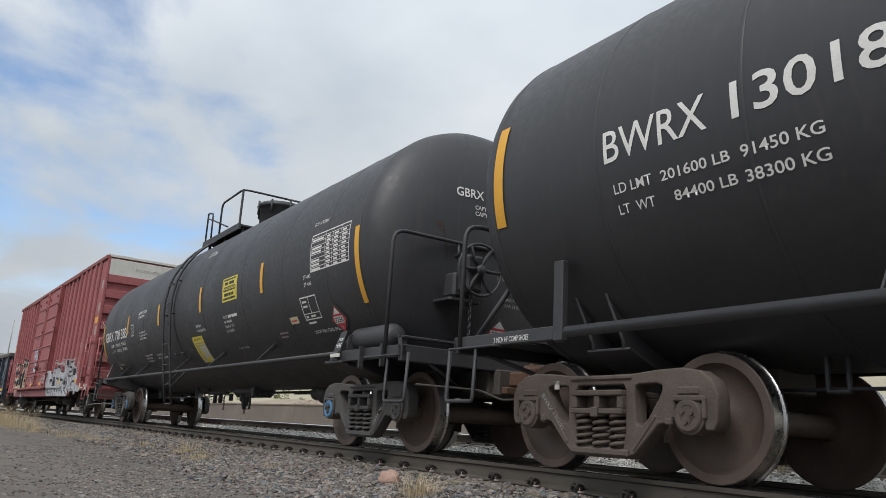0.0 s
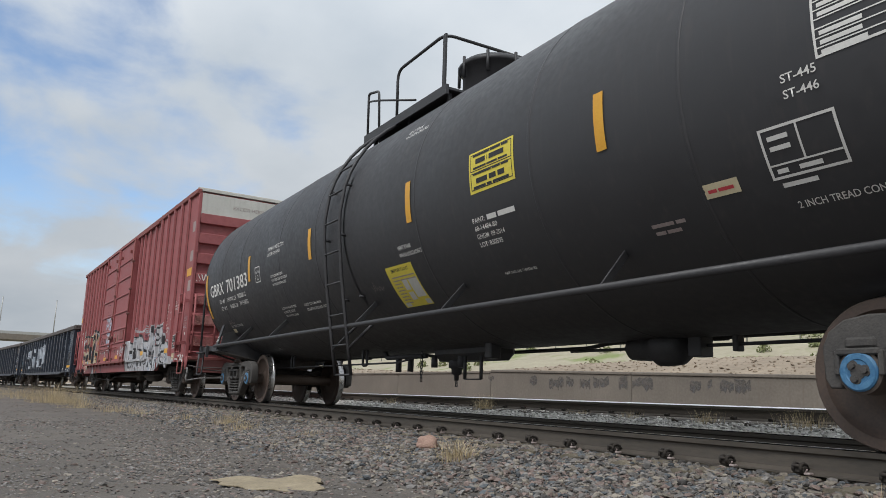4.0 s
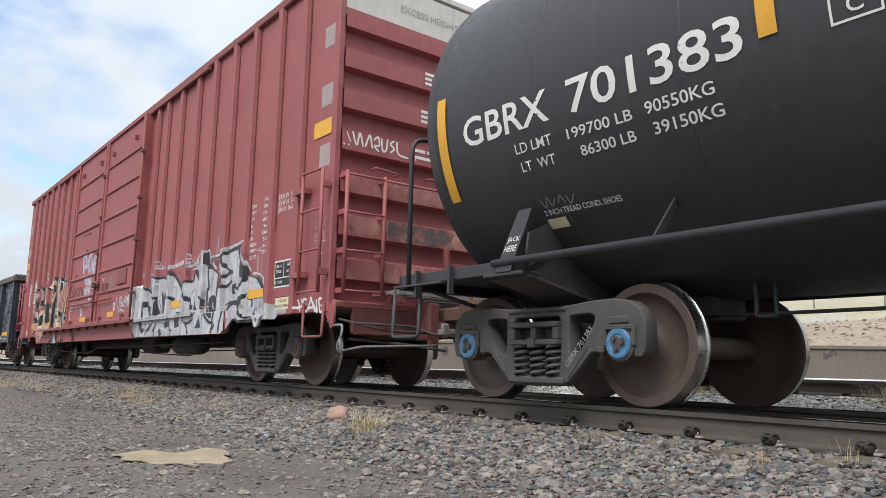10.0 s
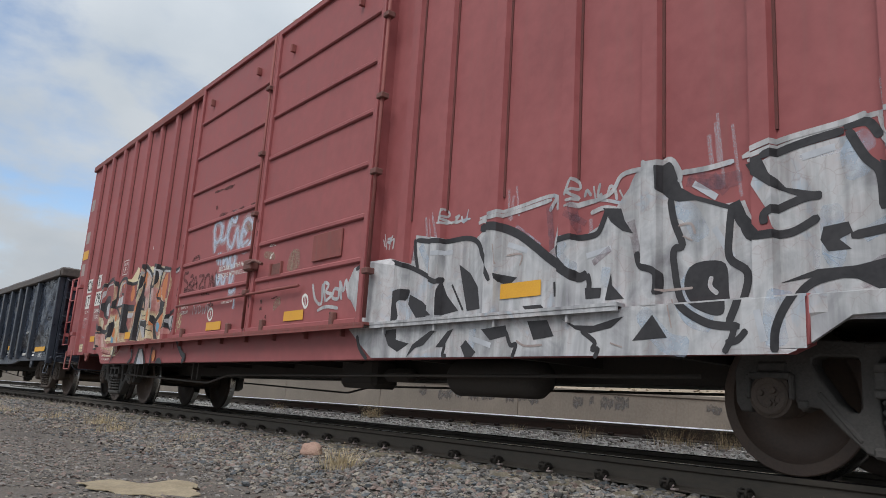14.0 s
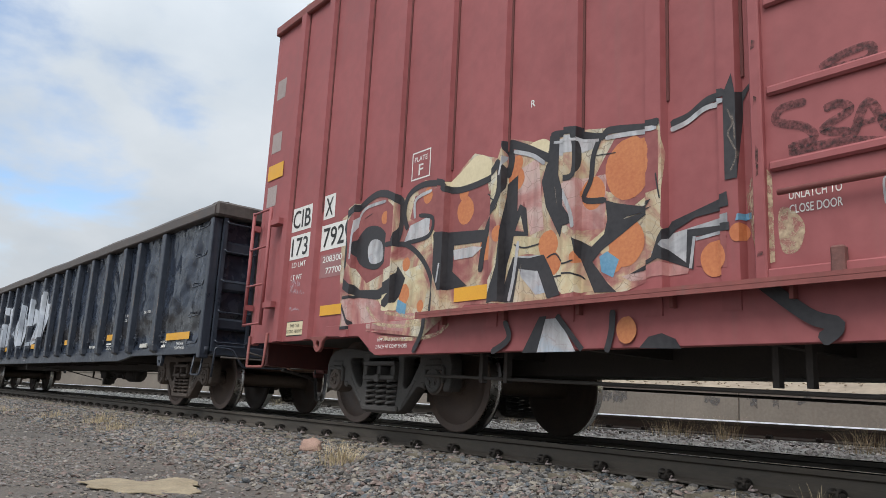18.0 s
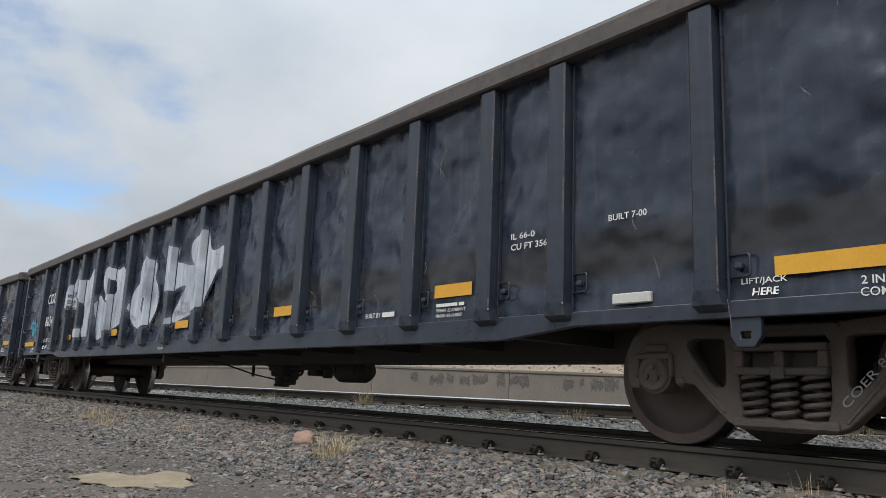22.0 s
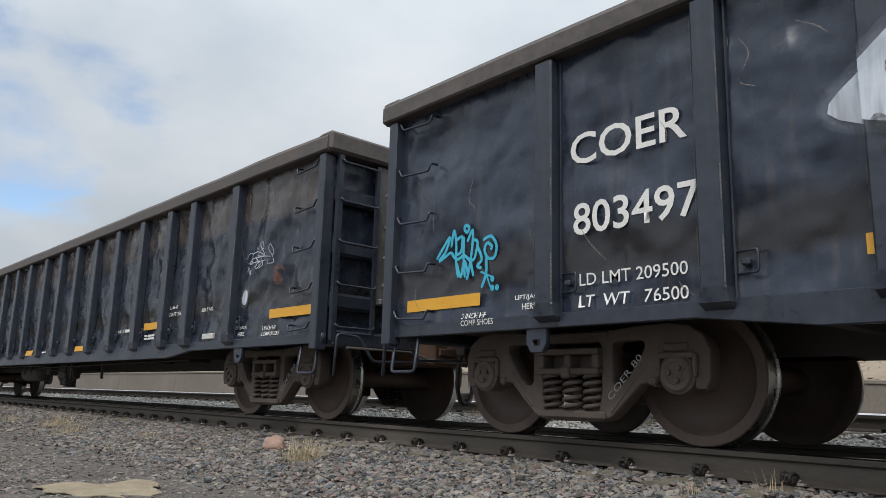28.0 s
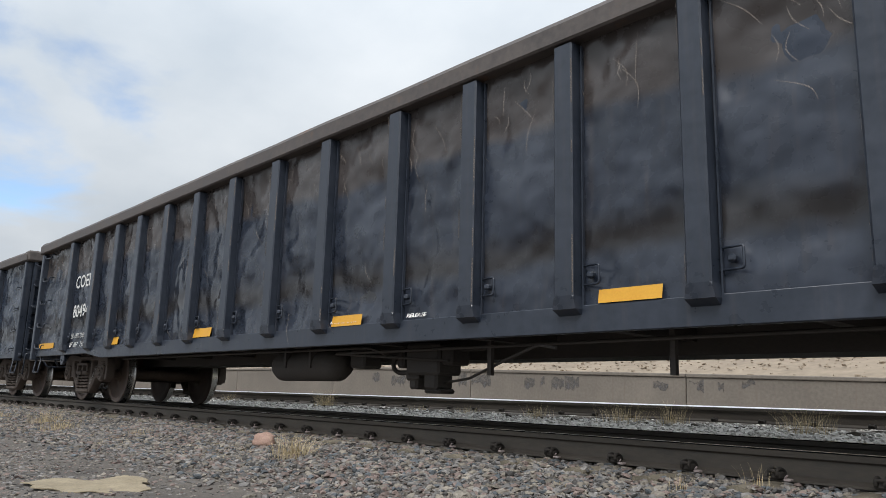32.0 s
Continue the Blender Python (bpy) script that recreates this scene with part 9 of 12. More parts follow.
spray(box_car, patch([[(-7.24, 1.48), (-6.961, 1.33), (-6.642, 1.31), (-6.369, 1.39), (-6.322, 1.51), (-6.19, 1.38), (-6.275, 1.21), (-6.416, 1.11), (-6.52, 1.15), (-6.388, 1.25), (-6.623, 1.21), (-7.008, 1.26), (-7.27, 1.38)]], False), SPRAY_BLACK, 0.006)
spray(box_car, strokes([[(-6.491, 1.73), (-6.2, 1.7), (-5.93, 1.52), (-5.78, 1.29), (-5.79, 1.08), (-5.81, 0.86), (-5.93, 0.68)]], 0.05), SPRAY_BLACK, 0.006)
spray(box_car, strokes([[(-7.25, 1.26), (-6.736, 1.28)]], 0.05), SPRAY_BLACK, 0.006)
spray(box_car, strokes([[(-7.27, 1.26), (-7.046, 0.95)]], 0.05), SPRAY_BLACK, 0.006)
spray(box_car, strokes([[(-7.25, 0.95), (-6.679, 0.96)]], 0.05), SPRAY_BLACK, 0.006)
spray(box_car, strokes([[(-6.2, 1.85), (-6.266, 2.02), (-6.2, 2.19), (-5.97, 2.25), (-5.64, 2.19), (-5.61, 2.13), (-5.39, 2.09), (-5.01, 2.13), (-4.89, 2.23)]], 0.06), SPRAY_BLACK, 0.006)
spray(box_car, strokes([[(-4.88, 2.2), (-4.89, 1.94), (-5.05, 1.73), (-5.11, 1.53), (-5.14, 1.33)]], 0.06), SPRAY_BLACK, 0.006)
spray(box_car, patch([[(-5.8, 1.75), (-5.05, 1.68), (-5.08, 1.58), (-5.49, 1.6), (-5.5, 1.37), (-5.3, 1.23), (-5.63, 1.21), (-5.75, 1.45)]], False), SPRAY_BLACK, 0.006)
spray(box_car, strokes([[(-6.219, 1.72), (-5.87, 1.74), (-5.82, 1.9), (-6.03, 1.96)]], 0.04), SPRAY_BLACK, 0.006)
spray(box_car, patch([[(-4.84, 2.02), (-4.72, 2.08), (-4.72, 1.73), (-4.77, 1.49), (-4.82, 1.35), (-4.86, 1.07), (-5.01, 1.05), (-4.89, 1.35), (-4.86, 1.64)]], False), SPRAY_BLACK, 0.006)
spray(box_car, strokes([[(-4.85, 2.39), (-4.8, 2.23), (-4.84, 2.08)]], 0.07), SPRAY_BLACK, 0.006)
spray(box_car, strokes([[(-4.84, 2.38), (-4.61, 2.27), (-4.39, 2.15), (-4.36, 2.21)]], 0.07), SPRAY_BLACK, 0.006)
spray(box_car, patch([[(-4.41, 2.1), (-4.33, 2.14), (-4.27, 1.89), (-4.23, 1.66), (-4.26, 1.5), (-4.41, 1.76), (-4.46, 1.97)]], False), SPRAY_BLACK, 0.006)
spray(box_car, patch([[(-4.82, 1.59), (-4.69, 1.83), (-4.62, 1.79), (-4.59, 1.56)], [(-4.74, 1.62), (-4.68, 1.74), (-4.64, 1.6)]], False), SPRAY_BLACK, 0.006)
spray(box_car, patch([[(-4.75, 1.41), (-4.58, 1.38), (-4.42, 1.39), (-4.34, 1.26), (-4.25, 1.07), (-4.38, 1.05), (-4.48, 1.27), (-4.69, 1.31), (-4.74, 1.05), (-4.9, 1.06), (-4.8, 1.3)]], False), SPRAY_BLACK, 0.006)
spray(box_car, patch([[(-4.38, 2.32), (-4.28, 2.32), (-4.29, 1.99), (-4.21, 1.75), (-4.08, 1.58), (-4.24, 1.56), (-4.35, 1.76), (-4.4, 2.06)]], False), SPRAY_BLACK, 0.006)
spray(box_car, strokes([[(-4.37, 2.33), (-4.07, 2.28), (-4.06, 2.25), (-3.87, 2.19), (-3.8, 2.22), (-3.48, 2.16), (-3.35, 2.15)]], 0.055), SPRAY_BLACK, 0.006)
spray(box_car, patch([[(-3.84, 1.71), (-3.74, 1.67), (-3.53, 1.61), (-3.42, 1.63), (-3.47, 1.57), (-3.66, 1.56), (-3.85, 1.46), (-3.82, 1.57)]], False), SPRAY_BLACK, 0.006)
spray(box_car, strokes([[(-3.89, 2.19), (-3.95, 2.06), (-3.97, 1.89), (-4.03, 1.75), (-3.83, 1.71)]], 0.045), SPRAY_BLACK, 0.006)
spray(box_car, strokes([[(-4.11, 2.28), (-4.08, 2.14), (-4.1, 1.94), (-4.24, 1.94)]], 0.045), SPRAY_BLACK, 0.006)
spray(box_car, patch([[(-4.1, 1.47), (-3.96, 1.39), (-3.74, 1.54), (-3.41, 1.58), (-3.52, 1.54), (-3.7, 1.44), (-3.87, 1.35), (-3.95, 1.28), (-3.81, 1.11), (-3.74, 1.05), (-3.93, 1.06), (-4.06, 1.32)]], False), SPRAY_BLACK, 0.006)
spray(box_car, patch([[(-3.63, 1.16), (-3.42, 1.24), (-3.37, 1.37), (-3.3, 1.47), (-2.88, 1.58), (-2.87, 1.49), (-3.13, 1.47), (-3.27, 1.41), (-3.37, 1.32), (-3.2, 1.19), (-3.19, 1.4), (-2.87, 1.39), (-2.87, 1.34), (-3.14, 1.35), (-3.15, 1.14), (-3.37, 1.23), (-3.52, 1.17)]], False), SPRAY_BLACK, 0.006)
spray(box_car, patch([[(-2.89, 1.65), (-2.89, 2.2), (-2.83, 2.32), (-2.83, 2.32), (-2.81, 2.19), (-2.72, 2.27), (-2.79, 2.14), (-2.81, 1.65)]], False), SPRAY_BLACK, 0.006)
spray(box_car, strokes([[(-3.3, 2.09), (-3.18, 2.11), (-3.04, 2.17), (-2.89, 2.16)]], 0.035), SPRAY_WHITE, 0.0068)
spray(box_car, strokes([[(-4.34, 2.26), (-3.9, 2.17)]], 0.035), SPRAY_WHITE, 0.0068)
spray(box_car, strokes([[(-3.84, 2.17), (-3.64, 2.15), (-3.37, 2.11)]], 0.035), SPRAY_WHITE, 0.0068)
spray(box_car, strokes([[(-7.121, 1.66), (-7.093, 2), (-6.971, 2.18), (-6.595, 2.2)]], 0.035), SPRAY_WHITE, 0.0068)
spray(box_car, strokes([[(-6.09, 1.94), (-6.09, 2.12), (-5.85, 2.17)]], 0.035), SPRAY_WHITE, 0.0068)
spray(box_car, strokes([[(-4.78, 2.29), (-4.57, 2.21), (-4.43, 2.11)]], 0.035), SPRAY_WHITE, 0.0068)
spray(box_car, strokes([[(-4.7, 1.53), (-4.74, 1.25), (-4.79, 1.06)]], 0.035), SPRAY_WHITE, 0.0068)
spray(box_car, strokes([[(-4.23, 1.89), (-4.12, 1.67), (-4.09, 1.54)]], 0.035), SPRAY_WHITE, 0.0068)
spray(box_car, strokes([[(-3.13, 1.33), (-2.95, 1.35)]], 0.035), SPRAY_WHITE, 0.0068)
spray(box_car, strokes([[(-3.17, 1.15), (-3.14, 1.35)]], 0.035), SPRAY_WHITE, 0.0068)
spray(box_car, strokes([[(-4.85, 2.26), (-4.89, 2.1)]], 0.035), SPRAY_WHITE, 0.0068)
spray(box_car, strokes([[(-5.62, 1.45), (-5.65, 1.28)]], 0.035), SPRAY_WHITE, 0.0068)
spray(box_car, strokes([[(-3.3, 2.13), (-3.16, 2.15), (-3.02, 2.22), (-2.88, 2.21)]], 0.055), SPRAY_BLACK, 0.006)
spray(box_car, patch([[(-4.56, 0.65), (-4.39, 0.91), (-4.32, 0.91), (-4.41, 0.65)]], False), SPRAY_BLACK, 0.006)
spray(box_car, patch([[(-4.42, 0.65), (-4.33, 0.89), (-4.2, 0.89), (-4.04, 0.65)]], False), SPRAY_WHITE, 0.0045)
spray(box_car, strokes([[(-4.22, 0.91), (-3.98, 0.66)]], 0.07), SPRAY_BLACK, 0.006)
spray(box_car, strokes([[(-3.72, 0.92), (-3.73, 0.78), (-3.77, 0.64)]], 0.05), SPRAY_BLACK, 0.006)
spray(box_car, strokes([[(-4.9, 0.66), (-4.71, 0.76), (-4.76, 0.9)]], 0.05), SPRAY_BLACK, 0.006)
spray(box_car, patch([[(-3.51, 0.66), (-3.44, 0.73), (-3.34, 0.75), (-3.24, 0.71), (-3.2, 0.65)]], False), SPRAY_BLACK, 0.006)
spray(box_car, strokes([[(-6.83, 1.16), (-6.576, 0.98), (-6.11, 0.92), (-5.74, 0.95)]], 0.035), CREAM_MIST, 0.0045)
spray(box_car, strokes([[(-6.482, 0.83), (-6.09, 0.8), (-5.64, 0.82), (-5.44, 0.91)]], 0.035), CREAM_MIST, 0.0045)
spray(box_car, strokes([[(-6.407, 1.06), (-6.1, 1.01), (-5.82, 0.91)]], 0.035), CREAM_MIST, 0.0045)
spray(box_car, strokes([[(-4.39, 1.36), (-4.3, 1.38), (-4.21, 1.29), (-4.08, 1.3)]], 0.012), SPRAY_BLACK, 0.0064)
spray(box_car, strokes([[(-4.32, 1.21), (-4.11, 1.21), (-4.01, 1.16)]], 0.012), SPRAY_BLACK, 0.0064)
spray(box_car, strokes([[(-4.75, 1.51), (-4.63, 1.47), (-4.47, 1.48)]], 0.012), SPRAY_BLACK, 0.0064)
spray(box_car, strokes([[(-3.93, 2.06), (-3.75, 2.04)]], 0.012), SPRAY_BLACK, 0.0064)
spray(box_car, strokes([[(-2.86, 2.05), (-2.82, 1.95), (-2.86, 1.85), (-2.82, 1.77)]], 0.012), SPRAY_BLACK, 0.0064)
spray(box_car, strokes([[(-5.08, 1.99), (-4.9, 1.85), (-5.05, 1.78)]], 0.012), SPRAY_BLACK, 0.0064)
spray(box_car, strokes([[(-6.961, 2.08), (-6.83, 2.11)]], 0.012), SPRAY_BLACK, 0.0064)
spray(box_car, strokes([[(-3.38, 1.8), (-3.37, 1.73), (-3.35, 1.62)]], 0.012), SPRAY_BLACK, 0.0064)
spray(box_car, strokes([[(-2.86, 2.09), (-2.83, 2), (-2.86, 1.93), (-2.81, 1.8), (-2.85, 1.7)]], 0.012), SCRATCH, 0.0066)
spray(box_car, strokes([[(-2.83, 2.05), (-2.82, 1.97), (-2.82, 1.89)]], 0.012), SCRATCH, 0.0066)
spray(box_car, strokes([[(-4.66, 1.34), (-4.68, 1.15)]], 0.012), SCRATCH, 0.0066)
spray(box_car, strokes([[(-4.32, 1.9), (-4.3, 1.76)]], 0.012), SCRATCH, 0.0066)
# thin tags on the doors
spray(box_car, strokes([[(-1.57, 2.55), (-1.53, 2.4), (-1.45, 2.17)], [(-1.56, 2.48), (-1.53, 2.6), (-1.39, 2.59), (-1.29, 2.5), (-1.31, 2.36), (-1.43, 2.31), (-1.53, 2.33)], [(-1.27, 2.54), (-1.3, 2.39), (-1.25, 2.29)], [(-1.29, 2.31), (-1.13, 2.34), (-1.01, 2.5), (-1.06, 2.54), (-1.09, 2.4), (-1, 2.22), (-0.87, 2.17)], [(-0.88, 2.16), (-0.8, 2.38), (-0.76, 2.4), (-0.71, 2.23), (-0.65, 2.13)], [(-0.64, 2.12), (-0.62, 2.34), (-0.55, 2.36), (-0.46, 2.28)], [(-0.29, 2.32), (-0.31, 2.42), (-0.46, 2.5), (-0.57, 2.45), (-0.6, 2.25), (-0.51, 2.11), (-0.36, 2.13), (-0.25, 2.27), (-0.27, 2.39)], [(-0.81, 2.52), (-0.93, 2.54), (-1.01, 2.61), (-0.88, 2.63), (-0.81, 2.54)]], 0.15), SPRAY_MIST, 0.003)
spray(box_car, strokes([[(-0.55, 2.16), (-0.38, 2.21)], [(-1.32, 2.15), (-1.27, 1.97)], [(-1.24, 2.15), (-1.2, 1.95)], [(-1.13, 2.13), (-1.1, 1.97), (-1.02, 2.07), (-0.95, 1.94), (-0.9, 2.09)], [(-0.87, 2.09), (-0.88, 1.97), (-0.78, 1.9), (-0.73, 2), (-0.79, 2.08)], [(-1.31, 1.85), (-1.22, 1.7), (-1.15, 1.81), (-1.04, 1.67), (-0.97, 1.8)], [(-0.85, 1.8), (-0.8, 1.63), (-0.73, 1.79)], [(-0.61, 1.46), (-0.61, 1.33)], [(-0.82, 1.59), (-0.73, 1.56), (-0.6, 1.61)], [(-1.37, 2.05), (-1.23, 2.04)]], 0.15), SPRAY_MIST, 0.003)
spray(box_car, strokes([[(-1.57, 2.55), (-1.53, 2.4), (-1.45, 2.17)], [(-1.56, 2.48), (-1.53, 2.6), (-1.39, 2.59), (-1.29, 2.5), (-1.31, 2.36), (-1.43, 2.31), (-1.53, 2.33)], [(-1.27, 2.54), (-1.3, 2.39), (-1.25, 2.29)], [(-1.29, 2.31), (-1.13, 2.34), (-1.01, 2.5), (-1.06, 2.54), (-1.09, 2.4), (-1, 2.22), (-0.87, 2.17)], [(-0.88, 2.16), (-0.8, 2.38), (-0.76, 2.4), (-0.71, 2.23), (-0.65, 2.13)], [(-0.64, 2.12), (-0.62, 2.34), (-0.55, 2.36), (-0.46, 2.28)], [(-0.29, 2.32), (-0.31, 2.42), (-0.46, 2.5), (-0.57, 2.45), (-0.6, 2.25), (-0.51, 2.11), (-0.36, 2.13), (-0.25, 2.27), (-0.27, 2.39)], [(-0.81, 2.52), (-0.93, 2.54), (-1.01, 2.61), (-0.88, 2.63), (-0.81, 2.54)]], 0.085), SPRAY_MIST, 0.0036)
spray(box_car, strokes([[(-0.55, 2.16), (-0.38, 2.21)], [(-1.32, 2.15), (-1.27, 1.97)], [(-1.24, 2.15), (-1.2, 1.95)], [(-1.13, 2.13), (-1.1, 1.97), (-1.02, 2.07), (-0.95, 1.94), (-0.9, 2.09)], [(-0.87, 2.09), (-0.88, 1.97), (-0.78, 1.9), (-0.73, 2), (-0.79, 2.08)], [(-1.31, 1.85), (-1.22, 1.7), (-1.15, 1.81), (-1.04, 1.67), (-0.97, 1.8)], [(-0.85, 1.8), (-0.8, 1.63), (-0.73, 1.79)], [(-0.61, 1.46), (-0.61, 1.33)], [(-0.82, 1.59), (-0.73, 1.56), (-0.6, 1.61)], [(-1.37, 2.05), (-1.23, 2.04)]], 0.085), SPRAY_MIST, 0.0036)
spray(box_car, strokes([[(-1.57, 2.55), (-1.53, 2.4), (-1.45, 2.17)], [(-1.56, 2.48), (-1.53, 2.6), (-1.39, 2.59), (-1.29, 2.5), (-1.31, 2.36), (-1.43, 2.31), (-1.53, 2.33)], [(-1.27, 2.54), (-1.3, 2.39), (-1.25, 2.29)], [(-1.29, 2.31), (-1.13, 2.34), (-1.01, 2.5), (-1.06, 2.54), (-1.09, 2.4), (-1, 2.22), (-0.87, 2.17)], [(-0.88, 2.16), (-0.8, 2.38), (-0.76, 2.4), (-0.71, 2.23), (-0.65, 2.13)], [(-0.64, 2.12), (-0.62, 2.34), (-0.55, 2.36), (-0.46, 2.28)], [(-0.29, 2.32), (-0.31, 2.42), (-0.46, 2.5), (-0.57, 2.45), (-0.6, 2.25), (-0.51, 2.11), (-0.36, 2.13), (-0.25, 2.27), (-0.27, 2.39)], [(-0.81, 2.52), (-0.93, 2.54), (-1.01, 2.61), (-0.88, 2.63), (-0.81, 2.54)]], 0.05), SPRAY_TAG, 0.0042)
spray(box_car, strokes([[(-0.55, 2.16), (-0.38, 2.21)], [(-1.32, 2.15), (-1.27, 1.97)], [(-1.24, 2.15), (-1.2, 1.95)], [(-1.13, 2.13), (-1.1, 1.97), (-1.02, 2.07), (-0.95, 1.94), (-0.9, 2.09)], [(-0.87, 2.09), (-0.88, 1.97), (-0.78, 1.9), (-0.73, 2), (-0.79, 2.08)], [(-1.31, 1.85), (-1.22, 1.7), (-1.15, 1.81), (-1.04, 1.67), (-0.97, 1.8)], [(-0.85, 1.8), (-0.8, 1.63), (-0.73, 1.79)], [(-0.61, 1.46), (-0.61, 1.33)], [(-0.82, 1.59), (-0.73, 1.56), (-0.6, 1.61)], [(-1.37, 2.05), (-1.23, 2.04)]], 0.05), SPRAY_TAG, 0.0042)
spray(box_car, strokes([[(-1.57, 2.55), (-1.53, 2.4), (-1.45, 2.17)], [(-1.56, 2.48), (-1.53, 2.6), (-1.39, 2.59), (-1.29, 2.5), (-1.31, 2.36), (-1.43, 2.31), (-1.53, 2.33)], [(-1.27, 2.54), (-1.3, 2.39), (-1.25, 2.29)], [(-1.29, 2.31), (-1.13, 2.34), (-1.01, 2.5), (-1.06, 2.54), (-1.09, 2.4), (-1, 2.22), (-0.87, 2.17)], [(-0.88, 2.16), (-0.8, 2.38), (-0.76, 2.4), (-0.71, 2.23), (-0.65, 2.13)], [(-0.64, 2.12), (-0.62, 2.34), (-0.55, 2.36), (-0.46, 2.28)], [(-0.29, 2.32), (-0.31, 2.42), (-0.46, 2.5), (-0.57, 2.45), (-0.6, 2.25), (-0.51, 2.11), (-0.36, 2.13), (-0.25, 2.27), (-0.27, 2.39)], [(-0.81, 2.52), (-0.93, 2.54), (-1.01, 2.61), (-0.88, 2.63), (-0.81, 2.54)]], 0.026), SPRAY_TAG, 0.0048)
spray(box_car, strokes([[(-0.55, 2.16), (-0.38, 2.21)], [(-1.32, 2.15), (-1.27, 1.97)], [(-1.24, 2.15), (-1.2, 1.95)], [(-1.13, 2.13), (-1.1, 1.97), (-1.02, 2.07), (-0.95, 1.94), (-0.9, 2.09)], [(-0.87, 2.09), (-0.88, 1.97), (-0.78, 1.9), (-0.73, 2), (-0.79, 2.08)], [(-1.31, 1.85), (-1.22, 1.7), (-1.15, 1.81), (-1.04, 1.67), (-0.97, 1.8)], [(-0.85, 1.8), (-0.8, 1.63), (-0.73, 1.79)], [(-0.61, 1.46), (-0.61, 1.33)], [(-0.82, 1.59), (-0.73, 1.56), (-0.6, 1.61)], [(-1.37, 2.05), (-1.23, 2.04)]], 0.026), SPRAY_TAG, 0.0048)
spray(box_car, patch([[(-1.05, 3.07), (-1.09, 3.06), (-1.13, 3.04), (-1.22, 3.05), (-1.29, 3.05), (-1.38, 3.06), (-1.45, 3.08), (-1.36, 3.09), (-1.24, 3.1), (-1.14, 3.09), (-1.04, 3.08)]]), CHIPPED, 0.0052, "chipped brown rust")
spray(box_car, patch([[(-1.44, 3.08), (-1.46, 3.07), (-1.51, 3.07), (-1.56, 3.07), (-1.67, 3.07), (-1.72, 3.08), (-1.72, 3.1), (-1.66, 3.11), (-1.57, 3.1), (-1.5, 3.1), (-1.42, 3.09)]]), CHIPPED, 0.0052, "chipped brown rust")
spray(box_car, patch([[(-1.18, 2.69), (-1.2, 2.68), (-1.26, 2.66), (-1.34, 2.68), (-1.42, 2.68), (-1.47, 2.7), (-1.46, 2.71), (-1.4, 2.72), (-1.35, 2.73), (-1.3, 2.72), (-1.19, 2.71)]]), CHIPPED, 0.0052, "chipped brown rust")
spray(box_car, patch([[(-1.52, 2.82), (-1.54, 2.81), (-1.56, 2.81), (-1.58, 2.8), (-1.6, 2.82), (-1.62, 2.84), (-1.62, 2.86), (-1.6, 2.87), (-1.58, 2.87), (-1.56, 2.86), (-1.54, 2.84)]]), CHIPPED, 0.0052, "chipped brown rust")
spray(box_car, patch([[(-0.93, 2.68), (-0.93, 2.67), (-0.95, 2.66), (-0.99, 2.67), (-1.01, 2.68), (-1.06, 2.69), (-1.04, 2.7), (-1.03, 2.71), (-0.99, 2.71), (-0.96, 2.7), (-0.9, 2.7)]]), CHIPPED, 0.0052, "chipped brown rust")
spray(box_car, patch([[(-0.63, 2.69), (-0.63, 2.68), (-0.67, 2.67), (-0.71, 2.67), (-0.75, 2.68), (-0.78, 2.69), (-0.8, 2.7), (-0.75, 2.7), (-0.71, 2.71), (-0.65, 2.71), (-0.64, 2.69)]]), CHIPPED, 0.0052, "chipped brown rust")
spray(box_car, patch([[(-0.32, 2.67), (-0.32, 2.66), (-0.34, 2.65), (-0.39, 2.65), (-0.41, 2.67), (-0.44, 2.68), (-0.43, 2.69), (-0.42, 2.7), (-0.38, 2.7), (-0.34, 2.7), (-0.29, 2.69)]]), CHIPPED, 0.0052, "chipped brown rust")
spray(box_car, patch([[(-0.18, 2.1), (-0.2, 2.08), (-0.21, 2.06), (-0.24, 2.08), (-0.26, 2.08), (-0.29, 2.09), (-0.28, 2.1), (-0.26, 2.11), (-0.24, 2.13), (-0.22, 2.12), (-0.19, 2.11)]]), CHIPPED, 0.0052, "chipped brown rust")
spray(box_car, patch([[(-0.17, 1.24), (-0.18, 1.23), (-0.19, 1.21), (-0.22, 1.22), (-0.24, 1.22), (-0.27, 1.24), (-0.25, 1.26), (-0.23, 1.27), (-0.22, 1.27), (-0.2, 1.27), (-0.16, 1.26)]]), CHIPPED, 0.0052, "chipped brown rust")
spray(box_car, patch([[(-0.26, 1.25), (-0.26, 1.24), (-0.28, 1.24), (-0.3, 1.23), (-0.31, 1.24), (-0.31, 1.25), (-0.31, 1.26), (-0.3, 1.27), (-0.29, 1.27), (-0.27, 1.28), (-0.27, 1.26)]]), CHIPPED, 0.0052, "chipped brown rust")
spray(box_car, patch([[(-1.28, 1.43), (-1.26, 1.41), (-1.32, 1.41), (-1.37, 1.4), (-1.4, 1.42), (-1.46, 1.43), (-1.48, 1.45), (-1.42, 1.45), (-1.37, 1.47), (-1.31, 1.45), (-1.28, 1.44)]]), CHIPPED, 0.0052, "chipped brown rust")
spray(box_car, patch([[(0.23, 1.37), (0.22, 1.36), (0.21, 1.34), (0.2, 1.34), (0.17, 1.34), (0.16, 1.37), (0.17, 1.39), (0.19, 1.39), (0.2, 1.4), (0.21, 1.39), (0.22, 1.38)]]), CHIPPED, 0.0052, "chipped brown rust")
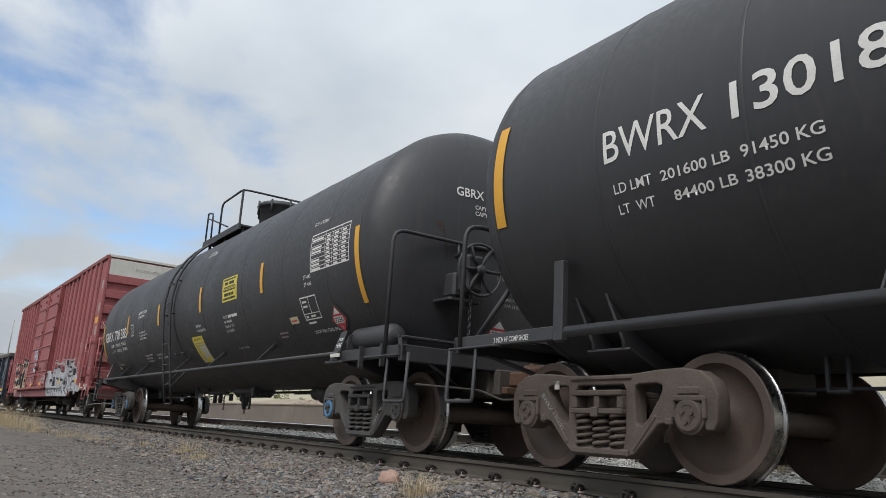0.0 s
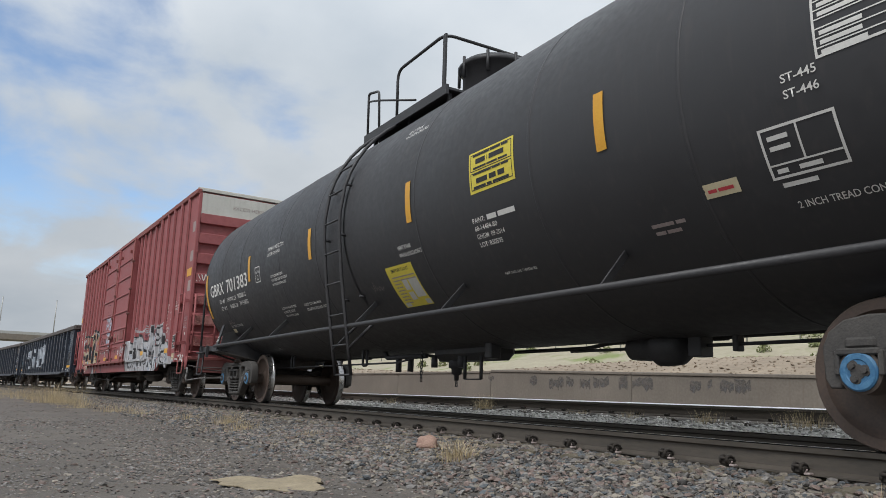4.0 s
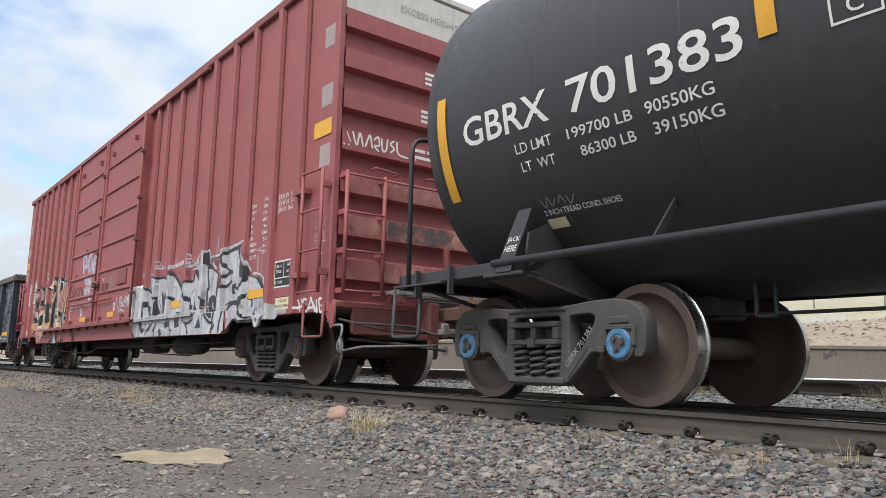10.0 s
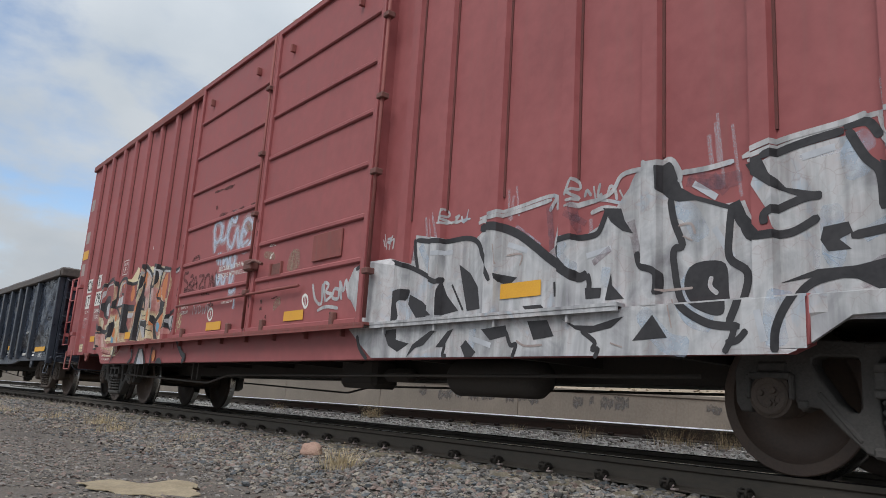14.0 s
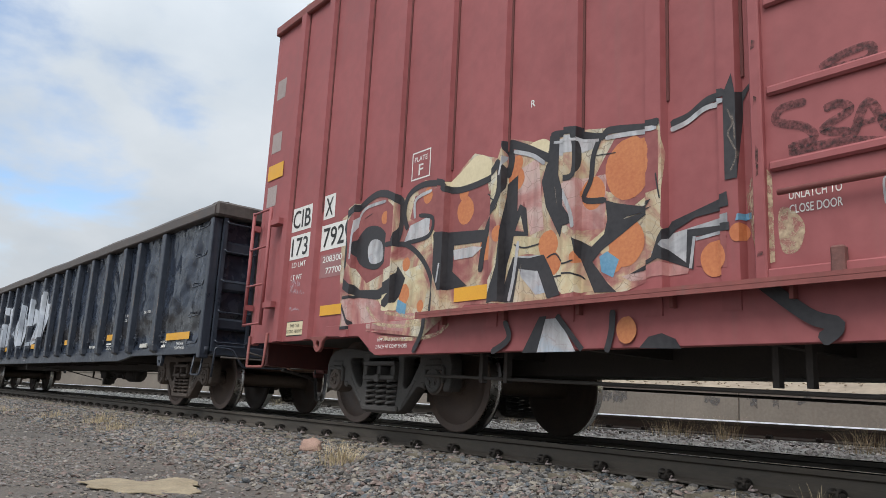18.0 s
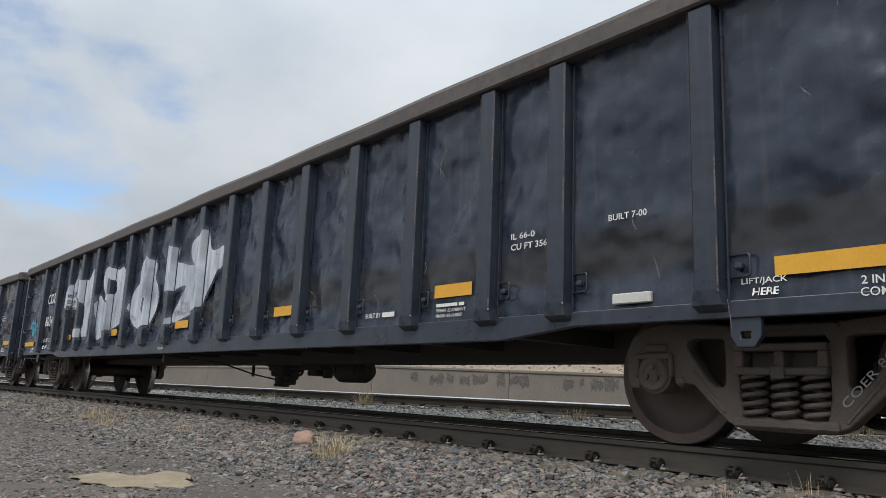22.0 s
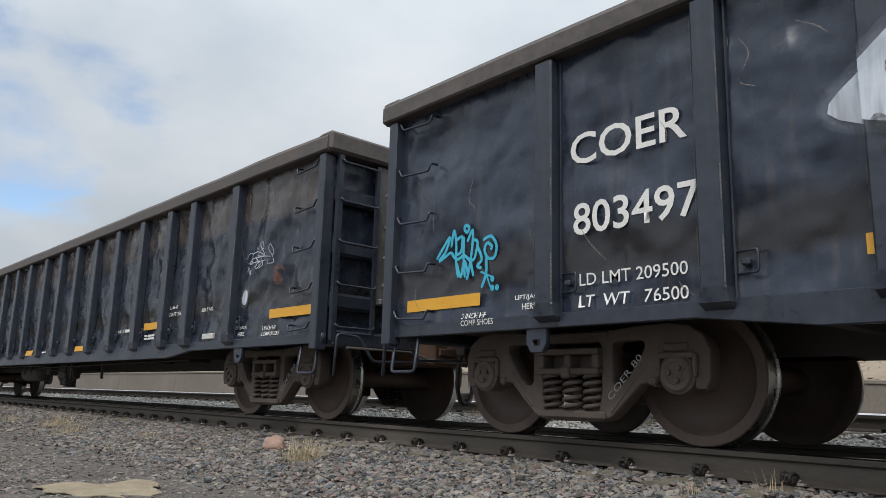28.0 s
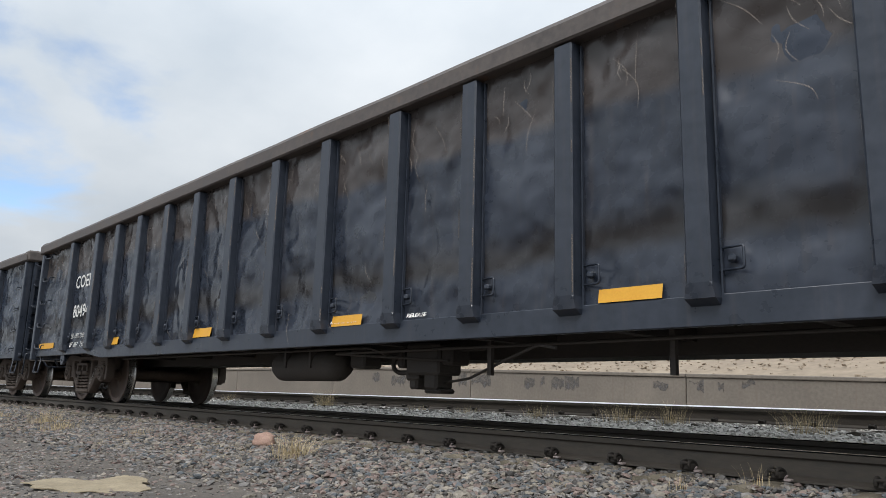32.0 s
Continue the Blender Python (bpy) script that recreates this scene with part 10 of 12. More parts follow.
spray(box_car, patch([[(0.23, 1.28), (0.23, 1.26), (0.21, 1.27), (0.2, 1.27), (0.18, 1.26), (0.17, 1.28), (0.17, 1.3), (0.19, 1.3), (0.2, 1.32), (0.22, 1.31), (0.23, 1.3)]]), CHIPPED, 0.0052, "chipped brown rust")
spray(box_car, patch([[(0.18, 2.09), (0.17, 2.07), (0.16, 2.08), (0.15, 2.07), (0.13, 2.07), (0.12, 2.09), (0.12, 2.11), (0.14, 2.12), (0.15, 2.13), (0.16, 2.12), (0.17, 2.11)]]), CHIPPED, 0.0052, "chipped brown rust")
spray(box_car, patch([[(0.38, 1.17), (0.37, 1.16), (0.36, 1.15), (0.35, 1.15), (0.34, 1.16), (0.33, 1.17), (0.33, 1.18), (0.34, 1.19), (0.35, 1.2), (0.36, 1.2), (0.37, 1.18)]]), CHIPPED, 0.0052, "chipped brown rust")
spray(box_car, patch([[(0.76, 1), (0.77, 0.99), (0.74, 0.99), (0.72, 0.98), (0.7, 0.99), (0.7, 0.99), (0.7, 1), (0.7, 1.01), (0.72, 1.01), (0.75, 1.01), (0.78, 1.01)]]), CHIPPED, 0.0052, "chipped brown rust")
spray(box_car, patch([[(0.33, 1.69), (0.33, 1.65), (0.33, 1.56), (0.32, 1.62), (0.31, 1.59), (0.32, 1.67), (0.32, 1.73), (0.32, 1.79), (0.33, 1.83), (0.33, 1.79), (0.34, 1.76)]]), CHIPPED, 0.0052, "chipped brown rust")
spray(box_car, patch([[(0.23, 1.48), (0.24, 1.47), (0.2, 1.47), (0.16, 1.47), (0.11, 1.47), (0.1, 1.48), (0.1, 1.49), (0.14, 1.49), (0.16, 1.49), (0.2, 1.5), (0.23, 1.49)]]), CHIPPED, 0.0052, "chipped brown rust")
spray(box_car, patch([[(-0.59, 2.65), (-0.6, 2.64), (-0.63, 2.65), (-0.65, 2.64), (-0.67, 2.65), (-0.68, 2.66), (-0.67, 2.66), (-0.67, 2.67), (-0.65, 2.67), (-0.63, 2.66), (-0.61, 2.66)]]), CHIPPED, 0.0052, "chipped brown rust")
spray(box_car, patch([[(0.61, 1.4), (0.62, 1.39), (0.57, 1.39), (0.53, 1.38), (0.49, 1.38), (0.44, 1.39), (0.49, 1.39), (0.51, 1.4), (0.53, 1.4), (0.58, 1.41), (0.61, 1.4)]]), CHIPPED, 0.0052, "chipped brown rust")
spray(box_car, patch([[(-1.47, 1.6), (-1.45, 1.58), (-1.53, 1.58), (-1.63, 1.58), (-1.74, 1.58), (-1.73, 1.59), (-1.74, 1.6), (-1.74, 1.62), (-1.63, 1.61), (-1.54, 1.62), (-1.52, 1.6)]]), CHIPPED, 0.0052, "chipped brown rust")
spray(box_car, patch([[(-0.29, 1.51), (-0.34, 1.51), (-0.36, 1.5), (-0.4, 1.5), (-0.43, 1.5), (-0.46, 1.51), (-0.48, 1.52), (-0.44, 1.52), (-0.39, 1.52), (-0.36, 1.52), (-0.32, 1.52)]]), CHIPPED, 0.0052, "chipped brown rust")
spray(box_car, patch([[(0.16, 1.99), (0.4, 1.94), (0.4, 1.86), (0.15, 1.91)]]), WORN_TAN, 0.0026, "worn tan patch")
spray(box_car, patch([[(0.52, 1.34), (0.6, 1.39), (0.68, 1.39), (0.7, 1.31), (0.62, 1.27), (0.54, 1.24)]]), WORN_TAN, 0.0026, "worn tan patch")
spray(box_car, patch([[(-0.5, 2.44), (-0.38, 2.46), (-0.27, 2.41), (-0.29, 2.33), (-0.46, 2.33)]]), WORN_TAN, 0.0026, "worn tan patch")
spray(box_car, patch([[(0.87, 1.91), (0.9, 1.92), (0.88, 1.66), (0.86, 1.66)]]), WORN_TAN, 0.0026, "worn tan patch")
spray(box_car, strokes([[(0.38, 1.95), (0.3, 1.89)], [(0.33, 1.94), (0.3, 1.89), (0.34, 1.89)]], 0.014), WHITE_PAINT, 0.004)
paint(box_car, "lettering", letters("SEAL", 0.25, 2.03, 0.17, 0.055, 0.01), WHITE_PAINT, box_side, BOX_CUTS, 0, 0.004)
part("chipped_paint", lay(patch([[(-0.169, 1.781), (-0.145, 1.791), (-0.141, 1.857), (-0.162, 1.876)]], False), flat_at(-1.676), (), 0, 0.003), CHIPPED, box_car)
part("chipped_paint", lay(patch([[(-0.173, 1.206), (-0.142, 1.216), (-0.137, 1.248), (-0.164, 1.258)]], False), flat_at(-1.676), (), 0, 0.003), CHIPPED, box_car)
part("chipped_paint", lay(patch([[(-0.175, 1.600), (-0.141, 1.610), (-0.135, 1.679), (-0.165, 1.699)]], False), flat_at(-1.676), (), 0, 0.003), CHIPPED, box_car)
part("chipped_paint", lay(patch([[(-0.170, 1.977), (-0.144, 1.987), (-0.140, 2.050), (-0.163, 2.068)]], False), flat_at(-1.676), (), 0, 0.003), CHIPPED, box_car)
part("chipped_paint", lay(patch([[(-0.169, 1.539), (-0.145, 1.549), (-0.141, 1.628), (-0.162, 1.651)]], False), flat_at(-1.676), (), 0, 0.003), CHIPPED, box_car)
part("chipped_paint", lay(patch([[(-0.083, 2.376), (-0.052, 2.386), (-0.047, 2.422), (-0.074, 2.433)]], False), flat_at(-1.676), (), 0, 0.003), CHIPPED, box_car)
part("chipped_paint", lay(patch([[(-0.078, 2.202), (-0.056, 2.212), (-0.052, 2.270), (-0.072, 2.287)]], False), flat_at(-1.676), (), 0, 0.003), CHIPPED, box_car)
part("chipped_paint", lay(patch([[(-0.077, 1.297), (-0.056, 1.307), (-0.053, 1.376), (-0.071, 1.396)]], False), flat_at(-1.676), (), 0, 0.003), CHIPPED, box_car)
part("chipped_paint", lay(patch([[(-0.074, 2.027), (-0.059, 2.037), (-0.056, 2.061), (-0.069, 2.069)]], False), flat_at(-1.676), (), 0, 0.003), CHIPPED, box_car)
part("chipped_paint", lay(patch([[(-0.075, 1.302), (-0.058, 1.312), (-0.055, 1.384), (-0.070, 1.404)]], False), flat_at(-1.676), (), 0, 0.003), CHIPPED, box_car)
part("chipped_paint", lay(patch([[(-2.640, 2.363), (-2.615, 2.373), (-2.610, 2.413), (-2.632, 2.426)]], False), flat_at(-1.676), (), 0, 0.003), CHIPPED, box_car)
part("chipped_paint", lay(patch([[(-2.634, 1.591), (-2.619, 1.601), (-2.616, 1.659), (-2.630, 1.676)]], False), flat_at(-1.676), (), 0, 0.003), CHIPPED, box_car)
part("chipped_paint", lay(patch([[(-2.635, 1.664), (-2.618, 1.674), (-2.615, 1.755), (-2.630, 1.778)]], False), flat_at(-1.676), (), 0, 0.003), CHIPPED, box_car)
part("chipped_paint", lay(patch([[(-2.637, 2.016), (-2.617, 2.026), (-2.613, 2.063), (-2.631, 2.075)]], False), flat_at(-1.676), (), 0, 0.003), CHIPPED, box_car)
part("chipped_paint", lay(patch([[(-2.644, 1.132), (-2.611, 1.142), (-2.606, 1.158), (-2.635, 1.164)]], False), flat_at(-1.676), (), 0, 0.003), CHIPPED, box_car)
spray(box_car, strokes([[(-1.99, 1.33), (-1.98, 1.47), (-1.86, 1.33), (-1.85, 1.46)], [(-1.8, 1.43), (-1.77, 1.34), (-1.69, 1.37), (-1.75, 1.45), (-1.8, 1.43)], [(-1.65, 1.43), (-1.62, 1.32), (-1.59, 1.4), (-1.55, 1.32), (-1.53, 1.45)], [(-1.54, 1.32), (-1.48, 1.46), (-1.45, 1.34)], [(-1.43, 1.45), (-1.41, 1.38), (-1.36, 1.46)]], 0.012), SPRAY_WHITE, 0.003, "faint chalk writing")
spray(box_car, strokes([[(-1.25, 1.29), (-1.28, 1.24), (-1.33, 1.22), (-1.39, 1.25), (-1.42, 1.31), (-1.39, 1.36), (-1.33, 1.38), (-1.28, 1.35), (-1.25, 1.29)], [(-1.33, 1.36), (-1.33, 1.25)]], 0.03), WHITE_PAINT, 0.004)
for line in (((8.75, 1.02), (8.78, 0.97), (8.81, 0.88)), ((8.84, 1.03), (8.86, 0.97), (8.9, 0.86)), ((8.72, 0.92), (8.8, 0.93), (8.86, 0.94), (8.93, 0.94)), ((8.97, 1.01), (8.88, 1.02), (8.91, 0.95), (8.94, 0.87), (9, 0.89)), ((8.91, 0.95), (8.97, 0.96)), ((9, 0.9), (9.05, 0.97), (9.07, 1.03), (9.11, 0.96), (9.19, 0.85)), ((9, 0.9), (9.07, 0.91), (9.15, 0.92)), ((9.12, 0.98), (9.16, 0.92), (9.23, 0.85), (9.22, 0.91), (9.2, 1)), ((9.33, 1), (9.26, 1), (9.28, 0.92), (9.3, 0.85), (9.38, 0.87), (9.45, 0.9)), ((9.27, 0.92), (9.36, 0.93))):
    spray(box_car, strokes([list(line)], 0.030), WHITE_PAINT, 0.003, "thin white sprayed tag")
spray(box_car, strokes([[(-2.35, 1.97), (-2.49, 1.97), (-2.52, 1.9), (-2.37, 1.83), (-2.32, 1.75), (-2.46, 1.73)]], 0.05), SPRAY_TAG_BLACK, 0.004)
spray(box_car, strokes([[(-2.26, 1.9), (-2.18, 1.91), (-2.13, 1.86), (-2.24, 1.81), (-2.26, 1.78), (-2.13, 1.74)]], 0.05), SPRAY_TAG_BLACK, 0.004)
spray(box_car, strokes([[(-2.12, 1.71), (-2.04, 1.88), (-1.95, 1.7)]], 0.05), SPRAY_TAG_BLACK, 0.004)
spray(box_car, strokes([[(-2.1, 1.77), (-1.95, 1.78)]], 0.05), SPRAY_TAG_BLACK, 0.004)
spray(box_car, strokes([[(-1.92, 1.88), (-1.73, 1.86), (-1.87, 1.71), (-1.69, 1.7)]], 0.05), SPRAY_TAG_BLACK, 0.004)
spray(box_car, strokes([[(-1.64, 1.67), (-1.68, 1.81), (-1.57, 1.87), (-1.5, 1.76), (-1.57, 1.63), (-1.65, 1.67)]], 0.05), SPRAY_TAG_BLACK, 0.004)
spray(box_car, strokes([[(-1.46, 1.62), (-1.44, 1.86), (-1.34, 1.65), (-1.31, 1.91)]], 0.05), SPRAY_TAG_BLACK, 0.004)
spray(box_car, strokes([[(-1.27, 1.86), (-1.29, 1.66), (-1.16, 1.66)]], 0.05), SPRAY_TAG_BLACK, 0.004)
spray(box_car, strokes([[(-1.29, 1.77), (-1.19, 1.76)]], 0.05), SPRAY_TAG_BLACK, 0.004)
spray(box_car, strokes([[(-2.27, 2.14), (-2.14, 2.18), (-2.01, 2.18), (-2.03, 2.11), (-2.24, 2.12)]], 0.05), SPRAY_TAG_BLACK, 0.004)
spray(box_car, strokes([[(-2.46, 1.7), (-2.18, 1.7), (-1.92, 1.63)]], 0.05), SPRAY_TAG_BLACK, 0.004)
# silver numerals on the first gondola
spray_gon(gon_first, patch([[(-6.16, 1.65), (-6.54, 1.82), (-6.31, 2.06), (-5.96, 2.35), (-5.9, 2.51), (-5.66, 2.3), (-5.67, 1.98), (-5.56, 1.69), (-5.99, 1.65)]]), SPRAY_SILVER, 0.004, "dull silver sprayed numerals")
spray_gon(gon_first, strokes([[(-6.16, 1.65), (-6.54, 1.82), (-6.31, 2.06), (-5.96, 2.35), (-5.9, 2.51), (-5.66, 2.3), (-5.67, 1.98), (-5.56, 1.69), (-5.99, 1.65), (-6.16, 1.65)]], 0.04), SILVER_MIST, 0.0028)
spray_gon(gon_first, strokes([[(-6.16, 1.65), (-6.54, 1.82), (-6.31, 2.06), (-5.96, 2.35), (-5.9, 2.51), (-5.66, 2.3), (-5.67, 1.98), (-5.56, 1.69), (-5.99, 1.65), (-6.16, 1.65)]], 0.08), SILVER_MIST, 0.0022)
spray_gon(gon_first, strokes([[(-6.16, 1.65), (-6.54, 1.82), (-6.31, 2.06), (-5.96, 2.35), (-5.9, 2.51), (-5.66, 2.3), (-5.67, 1.98), (-5.56, 1.69), (-5.99, 1.65), (-6.16, 1.65)]], 0.13), SILVER_MIST, 0.0016)
spray_gon(gon_first, patch([[(-5.67, 1.98), (-5.76, 2.25), (-5.1, 2.2), (-4.84, 2.39), (-4.65, 2.25), (-4.54, 1.64), (-4.43, 1.11), (-4.95, 1.07), (-5.44, 1.07), (-5.51, 1.21), (-5.19, 1.27), (-5.18, 1.62), (-5.37, 1.83)]]), SPRAY_SILVER, 0.004)
spray_gon(gon_first, strokes([[(-5.67, 1.98), (-5.76, 2.25), (-5.1, 2.2), (-4.84, 2.39), (-4.65, 2.25), (-4.54, 1.64), (-4.43, 1.11), (-4.95, 1.07), (-5.44, 1.07), (-5.51, 1.21), (-5.19, 1.27), (-5.18, 1.62), (-5.37, 1.83), (-5.67, 1.98)]], 0.04), SILVER_MIST, 0.0028)
spray_gon(gon_first, strokes([[(-5.67, 1.98), (-5.76, 2.25), (-5.1, 2.2), (-4.84, 2.39), (-4.65, 2.25), (-4.54, 1.64), (-4.43, 1.11), (-4.95, 1.07), (-5.44, 1.07), (-5.51, 1.21), (-5.19, 1.27), (-5.18, 1.62), (-5.37, 1.83), (-5.67, 1.98)]], 0.08), SILVER_MIST, 0.0022)
spray_gon(gon_first, strokes([[(-5.67, 1.98), (-5.76, 2.25), (-5.1, 2.2), (-4.84, 2.39), (-4.65, 2.25), (-4.54, 1.64), (-4.43, 1.11), (-4.95, 1.07), (-5.44, 1.07), (-5.51, 1.21), (-5.19, 1.27), (-5.18, 1.62), (-5.37, 1.83), (-5.67, 1.98)]], 0.13), SILVER_MIST, 0.0016)
spray_gon(gon_first, patch([[(-4.08, 2.05), (-4.04, 2.31), (-3.66, 2.33), (-3.22, 2.22), (-3, 2.25), (-2.81, 2.14), (-2.74, 1.83), (-2.71, 1.44), (-2.83, 1.24), (-3.21, 1.16), (-3.49, 1.12), (-3.72, 1.05), (-4.19, 1.04), (-4.27, 1.8), (-3.84, 1.67), (-3.4, 1.64), (-3.86, 1.81)], [(-3.67, 2.05), (-3.43, 2.07), (-3.25, 1.96), (-3.24, 1.81), (-3.46, 1.79), (-3.66, 1.9)]]), SPRAY_SILVER, 0.004)
spray_gon(gon_first, strokes([[(-4.08, 2.05), (-4.04, 2.31), (-3.66, 2.33), (-3.22, 2.22), (-3, 2.25), (-2.81, 2.14), (-2.74, 1.83), (-2.71, 1.44), (-2.83, 1.24), (-3.21, 1.16), (-3.49, 1.12), (-3.72, 1.05), (-4.19, 1.04), (-4.27, 1.8), (-3.84, 1.67), (-3.4, 1.64), (-3.86, 1.81), (-4.08, 2.05)]], 0.04), SILVER_MIST, 0.0028)
spray_gon(gon_first, strokes([[(-4.08, 2.05), (-4.04, 2.31), (-3.66, 2.33), (-3.22, 2.22), (-3, 2.25), (-2.81, 2.14), (-2.74, 1.83), (-2.71, 1.44), (-2.83, 1.24), (-3.21, 1.16), (-3.49, 1.12), (-3.72, 1.05), (-4.19, 1.04), (-4.27, 1.8), (-3.84, 1.67), (-3.4, 1.64), (-3.86, 1.81), (-4.08, 2.05)]], 0.08), SILVER_MIST, 0.0022)
spray_gon(gon_first, strokes([[(-4.08, 2.05), (-4.04, 2.31), (-3.66, 2.33), (-3.22, 2.22), (-3, 2.25), (-2.81, 2.14), (-2.74, 1.83), (-2.71, 1.44), (-2.83, 1.24), (-3.21, 1.16), (-3.49, 1.12), (-3.72, 1.05), (-4.19, 1.04), (-4.27, 1.8), (-3.84, 1.67), (-3.4, 1.64), (-3.86, 1.81), (-4.08, 2.05)]], 0.13), SILVER_MIST, 0.0016)
spray_gon(gon_first, patch([[(-2.36, 1.4), (-2.33, 1.66), (-2.14, 1.81), (-2.01, 1.87), (-2, 2.1), (-1.9, 2.26), (-1.7, 2.32), (-1.46, 2.24), (-1.25, 2.1), (-1.27, 1.89), (-1.13, 1.76), (-1.04, 1.56), (-1.1, 1.36), (-1.28, 1.2), (-1.44, 1.12), (-1.83, 1.1), (-2.18, 1.21)], [(-1.64, 1.55), (-1.42, 1.57), (-1.43, 1.51), (-1.45, 1.38), (-1.45, 1.33)]]), SPRAY_SILVER, 0.004)
spray_gon(gon_first, strokes([[(-2.36, 1.4), (-2.33, 1.66), (-2.14, 1.81), (-2.01, 1.87), (-2, 2.1), (-1.9, 2.26), (-1.7, 2.32), (-1.46, 2.24), (-1.25, 2.1), (-1.27, 1.89), (-1.13, 1.76), (-1.04, 1.56), (-1.1, 1.36), (-1.28, 1.2), (-1.44, 1.12), (-1.83, 1.1), (-2.18, 1.21), (-2.36, 1.4)]], 0.04), SILVER_MIST, 0.0028)
spray_gon(gon_first, strokes([[(-2.36, 1.4), (-2.33, 1.66), (-2.14, 1.81), (-2.01, 1.87), (-2, 2.1), (-1.9, 2.26), (-1.7, 2.32), (-1.46, 2.24), (-1.25, 2.1), (-1.27, 1.89), (-1.13, 1.76), (-1.04, 1.56), (-1.1, 1.36), (-1.28, 1.2), (-1.44, 1.12), (-1.83, 1.1), (-2.18, 1.21), (-2.36, 1.4)]], 0.08), SILVER_MIST, 0.0022)
spray_gon(gon_first, strokes([[(-2.36, 1.4), (-2.33, 1.66), (-2.14, 1.81), (-2.01, 1.87), (-2, 2.1), (-1.9, 2.26), (-1.7, 2.32), (-1.46, 2.24), (-1.25, 2.1), (-1.27, 1.89), (-1.13, 1.76), (-1.04, 1.56), (-1.1, 1.36), (-1.28, 1.2), (-1.44, 1.12), (-1.83, 1.1), (-2.18, 1.21), (-2.36, 1.4)]], 0.13), SILVER_MIST, 0.0016)
spray_gon(gon_first, patch([[(-1.81, 2.03), (-1.74, 2.08), (-1.69, 2), (-1.75, 1.95)]]), GON_BLACK, 0.007)
spray_gon(gon_first, patch([[(-0.81, 1.96), (-0.78, 2.11), (-0.72, 2.33), (-0.5, 2.3), (-0.34, 2.25), (-0.37, 2.07), (-0.18, 2.02), (0.26, 1.94), (0.15, 2.09), (0.13, 2.26), (0.26, 2.34), (0.58, 2.31), (0.67, 2.37), (0.72, 2.39), (0.78, 2.26), (0.86, 2.11), (1.04, 2.08), (1.25, 2.11), (1.28, 2.03), (1.29, 1.86), (1.23, 1.8), (1.12, 1.79), (0.98, 1.64), (0.8, 1.45), (0.68, 1.28), (0.45, 1.24), (0.11, 1.19), (-0.36, 1.12), (-0.44, 1.11), (-0.36, 1.25), (-0.17, 1.44), (0.04, 1.65), (-0.25, 1.65), (-0.42, 1.61), (-0.68, 1.65)]]), SPRAY_SILVER, 0.004)
spray_gon(gon_first, strokes([[(-0.81, 1.96), (-0.78, 2.11), (-0.72, 2.33), (-0.5, 2.3), (-0.34, 2.25), (-0.37, 2.07), (-0.18, 2.02), (0.26, 1.94), (0.15, 2.09), (0.13, 2.26), (0.26, 2.34), (0.58, 2.31), (0.67, 2.37), (0.72, 2.39), (0.78, 2.26), (0.86, 2.11), (1.04, 2.08), (1.25, 2.11), (1.28, 2.03), (1.29, 1.86), (1.23, 1.8), (1.12, 1.79), (0.98, 1.64), (0.8, 1.45), (0.68, 1.28), (0.45, 1.24), (0.11, 1.19), (-0.36, 1.12), (-0.44, 1.11), (-0.36, 1.25), (-0.17, 1.44), (0.04, 1.65), (-0.25, 1.65), (-0.42, 1.61), (-0.68, 1.65), (-0.81, 1.96)]], 0.04), SILVER_MIST, 0.0028)
spray_gon(gon_first, strokes([[(-0.81, 1.96), (-0.78, 2.11), (-0.72, 2.33), (-0.5, 2.3), (-0.34, 2.25), (-0.37, 2.07), (-0.18, 2.02), (0.26, 1.94), (0.15, 2.09), (0.13, 2.26), (0.26, 2.34), (0.58, 2.31), (0.67, 2.37), (0.72, 2.39), (0.78, 2.26), (0.86, 2.11), (1.04, 2.08), (1.25, 2.11), (1.28, 2.03), (1.29, 1.86), (1.23, 1.8), (1.12, 1.79), (0.98, 1.64), (0.8, 1.45), (0.68, 1.28), (0.45, 1.24), (0.11, 1.19), (-0.36, 1.12), (-0.44, 1.11), (-0.36, 1.25), (-0.17, 1.44), (0.04, 1.65), (-0.25, 1.65), (-0.42, 1.61), (-0.68, 1.65), (-0.81, 1.96)]], 0.08), SILVER_MIST, 0.0022)
spray_gon(gon_first, strokes([[(-0.81, 1.96), (-0.78, 2.11), (-0.72, 2.33), (-0.5, 2.3), (-0.34, 2.25), (-0.37, 2.07), (-0.18, 2.02), (0.26, 1.94), (0.15, 2.09), (0.13, 2.26), (0.26, 2.34), (0.58, 2.31), (0.67, 2.37), (0.72, 2.39), (0.78, 2.26), (0.86, 2.11), (1.04, 2.08), (1.25, 2.11), (1.28, 2.03), (1.29, 1.86), (1.23, 1.8), (1.12, 1.79), (0.98, 1.64), (0.8, 1.45), (0.68, 1.28), (0.45, 1.24), (0.11, 1.19), (-0.36, 1.12), (-0.44, 1.11), (-0.36, 1.25), (-0.17, 1.44), (0.04, 1.65), (-0.25, 1.65), (-0.42, 1.61), (-0.68, 1.65), (-0.81, 1.96)]], 0.13), SILVER_MIST, 0.0016)
spray_gon(gon_first, patch([[(-0.27, 2.12), (-0.02, 2.13), (0.01, 2.07), (-0.24, 2.07)]], False), SILVER_MIST, 0.004)
spray_gon(gon_first, strokes([[(-0.31, 1.26), (0.07, 1.29), (0.33, 1.31)]], 0.1), BROWN_MIST, 0.0052)
spray_gon(gon_first, strokes([[(-0.07, 1.39), (0.24, 1.38)]], 0.1), BROWN_MIST, 0.0052)
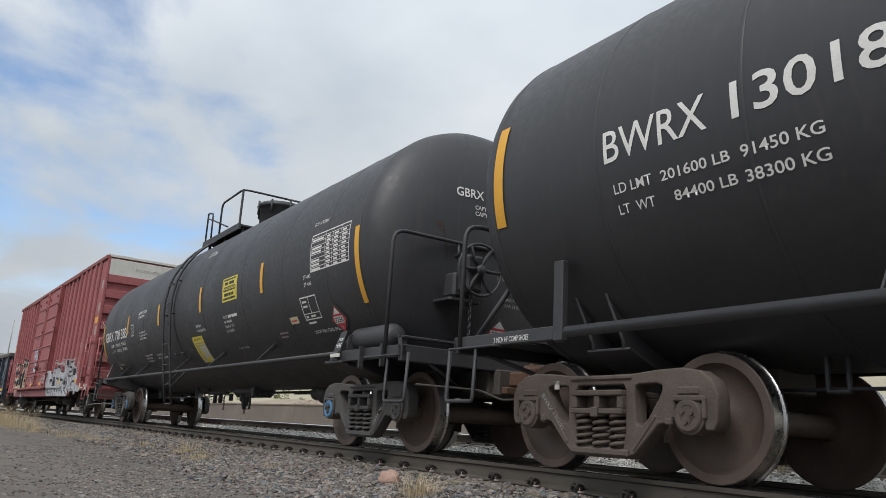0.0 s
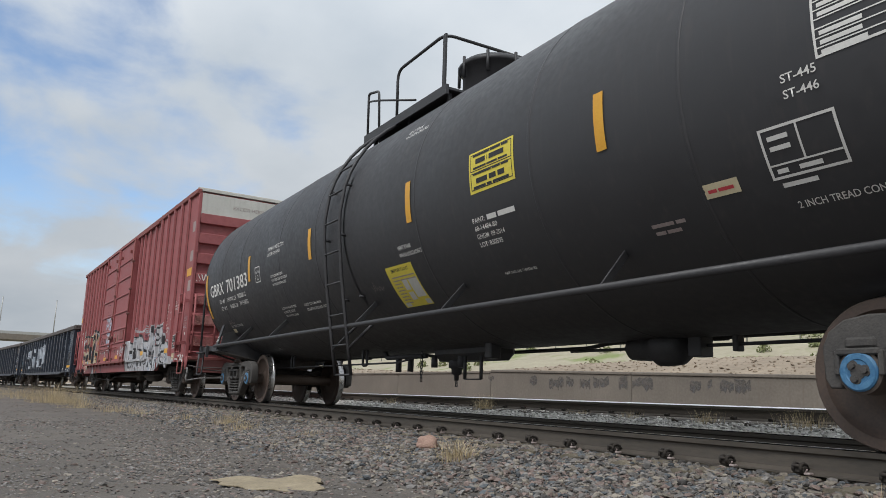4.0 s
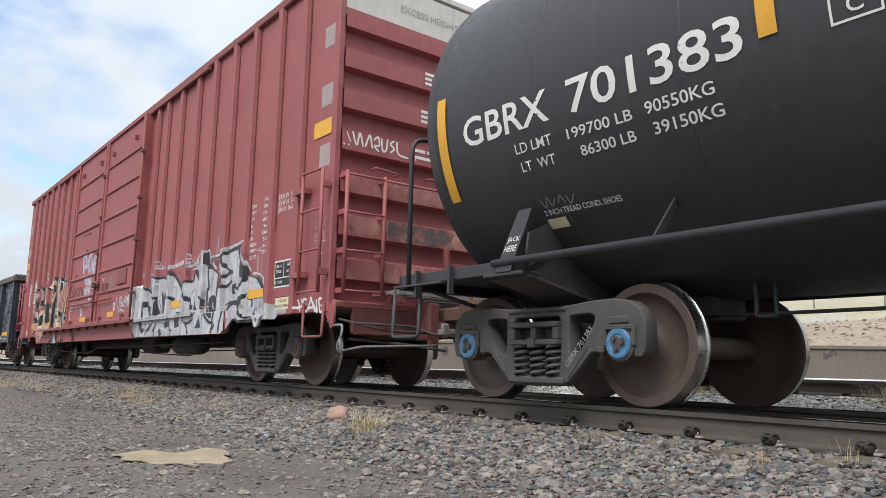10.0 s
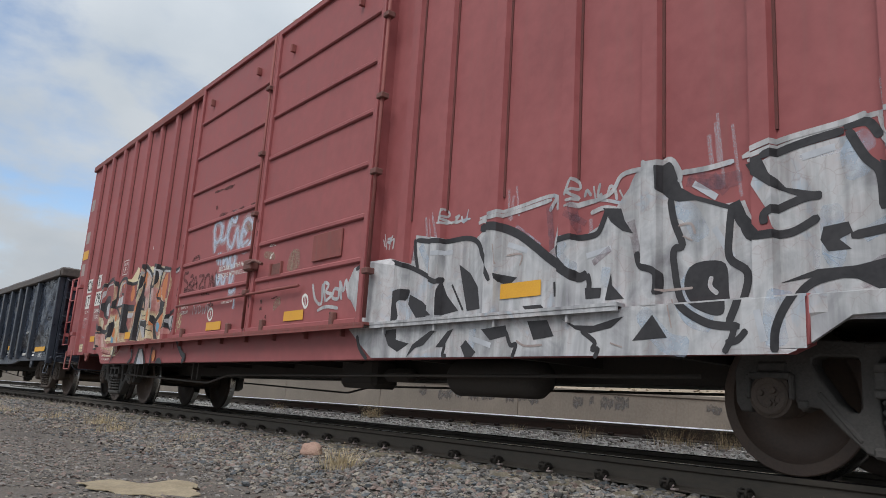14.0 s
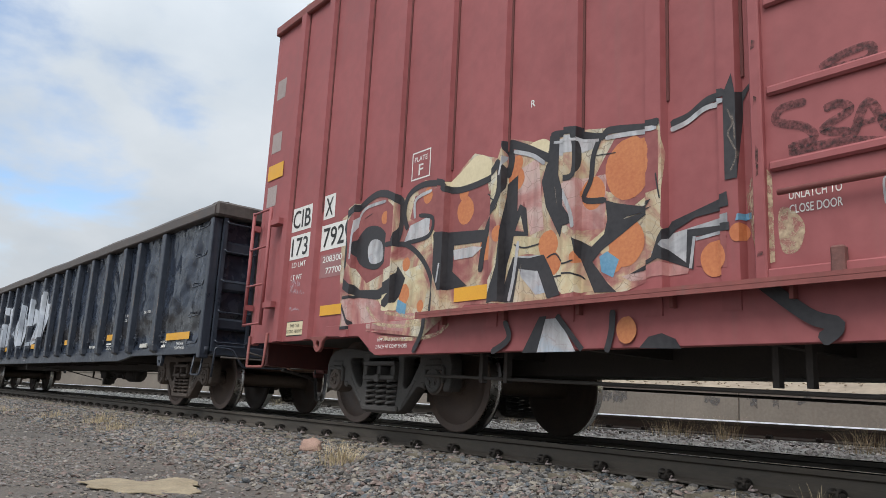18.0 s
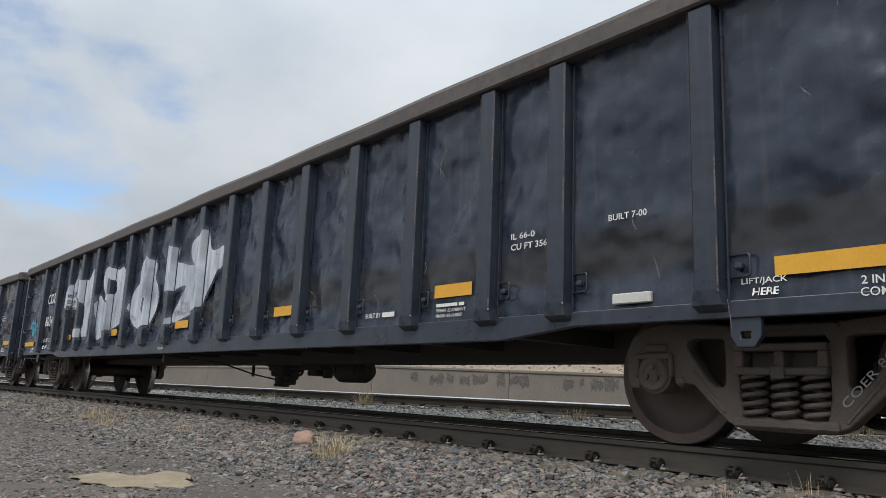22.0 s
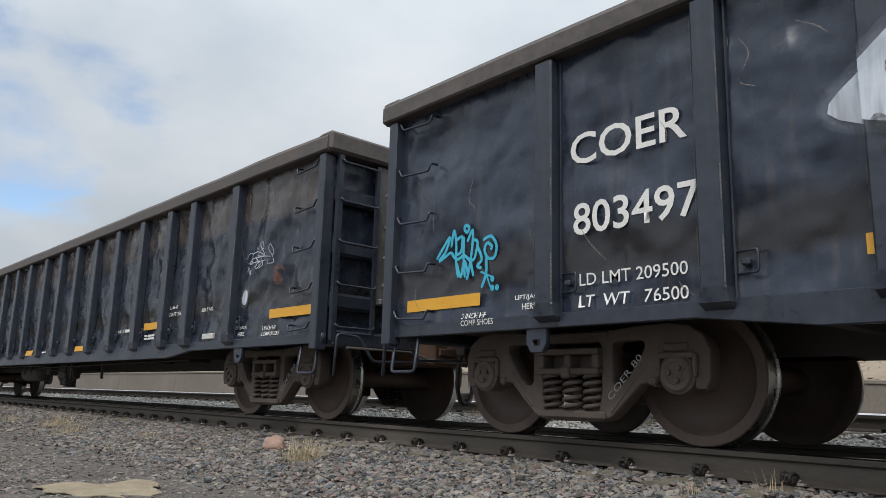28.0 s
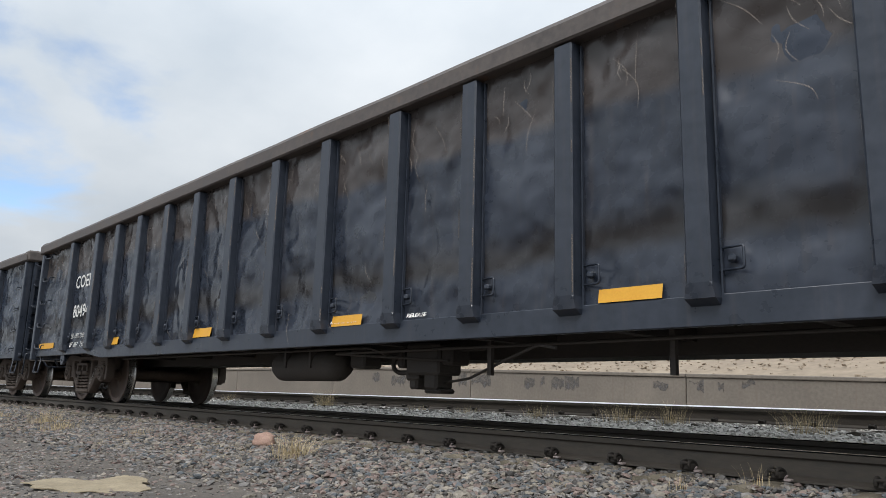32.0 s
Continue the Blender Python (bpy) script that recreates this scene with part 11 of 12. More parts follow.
spray_gon(gon_first, strokes([[(-2.32, 1.35), (-1.99, 1.26)]], 0.1), BROWN_MIST, 0.0052)
spray_gon(gon_first, strokes([[(-0.17, 1.28), (0.15, 1.23)]], 0.1), BROWN_MIST, 0.0052)
spray_gon(gon_first, strokes([[(-1.46, 2.42), (-1.35, 2.46), (-1.19, 2.47)]], 0.05), SILVER_MIST, 0.003)
spray_gon(gon_first, strokes([[(0.94, 2.25), (1.04, 2.19)]], 0.05), SILVER_MIST, 0.003)
spray_gon(gon_first, strokes([[(-5.21, 1.71), (-5.17, 1.5)]], 0.05), SILVER_MIST, 0.003)
spray_gon(gon_first, strokes([[(-0.06, 2.45), (0.08, 2.32)]], 0.05), SILVER_MIST, 0.003)
spray_gon(gon_first, strokes([[(-3.34, 2.39), (-2.94, 2.43)]], 0.05), SILVER_MIST, 0.003)
spray_gon(gon_first, strokes([[(-1.75, 2.31), (-1.66, 2.01), (-1.68, 1.87)]], 0.02), SPRAY_BLACK_THIN, 0.0056)
spray_gon(gon_first, strokes([[(0.62, 2.29), (0.6, 2.03)]], 0.02), SPRAY_BLACK_THIN, 0.0056)
spray_gon(gon_first, strokes([[(1.03, 2.01), (1.13, 2)]], 0.02), SPRAY_BLACK_THIN, 0.0056)
spray_gon(gon_first, strokes([[(-0.44, 1.9), (-0.42, 1.77)]], 0.02), SPRAY_BLACK_THIN, 0.0056)
spray_gon(gon_first, strokes([[(-6.18, 1.99), (-6.18, 1.93), (-6.11, 1.96)]], 0.06), SPRAY_BLACK_THIN, 0.0056)
spray_gon(gon_first, strokes([[(-6.1, 2.02), (-6.04, 2.01), (-6.04, 1.93), (-6.1, 1.93), (-6.1, 2.02)]], 0.06), SPRAY_BLACK_THIN, 0.0056)
spray_gon(gon_first, strokes([[(-6.01, 2.01), (-5.97, 1.92), (-5.93, 2.03)]], 0.06), SPRAY_BLACK_THIN, 0.0056)
spray_gon(gon_first, strokes([[(-5.95, 1.97), (-5.85, 2.01), (-5.75, 2.09), (-5.78, 2.13), (-5.89, 2.05), (-5.91, 1.96), (-5.83, 1.87), (-5.77, 1.92)]], 0.06), SPRAY_BLACK_THIN, 0.0056)
spray_gon(gon_first, strokes([[(-6.2, 1.86), (-6.13, 1.79), (-6.09, 1.85)]], 0.06), SPRAY_BLACK_THIN, 0.0056)
spray_gon(gon_first, strokes([[(-6.13, 1.79), (-6.13, 1.73)]], 0.06), SPRAY_BLACK_THIN, 0.0056)
spray_gon(gon_first, strokes([[(-6.06, 1.83), (-6, 1.83), (-6.01, 1.77), (-6.06, 1.77), (-6.06, 1.83)]], 0.06), SPRAY_BLACK_THIN, 0.0056)
spray_gon(gon_first, strokes([[(-5.98, 1.84), (-5.96, 1.78), (-5.92, 1.78), (-5.89, 1.84)]], 0.06), SPRAY_BLACK_THIN, 0.0056)
spray_gon(gon_first, strokes([[(-6.3, 1.7), (-6.18, 1.62), (-6.13, 1.73), (-6.08, 1.56), (-5.98, 1.66), (-5.87, 1.64), (-5.79, 1.65)]], 0.09), SPRAY_BLACK_THIN, 0.0056)
spray_gon(gon_first, strokes([[(-6.22, 1.5), (-6.2, 1.62), (-6.11, 1.56), (-5.93, 1.56)]], 0.09), SPRAY_BLACK_THIN, 0.0056)
spray_gon(gon_first, strokes([[(-6.16, 1.75), (-6.1, 1.66), (-5.93, 1.68)]], 0.09), SPRAY_BLACK_THIN, 0.0056)
# cyan tag
spray_gon(gon_first, strokes([[(-9.72, 1.4), (-9.56, 1.57), (-9.61, 1.45), (-9.69, 1.38), (-9.54, 1.44)]], 0.026), SPRAY_CYAN, 0.005)
spray_gon(gon_first, strokes([[(-9.54, 1.48), (-9.51, 1.62), (-9.48, 1.5), (-9.48, 1.36), (-9.45, 1.22)]], 0.026), SPRAY_CYAN, 0.005)
spray_gon(gon_first, strokes([[(-9.48, 1.53), (-9.41, 1.55), (-9.42, 1.43), (-9.48, 1.41)]], 0.026), SPRAY_CYAN, 0.005)
spray_gon(gon_first, strokes([[(-9.39, 1.61), (-9.37, 1.64), (-9.33, 1.62), (-9.35, 1.58), (-9.39, 1.61)]], 0.026), SPRAY_CYAN, 0.005)
spray_gon(gon_first, strokes([[(-9.39, 1.55), (-9.39, 1.39), (-9.37, 1.21)]], 0.026), SPRAY_CYAN, 0.005)
spray_gon(gon_first, strokes([[(-9.35, 1.5), (-9.29, 1.59), (-9.29, 1.46), (-9.32, 1.28), (-9.35, 1.19)]], 0.026), SPRAY_CYAN, 0.005)
spray_gon(gon_first, strokes([[(-9.28, 1.51), (-9.23, 1.48), (-9.26, 1.36), (-9.3, 1.33), (-9.27, 1.21)]], 0.026), SPRAY_CYAN, 0.005)
spray_gon(gon_first, strokes([[(-9.23, 1.45), (-9.18, 1.34), (-9.23, 1.29), (-9.18, 1.27)]], 0.026), SPRAY_CYAN, 0.005)
spray_gon(gon_first, strokes([[(-9.17, 1.49), (-9.08, 1.51), (-9.02, 1.43), (-9.04, 1.34), (-9.11, 1.34), (-9.15, 1.41), (-9.12, 1.46), (-9.07, 1.43), (-9.08, 1.4)]], 0.026), SPRAY_CYAN, 0.005)
spray_gon(gon_first, strokes([[(-9.13, 1.35), (-9.13, 1.22), (-9.18, 1.11)]], 0.026), SPRAY_CYAN, 0.005)
spray_gon(gon_first, strokes([[(-9.13, 1.22), (-9.08, 1.11)]], 0.026), SPRAY_CYAN, 0.005)
spray_gon(gon_first, strokes([[(-9.19, 1.24), (-9.05, 1.18)]], 0.026), SPRAY_CYAN, 0.005)
spray_gon(gon_first, strokes([[(-9.54, 1.44), (-9.47, 1.37), (-9.38, 1.39), (-9.29, 1.32)]], 0.026), SPRAY_CYAN, 0.005)
spray_gon(gon_first, strokes([[(-9.47, 1.34), (-9.42, 1.22), (-9.38, 1.35), (-9.33, 1.22)]], 0.026), SPRAY_CYAN, 0.005)
spray_gon(gon_first, dots((-9.06, 1.1, 0.022)), SPRAY_CYAN, 0.005)
spray_gon(gon_first, dots((-9.01, 1.1, 0.022)), SPRAY_CYAN, 0.005)
spray_gon(gon_first, dots((-9.06, 1.17, 0.022)), SPRAY_CYAN, 0.005)
spray_gon(gon_second, strokes([[(8.69, 1.8), (8.74, 1.86), (8.82, 1.86), (8.82, 1.79), (8.76, 1.75), (8.82, 1.74), (8.83, 1.8)], [(8.82, 1.85), (8.94, 1.87), (9.08, 1.82)], [(8.82, 1.8), (9.08, 1.8), (9.24, 1.78)], [(8.78, 1.75), (8.94, 1.75), (9.13, 1.75)], [(8.97, 1.94), (9.03, 1.98), (9.07, 1.91), (9.04, 1.89), (8.99, 1.95)], [(8.99, 1.93), (9.1, 1.81), (8.94, 1.82)], [(9.17, 1.88), (9.21, 1.93), (9.3, 1.83), (9.26, 1.8), (9.17, 1.88)], [(9.25, 1.81), (9.31, 1.71), (9.17, 1.71), (9.19, 1.76)], [(8.88, 1.68), (8.96, 1.74), (8.98, 1.69), (8.9, 1.67)], [(8.97, 1.68), (9.05, 1.74), (9.06, 1.7), (8.98, 1.67)], [(8.9, 1.8), (9, 1.74), (9.04, 1.8)]], 0.010), SPRAY_SILVER, 0.004, "white chalk drawing")
spray_gon(gon_second, strokes([[(8.73, 1.65), (8.75, 1.71), (8.77, 1.63), (8.81, 1.67), (8.79, 1.61), (8.82, 1.63)], [(8.91, 1.93), (8.92, 1.89)], [(8.96, 1.94), (8.94, 1.89)], [(8.94, 1.86), (8.95, 1.81)], [(9.13, 1.82), (9.13, 1.79)], [(9.15, 1.82), (9.15, 1.78)]], 0.010), SPRAY_SILVER, 0.004, "white chalk drawing")
spray_gon(gon_second, patch([[(8.64, 1.33), (8.68, 1.42), (8.75, 1.43), (8.77, 1.35), (8.74, 1.27), (8.68, 1.27)]]), SPRAY_SILVER, 0.004, "pale round paint mark")
spray_gon(gon_second, strokes([[(8.64, 1.33), (8.68, 1.42), (8.75, 1.43), (8.77, 1.35), (8.74, 1.27), (8.68, 1.27), (8.64, 1.33)]], 0.03), SILVER_MIST, 0.0028)
spray_gon(gon_second, strokes([[(8.64, 1.33), (8.68, 1.42), (8.75, 1.43), (8.77, 1.35), (8.74, 1.27), (8.68, 1.27), (8.64, 1.33)]], 0.055), SILVER_MIST, 0.0022)
spray_gon(gon_second, strokes([[(8.64, 1.33), (8.68, 1.42), (8.75, 1.43), (8.77, 1.35), (8.74, 1.27), (8.68, 1.27), (8.64, 1.33)]], 0.085), SILVER_MIST, 0.0016)
spray_gon(gon_second, patch([[(9.32, 1.62), (9.38, 1.67), (9.51, 1.64), (9.58, 1.57), (9.51, 1.61), (9.41, 1.61), (9.44, 1.56), (9.37, 1.56)]]), RUST_BLOT, 0.004, "orange rust blot")
spray_gon(gon_second, patch([[(9.33, 1.56), (9.47, 1.57), (9.53, 1.49), (9.46, 1.44), (9.36, 1.47)]]), RUST_BLOT, 0.0035, "orange rust blot")
spray(box_car, strokes([[(9.12, 1.95), (9.08, 1.9), (9.12, 1.84)], [(9.18, 1.84), (9.18, 1.95), (9.23, 1.9), (9.18, 1.89), (9.24, 1.83)], [(9.27, 1.95), (9.27, 1.84)], [(9.36, 1.95), (9.31, 1.9), (9.36, 1.84)], [(9.1, 1.8), (9.1, 1.69), (9.16, 1.72), (9.1, 1.75), (9.15, 1.78)], [(9.19, 1.69), (9.23, 1.8), (9.26, 1.69)], [(9.3, 1.8), (9.3, 1.69)], [(9.36, 1.8), (9.3, 1.74), (9.36, 1.69)], [(9.1, 1.64), (9.25, 1.68), (9.4, 1.66)]], 0.008), SPRAY_WHITE, 0.003, "faint chalk writing")
spray(box_car, dots((9.24, 1.53, 0.035)), WHITE_PAINT, 0.003, "round white sticker")
part("sprayed_paint", lay(quads((2.45, 5.44, 0.987, 1.008)), flat_at(-1.62), (), 0, 0.003), SPRAY_WHITE, box_car)
part("sprayed_paint", lay(quads((5.44, 6.66, 0.968, 0.985)), flat_at(-1.560), (), 0, 0.003), SPRAY_WHITE, box_car)
spray(box_car, quads((7.40, 8.45, 0.872, 1.0), (6.0, 6.655, 0.69, 1.0)), SPRAY_WHITE, 0.0038)


def scrape(car, seed, n, u0, u1, v0, v1):
    """Pale scratches where the loader has rubbed the side."""
    rng = random.Random(seed)
    lines = []
    for _ in range(n):
        u, v, a, l = rng.uniform(u0, u1), rng.uniform(v0, v1), rng.uniform(-1.9, -0.6), rng.uniform(0.08, 0.4)
        bend = rng.uniform(-0.25, 0.25)
        lines.append([(u, v), (u + 0.5 * l * math.cos(a) + bend * l, v + 0.5 * l * math.sin(a)), (u + l * math.cos(a), v + l * math.sin(a))])
    return tagged(paint(car, "scraped_paint", strokes(lines, 0.009, taper=0.8), SCRATCH, sheet, (), 0, 0.012, "pale scratches"), kind="stuff")


scrape(gon_second, 3, 150, -10, 10, 2.3, 2.72)
scrape(gon_second, 4, 40, -10, 10, 0.9, 2.2)
scrape(gon_first, 5, 60, -10, 10, 1.0, 2.7)


def worn_edges(car, seed):
    """Pale broken lines where the paint has rubbed off the corners of the ribs."""
    rng = random.Random(seed)
    lines = []
    for u in RIBS:
        for d in (-0.082, 0.080):
            v = 0.95
            while v < 2.7:
                l = rng.uniform(0.04, 0.4)
                if rng.random() < 0.45:
                    lines.append([(u + d, v), (u + d, min(v + l, 2.72))])
                v += l + rng.uniform(0.02, 0.3)
    return tagged(paint(car, "rubbed_paint", strokes(lines, 0.007), SCRATCH, gon_side, (), 0, 0.006, "pale rubbed rib corners"), kind="stuff")


worn_edges(gon_first, 6)
worn_edges(gon_second, 7)


# ---- ground ----
LOT, RAIL_Z = -0.38, -0.018


def ground_z(x, y):
    """The yard: a flat lot, the shoulder of the ballast, a second track a little higher, then the slope behind the wall."""
    d = y - line_y(x)
    if d < -2.75:
        z = LOT
    elif d < -1.25:
        t = (d + 2.75) / 1.5
        z = LOT + (-0.245 - LOT) * (t * t * (3 - 2 * t))
    elif d < 1.3:
        z = -0.245
    elif d < 2.62:
        z = -0.245 + 0.215 * (d - 1.3) / 1.32
    elif d < 5.6:
        z = -0.03
    elif d < 6.2:
        z = -0.03 + 0.04 * (d - 5.6) / 0.6
    elif d < 8.25:
        z = 0.01
    elif d < 8.5:
        z = 0.01 + 0.58 * (d - 8.25) / 0.25
    elif d < 13:
        z = 0.59 + 0.86 * (d - 8.5) / 4.5
    elif d < 18:
        z = 1.45
    elif d < 60:
        z = 1.45 + 10.0 * (d - 18) / 42
    else:
        z = 11.45
    soft = 0.016 * noise.noise(Vector((x * 0.8, y * 0.8, 0))) + 0.007 * noise.noise(Vector((x * 4, y * 4, 3)))
    rough = 0.25 * noise.noise(Vector((x * 0.12, y * 0.12, 5))) if d > 10 else 0.0
    return z + soft + rough


def grid_ground():
    bm = bmesh.new()
    xs = [-1500, -700, -400, -250, -170, -120] + [-90 + 3 * k for k in range(14)] + [-48 + 0.8 * k for k in range(35)] + [-20 + 0.25 * k for k in range(96)] + [5, 7, 10, 14, 20, 35, 80, 300, 1500]
    ds = [-1500, -400, -100, -40, -20, -14, -10, -8] + [-7 + 0.2 * k for k in range(30)] + [-1 + 0.4 * k for k in range(24)] + [8.7, 9.5, 10.5, 11.5, 12.3, 13, 14, 15, 16, 18, 20, 22, 24, 26, 29, 32, 36, 40, 45, 50, 55, 60, 100, 300, 1500]
    rows = []
    for x in xs:
        off = line_y(max(x, -170))
        rows.append([bm.verts.new((x, y + off, ground_z(max(x, -170), y + off))) for y in ds])
    for a, b in zip(rows, rows[1:]):
        for k in range(len(ds) - 1):
            f = bm.faces.new((a[k], b[k], b[k + 1], a[k + 1]))
            f.smooth = True
            f.material_index = 3 if ds[k] >= 14 else 1 if ds[k] >= 8.2 else 2 if ds[k] >= 0.9 else 0
    return bm


ground = part("ground", grid_ground(), (DIRT, HILL, PALE_GROUND, MEADOW))
tagged(ground, "grey packed gravel yard and a dry slope behind", "ground", kind="structure")

# ---- tracks ----
near_track = thing("railway_track", "railway track on weathered ties in grey ballast", "railway track", "tracks", "structure")
far_track = thing("railway_track", "second railway track with bright polished rails", "railway track", "tracks", "structure")
SECOND, SECOND_Z = 4.05, 0.205


def rail(parent, y, head, label, z):
    prof = [(-0.076, -0.185), (0.076, -0.185), (0.076, -0.172), (0.014, -0.15), (0.009, -0.055), (0.035, -0.042), (0.038, -0.008), (0.029, 0.0), (-0.029, 0.0), (-0.038, -0.008), (-0.035, -0.042), (-0.009, -0.055), (-0.014, -0.15), (-0.076, -0.172)]
    xs = [60, 10, 2, -2, -6, -10] + [-10 - 4 * k for k in range(1, 45)]
    bm = bmesh.new()
    rings = []
    for x in xs:
        t = radians(line_turn(x))
        rings.append([bm.verts.new((x - (a + y) * math.sin(t), line_y(x) + (y + a) * math.cos(t), z + b)) for a, b in prof])
    n = len(prof)
    for p, q in zip(rings, rings[1:]):
        for k in range(n):
            f = bm.faces.new((p[k], p[(k + 1) % n], q[(k + 1) % n], q[k]))
            f.material_index = 1 if k in (6, 7, 8) else 0
    return part("rail", fix(bm), (RAIL_SIDE, head), parent, label)


rail(near_track, -0.755, RAIL_TOP, "brown steel rail with a dark worn head", RAIL_Z)
rail(near_track, 0.755, RAIL_TOP, "brown steel rail with a dark worn head", RAIL_Z)
rail(far_track, SECOND - 0.755, RAIL_BRIGHT, "steel rail with a bright polished head", SECOND_Z)
rail(far_track, SECOND + 0.755, RAIL_BRIGHT, "steel rail with a bright polished head", SECOND_Z)


def clip_mesh():
    """A spring clip on its shoulder, with the tie plate's lip."""
    bm = bmesh.new()
    box(bm, -0.045, 0.045, -0.05, 0.03, -0.04, 0.02, 0.012)
    for x in (-0.028, 0.028):
        tube(bm, rounded([(x, -0.055, -0.02), (x, -0.06, 0.025), (x, -0.015, 0.04), (x, 0.045, 0.02), (x, 0.06, -0.01)], 0.015, 3), 0.014, 6)
    tube(bm, [(-0.028, -0.06, 0.022), (0.028, -0.06, 0.022)], 0.014, 6)
    mesh = mesh_of(bm)
    mesh.materials.append(CLIP_STEEL)
    return mesh


def pad_mesh():
    bm = bmesh.new()
    box(bm, -0.022, 0.022, -0.03, 0.015, -0.006, 0.010, 0.004)
    tube(bm, [(-0.02, -0.01, 0.01), (0.0, -0.02, 0.03)], 0.006, 5)
    mesh = mesh_of(bm)
    mesh.materials.append(GREY_PAINT)
    return mesh


def tie_meshes():
    out = []
    for seed in range(5):
        bm = bmesh.new()
        n = 14
        rings = []
        for k in range(n + 1):
            y = -1.36 + 2.72 * k / n
            wob = lambda a: 0.012 * noise.noise(Vector((a, y * 4, seed * 7)))
            end = 0.03 if k in (0, n) else 0.0
            rings.append([bm.verts.new(p) for p in ((-0.115 + wob(1) + end, y, -0.16), (0.115 + wob(2) - end, y, -0.16), (0.115 + wob(3) - end, y, -0.012 + wob(4)), (0.0, y, 0.004 + wob(7)), (-0.115 + wob(5) + end, y, -0.012 + wob(6)))])
        for a, b in zip(rings, rings[1:]):
            for k in range(5):
                bm.faces.new((a[k], a[(k + 1) % 5], b[(k + 1) % 5], b[k]))
        bm.faces.new(rings[0])
        bm.faces.new(rings[-1])
        mesh = mesh_of(fix(bm))
        mesh.materials.append(TIE_WOOD)
        out.append(mesh)
    return out


CLIP, PAD, TIES = clip_mesh(), pad_mesh(), tie_meshes()
DARK_TIES = [one.copy() for one in TIES]
for one in DARK_TIES:
    one.materials[0] = TIE_DARK
for k in range(-78, 17):
    x = -4.40 + 0.587 * k
    t = line_turn(x)
    rng = random.Random(k)
    place = pose(x, line_y(x), RAIL_Z - 0.188, 0, 0, t + rng.uniform(-1, 1))
    if k > -60:
        part("tie", TIES[k % 5], None, near_track, m=place)
    part("rail_clip", CLIP, None, near_track, m=pose(x, line_y(x), RAIL_Z - 0.135, 0, 0, t) @ Matrix.Translation((0, -0.842, -0.006)) @ pose(0, 0, 0, 0, 0, rng.uniform(-8, 8)) @ Matrix.Diagonal((0.9, 0.85, 0.8, 1)))
    if k > -40:
        part("clip_insulator", PAD, None, near_track, m=pose(x, line_y(x), RAIL_Z - 0.172, 0, 0, t) @ Matrix.Translation((0.085, -0.875, 0)))
        part("rail_clip", CLIP, None, near_track, m=pose(x, line_y(x), RAIL_Z - 0.14, 0, 0, t) @ Matrix.Translation((0, 0.668, 0)))
    if k > -66:
        part("rail_clip", CLIP, None, far_track, m=pose(x - 0.2, line_y(x), SECOND_Z - 0.14, 0, 0, t) @ Matrix.Translation((0, SECOND - 0.842, -0.02)) @ Matrix.Diagonal((0.8, 0.6, 0.55, 1)))
        part("tie", DARK_TIES[(k + 2) % 5], None, far_track, m=pose(x - 0.2, line_y(x), SECOND_Z - 0.205, 0, 0, t) @ Matrix.Translation((0, SECOND, 0)))


# ---- loose stone ----
def rock_shapes(n, flat, seed):
    out = []
    for k in range(n):
        bm = bmesh.new()
        bmesh.ops.create_icosphere(bm, subdivisions=1, radius=1.0)
        rng = random.Random(seed * 100 + k)
        planes = [Vector((rng.gauss(0, 1), rng.gauss(0, 1), rng.gauss(0, 1))).normalized() for _ in range(6)]
        for v in bm.verts:
            c = v.co.copy()
            for p in planes:
                d = c.dot(p)
                if d > 0.5:
                    c -= p * (d - 0.5)
            v.co = Vector((c.x * 1.45 + rng.uniform(-0.08, 0.08), c.y * 1.1 + rng.uniform(-0.08, 0.08), c.z * flat + rng.uniform(-0.06, 0.06)))
        bm.verts.ensure_lookup_table()
        vs = np.array([v.co[:] for v in bm.verts])
        fs = np.array([[v.index for v in f.verts] for f in bm.faces])
        bm.free()
        out.append((vs, fs))
    return out


def scatter(name, places, sizes, material, flat, seed, label, category):
    """Many small stones as one loose heap."""
    shapes = rock_shapes(12, flat, seed)
    rng = np.random.RandomState(seed)
    verts, faces, base = [], [], 0
    for (x, y, z), s in zip(places, sizes):
        vs, fs = shapes[rng.randint(len(shapes))]
        a, b = rng.uniform(0, math.tau), rng.uniform(-0.5, 0.5)
        ca, sa, cb, sb = math.cos(a), math.sin(a), math.cos(b), math.sin(b)
        m = np.array([[ca, -sa * cb, sa * sb], [sa, ca * cb, -ca * sb], [0, sb, cb]]) * s
        verts.append(vs @ m.T + (x, y, z))
        faces.append(fs + base)
        base += len(vs)
    v, f = np.concatenate(verts), np.concatenate(faces)
    mesh = bpy.data.meshes.new(name)
    mesh.vertices.add(len(v))
    mesh.vertices.foreach_set("co", v.ravel())
    mesh.loops.add(f.size)
    mesh.loops.foreach_set("vertex_index", f.ravel().astype(np.int32))
    mesh.polygons.add(len(f))
    mesh.polygons.foreach_set("loop_start", np.arange(0, f.size, 3, dtype=np.int32))
    mesh.update(calc_edges=True)
    mesh.shade_flat()
    mesh.materials.append(material)
    ob = new(name, mesh)
    return tagged(ob, label, category, kind="stuff")


def strewn(rng, x0, x1, d0, d1, per_metre, keep=lambda x, d: 1.0):
    n = int((x1 - x0) * (d1 - d0) * per_metre)
    out = []
    for x, d, r in zip(rng.uniform(x0, x1, n), rng.uniform(d0, d1, n), rng.uniform(0, 1, n)):
        if r < keep(x, d):
            y = d + line_y(x)
            out.append((x, y, ground_z(x, y)))
    return out


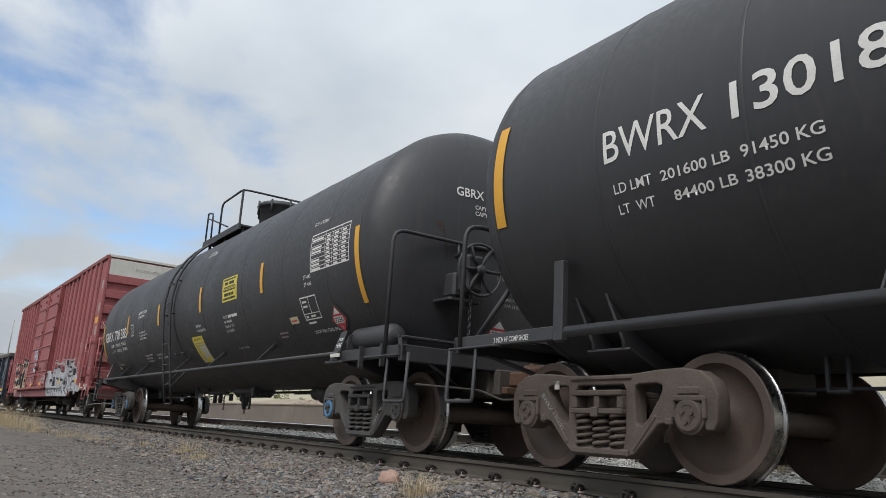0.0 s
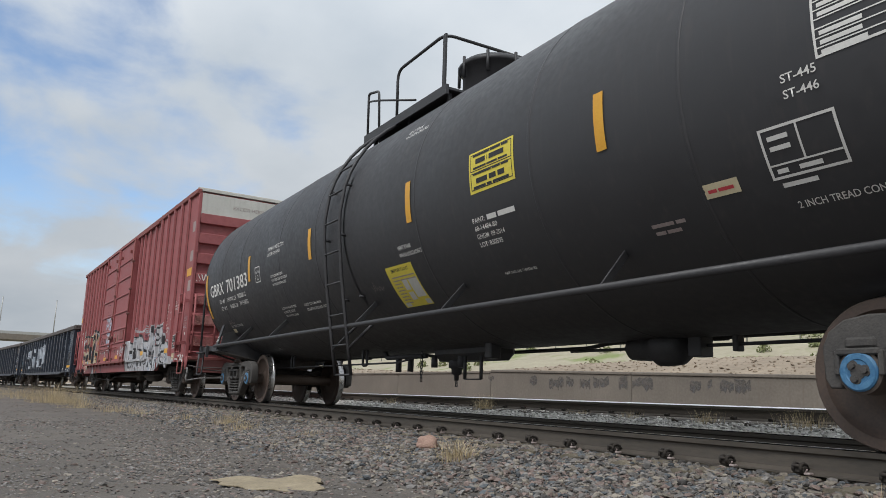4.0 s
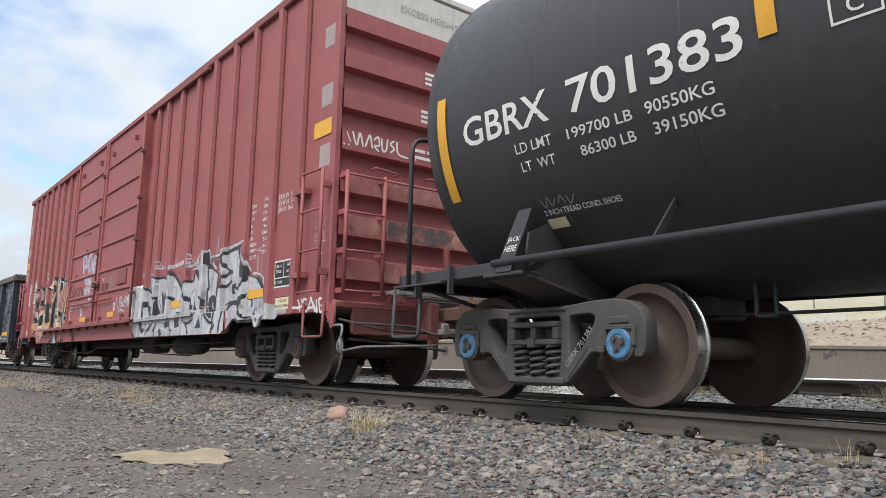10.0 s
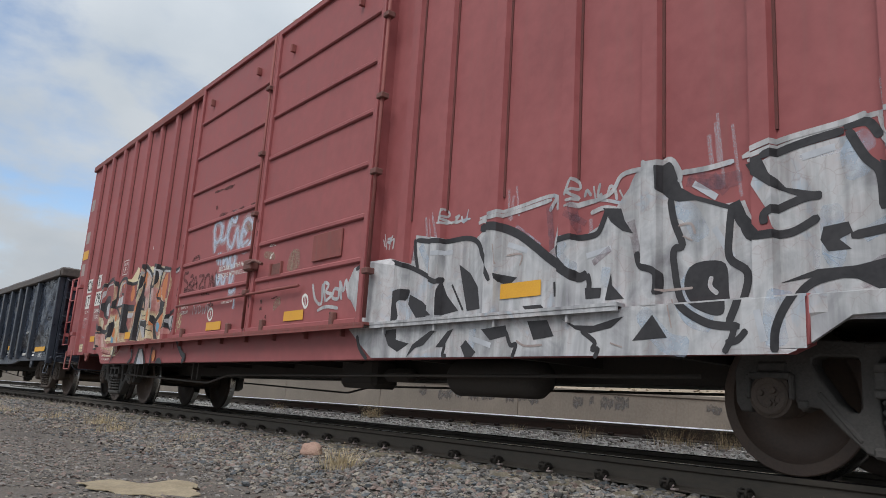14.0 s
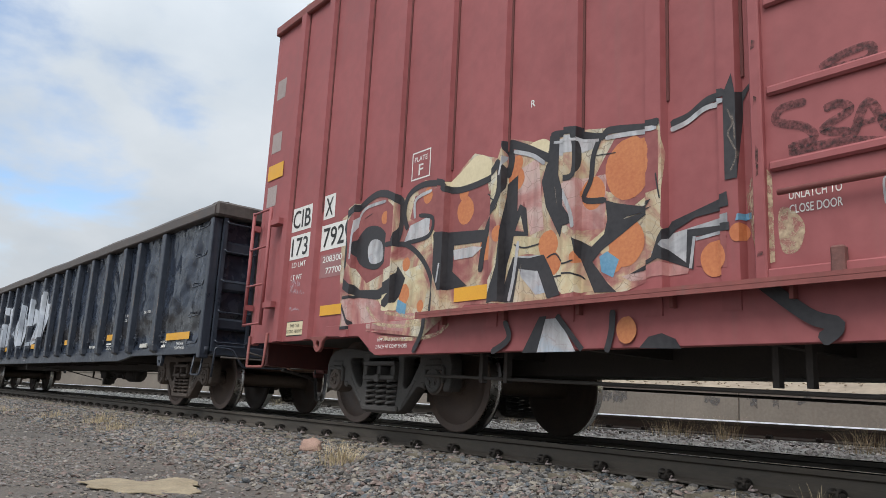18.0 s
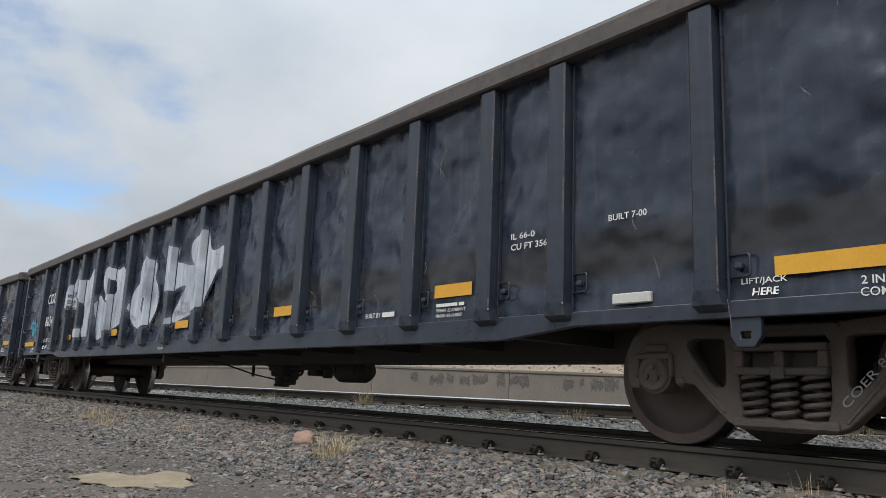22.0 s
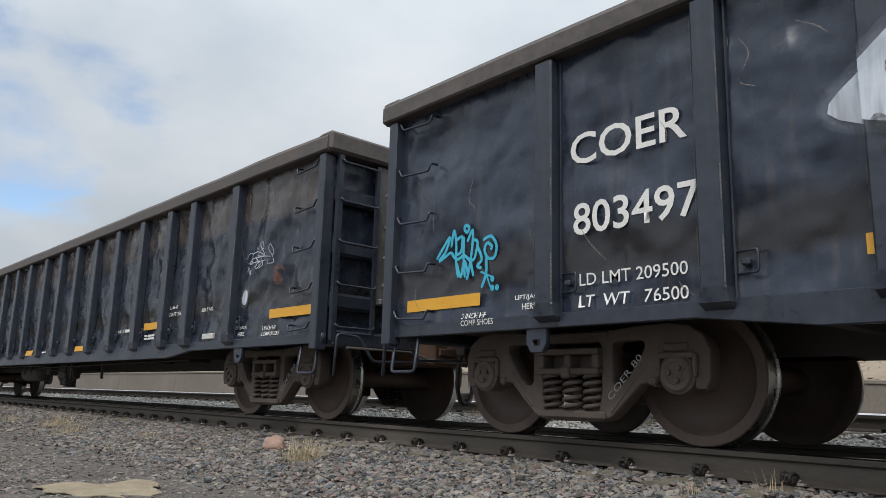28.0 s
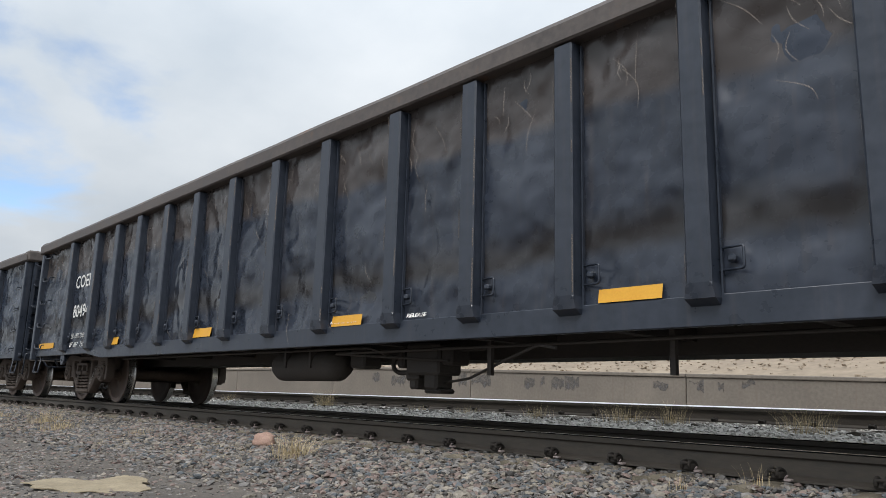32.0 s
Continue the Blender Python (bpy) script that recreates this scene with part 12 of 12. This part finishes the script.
def strew_all():
    rng = np.random.RandomState(4)
    def shoulder(x, d):
        return min(1.0, max(0.06, (d + 3.05 + 0.35 * noise.noise(Vector((x * 0.7, d, 1)))) / 0.8))
    near = strewn(rng, -11, 3, -3.3, -0.86, 2100, shoulder) + strewn(rng, -24, -11, -3.0, -0.86, 600, shoulder) + strewn(rng, -52, -24, -2.8, -0.9, 130, shoulder) + strewn(rng, 3, 12, -3.2, -0.86, 420, shoulder)
    heaped = strewn(rng, -12, 4, -1.34, -0.845, 900) + strewn(rng, -44, -12, -1.34, -0.845, 260)
    near += [(x, y, max(z, RAIL_Z - 0.205)) for x, y, z in heaped]
    near += strewn(rng, -30, 12, -0.66, 0.66, 90)
    rng.shuffle(near)
    tint = [noise.noise(Vector((p[0] * 0.5, p[1] * 0.5, 9))) for p in near]
    cut = int(len(near) * 1.0)
    grey = [p for p, t, r in zip(near, tint, rng.uniform(0, 1, cut)) if r > 0.26 + 0.22 * t]
    pink = [p for p, t, r in zip(near, tint, rng.uniform(0, 1, cut)) if r < 0.20 + 0.25 * max(t, 0)]
    def sizes(ps, lo, hi):
        return [(lo + (hi - lo) * rng.uniform(0, 1) ** 2.2) * (1.0 if -p[0] < 14 else 1.25) for p in ps]
    def sunk(ps, a, b):
        return [(x, y, z + rng.uniform(a, b)) for x, y, z in ps]
    blue, tan, grey = grey[::6], grey[1::4], [p for k, p in enumerate(grey) if k % 6 and k % 4 != 1]
    scatter("ballast", sunk(grey, -0.010, 0.016), sizes(grey, 0.008, 0.036), BALLAST_ROCK, 0.75, 1, "broken grey ballast stones beside the rail", "ballast")
    scatter("ballast", sunk(blue, -0.010, 0.016), sizes(blue, 0.008, 0.036), BALLAST_BLUE, 0.75, 7, "broken blue-grey ballast stones beside the rail", "ballast")
    scatter("ballast", sunk(tan, -0.010, 0.016), sizes(tan, 0.008, 0.038), BALLAST_TAN, 0.7, 8, "broken tan ballast stones beside the rail", "ballast")
    scatter("ballast", sunk(pink, -0.010, 0.016), sizes(pink, 0.008, 0.034), BALLAST_PINK, 0.75, 2, "pinkish and tan ballast stones beside the rail", "ballast")
    def cover(x, d):
        n = noise.noise(Vector((x * 0.55, d * 0.9, 2)))
        return max(0.16, min(0.9, 0.42 + 1.2 * n))
    lot = strewn(rng, -8, -1.2, -5.4, -2.3, 2300, cover) + strewn(rng, -16, -8, -6.0, -2.3, 420, cover) + strewn(rng, -32, -16, -7.5, -2.2, 90, cover) + strewn(rng, -1.2, 6, -6.5, -2.3, 420, cover) + strewn(rng, -8, -1.2, -9, -5.4, 420, cover) + strewn(rng, -1.2, 6, -9, -6.5, 250, cover)
    rosy = [p for k, p in enumerate(lot) if k % 5 == 2]
    dark = [p for k, p in enumerate(lot) if k % 5 not in (0, 2)]
    light = [p for k, p in enumerate(lot) if k % 5 == 0]
    def chips(ps):
        return [0.004 + 0.013 * rng.uniform(0, 1) ** 2.5 + (0.018 * rng.uniform(0, 1) if rng.uniform(0, 1) < 0.06 else 0) + (0.005 if -p[0] > 8 else 0) for p in ps]
    scatter("gravel", sunk(dark, -0.002, 0.004), chips(dark), BALLAST_ROCK, 0.6, 3, "flat grey gravel chips strewn over the lot", "gravel")
    scatter("gravel", sunk(rosy, -0.002, 0.004), chips(rosy), BALLAST_PINK, 0.55, 9, "flat rosy gravel chips strewn over the lot", "gravel")
    scatter("gravel", sunk(light, -0.002, 0.004), chips(light), BALLAST_TAN, 0.5, 4, "flat tan gravel chips strewn over the lot", "gravel")
    # stones beyond the near track are much paler than those before it
    far = strewn(rng, -34, 8, 0.9, 3.2, 420) + strewn(rng, -34, 4, 3.35, 4.75, 60) + strewn(rng, -34, 4, 4.9, 6.6, 70)
    scatter("ballast", sunk(far, -0.01, 0.02), sizes(far, 0.012, 0.036), BALLAST_WHITE, 0.75, 5, "pale dusty ballast between the two tracks", "ballast")
    hill = strewn(rng, -40, 6, 8.6, 14, 26)
    scatter("rubble", sunk(hill, -0.02, 0.03), [0.012 + 0.05 * rng.uniform(0, 1) ** 2 for _ in hill], HILL, 0.6, 6, "tan rubble strewn over the slope", "rubble")


strew_all()


def straw_litter():
    """Dry stalks lying flat along the foot of the ballast."""
    rng = random.Random(21)
    verts, faces = [], []
    for _ in range(2600):
        x = -6.0 - 11.0 * rng.random()
        y = line_y(x) - 2.2 + rng.gauss(0, 0.32)
        if noise.noise(Vector((x * 1.1, y * 1.6, 4))) < -0.02:
            continue
        a, l, w = rng.gauss(0.2, 0.8), rng.uniform(0.04, 0.18), rng.uniform(0.0016, 0.0040)
        z, z2 = ground_z(x, y) + rng.uniform(0.003, 0.016), rng.uniform(-0.004, 0.022)
        d, n = Vector((math.cos(a), math.sin(a), 0)), Vector((-math.sin(a), math.cos(a), 0))
        mid = Vector((x, y, z + max(z2, 0.0))) + n * rng.uniform(-0.012, 0.012)
        base = len(verts)
        for p, k in ((Vector((x, y, z)) - d * l / 2, 1.0), (mid, 1.0), (Vector((x, y, z + z2)) + d * l / 2, 0.4)):
            verts += [p + n * w * k, p - n * w * k]
        faces += [(base, base + 1, base + 3, base + 2), (base + 2, base + 3, base + 5, base + 4)]
    mesh = bpy.data.meshes.new("dry_straw")
    mesh.from_pydata([tuple(v) for v in verts], [], faces)
    mesh.materials.append(STRAW)
    return tagged(new("dry_straw", mesh), "flattened dry straw along the foot of the ballast", "straw", kind="stuff")


straw_litter()


def boulder(name, x, y, r, material, label, seed, squash=(1.25, 0.85, 0.8), smooth=True):
    bm = bmesh.new()
    bmesh.ops.create_icosphere(bm, subdivisions=3, radius=1.0)
    for v in bm.verts:
        n = 0.30 * noise.noise(v.co * 1.5 + Vector((seed, 0, 0))) + 0.09 * noise.noise(v.co * 4 + Vector((0, seed, 0)))
        v.co = Vector([a * b * r * (1 + n) for a, b in zip(v.co, squash)])
    for f in bm.faces:
        f.smooth = smooth
    ob = part(name, bm, material, m=pose(x, y, ground_z(x, y) + r * squash[2] * 0.62, 0, 0, 35))
    return tagged(ob, label, "stone")


boulder("stone", -6.70, -1.74, 0.098, STONE_PINK, "smooth pink stone lying on the ballast shoulder", 3)
for k, (x, y, r) in enumerate(((-4.35, -4.15, 0.030), (-2.95, -2.55, 0.06), (-3.6, -4.0, 0.028), (-4.1, -4.7, 0.032), (-3.4, -3.1, 0.03), (-5.9, -3.3, 0.028), (-3.3, -2.3, 0.055), (-7.4, -3.1, 0.03))):
    boulder("stone", x, y, r, BALLAST_ROCK if k % 2 else BALLAST_TAN, "loose grey stone on the gravel", k, (1.2, 0.9, 0.6), False)


# ---- a torn sheet of board on the lot ----
def board():
    bm = bmesh.new()
    edge = smooth_line([(-0.46, -0.20), (-0.30, -0.24), (-0.12, -0.36), (0.02, -0.30), (0.16, -0.33), (0.38, -0.16), (0.46, 0.02), (0.30, 0.10), (0.12, 0.30), (-0.10, 0.34), (-0.22, 0.20), (-0.40, 0.06)], 4, True)
    rng = random.Random(5)
    ring = []
    for x, y in edge:
        k = 1 + rng.uniform(-0.05, 0.05)
        ring.append((x * k, y * k))
    top, low = [], []
    for x, y in ring:
        lift = 0.016 + 0.035 * noise.noise(Vector((x * 4, y * 4, 2)))
        top.append(bm.verts.new((x, y, lift + 0.006)))
        low.append(bm.verts.new((x, y, lift)))
    c0, c1 = bm.verts.new((0, 0, 0.022)), bm.verts.new((0, 0, 0.012))
    n = len(ring)
    for k in range(n):
        j = (k + 1) % n
        bm.faces.new((top[k], top[j], c0))
        bm.faces.new((low[j], low[k], c1))
        bm.faces.new((low[k], low[j], top[j], top[k]))
    return bm


sheet_ob = part("board_scrap", board(), PAPER, m=pose(-5.12, -3.80, ground_z(-5.12, -3.80) - 0.002, 0, 0, 20))
tagged(sheet_ob, "torn bleached board scrap lying on the gravel", "board")


# ---- dry grass ----
def grass_tuft(x, y, h, n, spread, label="dry straw-coloured grass tuft", seed=0, lean=0.6):
    bm = bmesh.new()
    rng = random.Random(seed + int(x * 10))
    for _ in range(n):
        a, r = rng.uniform(0, math.tau), spread * rng.random() ** 0.7
        p = Vector((r * math.cos(a), r * math.sin(a), 0))
        out = Vector((math.cos(a + rng.uniform(-0.8, 0.8)), math.sin(a + rng.uniform(-0.8, 0.8)), 0)) * lean * rng.uniform(0.1, 1)
        hh = h * rng.uniform(0.35, 1.0)
        w = 0.0011 + 0.0008 * rng.random() + h * 0.0016
        side = Vector((-out.y, out.x, 0)).normalized() * w if out.length > 0 else Vector((w, 0, 0))
        prev = None
        for k in range(4):
            t = k / 3
            c = p + out * hh * t * t + Vector((0, 0, hh * (t - 0.25 * t * t * lean)))
            ww = side * (1 - 0.85 * t)
            pair = (bm.verts.new(c - ww), bm.verts.new(c + ww))
            if prev:
                bm.faces.new((prev[0], prev[1], pair[1], pair[0]))
            prev = pair
    ob = part("grass_tuft", bm, STRAW, m=pose(x, y, ground_z(x, y) - 0.01))
    return tagged(ob, label, "dry grass", "dry grass tufts")


grass_tuft(-5.75, -1.98, 0.31, 330, 0.20, "dry straw-coloured grass tuft beside a pink stone", 1, 1.15)
for k, (x, y, h, n, s) in enumerate(((-27.5, -3.75, 0.85, 260, 0.9), (-29.5, -3.6, 0.7, 200, 1.0), (-25.0, -3.4, 0.45, 160, 0.7), (-22.0, -3.5, 0.28, 140, 0.6), (-19.4, -2.95, 0.30, 170, 0.55), (-17.6, -2.7, 0.2, 110, 0.4),
                                     (-12.6, -2.15, 0.26, 120, 0.28), (-11.2, -2.3, 0.20, 110, 0.3), (-14.8, -2.3, 0.18, 90, 0.35), (-9.2, -2.0, 0.12, 50, 0.2), (-33.0, -4.3, 0.6, 160, 1.2), (-36.5, -4.4, 0.6, 160, 1.4), (-42.0, -5.0, 0.7, 160, 1.6),
                                     (-2.35, -1.45, 0.16, 14, 0.10), (-3.0, -1.75, 0.10, 10, 0.08), (-2.0, -1.2, 0.2, 10, 0.1))):
    grass_tuft(x, y, h, n * 2, s, "dry straw-coloured grass along the ballast" if k < 13 else "sparse dry stalks beside the rail", k)
for k, (x, y, h, n, s) in enumerate(((-12.4, 2.75, 0.30, 120, 0.22), (-7.0, 2.7, 0.2, 60, 0.25), (-5.6, 2.75, 0.24, 90, 0.35), (-4.9, 2.75, 0.28, 70, 0.2), (-3.3, 2.7, 0.26, 90, 0.3), (-9.7, 2.8, 0.12, 40, 0.2), (-8.4, 2.7, 0.14, 40, 0.2), (-16.3, 2.7, 0.2, 50, 0.2), (-2.2, 2.7, 0.24, 70, 0.3), (-1.0, 2.8, 0.2, 50, 0.3))):
    grass_tuft(x, y, h * 1.5, int(n * 1.7), s, "dry weeds growing between the tracks", 40 + k, 0.9)


# ---- retaining wall of long panels, with dark paint-out patches ----
WALL_TOP = 0.70


def wall_rise(x):
    """The wall steps up towards the west."""
    return -0.021 * (min(max(x, -18.0), 6.0) + 6.6)


wall = thing("retaining_wall", "low tan concrete wall with dark painted-out patches", "wall", kind="structure")
for k in range(17):
    x1 = -1.80 + 5.95 * (5 - k)
    x0 = x1 - 5.93
    xm = (x0 + x1) / 2
    slab = part("wall_panel", boxes((-2.965, 2.965, 0, 0.28, -0.4 - wall_rise(xm), WALL_TOP), bevel=0.012), CONCRETE, wall, m=pose(xm, 8.0 + line_y(xm), wall_rise(xm), 0, 0, line_turn(xm)) @ pose(0, 0, 0, 0, 1.2 if -17 < xm < 6 else 0, 0))
    part("coping", boxes((-2.965, 2.965, -0.03, 0.31, WALL_TOP, WALL_TOP + 0.07), bevel=0.012), CONCRETE, slab)
rng = random.Random(8)
for x, w, h, z in ((-16.5, 0.61, 0.34, 0.44), (-15.93, 0.29, 0.26, 0.49), (-15.34, 0.41, 0.25, 0.47), (-14.92, 0.22, 0.24, 0.5), (-14.62, 0.36, 0.28, 0.49), (-13.96, 0.31, 0.32, 0.48), (-13.47, 0.36, 0.25, 0.5), (-13.13, 0.32, 0.26, 0.48), (-11.73, 0.3, 0.27, 0.49), (-11.33, 0.12, 0.19, 0.52),
                   (-10.9, 0.36, 0.23, 0.49), (-10.55, 0.28, 0.26, 0.51), (-10.36, 0.12, 0.21, 0.52), (-8.28, 0.33, 0.17, 0.53), (-7.50, 0.30, 0.09, 0.60), (-7.42, 0.14, 0.18, 0.52), (-7.0, 0.12, 0.2, 0.52), (-6.46, 0.25, 0.09, 0.6), (-17.51, 0.33, 0.21, 0.47), (-19.6, 0.3, 0.14, 0.52)):
    # brushed upright: ragged foot and head
    n = max(4, int(w / 0.05))
    lift = 0.0
    top, foot = [], []
    for k in range(n + 1):
        lift = 0.6 * lift + rng.uniform(-0.05, 0.05)
        top.append((w * (-0.5 + k / n) + rng.uniform(-0.01, 0.01), 0.42 * h + lift))
        foot.append((w * (-0.5 + k / n) + rng.uniform(-0.01, 0.01), -0.42 * h + rng.uniform(-0.07, 0.07)))
    part("paint_patch", upright(outline([top + foot[::-1]])), SPRAY_FADE_DARK, wall, "dark grey painted-out patch", m=pose(x, 8.0 + line_y(x) - 0.004, z + wall_rise(x), 0, 0, line_turn(x)))


# ---- slope, fence, trees, poles and the far overpass ----
fence = thing("chain_link_fence", "dull steel fence along the top of the slope", "fence")
for k in range(34):
    x = 14 - 2.6 * k
    y = 24 + line_y(x)
    part("post", bar([(x, y, ground_z(x, y) - 0.1), (x, y, ground_z(x, y) + 1.5)], 0.035, 0, 6), FENCE_STEEL, fence)
for h in (0.75, 1.45):
    part("wire", bar([(14 - 2.6 * k, 24 + line_y(14 - 2.6 * k), ground_z(14 - 2.6 * k, 24 + line_y(14 - 2.6 * k)) + h) for k in range(34)], 0.012, 0, 4), FENCE_STEEL, fence)


def leaves(bm, centre, r, n, rng, size):
    for _ in range(n):
        d = Vector((rng.gauss(0, 1), rng.gauss(0, 1), rng.gauss(0, 1))).normalized() * r * rng.random() ** 0.45
        p = centre + Vector((d.x, d.y, d.z * 0.8))
        a = Vector((rng.gauss(0, 1), rng.gauss(0, 1), rng.gauss(0, 1))).normalized()
        b = a.orthogonal().normalized()
        s = size * rng.uniform(0.5, 1.2)
        bm.faces.new([bm.verts.new(p + q) for q in (a * s, b * s * 0.6, -a * s, -b * s * 0.6)])


def tree(x, y, h, seed, label, bare=False):
    rng = random.Random(seed)
    ob = thing("tree", label, "tree", "trees behind the yard", m=pose(x, y, ground_z(x, y) - 0.2))
    trunk = bmesh.new()
    def limb(p, d, length, r, depth):
        pts = [p]
        for k in range(4):
            d = (d + Vector((rng.uniform(-0.25, 0.25), rng.uniform(-0.25, 0.25), 0.12))).normalized()
            pts.append(pts[-1] + d * length / 4)
        for a, b, k in zip(pts, pts[1:], range(4)):
            tube(trunk, [a, b], r * (1 - 0.15 * k), 6, False)
        if depth:
            for _ in range(4 if depth > 1 else 3):
                q = pts[rng.randint(2, 4)]
                side = Vector((rng.uniform(-1, 1), rng.uniform(-1, 1), rng.uniform(0.3, 1.0))).normalized()
                limb(q, side, length * 0.62, r * 0.5, depth - 1)
        tips.append(pts[-1])
    tips = []
    limb(Vector((0, 0, 0)), Vector((0, 0, 1)), h * 0.45, h * 0.022, 3)
    part("trunk", trunk, BARK, ob)
    if not bare:
        crown = bmesh.new()
        for p in tips:
            leaves(crown, p, h * 0.085, 34, rng, h * 0.018)
        part("crown", crown, GREEN, ob)
    return ob


for k, (x, y, h, bare) in enumerate(((-21, 58, 11, False), (-27, 66, 9, False), (-15, 62, 9, False), (-36, 70, 10, True), (-42, 74, 9, True), (-31, 62, 8, True), (-9, 64, 8, False), (-48, 60, 7, True), (-55, 66, 8, False), (4, 60, 8, False))):
    tree(x, y, h, k, "bare grey spring tree beyond the slope" if bare else "tree in fresh green leaf beyond the slope", bare)


def bush_belt():
    """Low scrub along the top of the slope."""
    bm = bmesh.new()
    rng = random.Random(12)
    for k in range(260):
        x = rng.uniform(-75, 14)
        y = rng.uniform(17, 56) + line_y(x)
        r = rng.uniform(0.25, 0.6) * (1 + (y - 17) / 60)
        leaves(bm, Vector((x, y, ground_z(x, y) + r * 0.25)), r, 150, rng, 0.075)
    ob = part("scrub", bm, GREEN)
    return tagged(ob, "low green scrub along the slope", "scrub", kind="stuff")


bush_belt()
line_thing = thing("power_line", "wooden poles with sagging dark wires", "power line")
POLES = ((-78, 52), (-28, 52), (18, 52))
for x, y in POLES:
    z = ground_z(x, y)
    pole = part("pole", bar([(x, y, z - 0.5), (x, y, z + 9.5)], 0.14, 0, 8), POLE_WOOD, line_thing)
    part("crossarm", boxes((x - 0.06, x + 0.06, y - 1.1, y + 1.1, z + 8.7, z + 8.85)), POLE_WOOD, pole)
for (xa, ya), (xb, yb) in zip(POLES, POLES[1:]):
    for dy, dz in ((-1.0, 8.9), (0.9, 8.9), (0.1, 6.6), (0.15, 5.2)):
        za, zb = ground_z(xa, ya) + dz, ground_z(xb, yb) + dz
        part("wire", bar([(xa + (xb - xa) * t / 10, ya + dy + (yb - ya) * t / 10, za + (zb - za) * t / 10 - 1.2 * 4 * (t / 10) * (1 - t / 10)) for t in range(11)], 0.028, 0, 4), WIRE, line_thing)

bridge = thing("overpass", "distant concrete road overpass with tall lamp posts", "overpass")
part("deck", boxes((-262, -250, -90, 60, 12.2, 13.8)), CONCRETE, bridge)
for y in (-60, -38, -16, 6, 28, 50):
    part("pier", boxes((-258, -254, y - 0.8, y + 0.8, -1, 12.2)), CONCRETE, bridge)
for k in range(9):
    y = -76 + 14 * k
    part("lamp_post", bar([(-251, y, 13.8), (-251, y, 24.5)], 0.16, 0, 6), FENCE_STEEL, bridge)
part("railing", boxes((-250.2, -250, -90, 60, 13.8, 14.6)), FENCE_STEEL, bridge)

for x in (-12.83, -12.13):
    board_bm = bmesh.new()
    box(board_bm, -0.33, 0.33, -0.02, 0.02, 0.0, 0.30)
    sign = part("sign_board", board_bm, GALV, m=pose(x, 20.4, 1.93))
    part("stake", boxes((-0.03, 0.03, 0.02, 0.06, -0.4, 0.28)), POLE_WOOD, sign)
    tagged(sign, "small white board on a stake on the slope", "sign")


def motions():
    key_train()


motions()
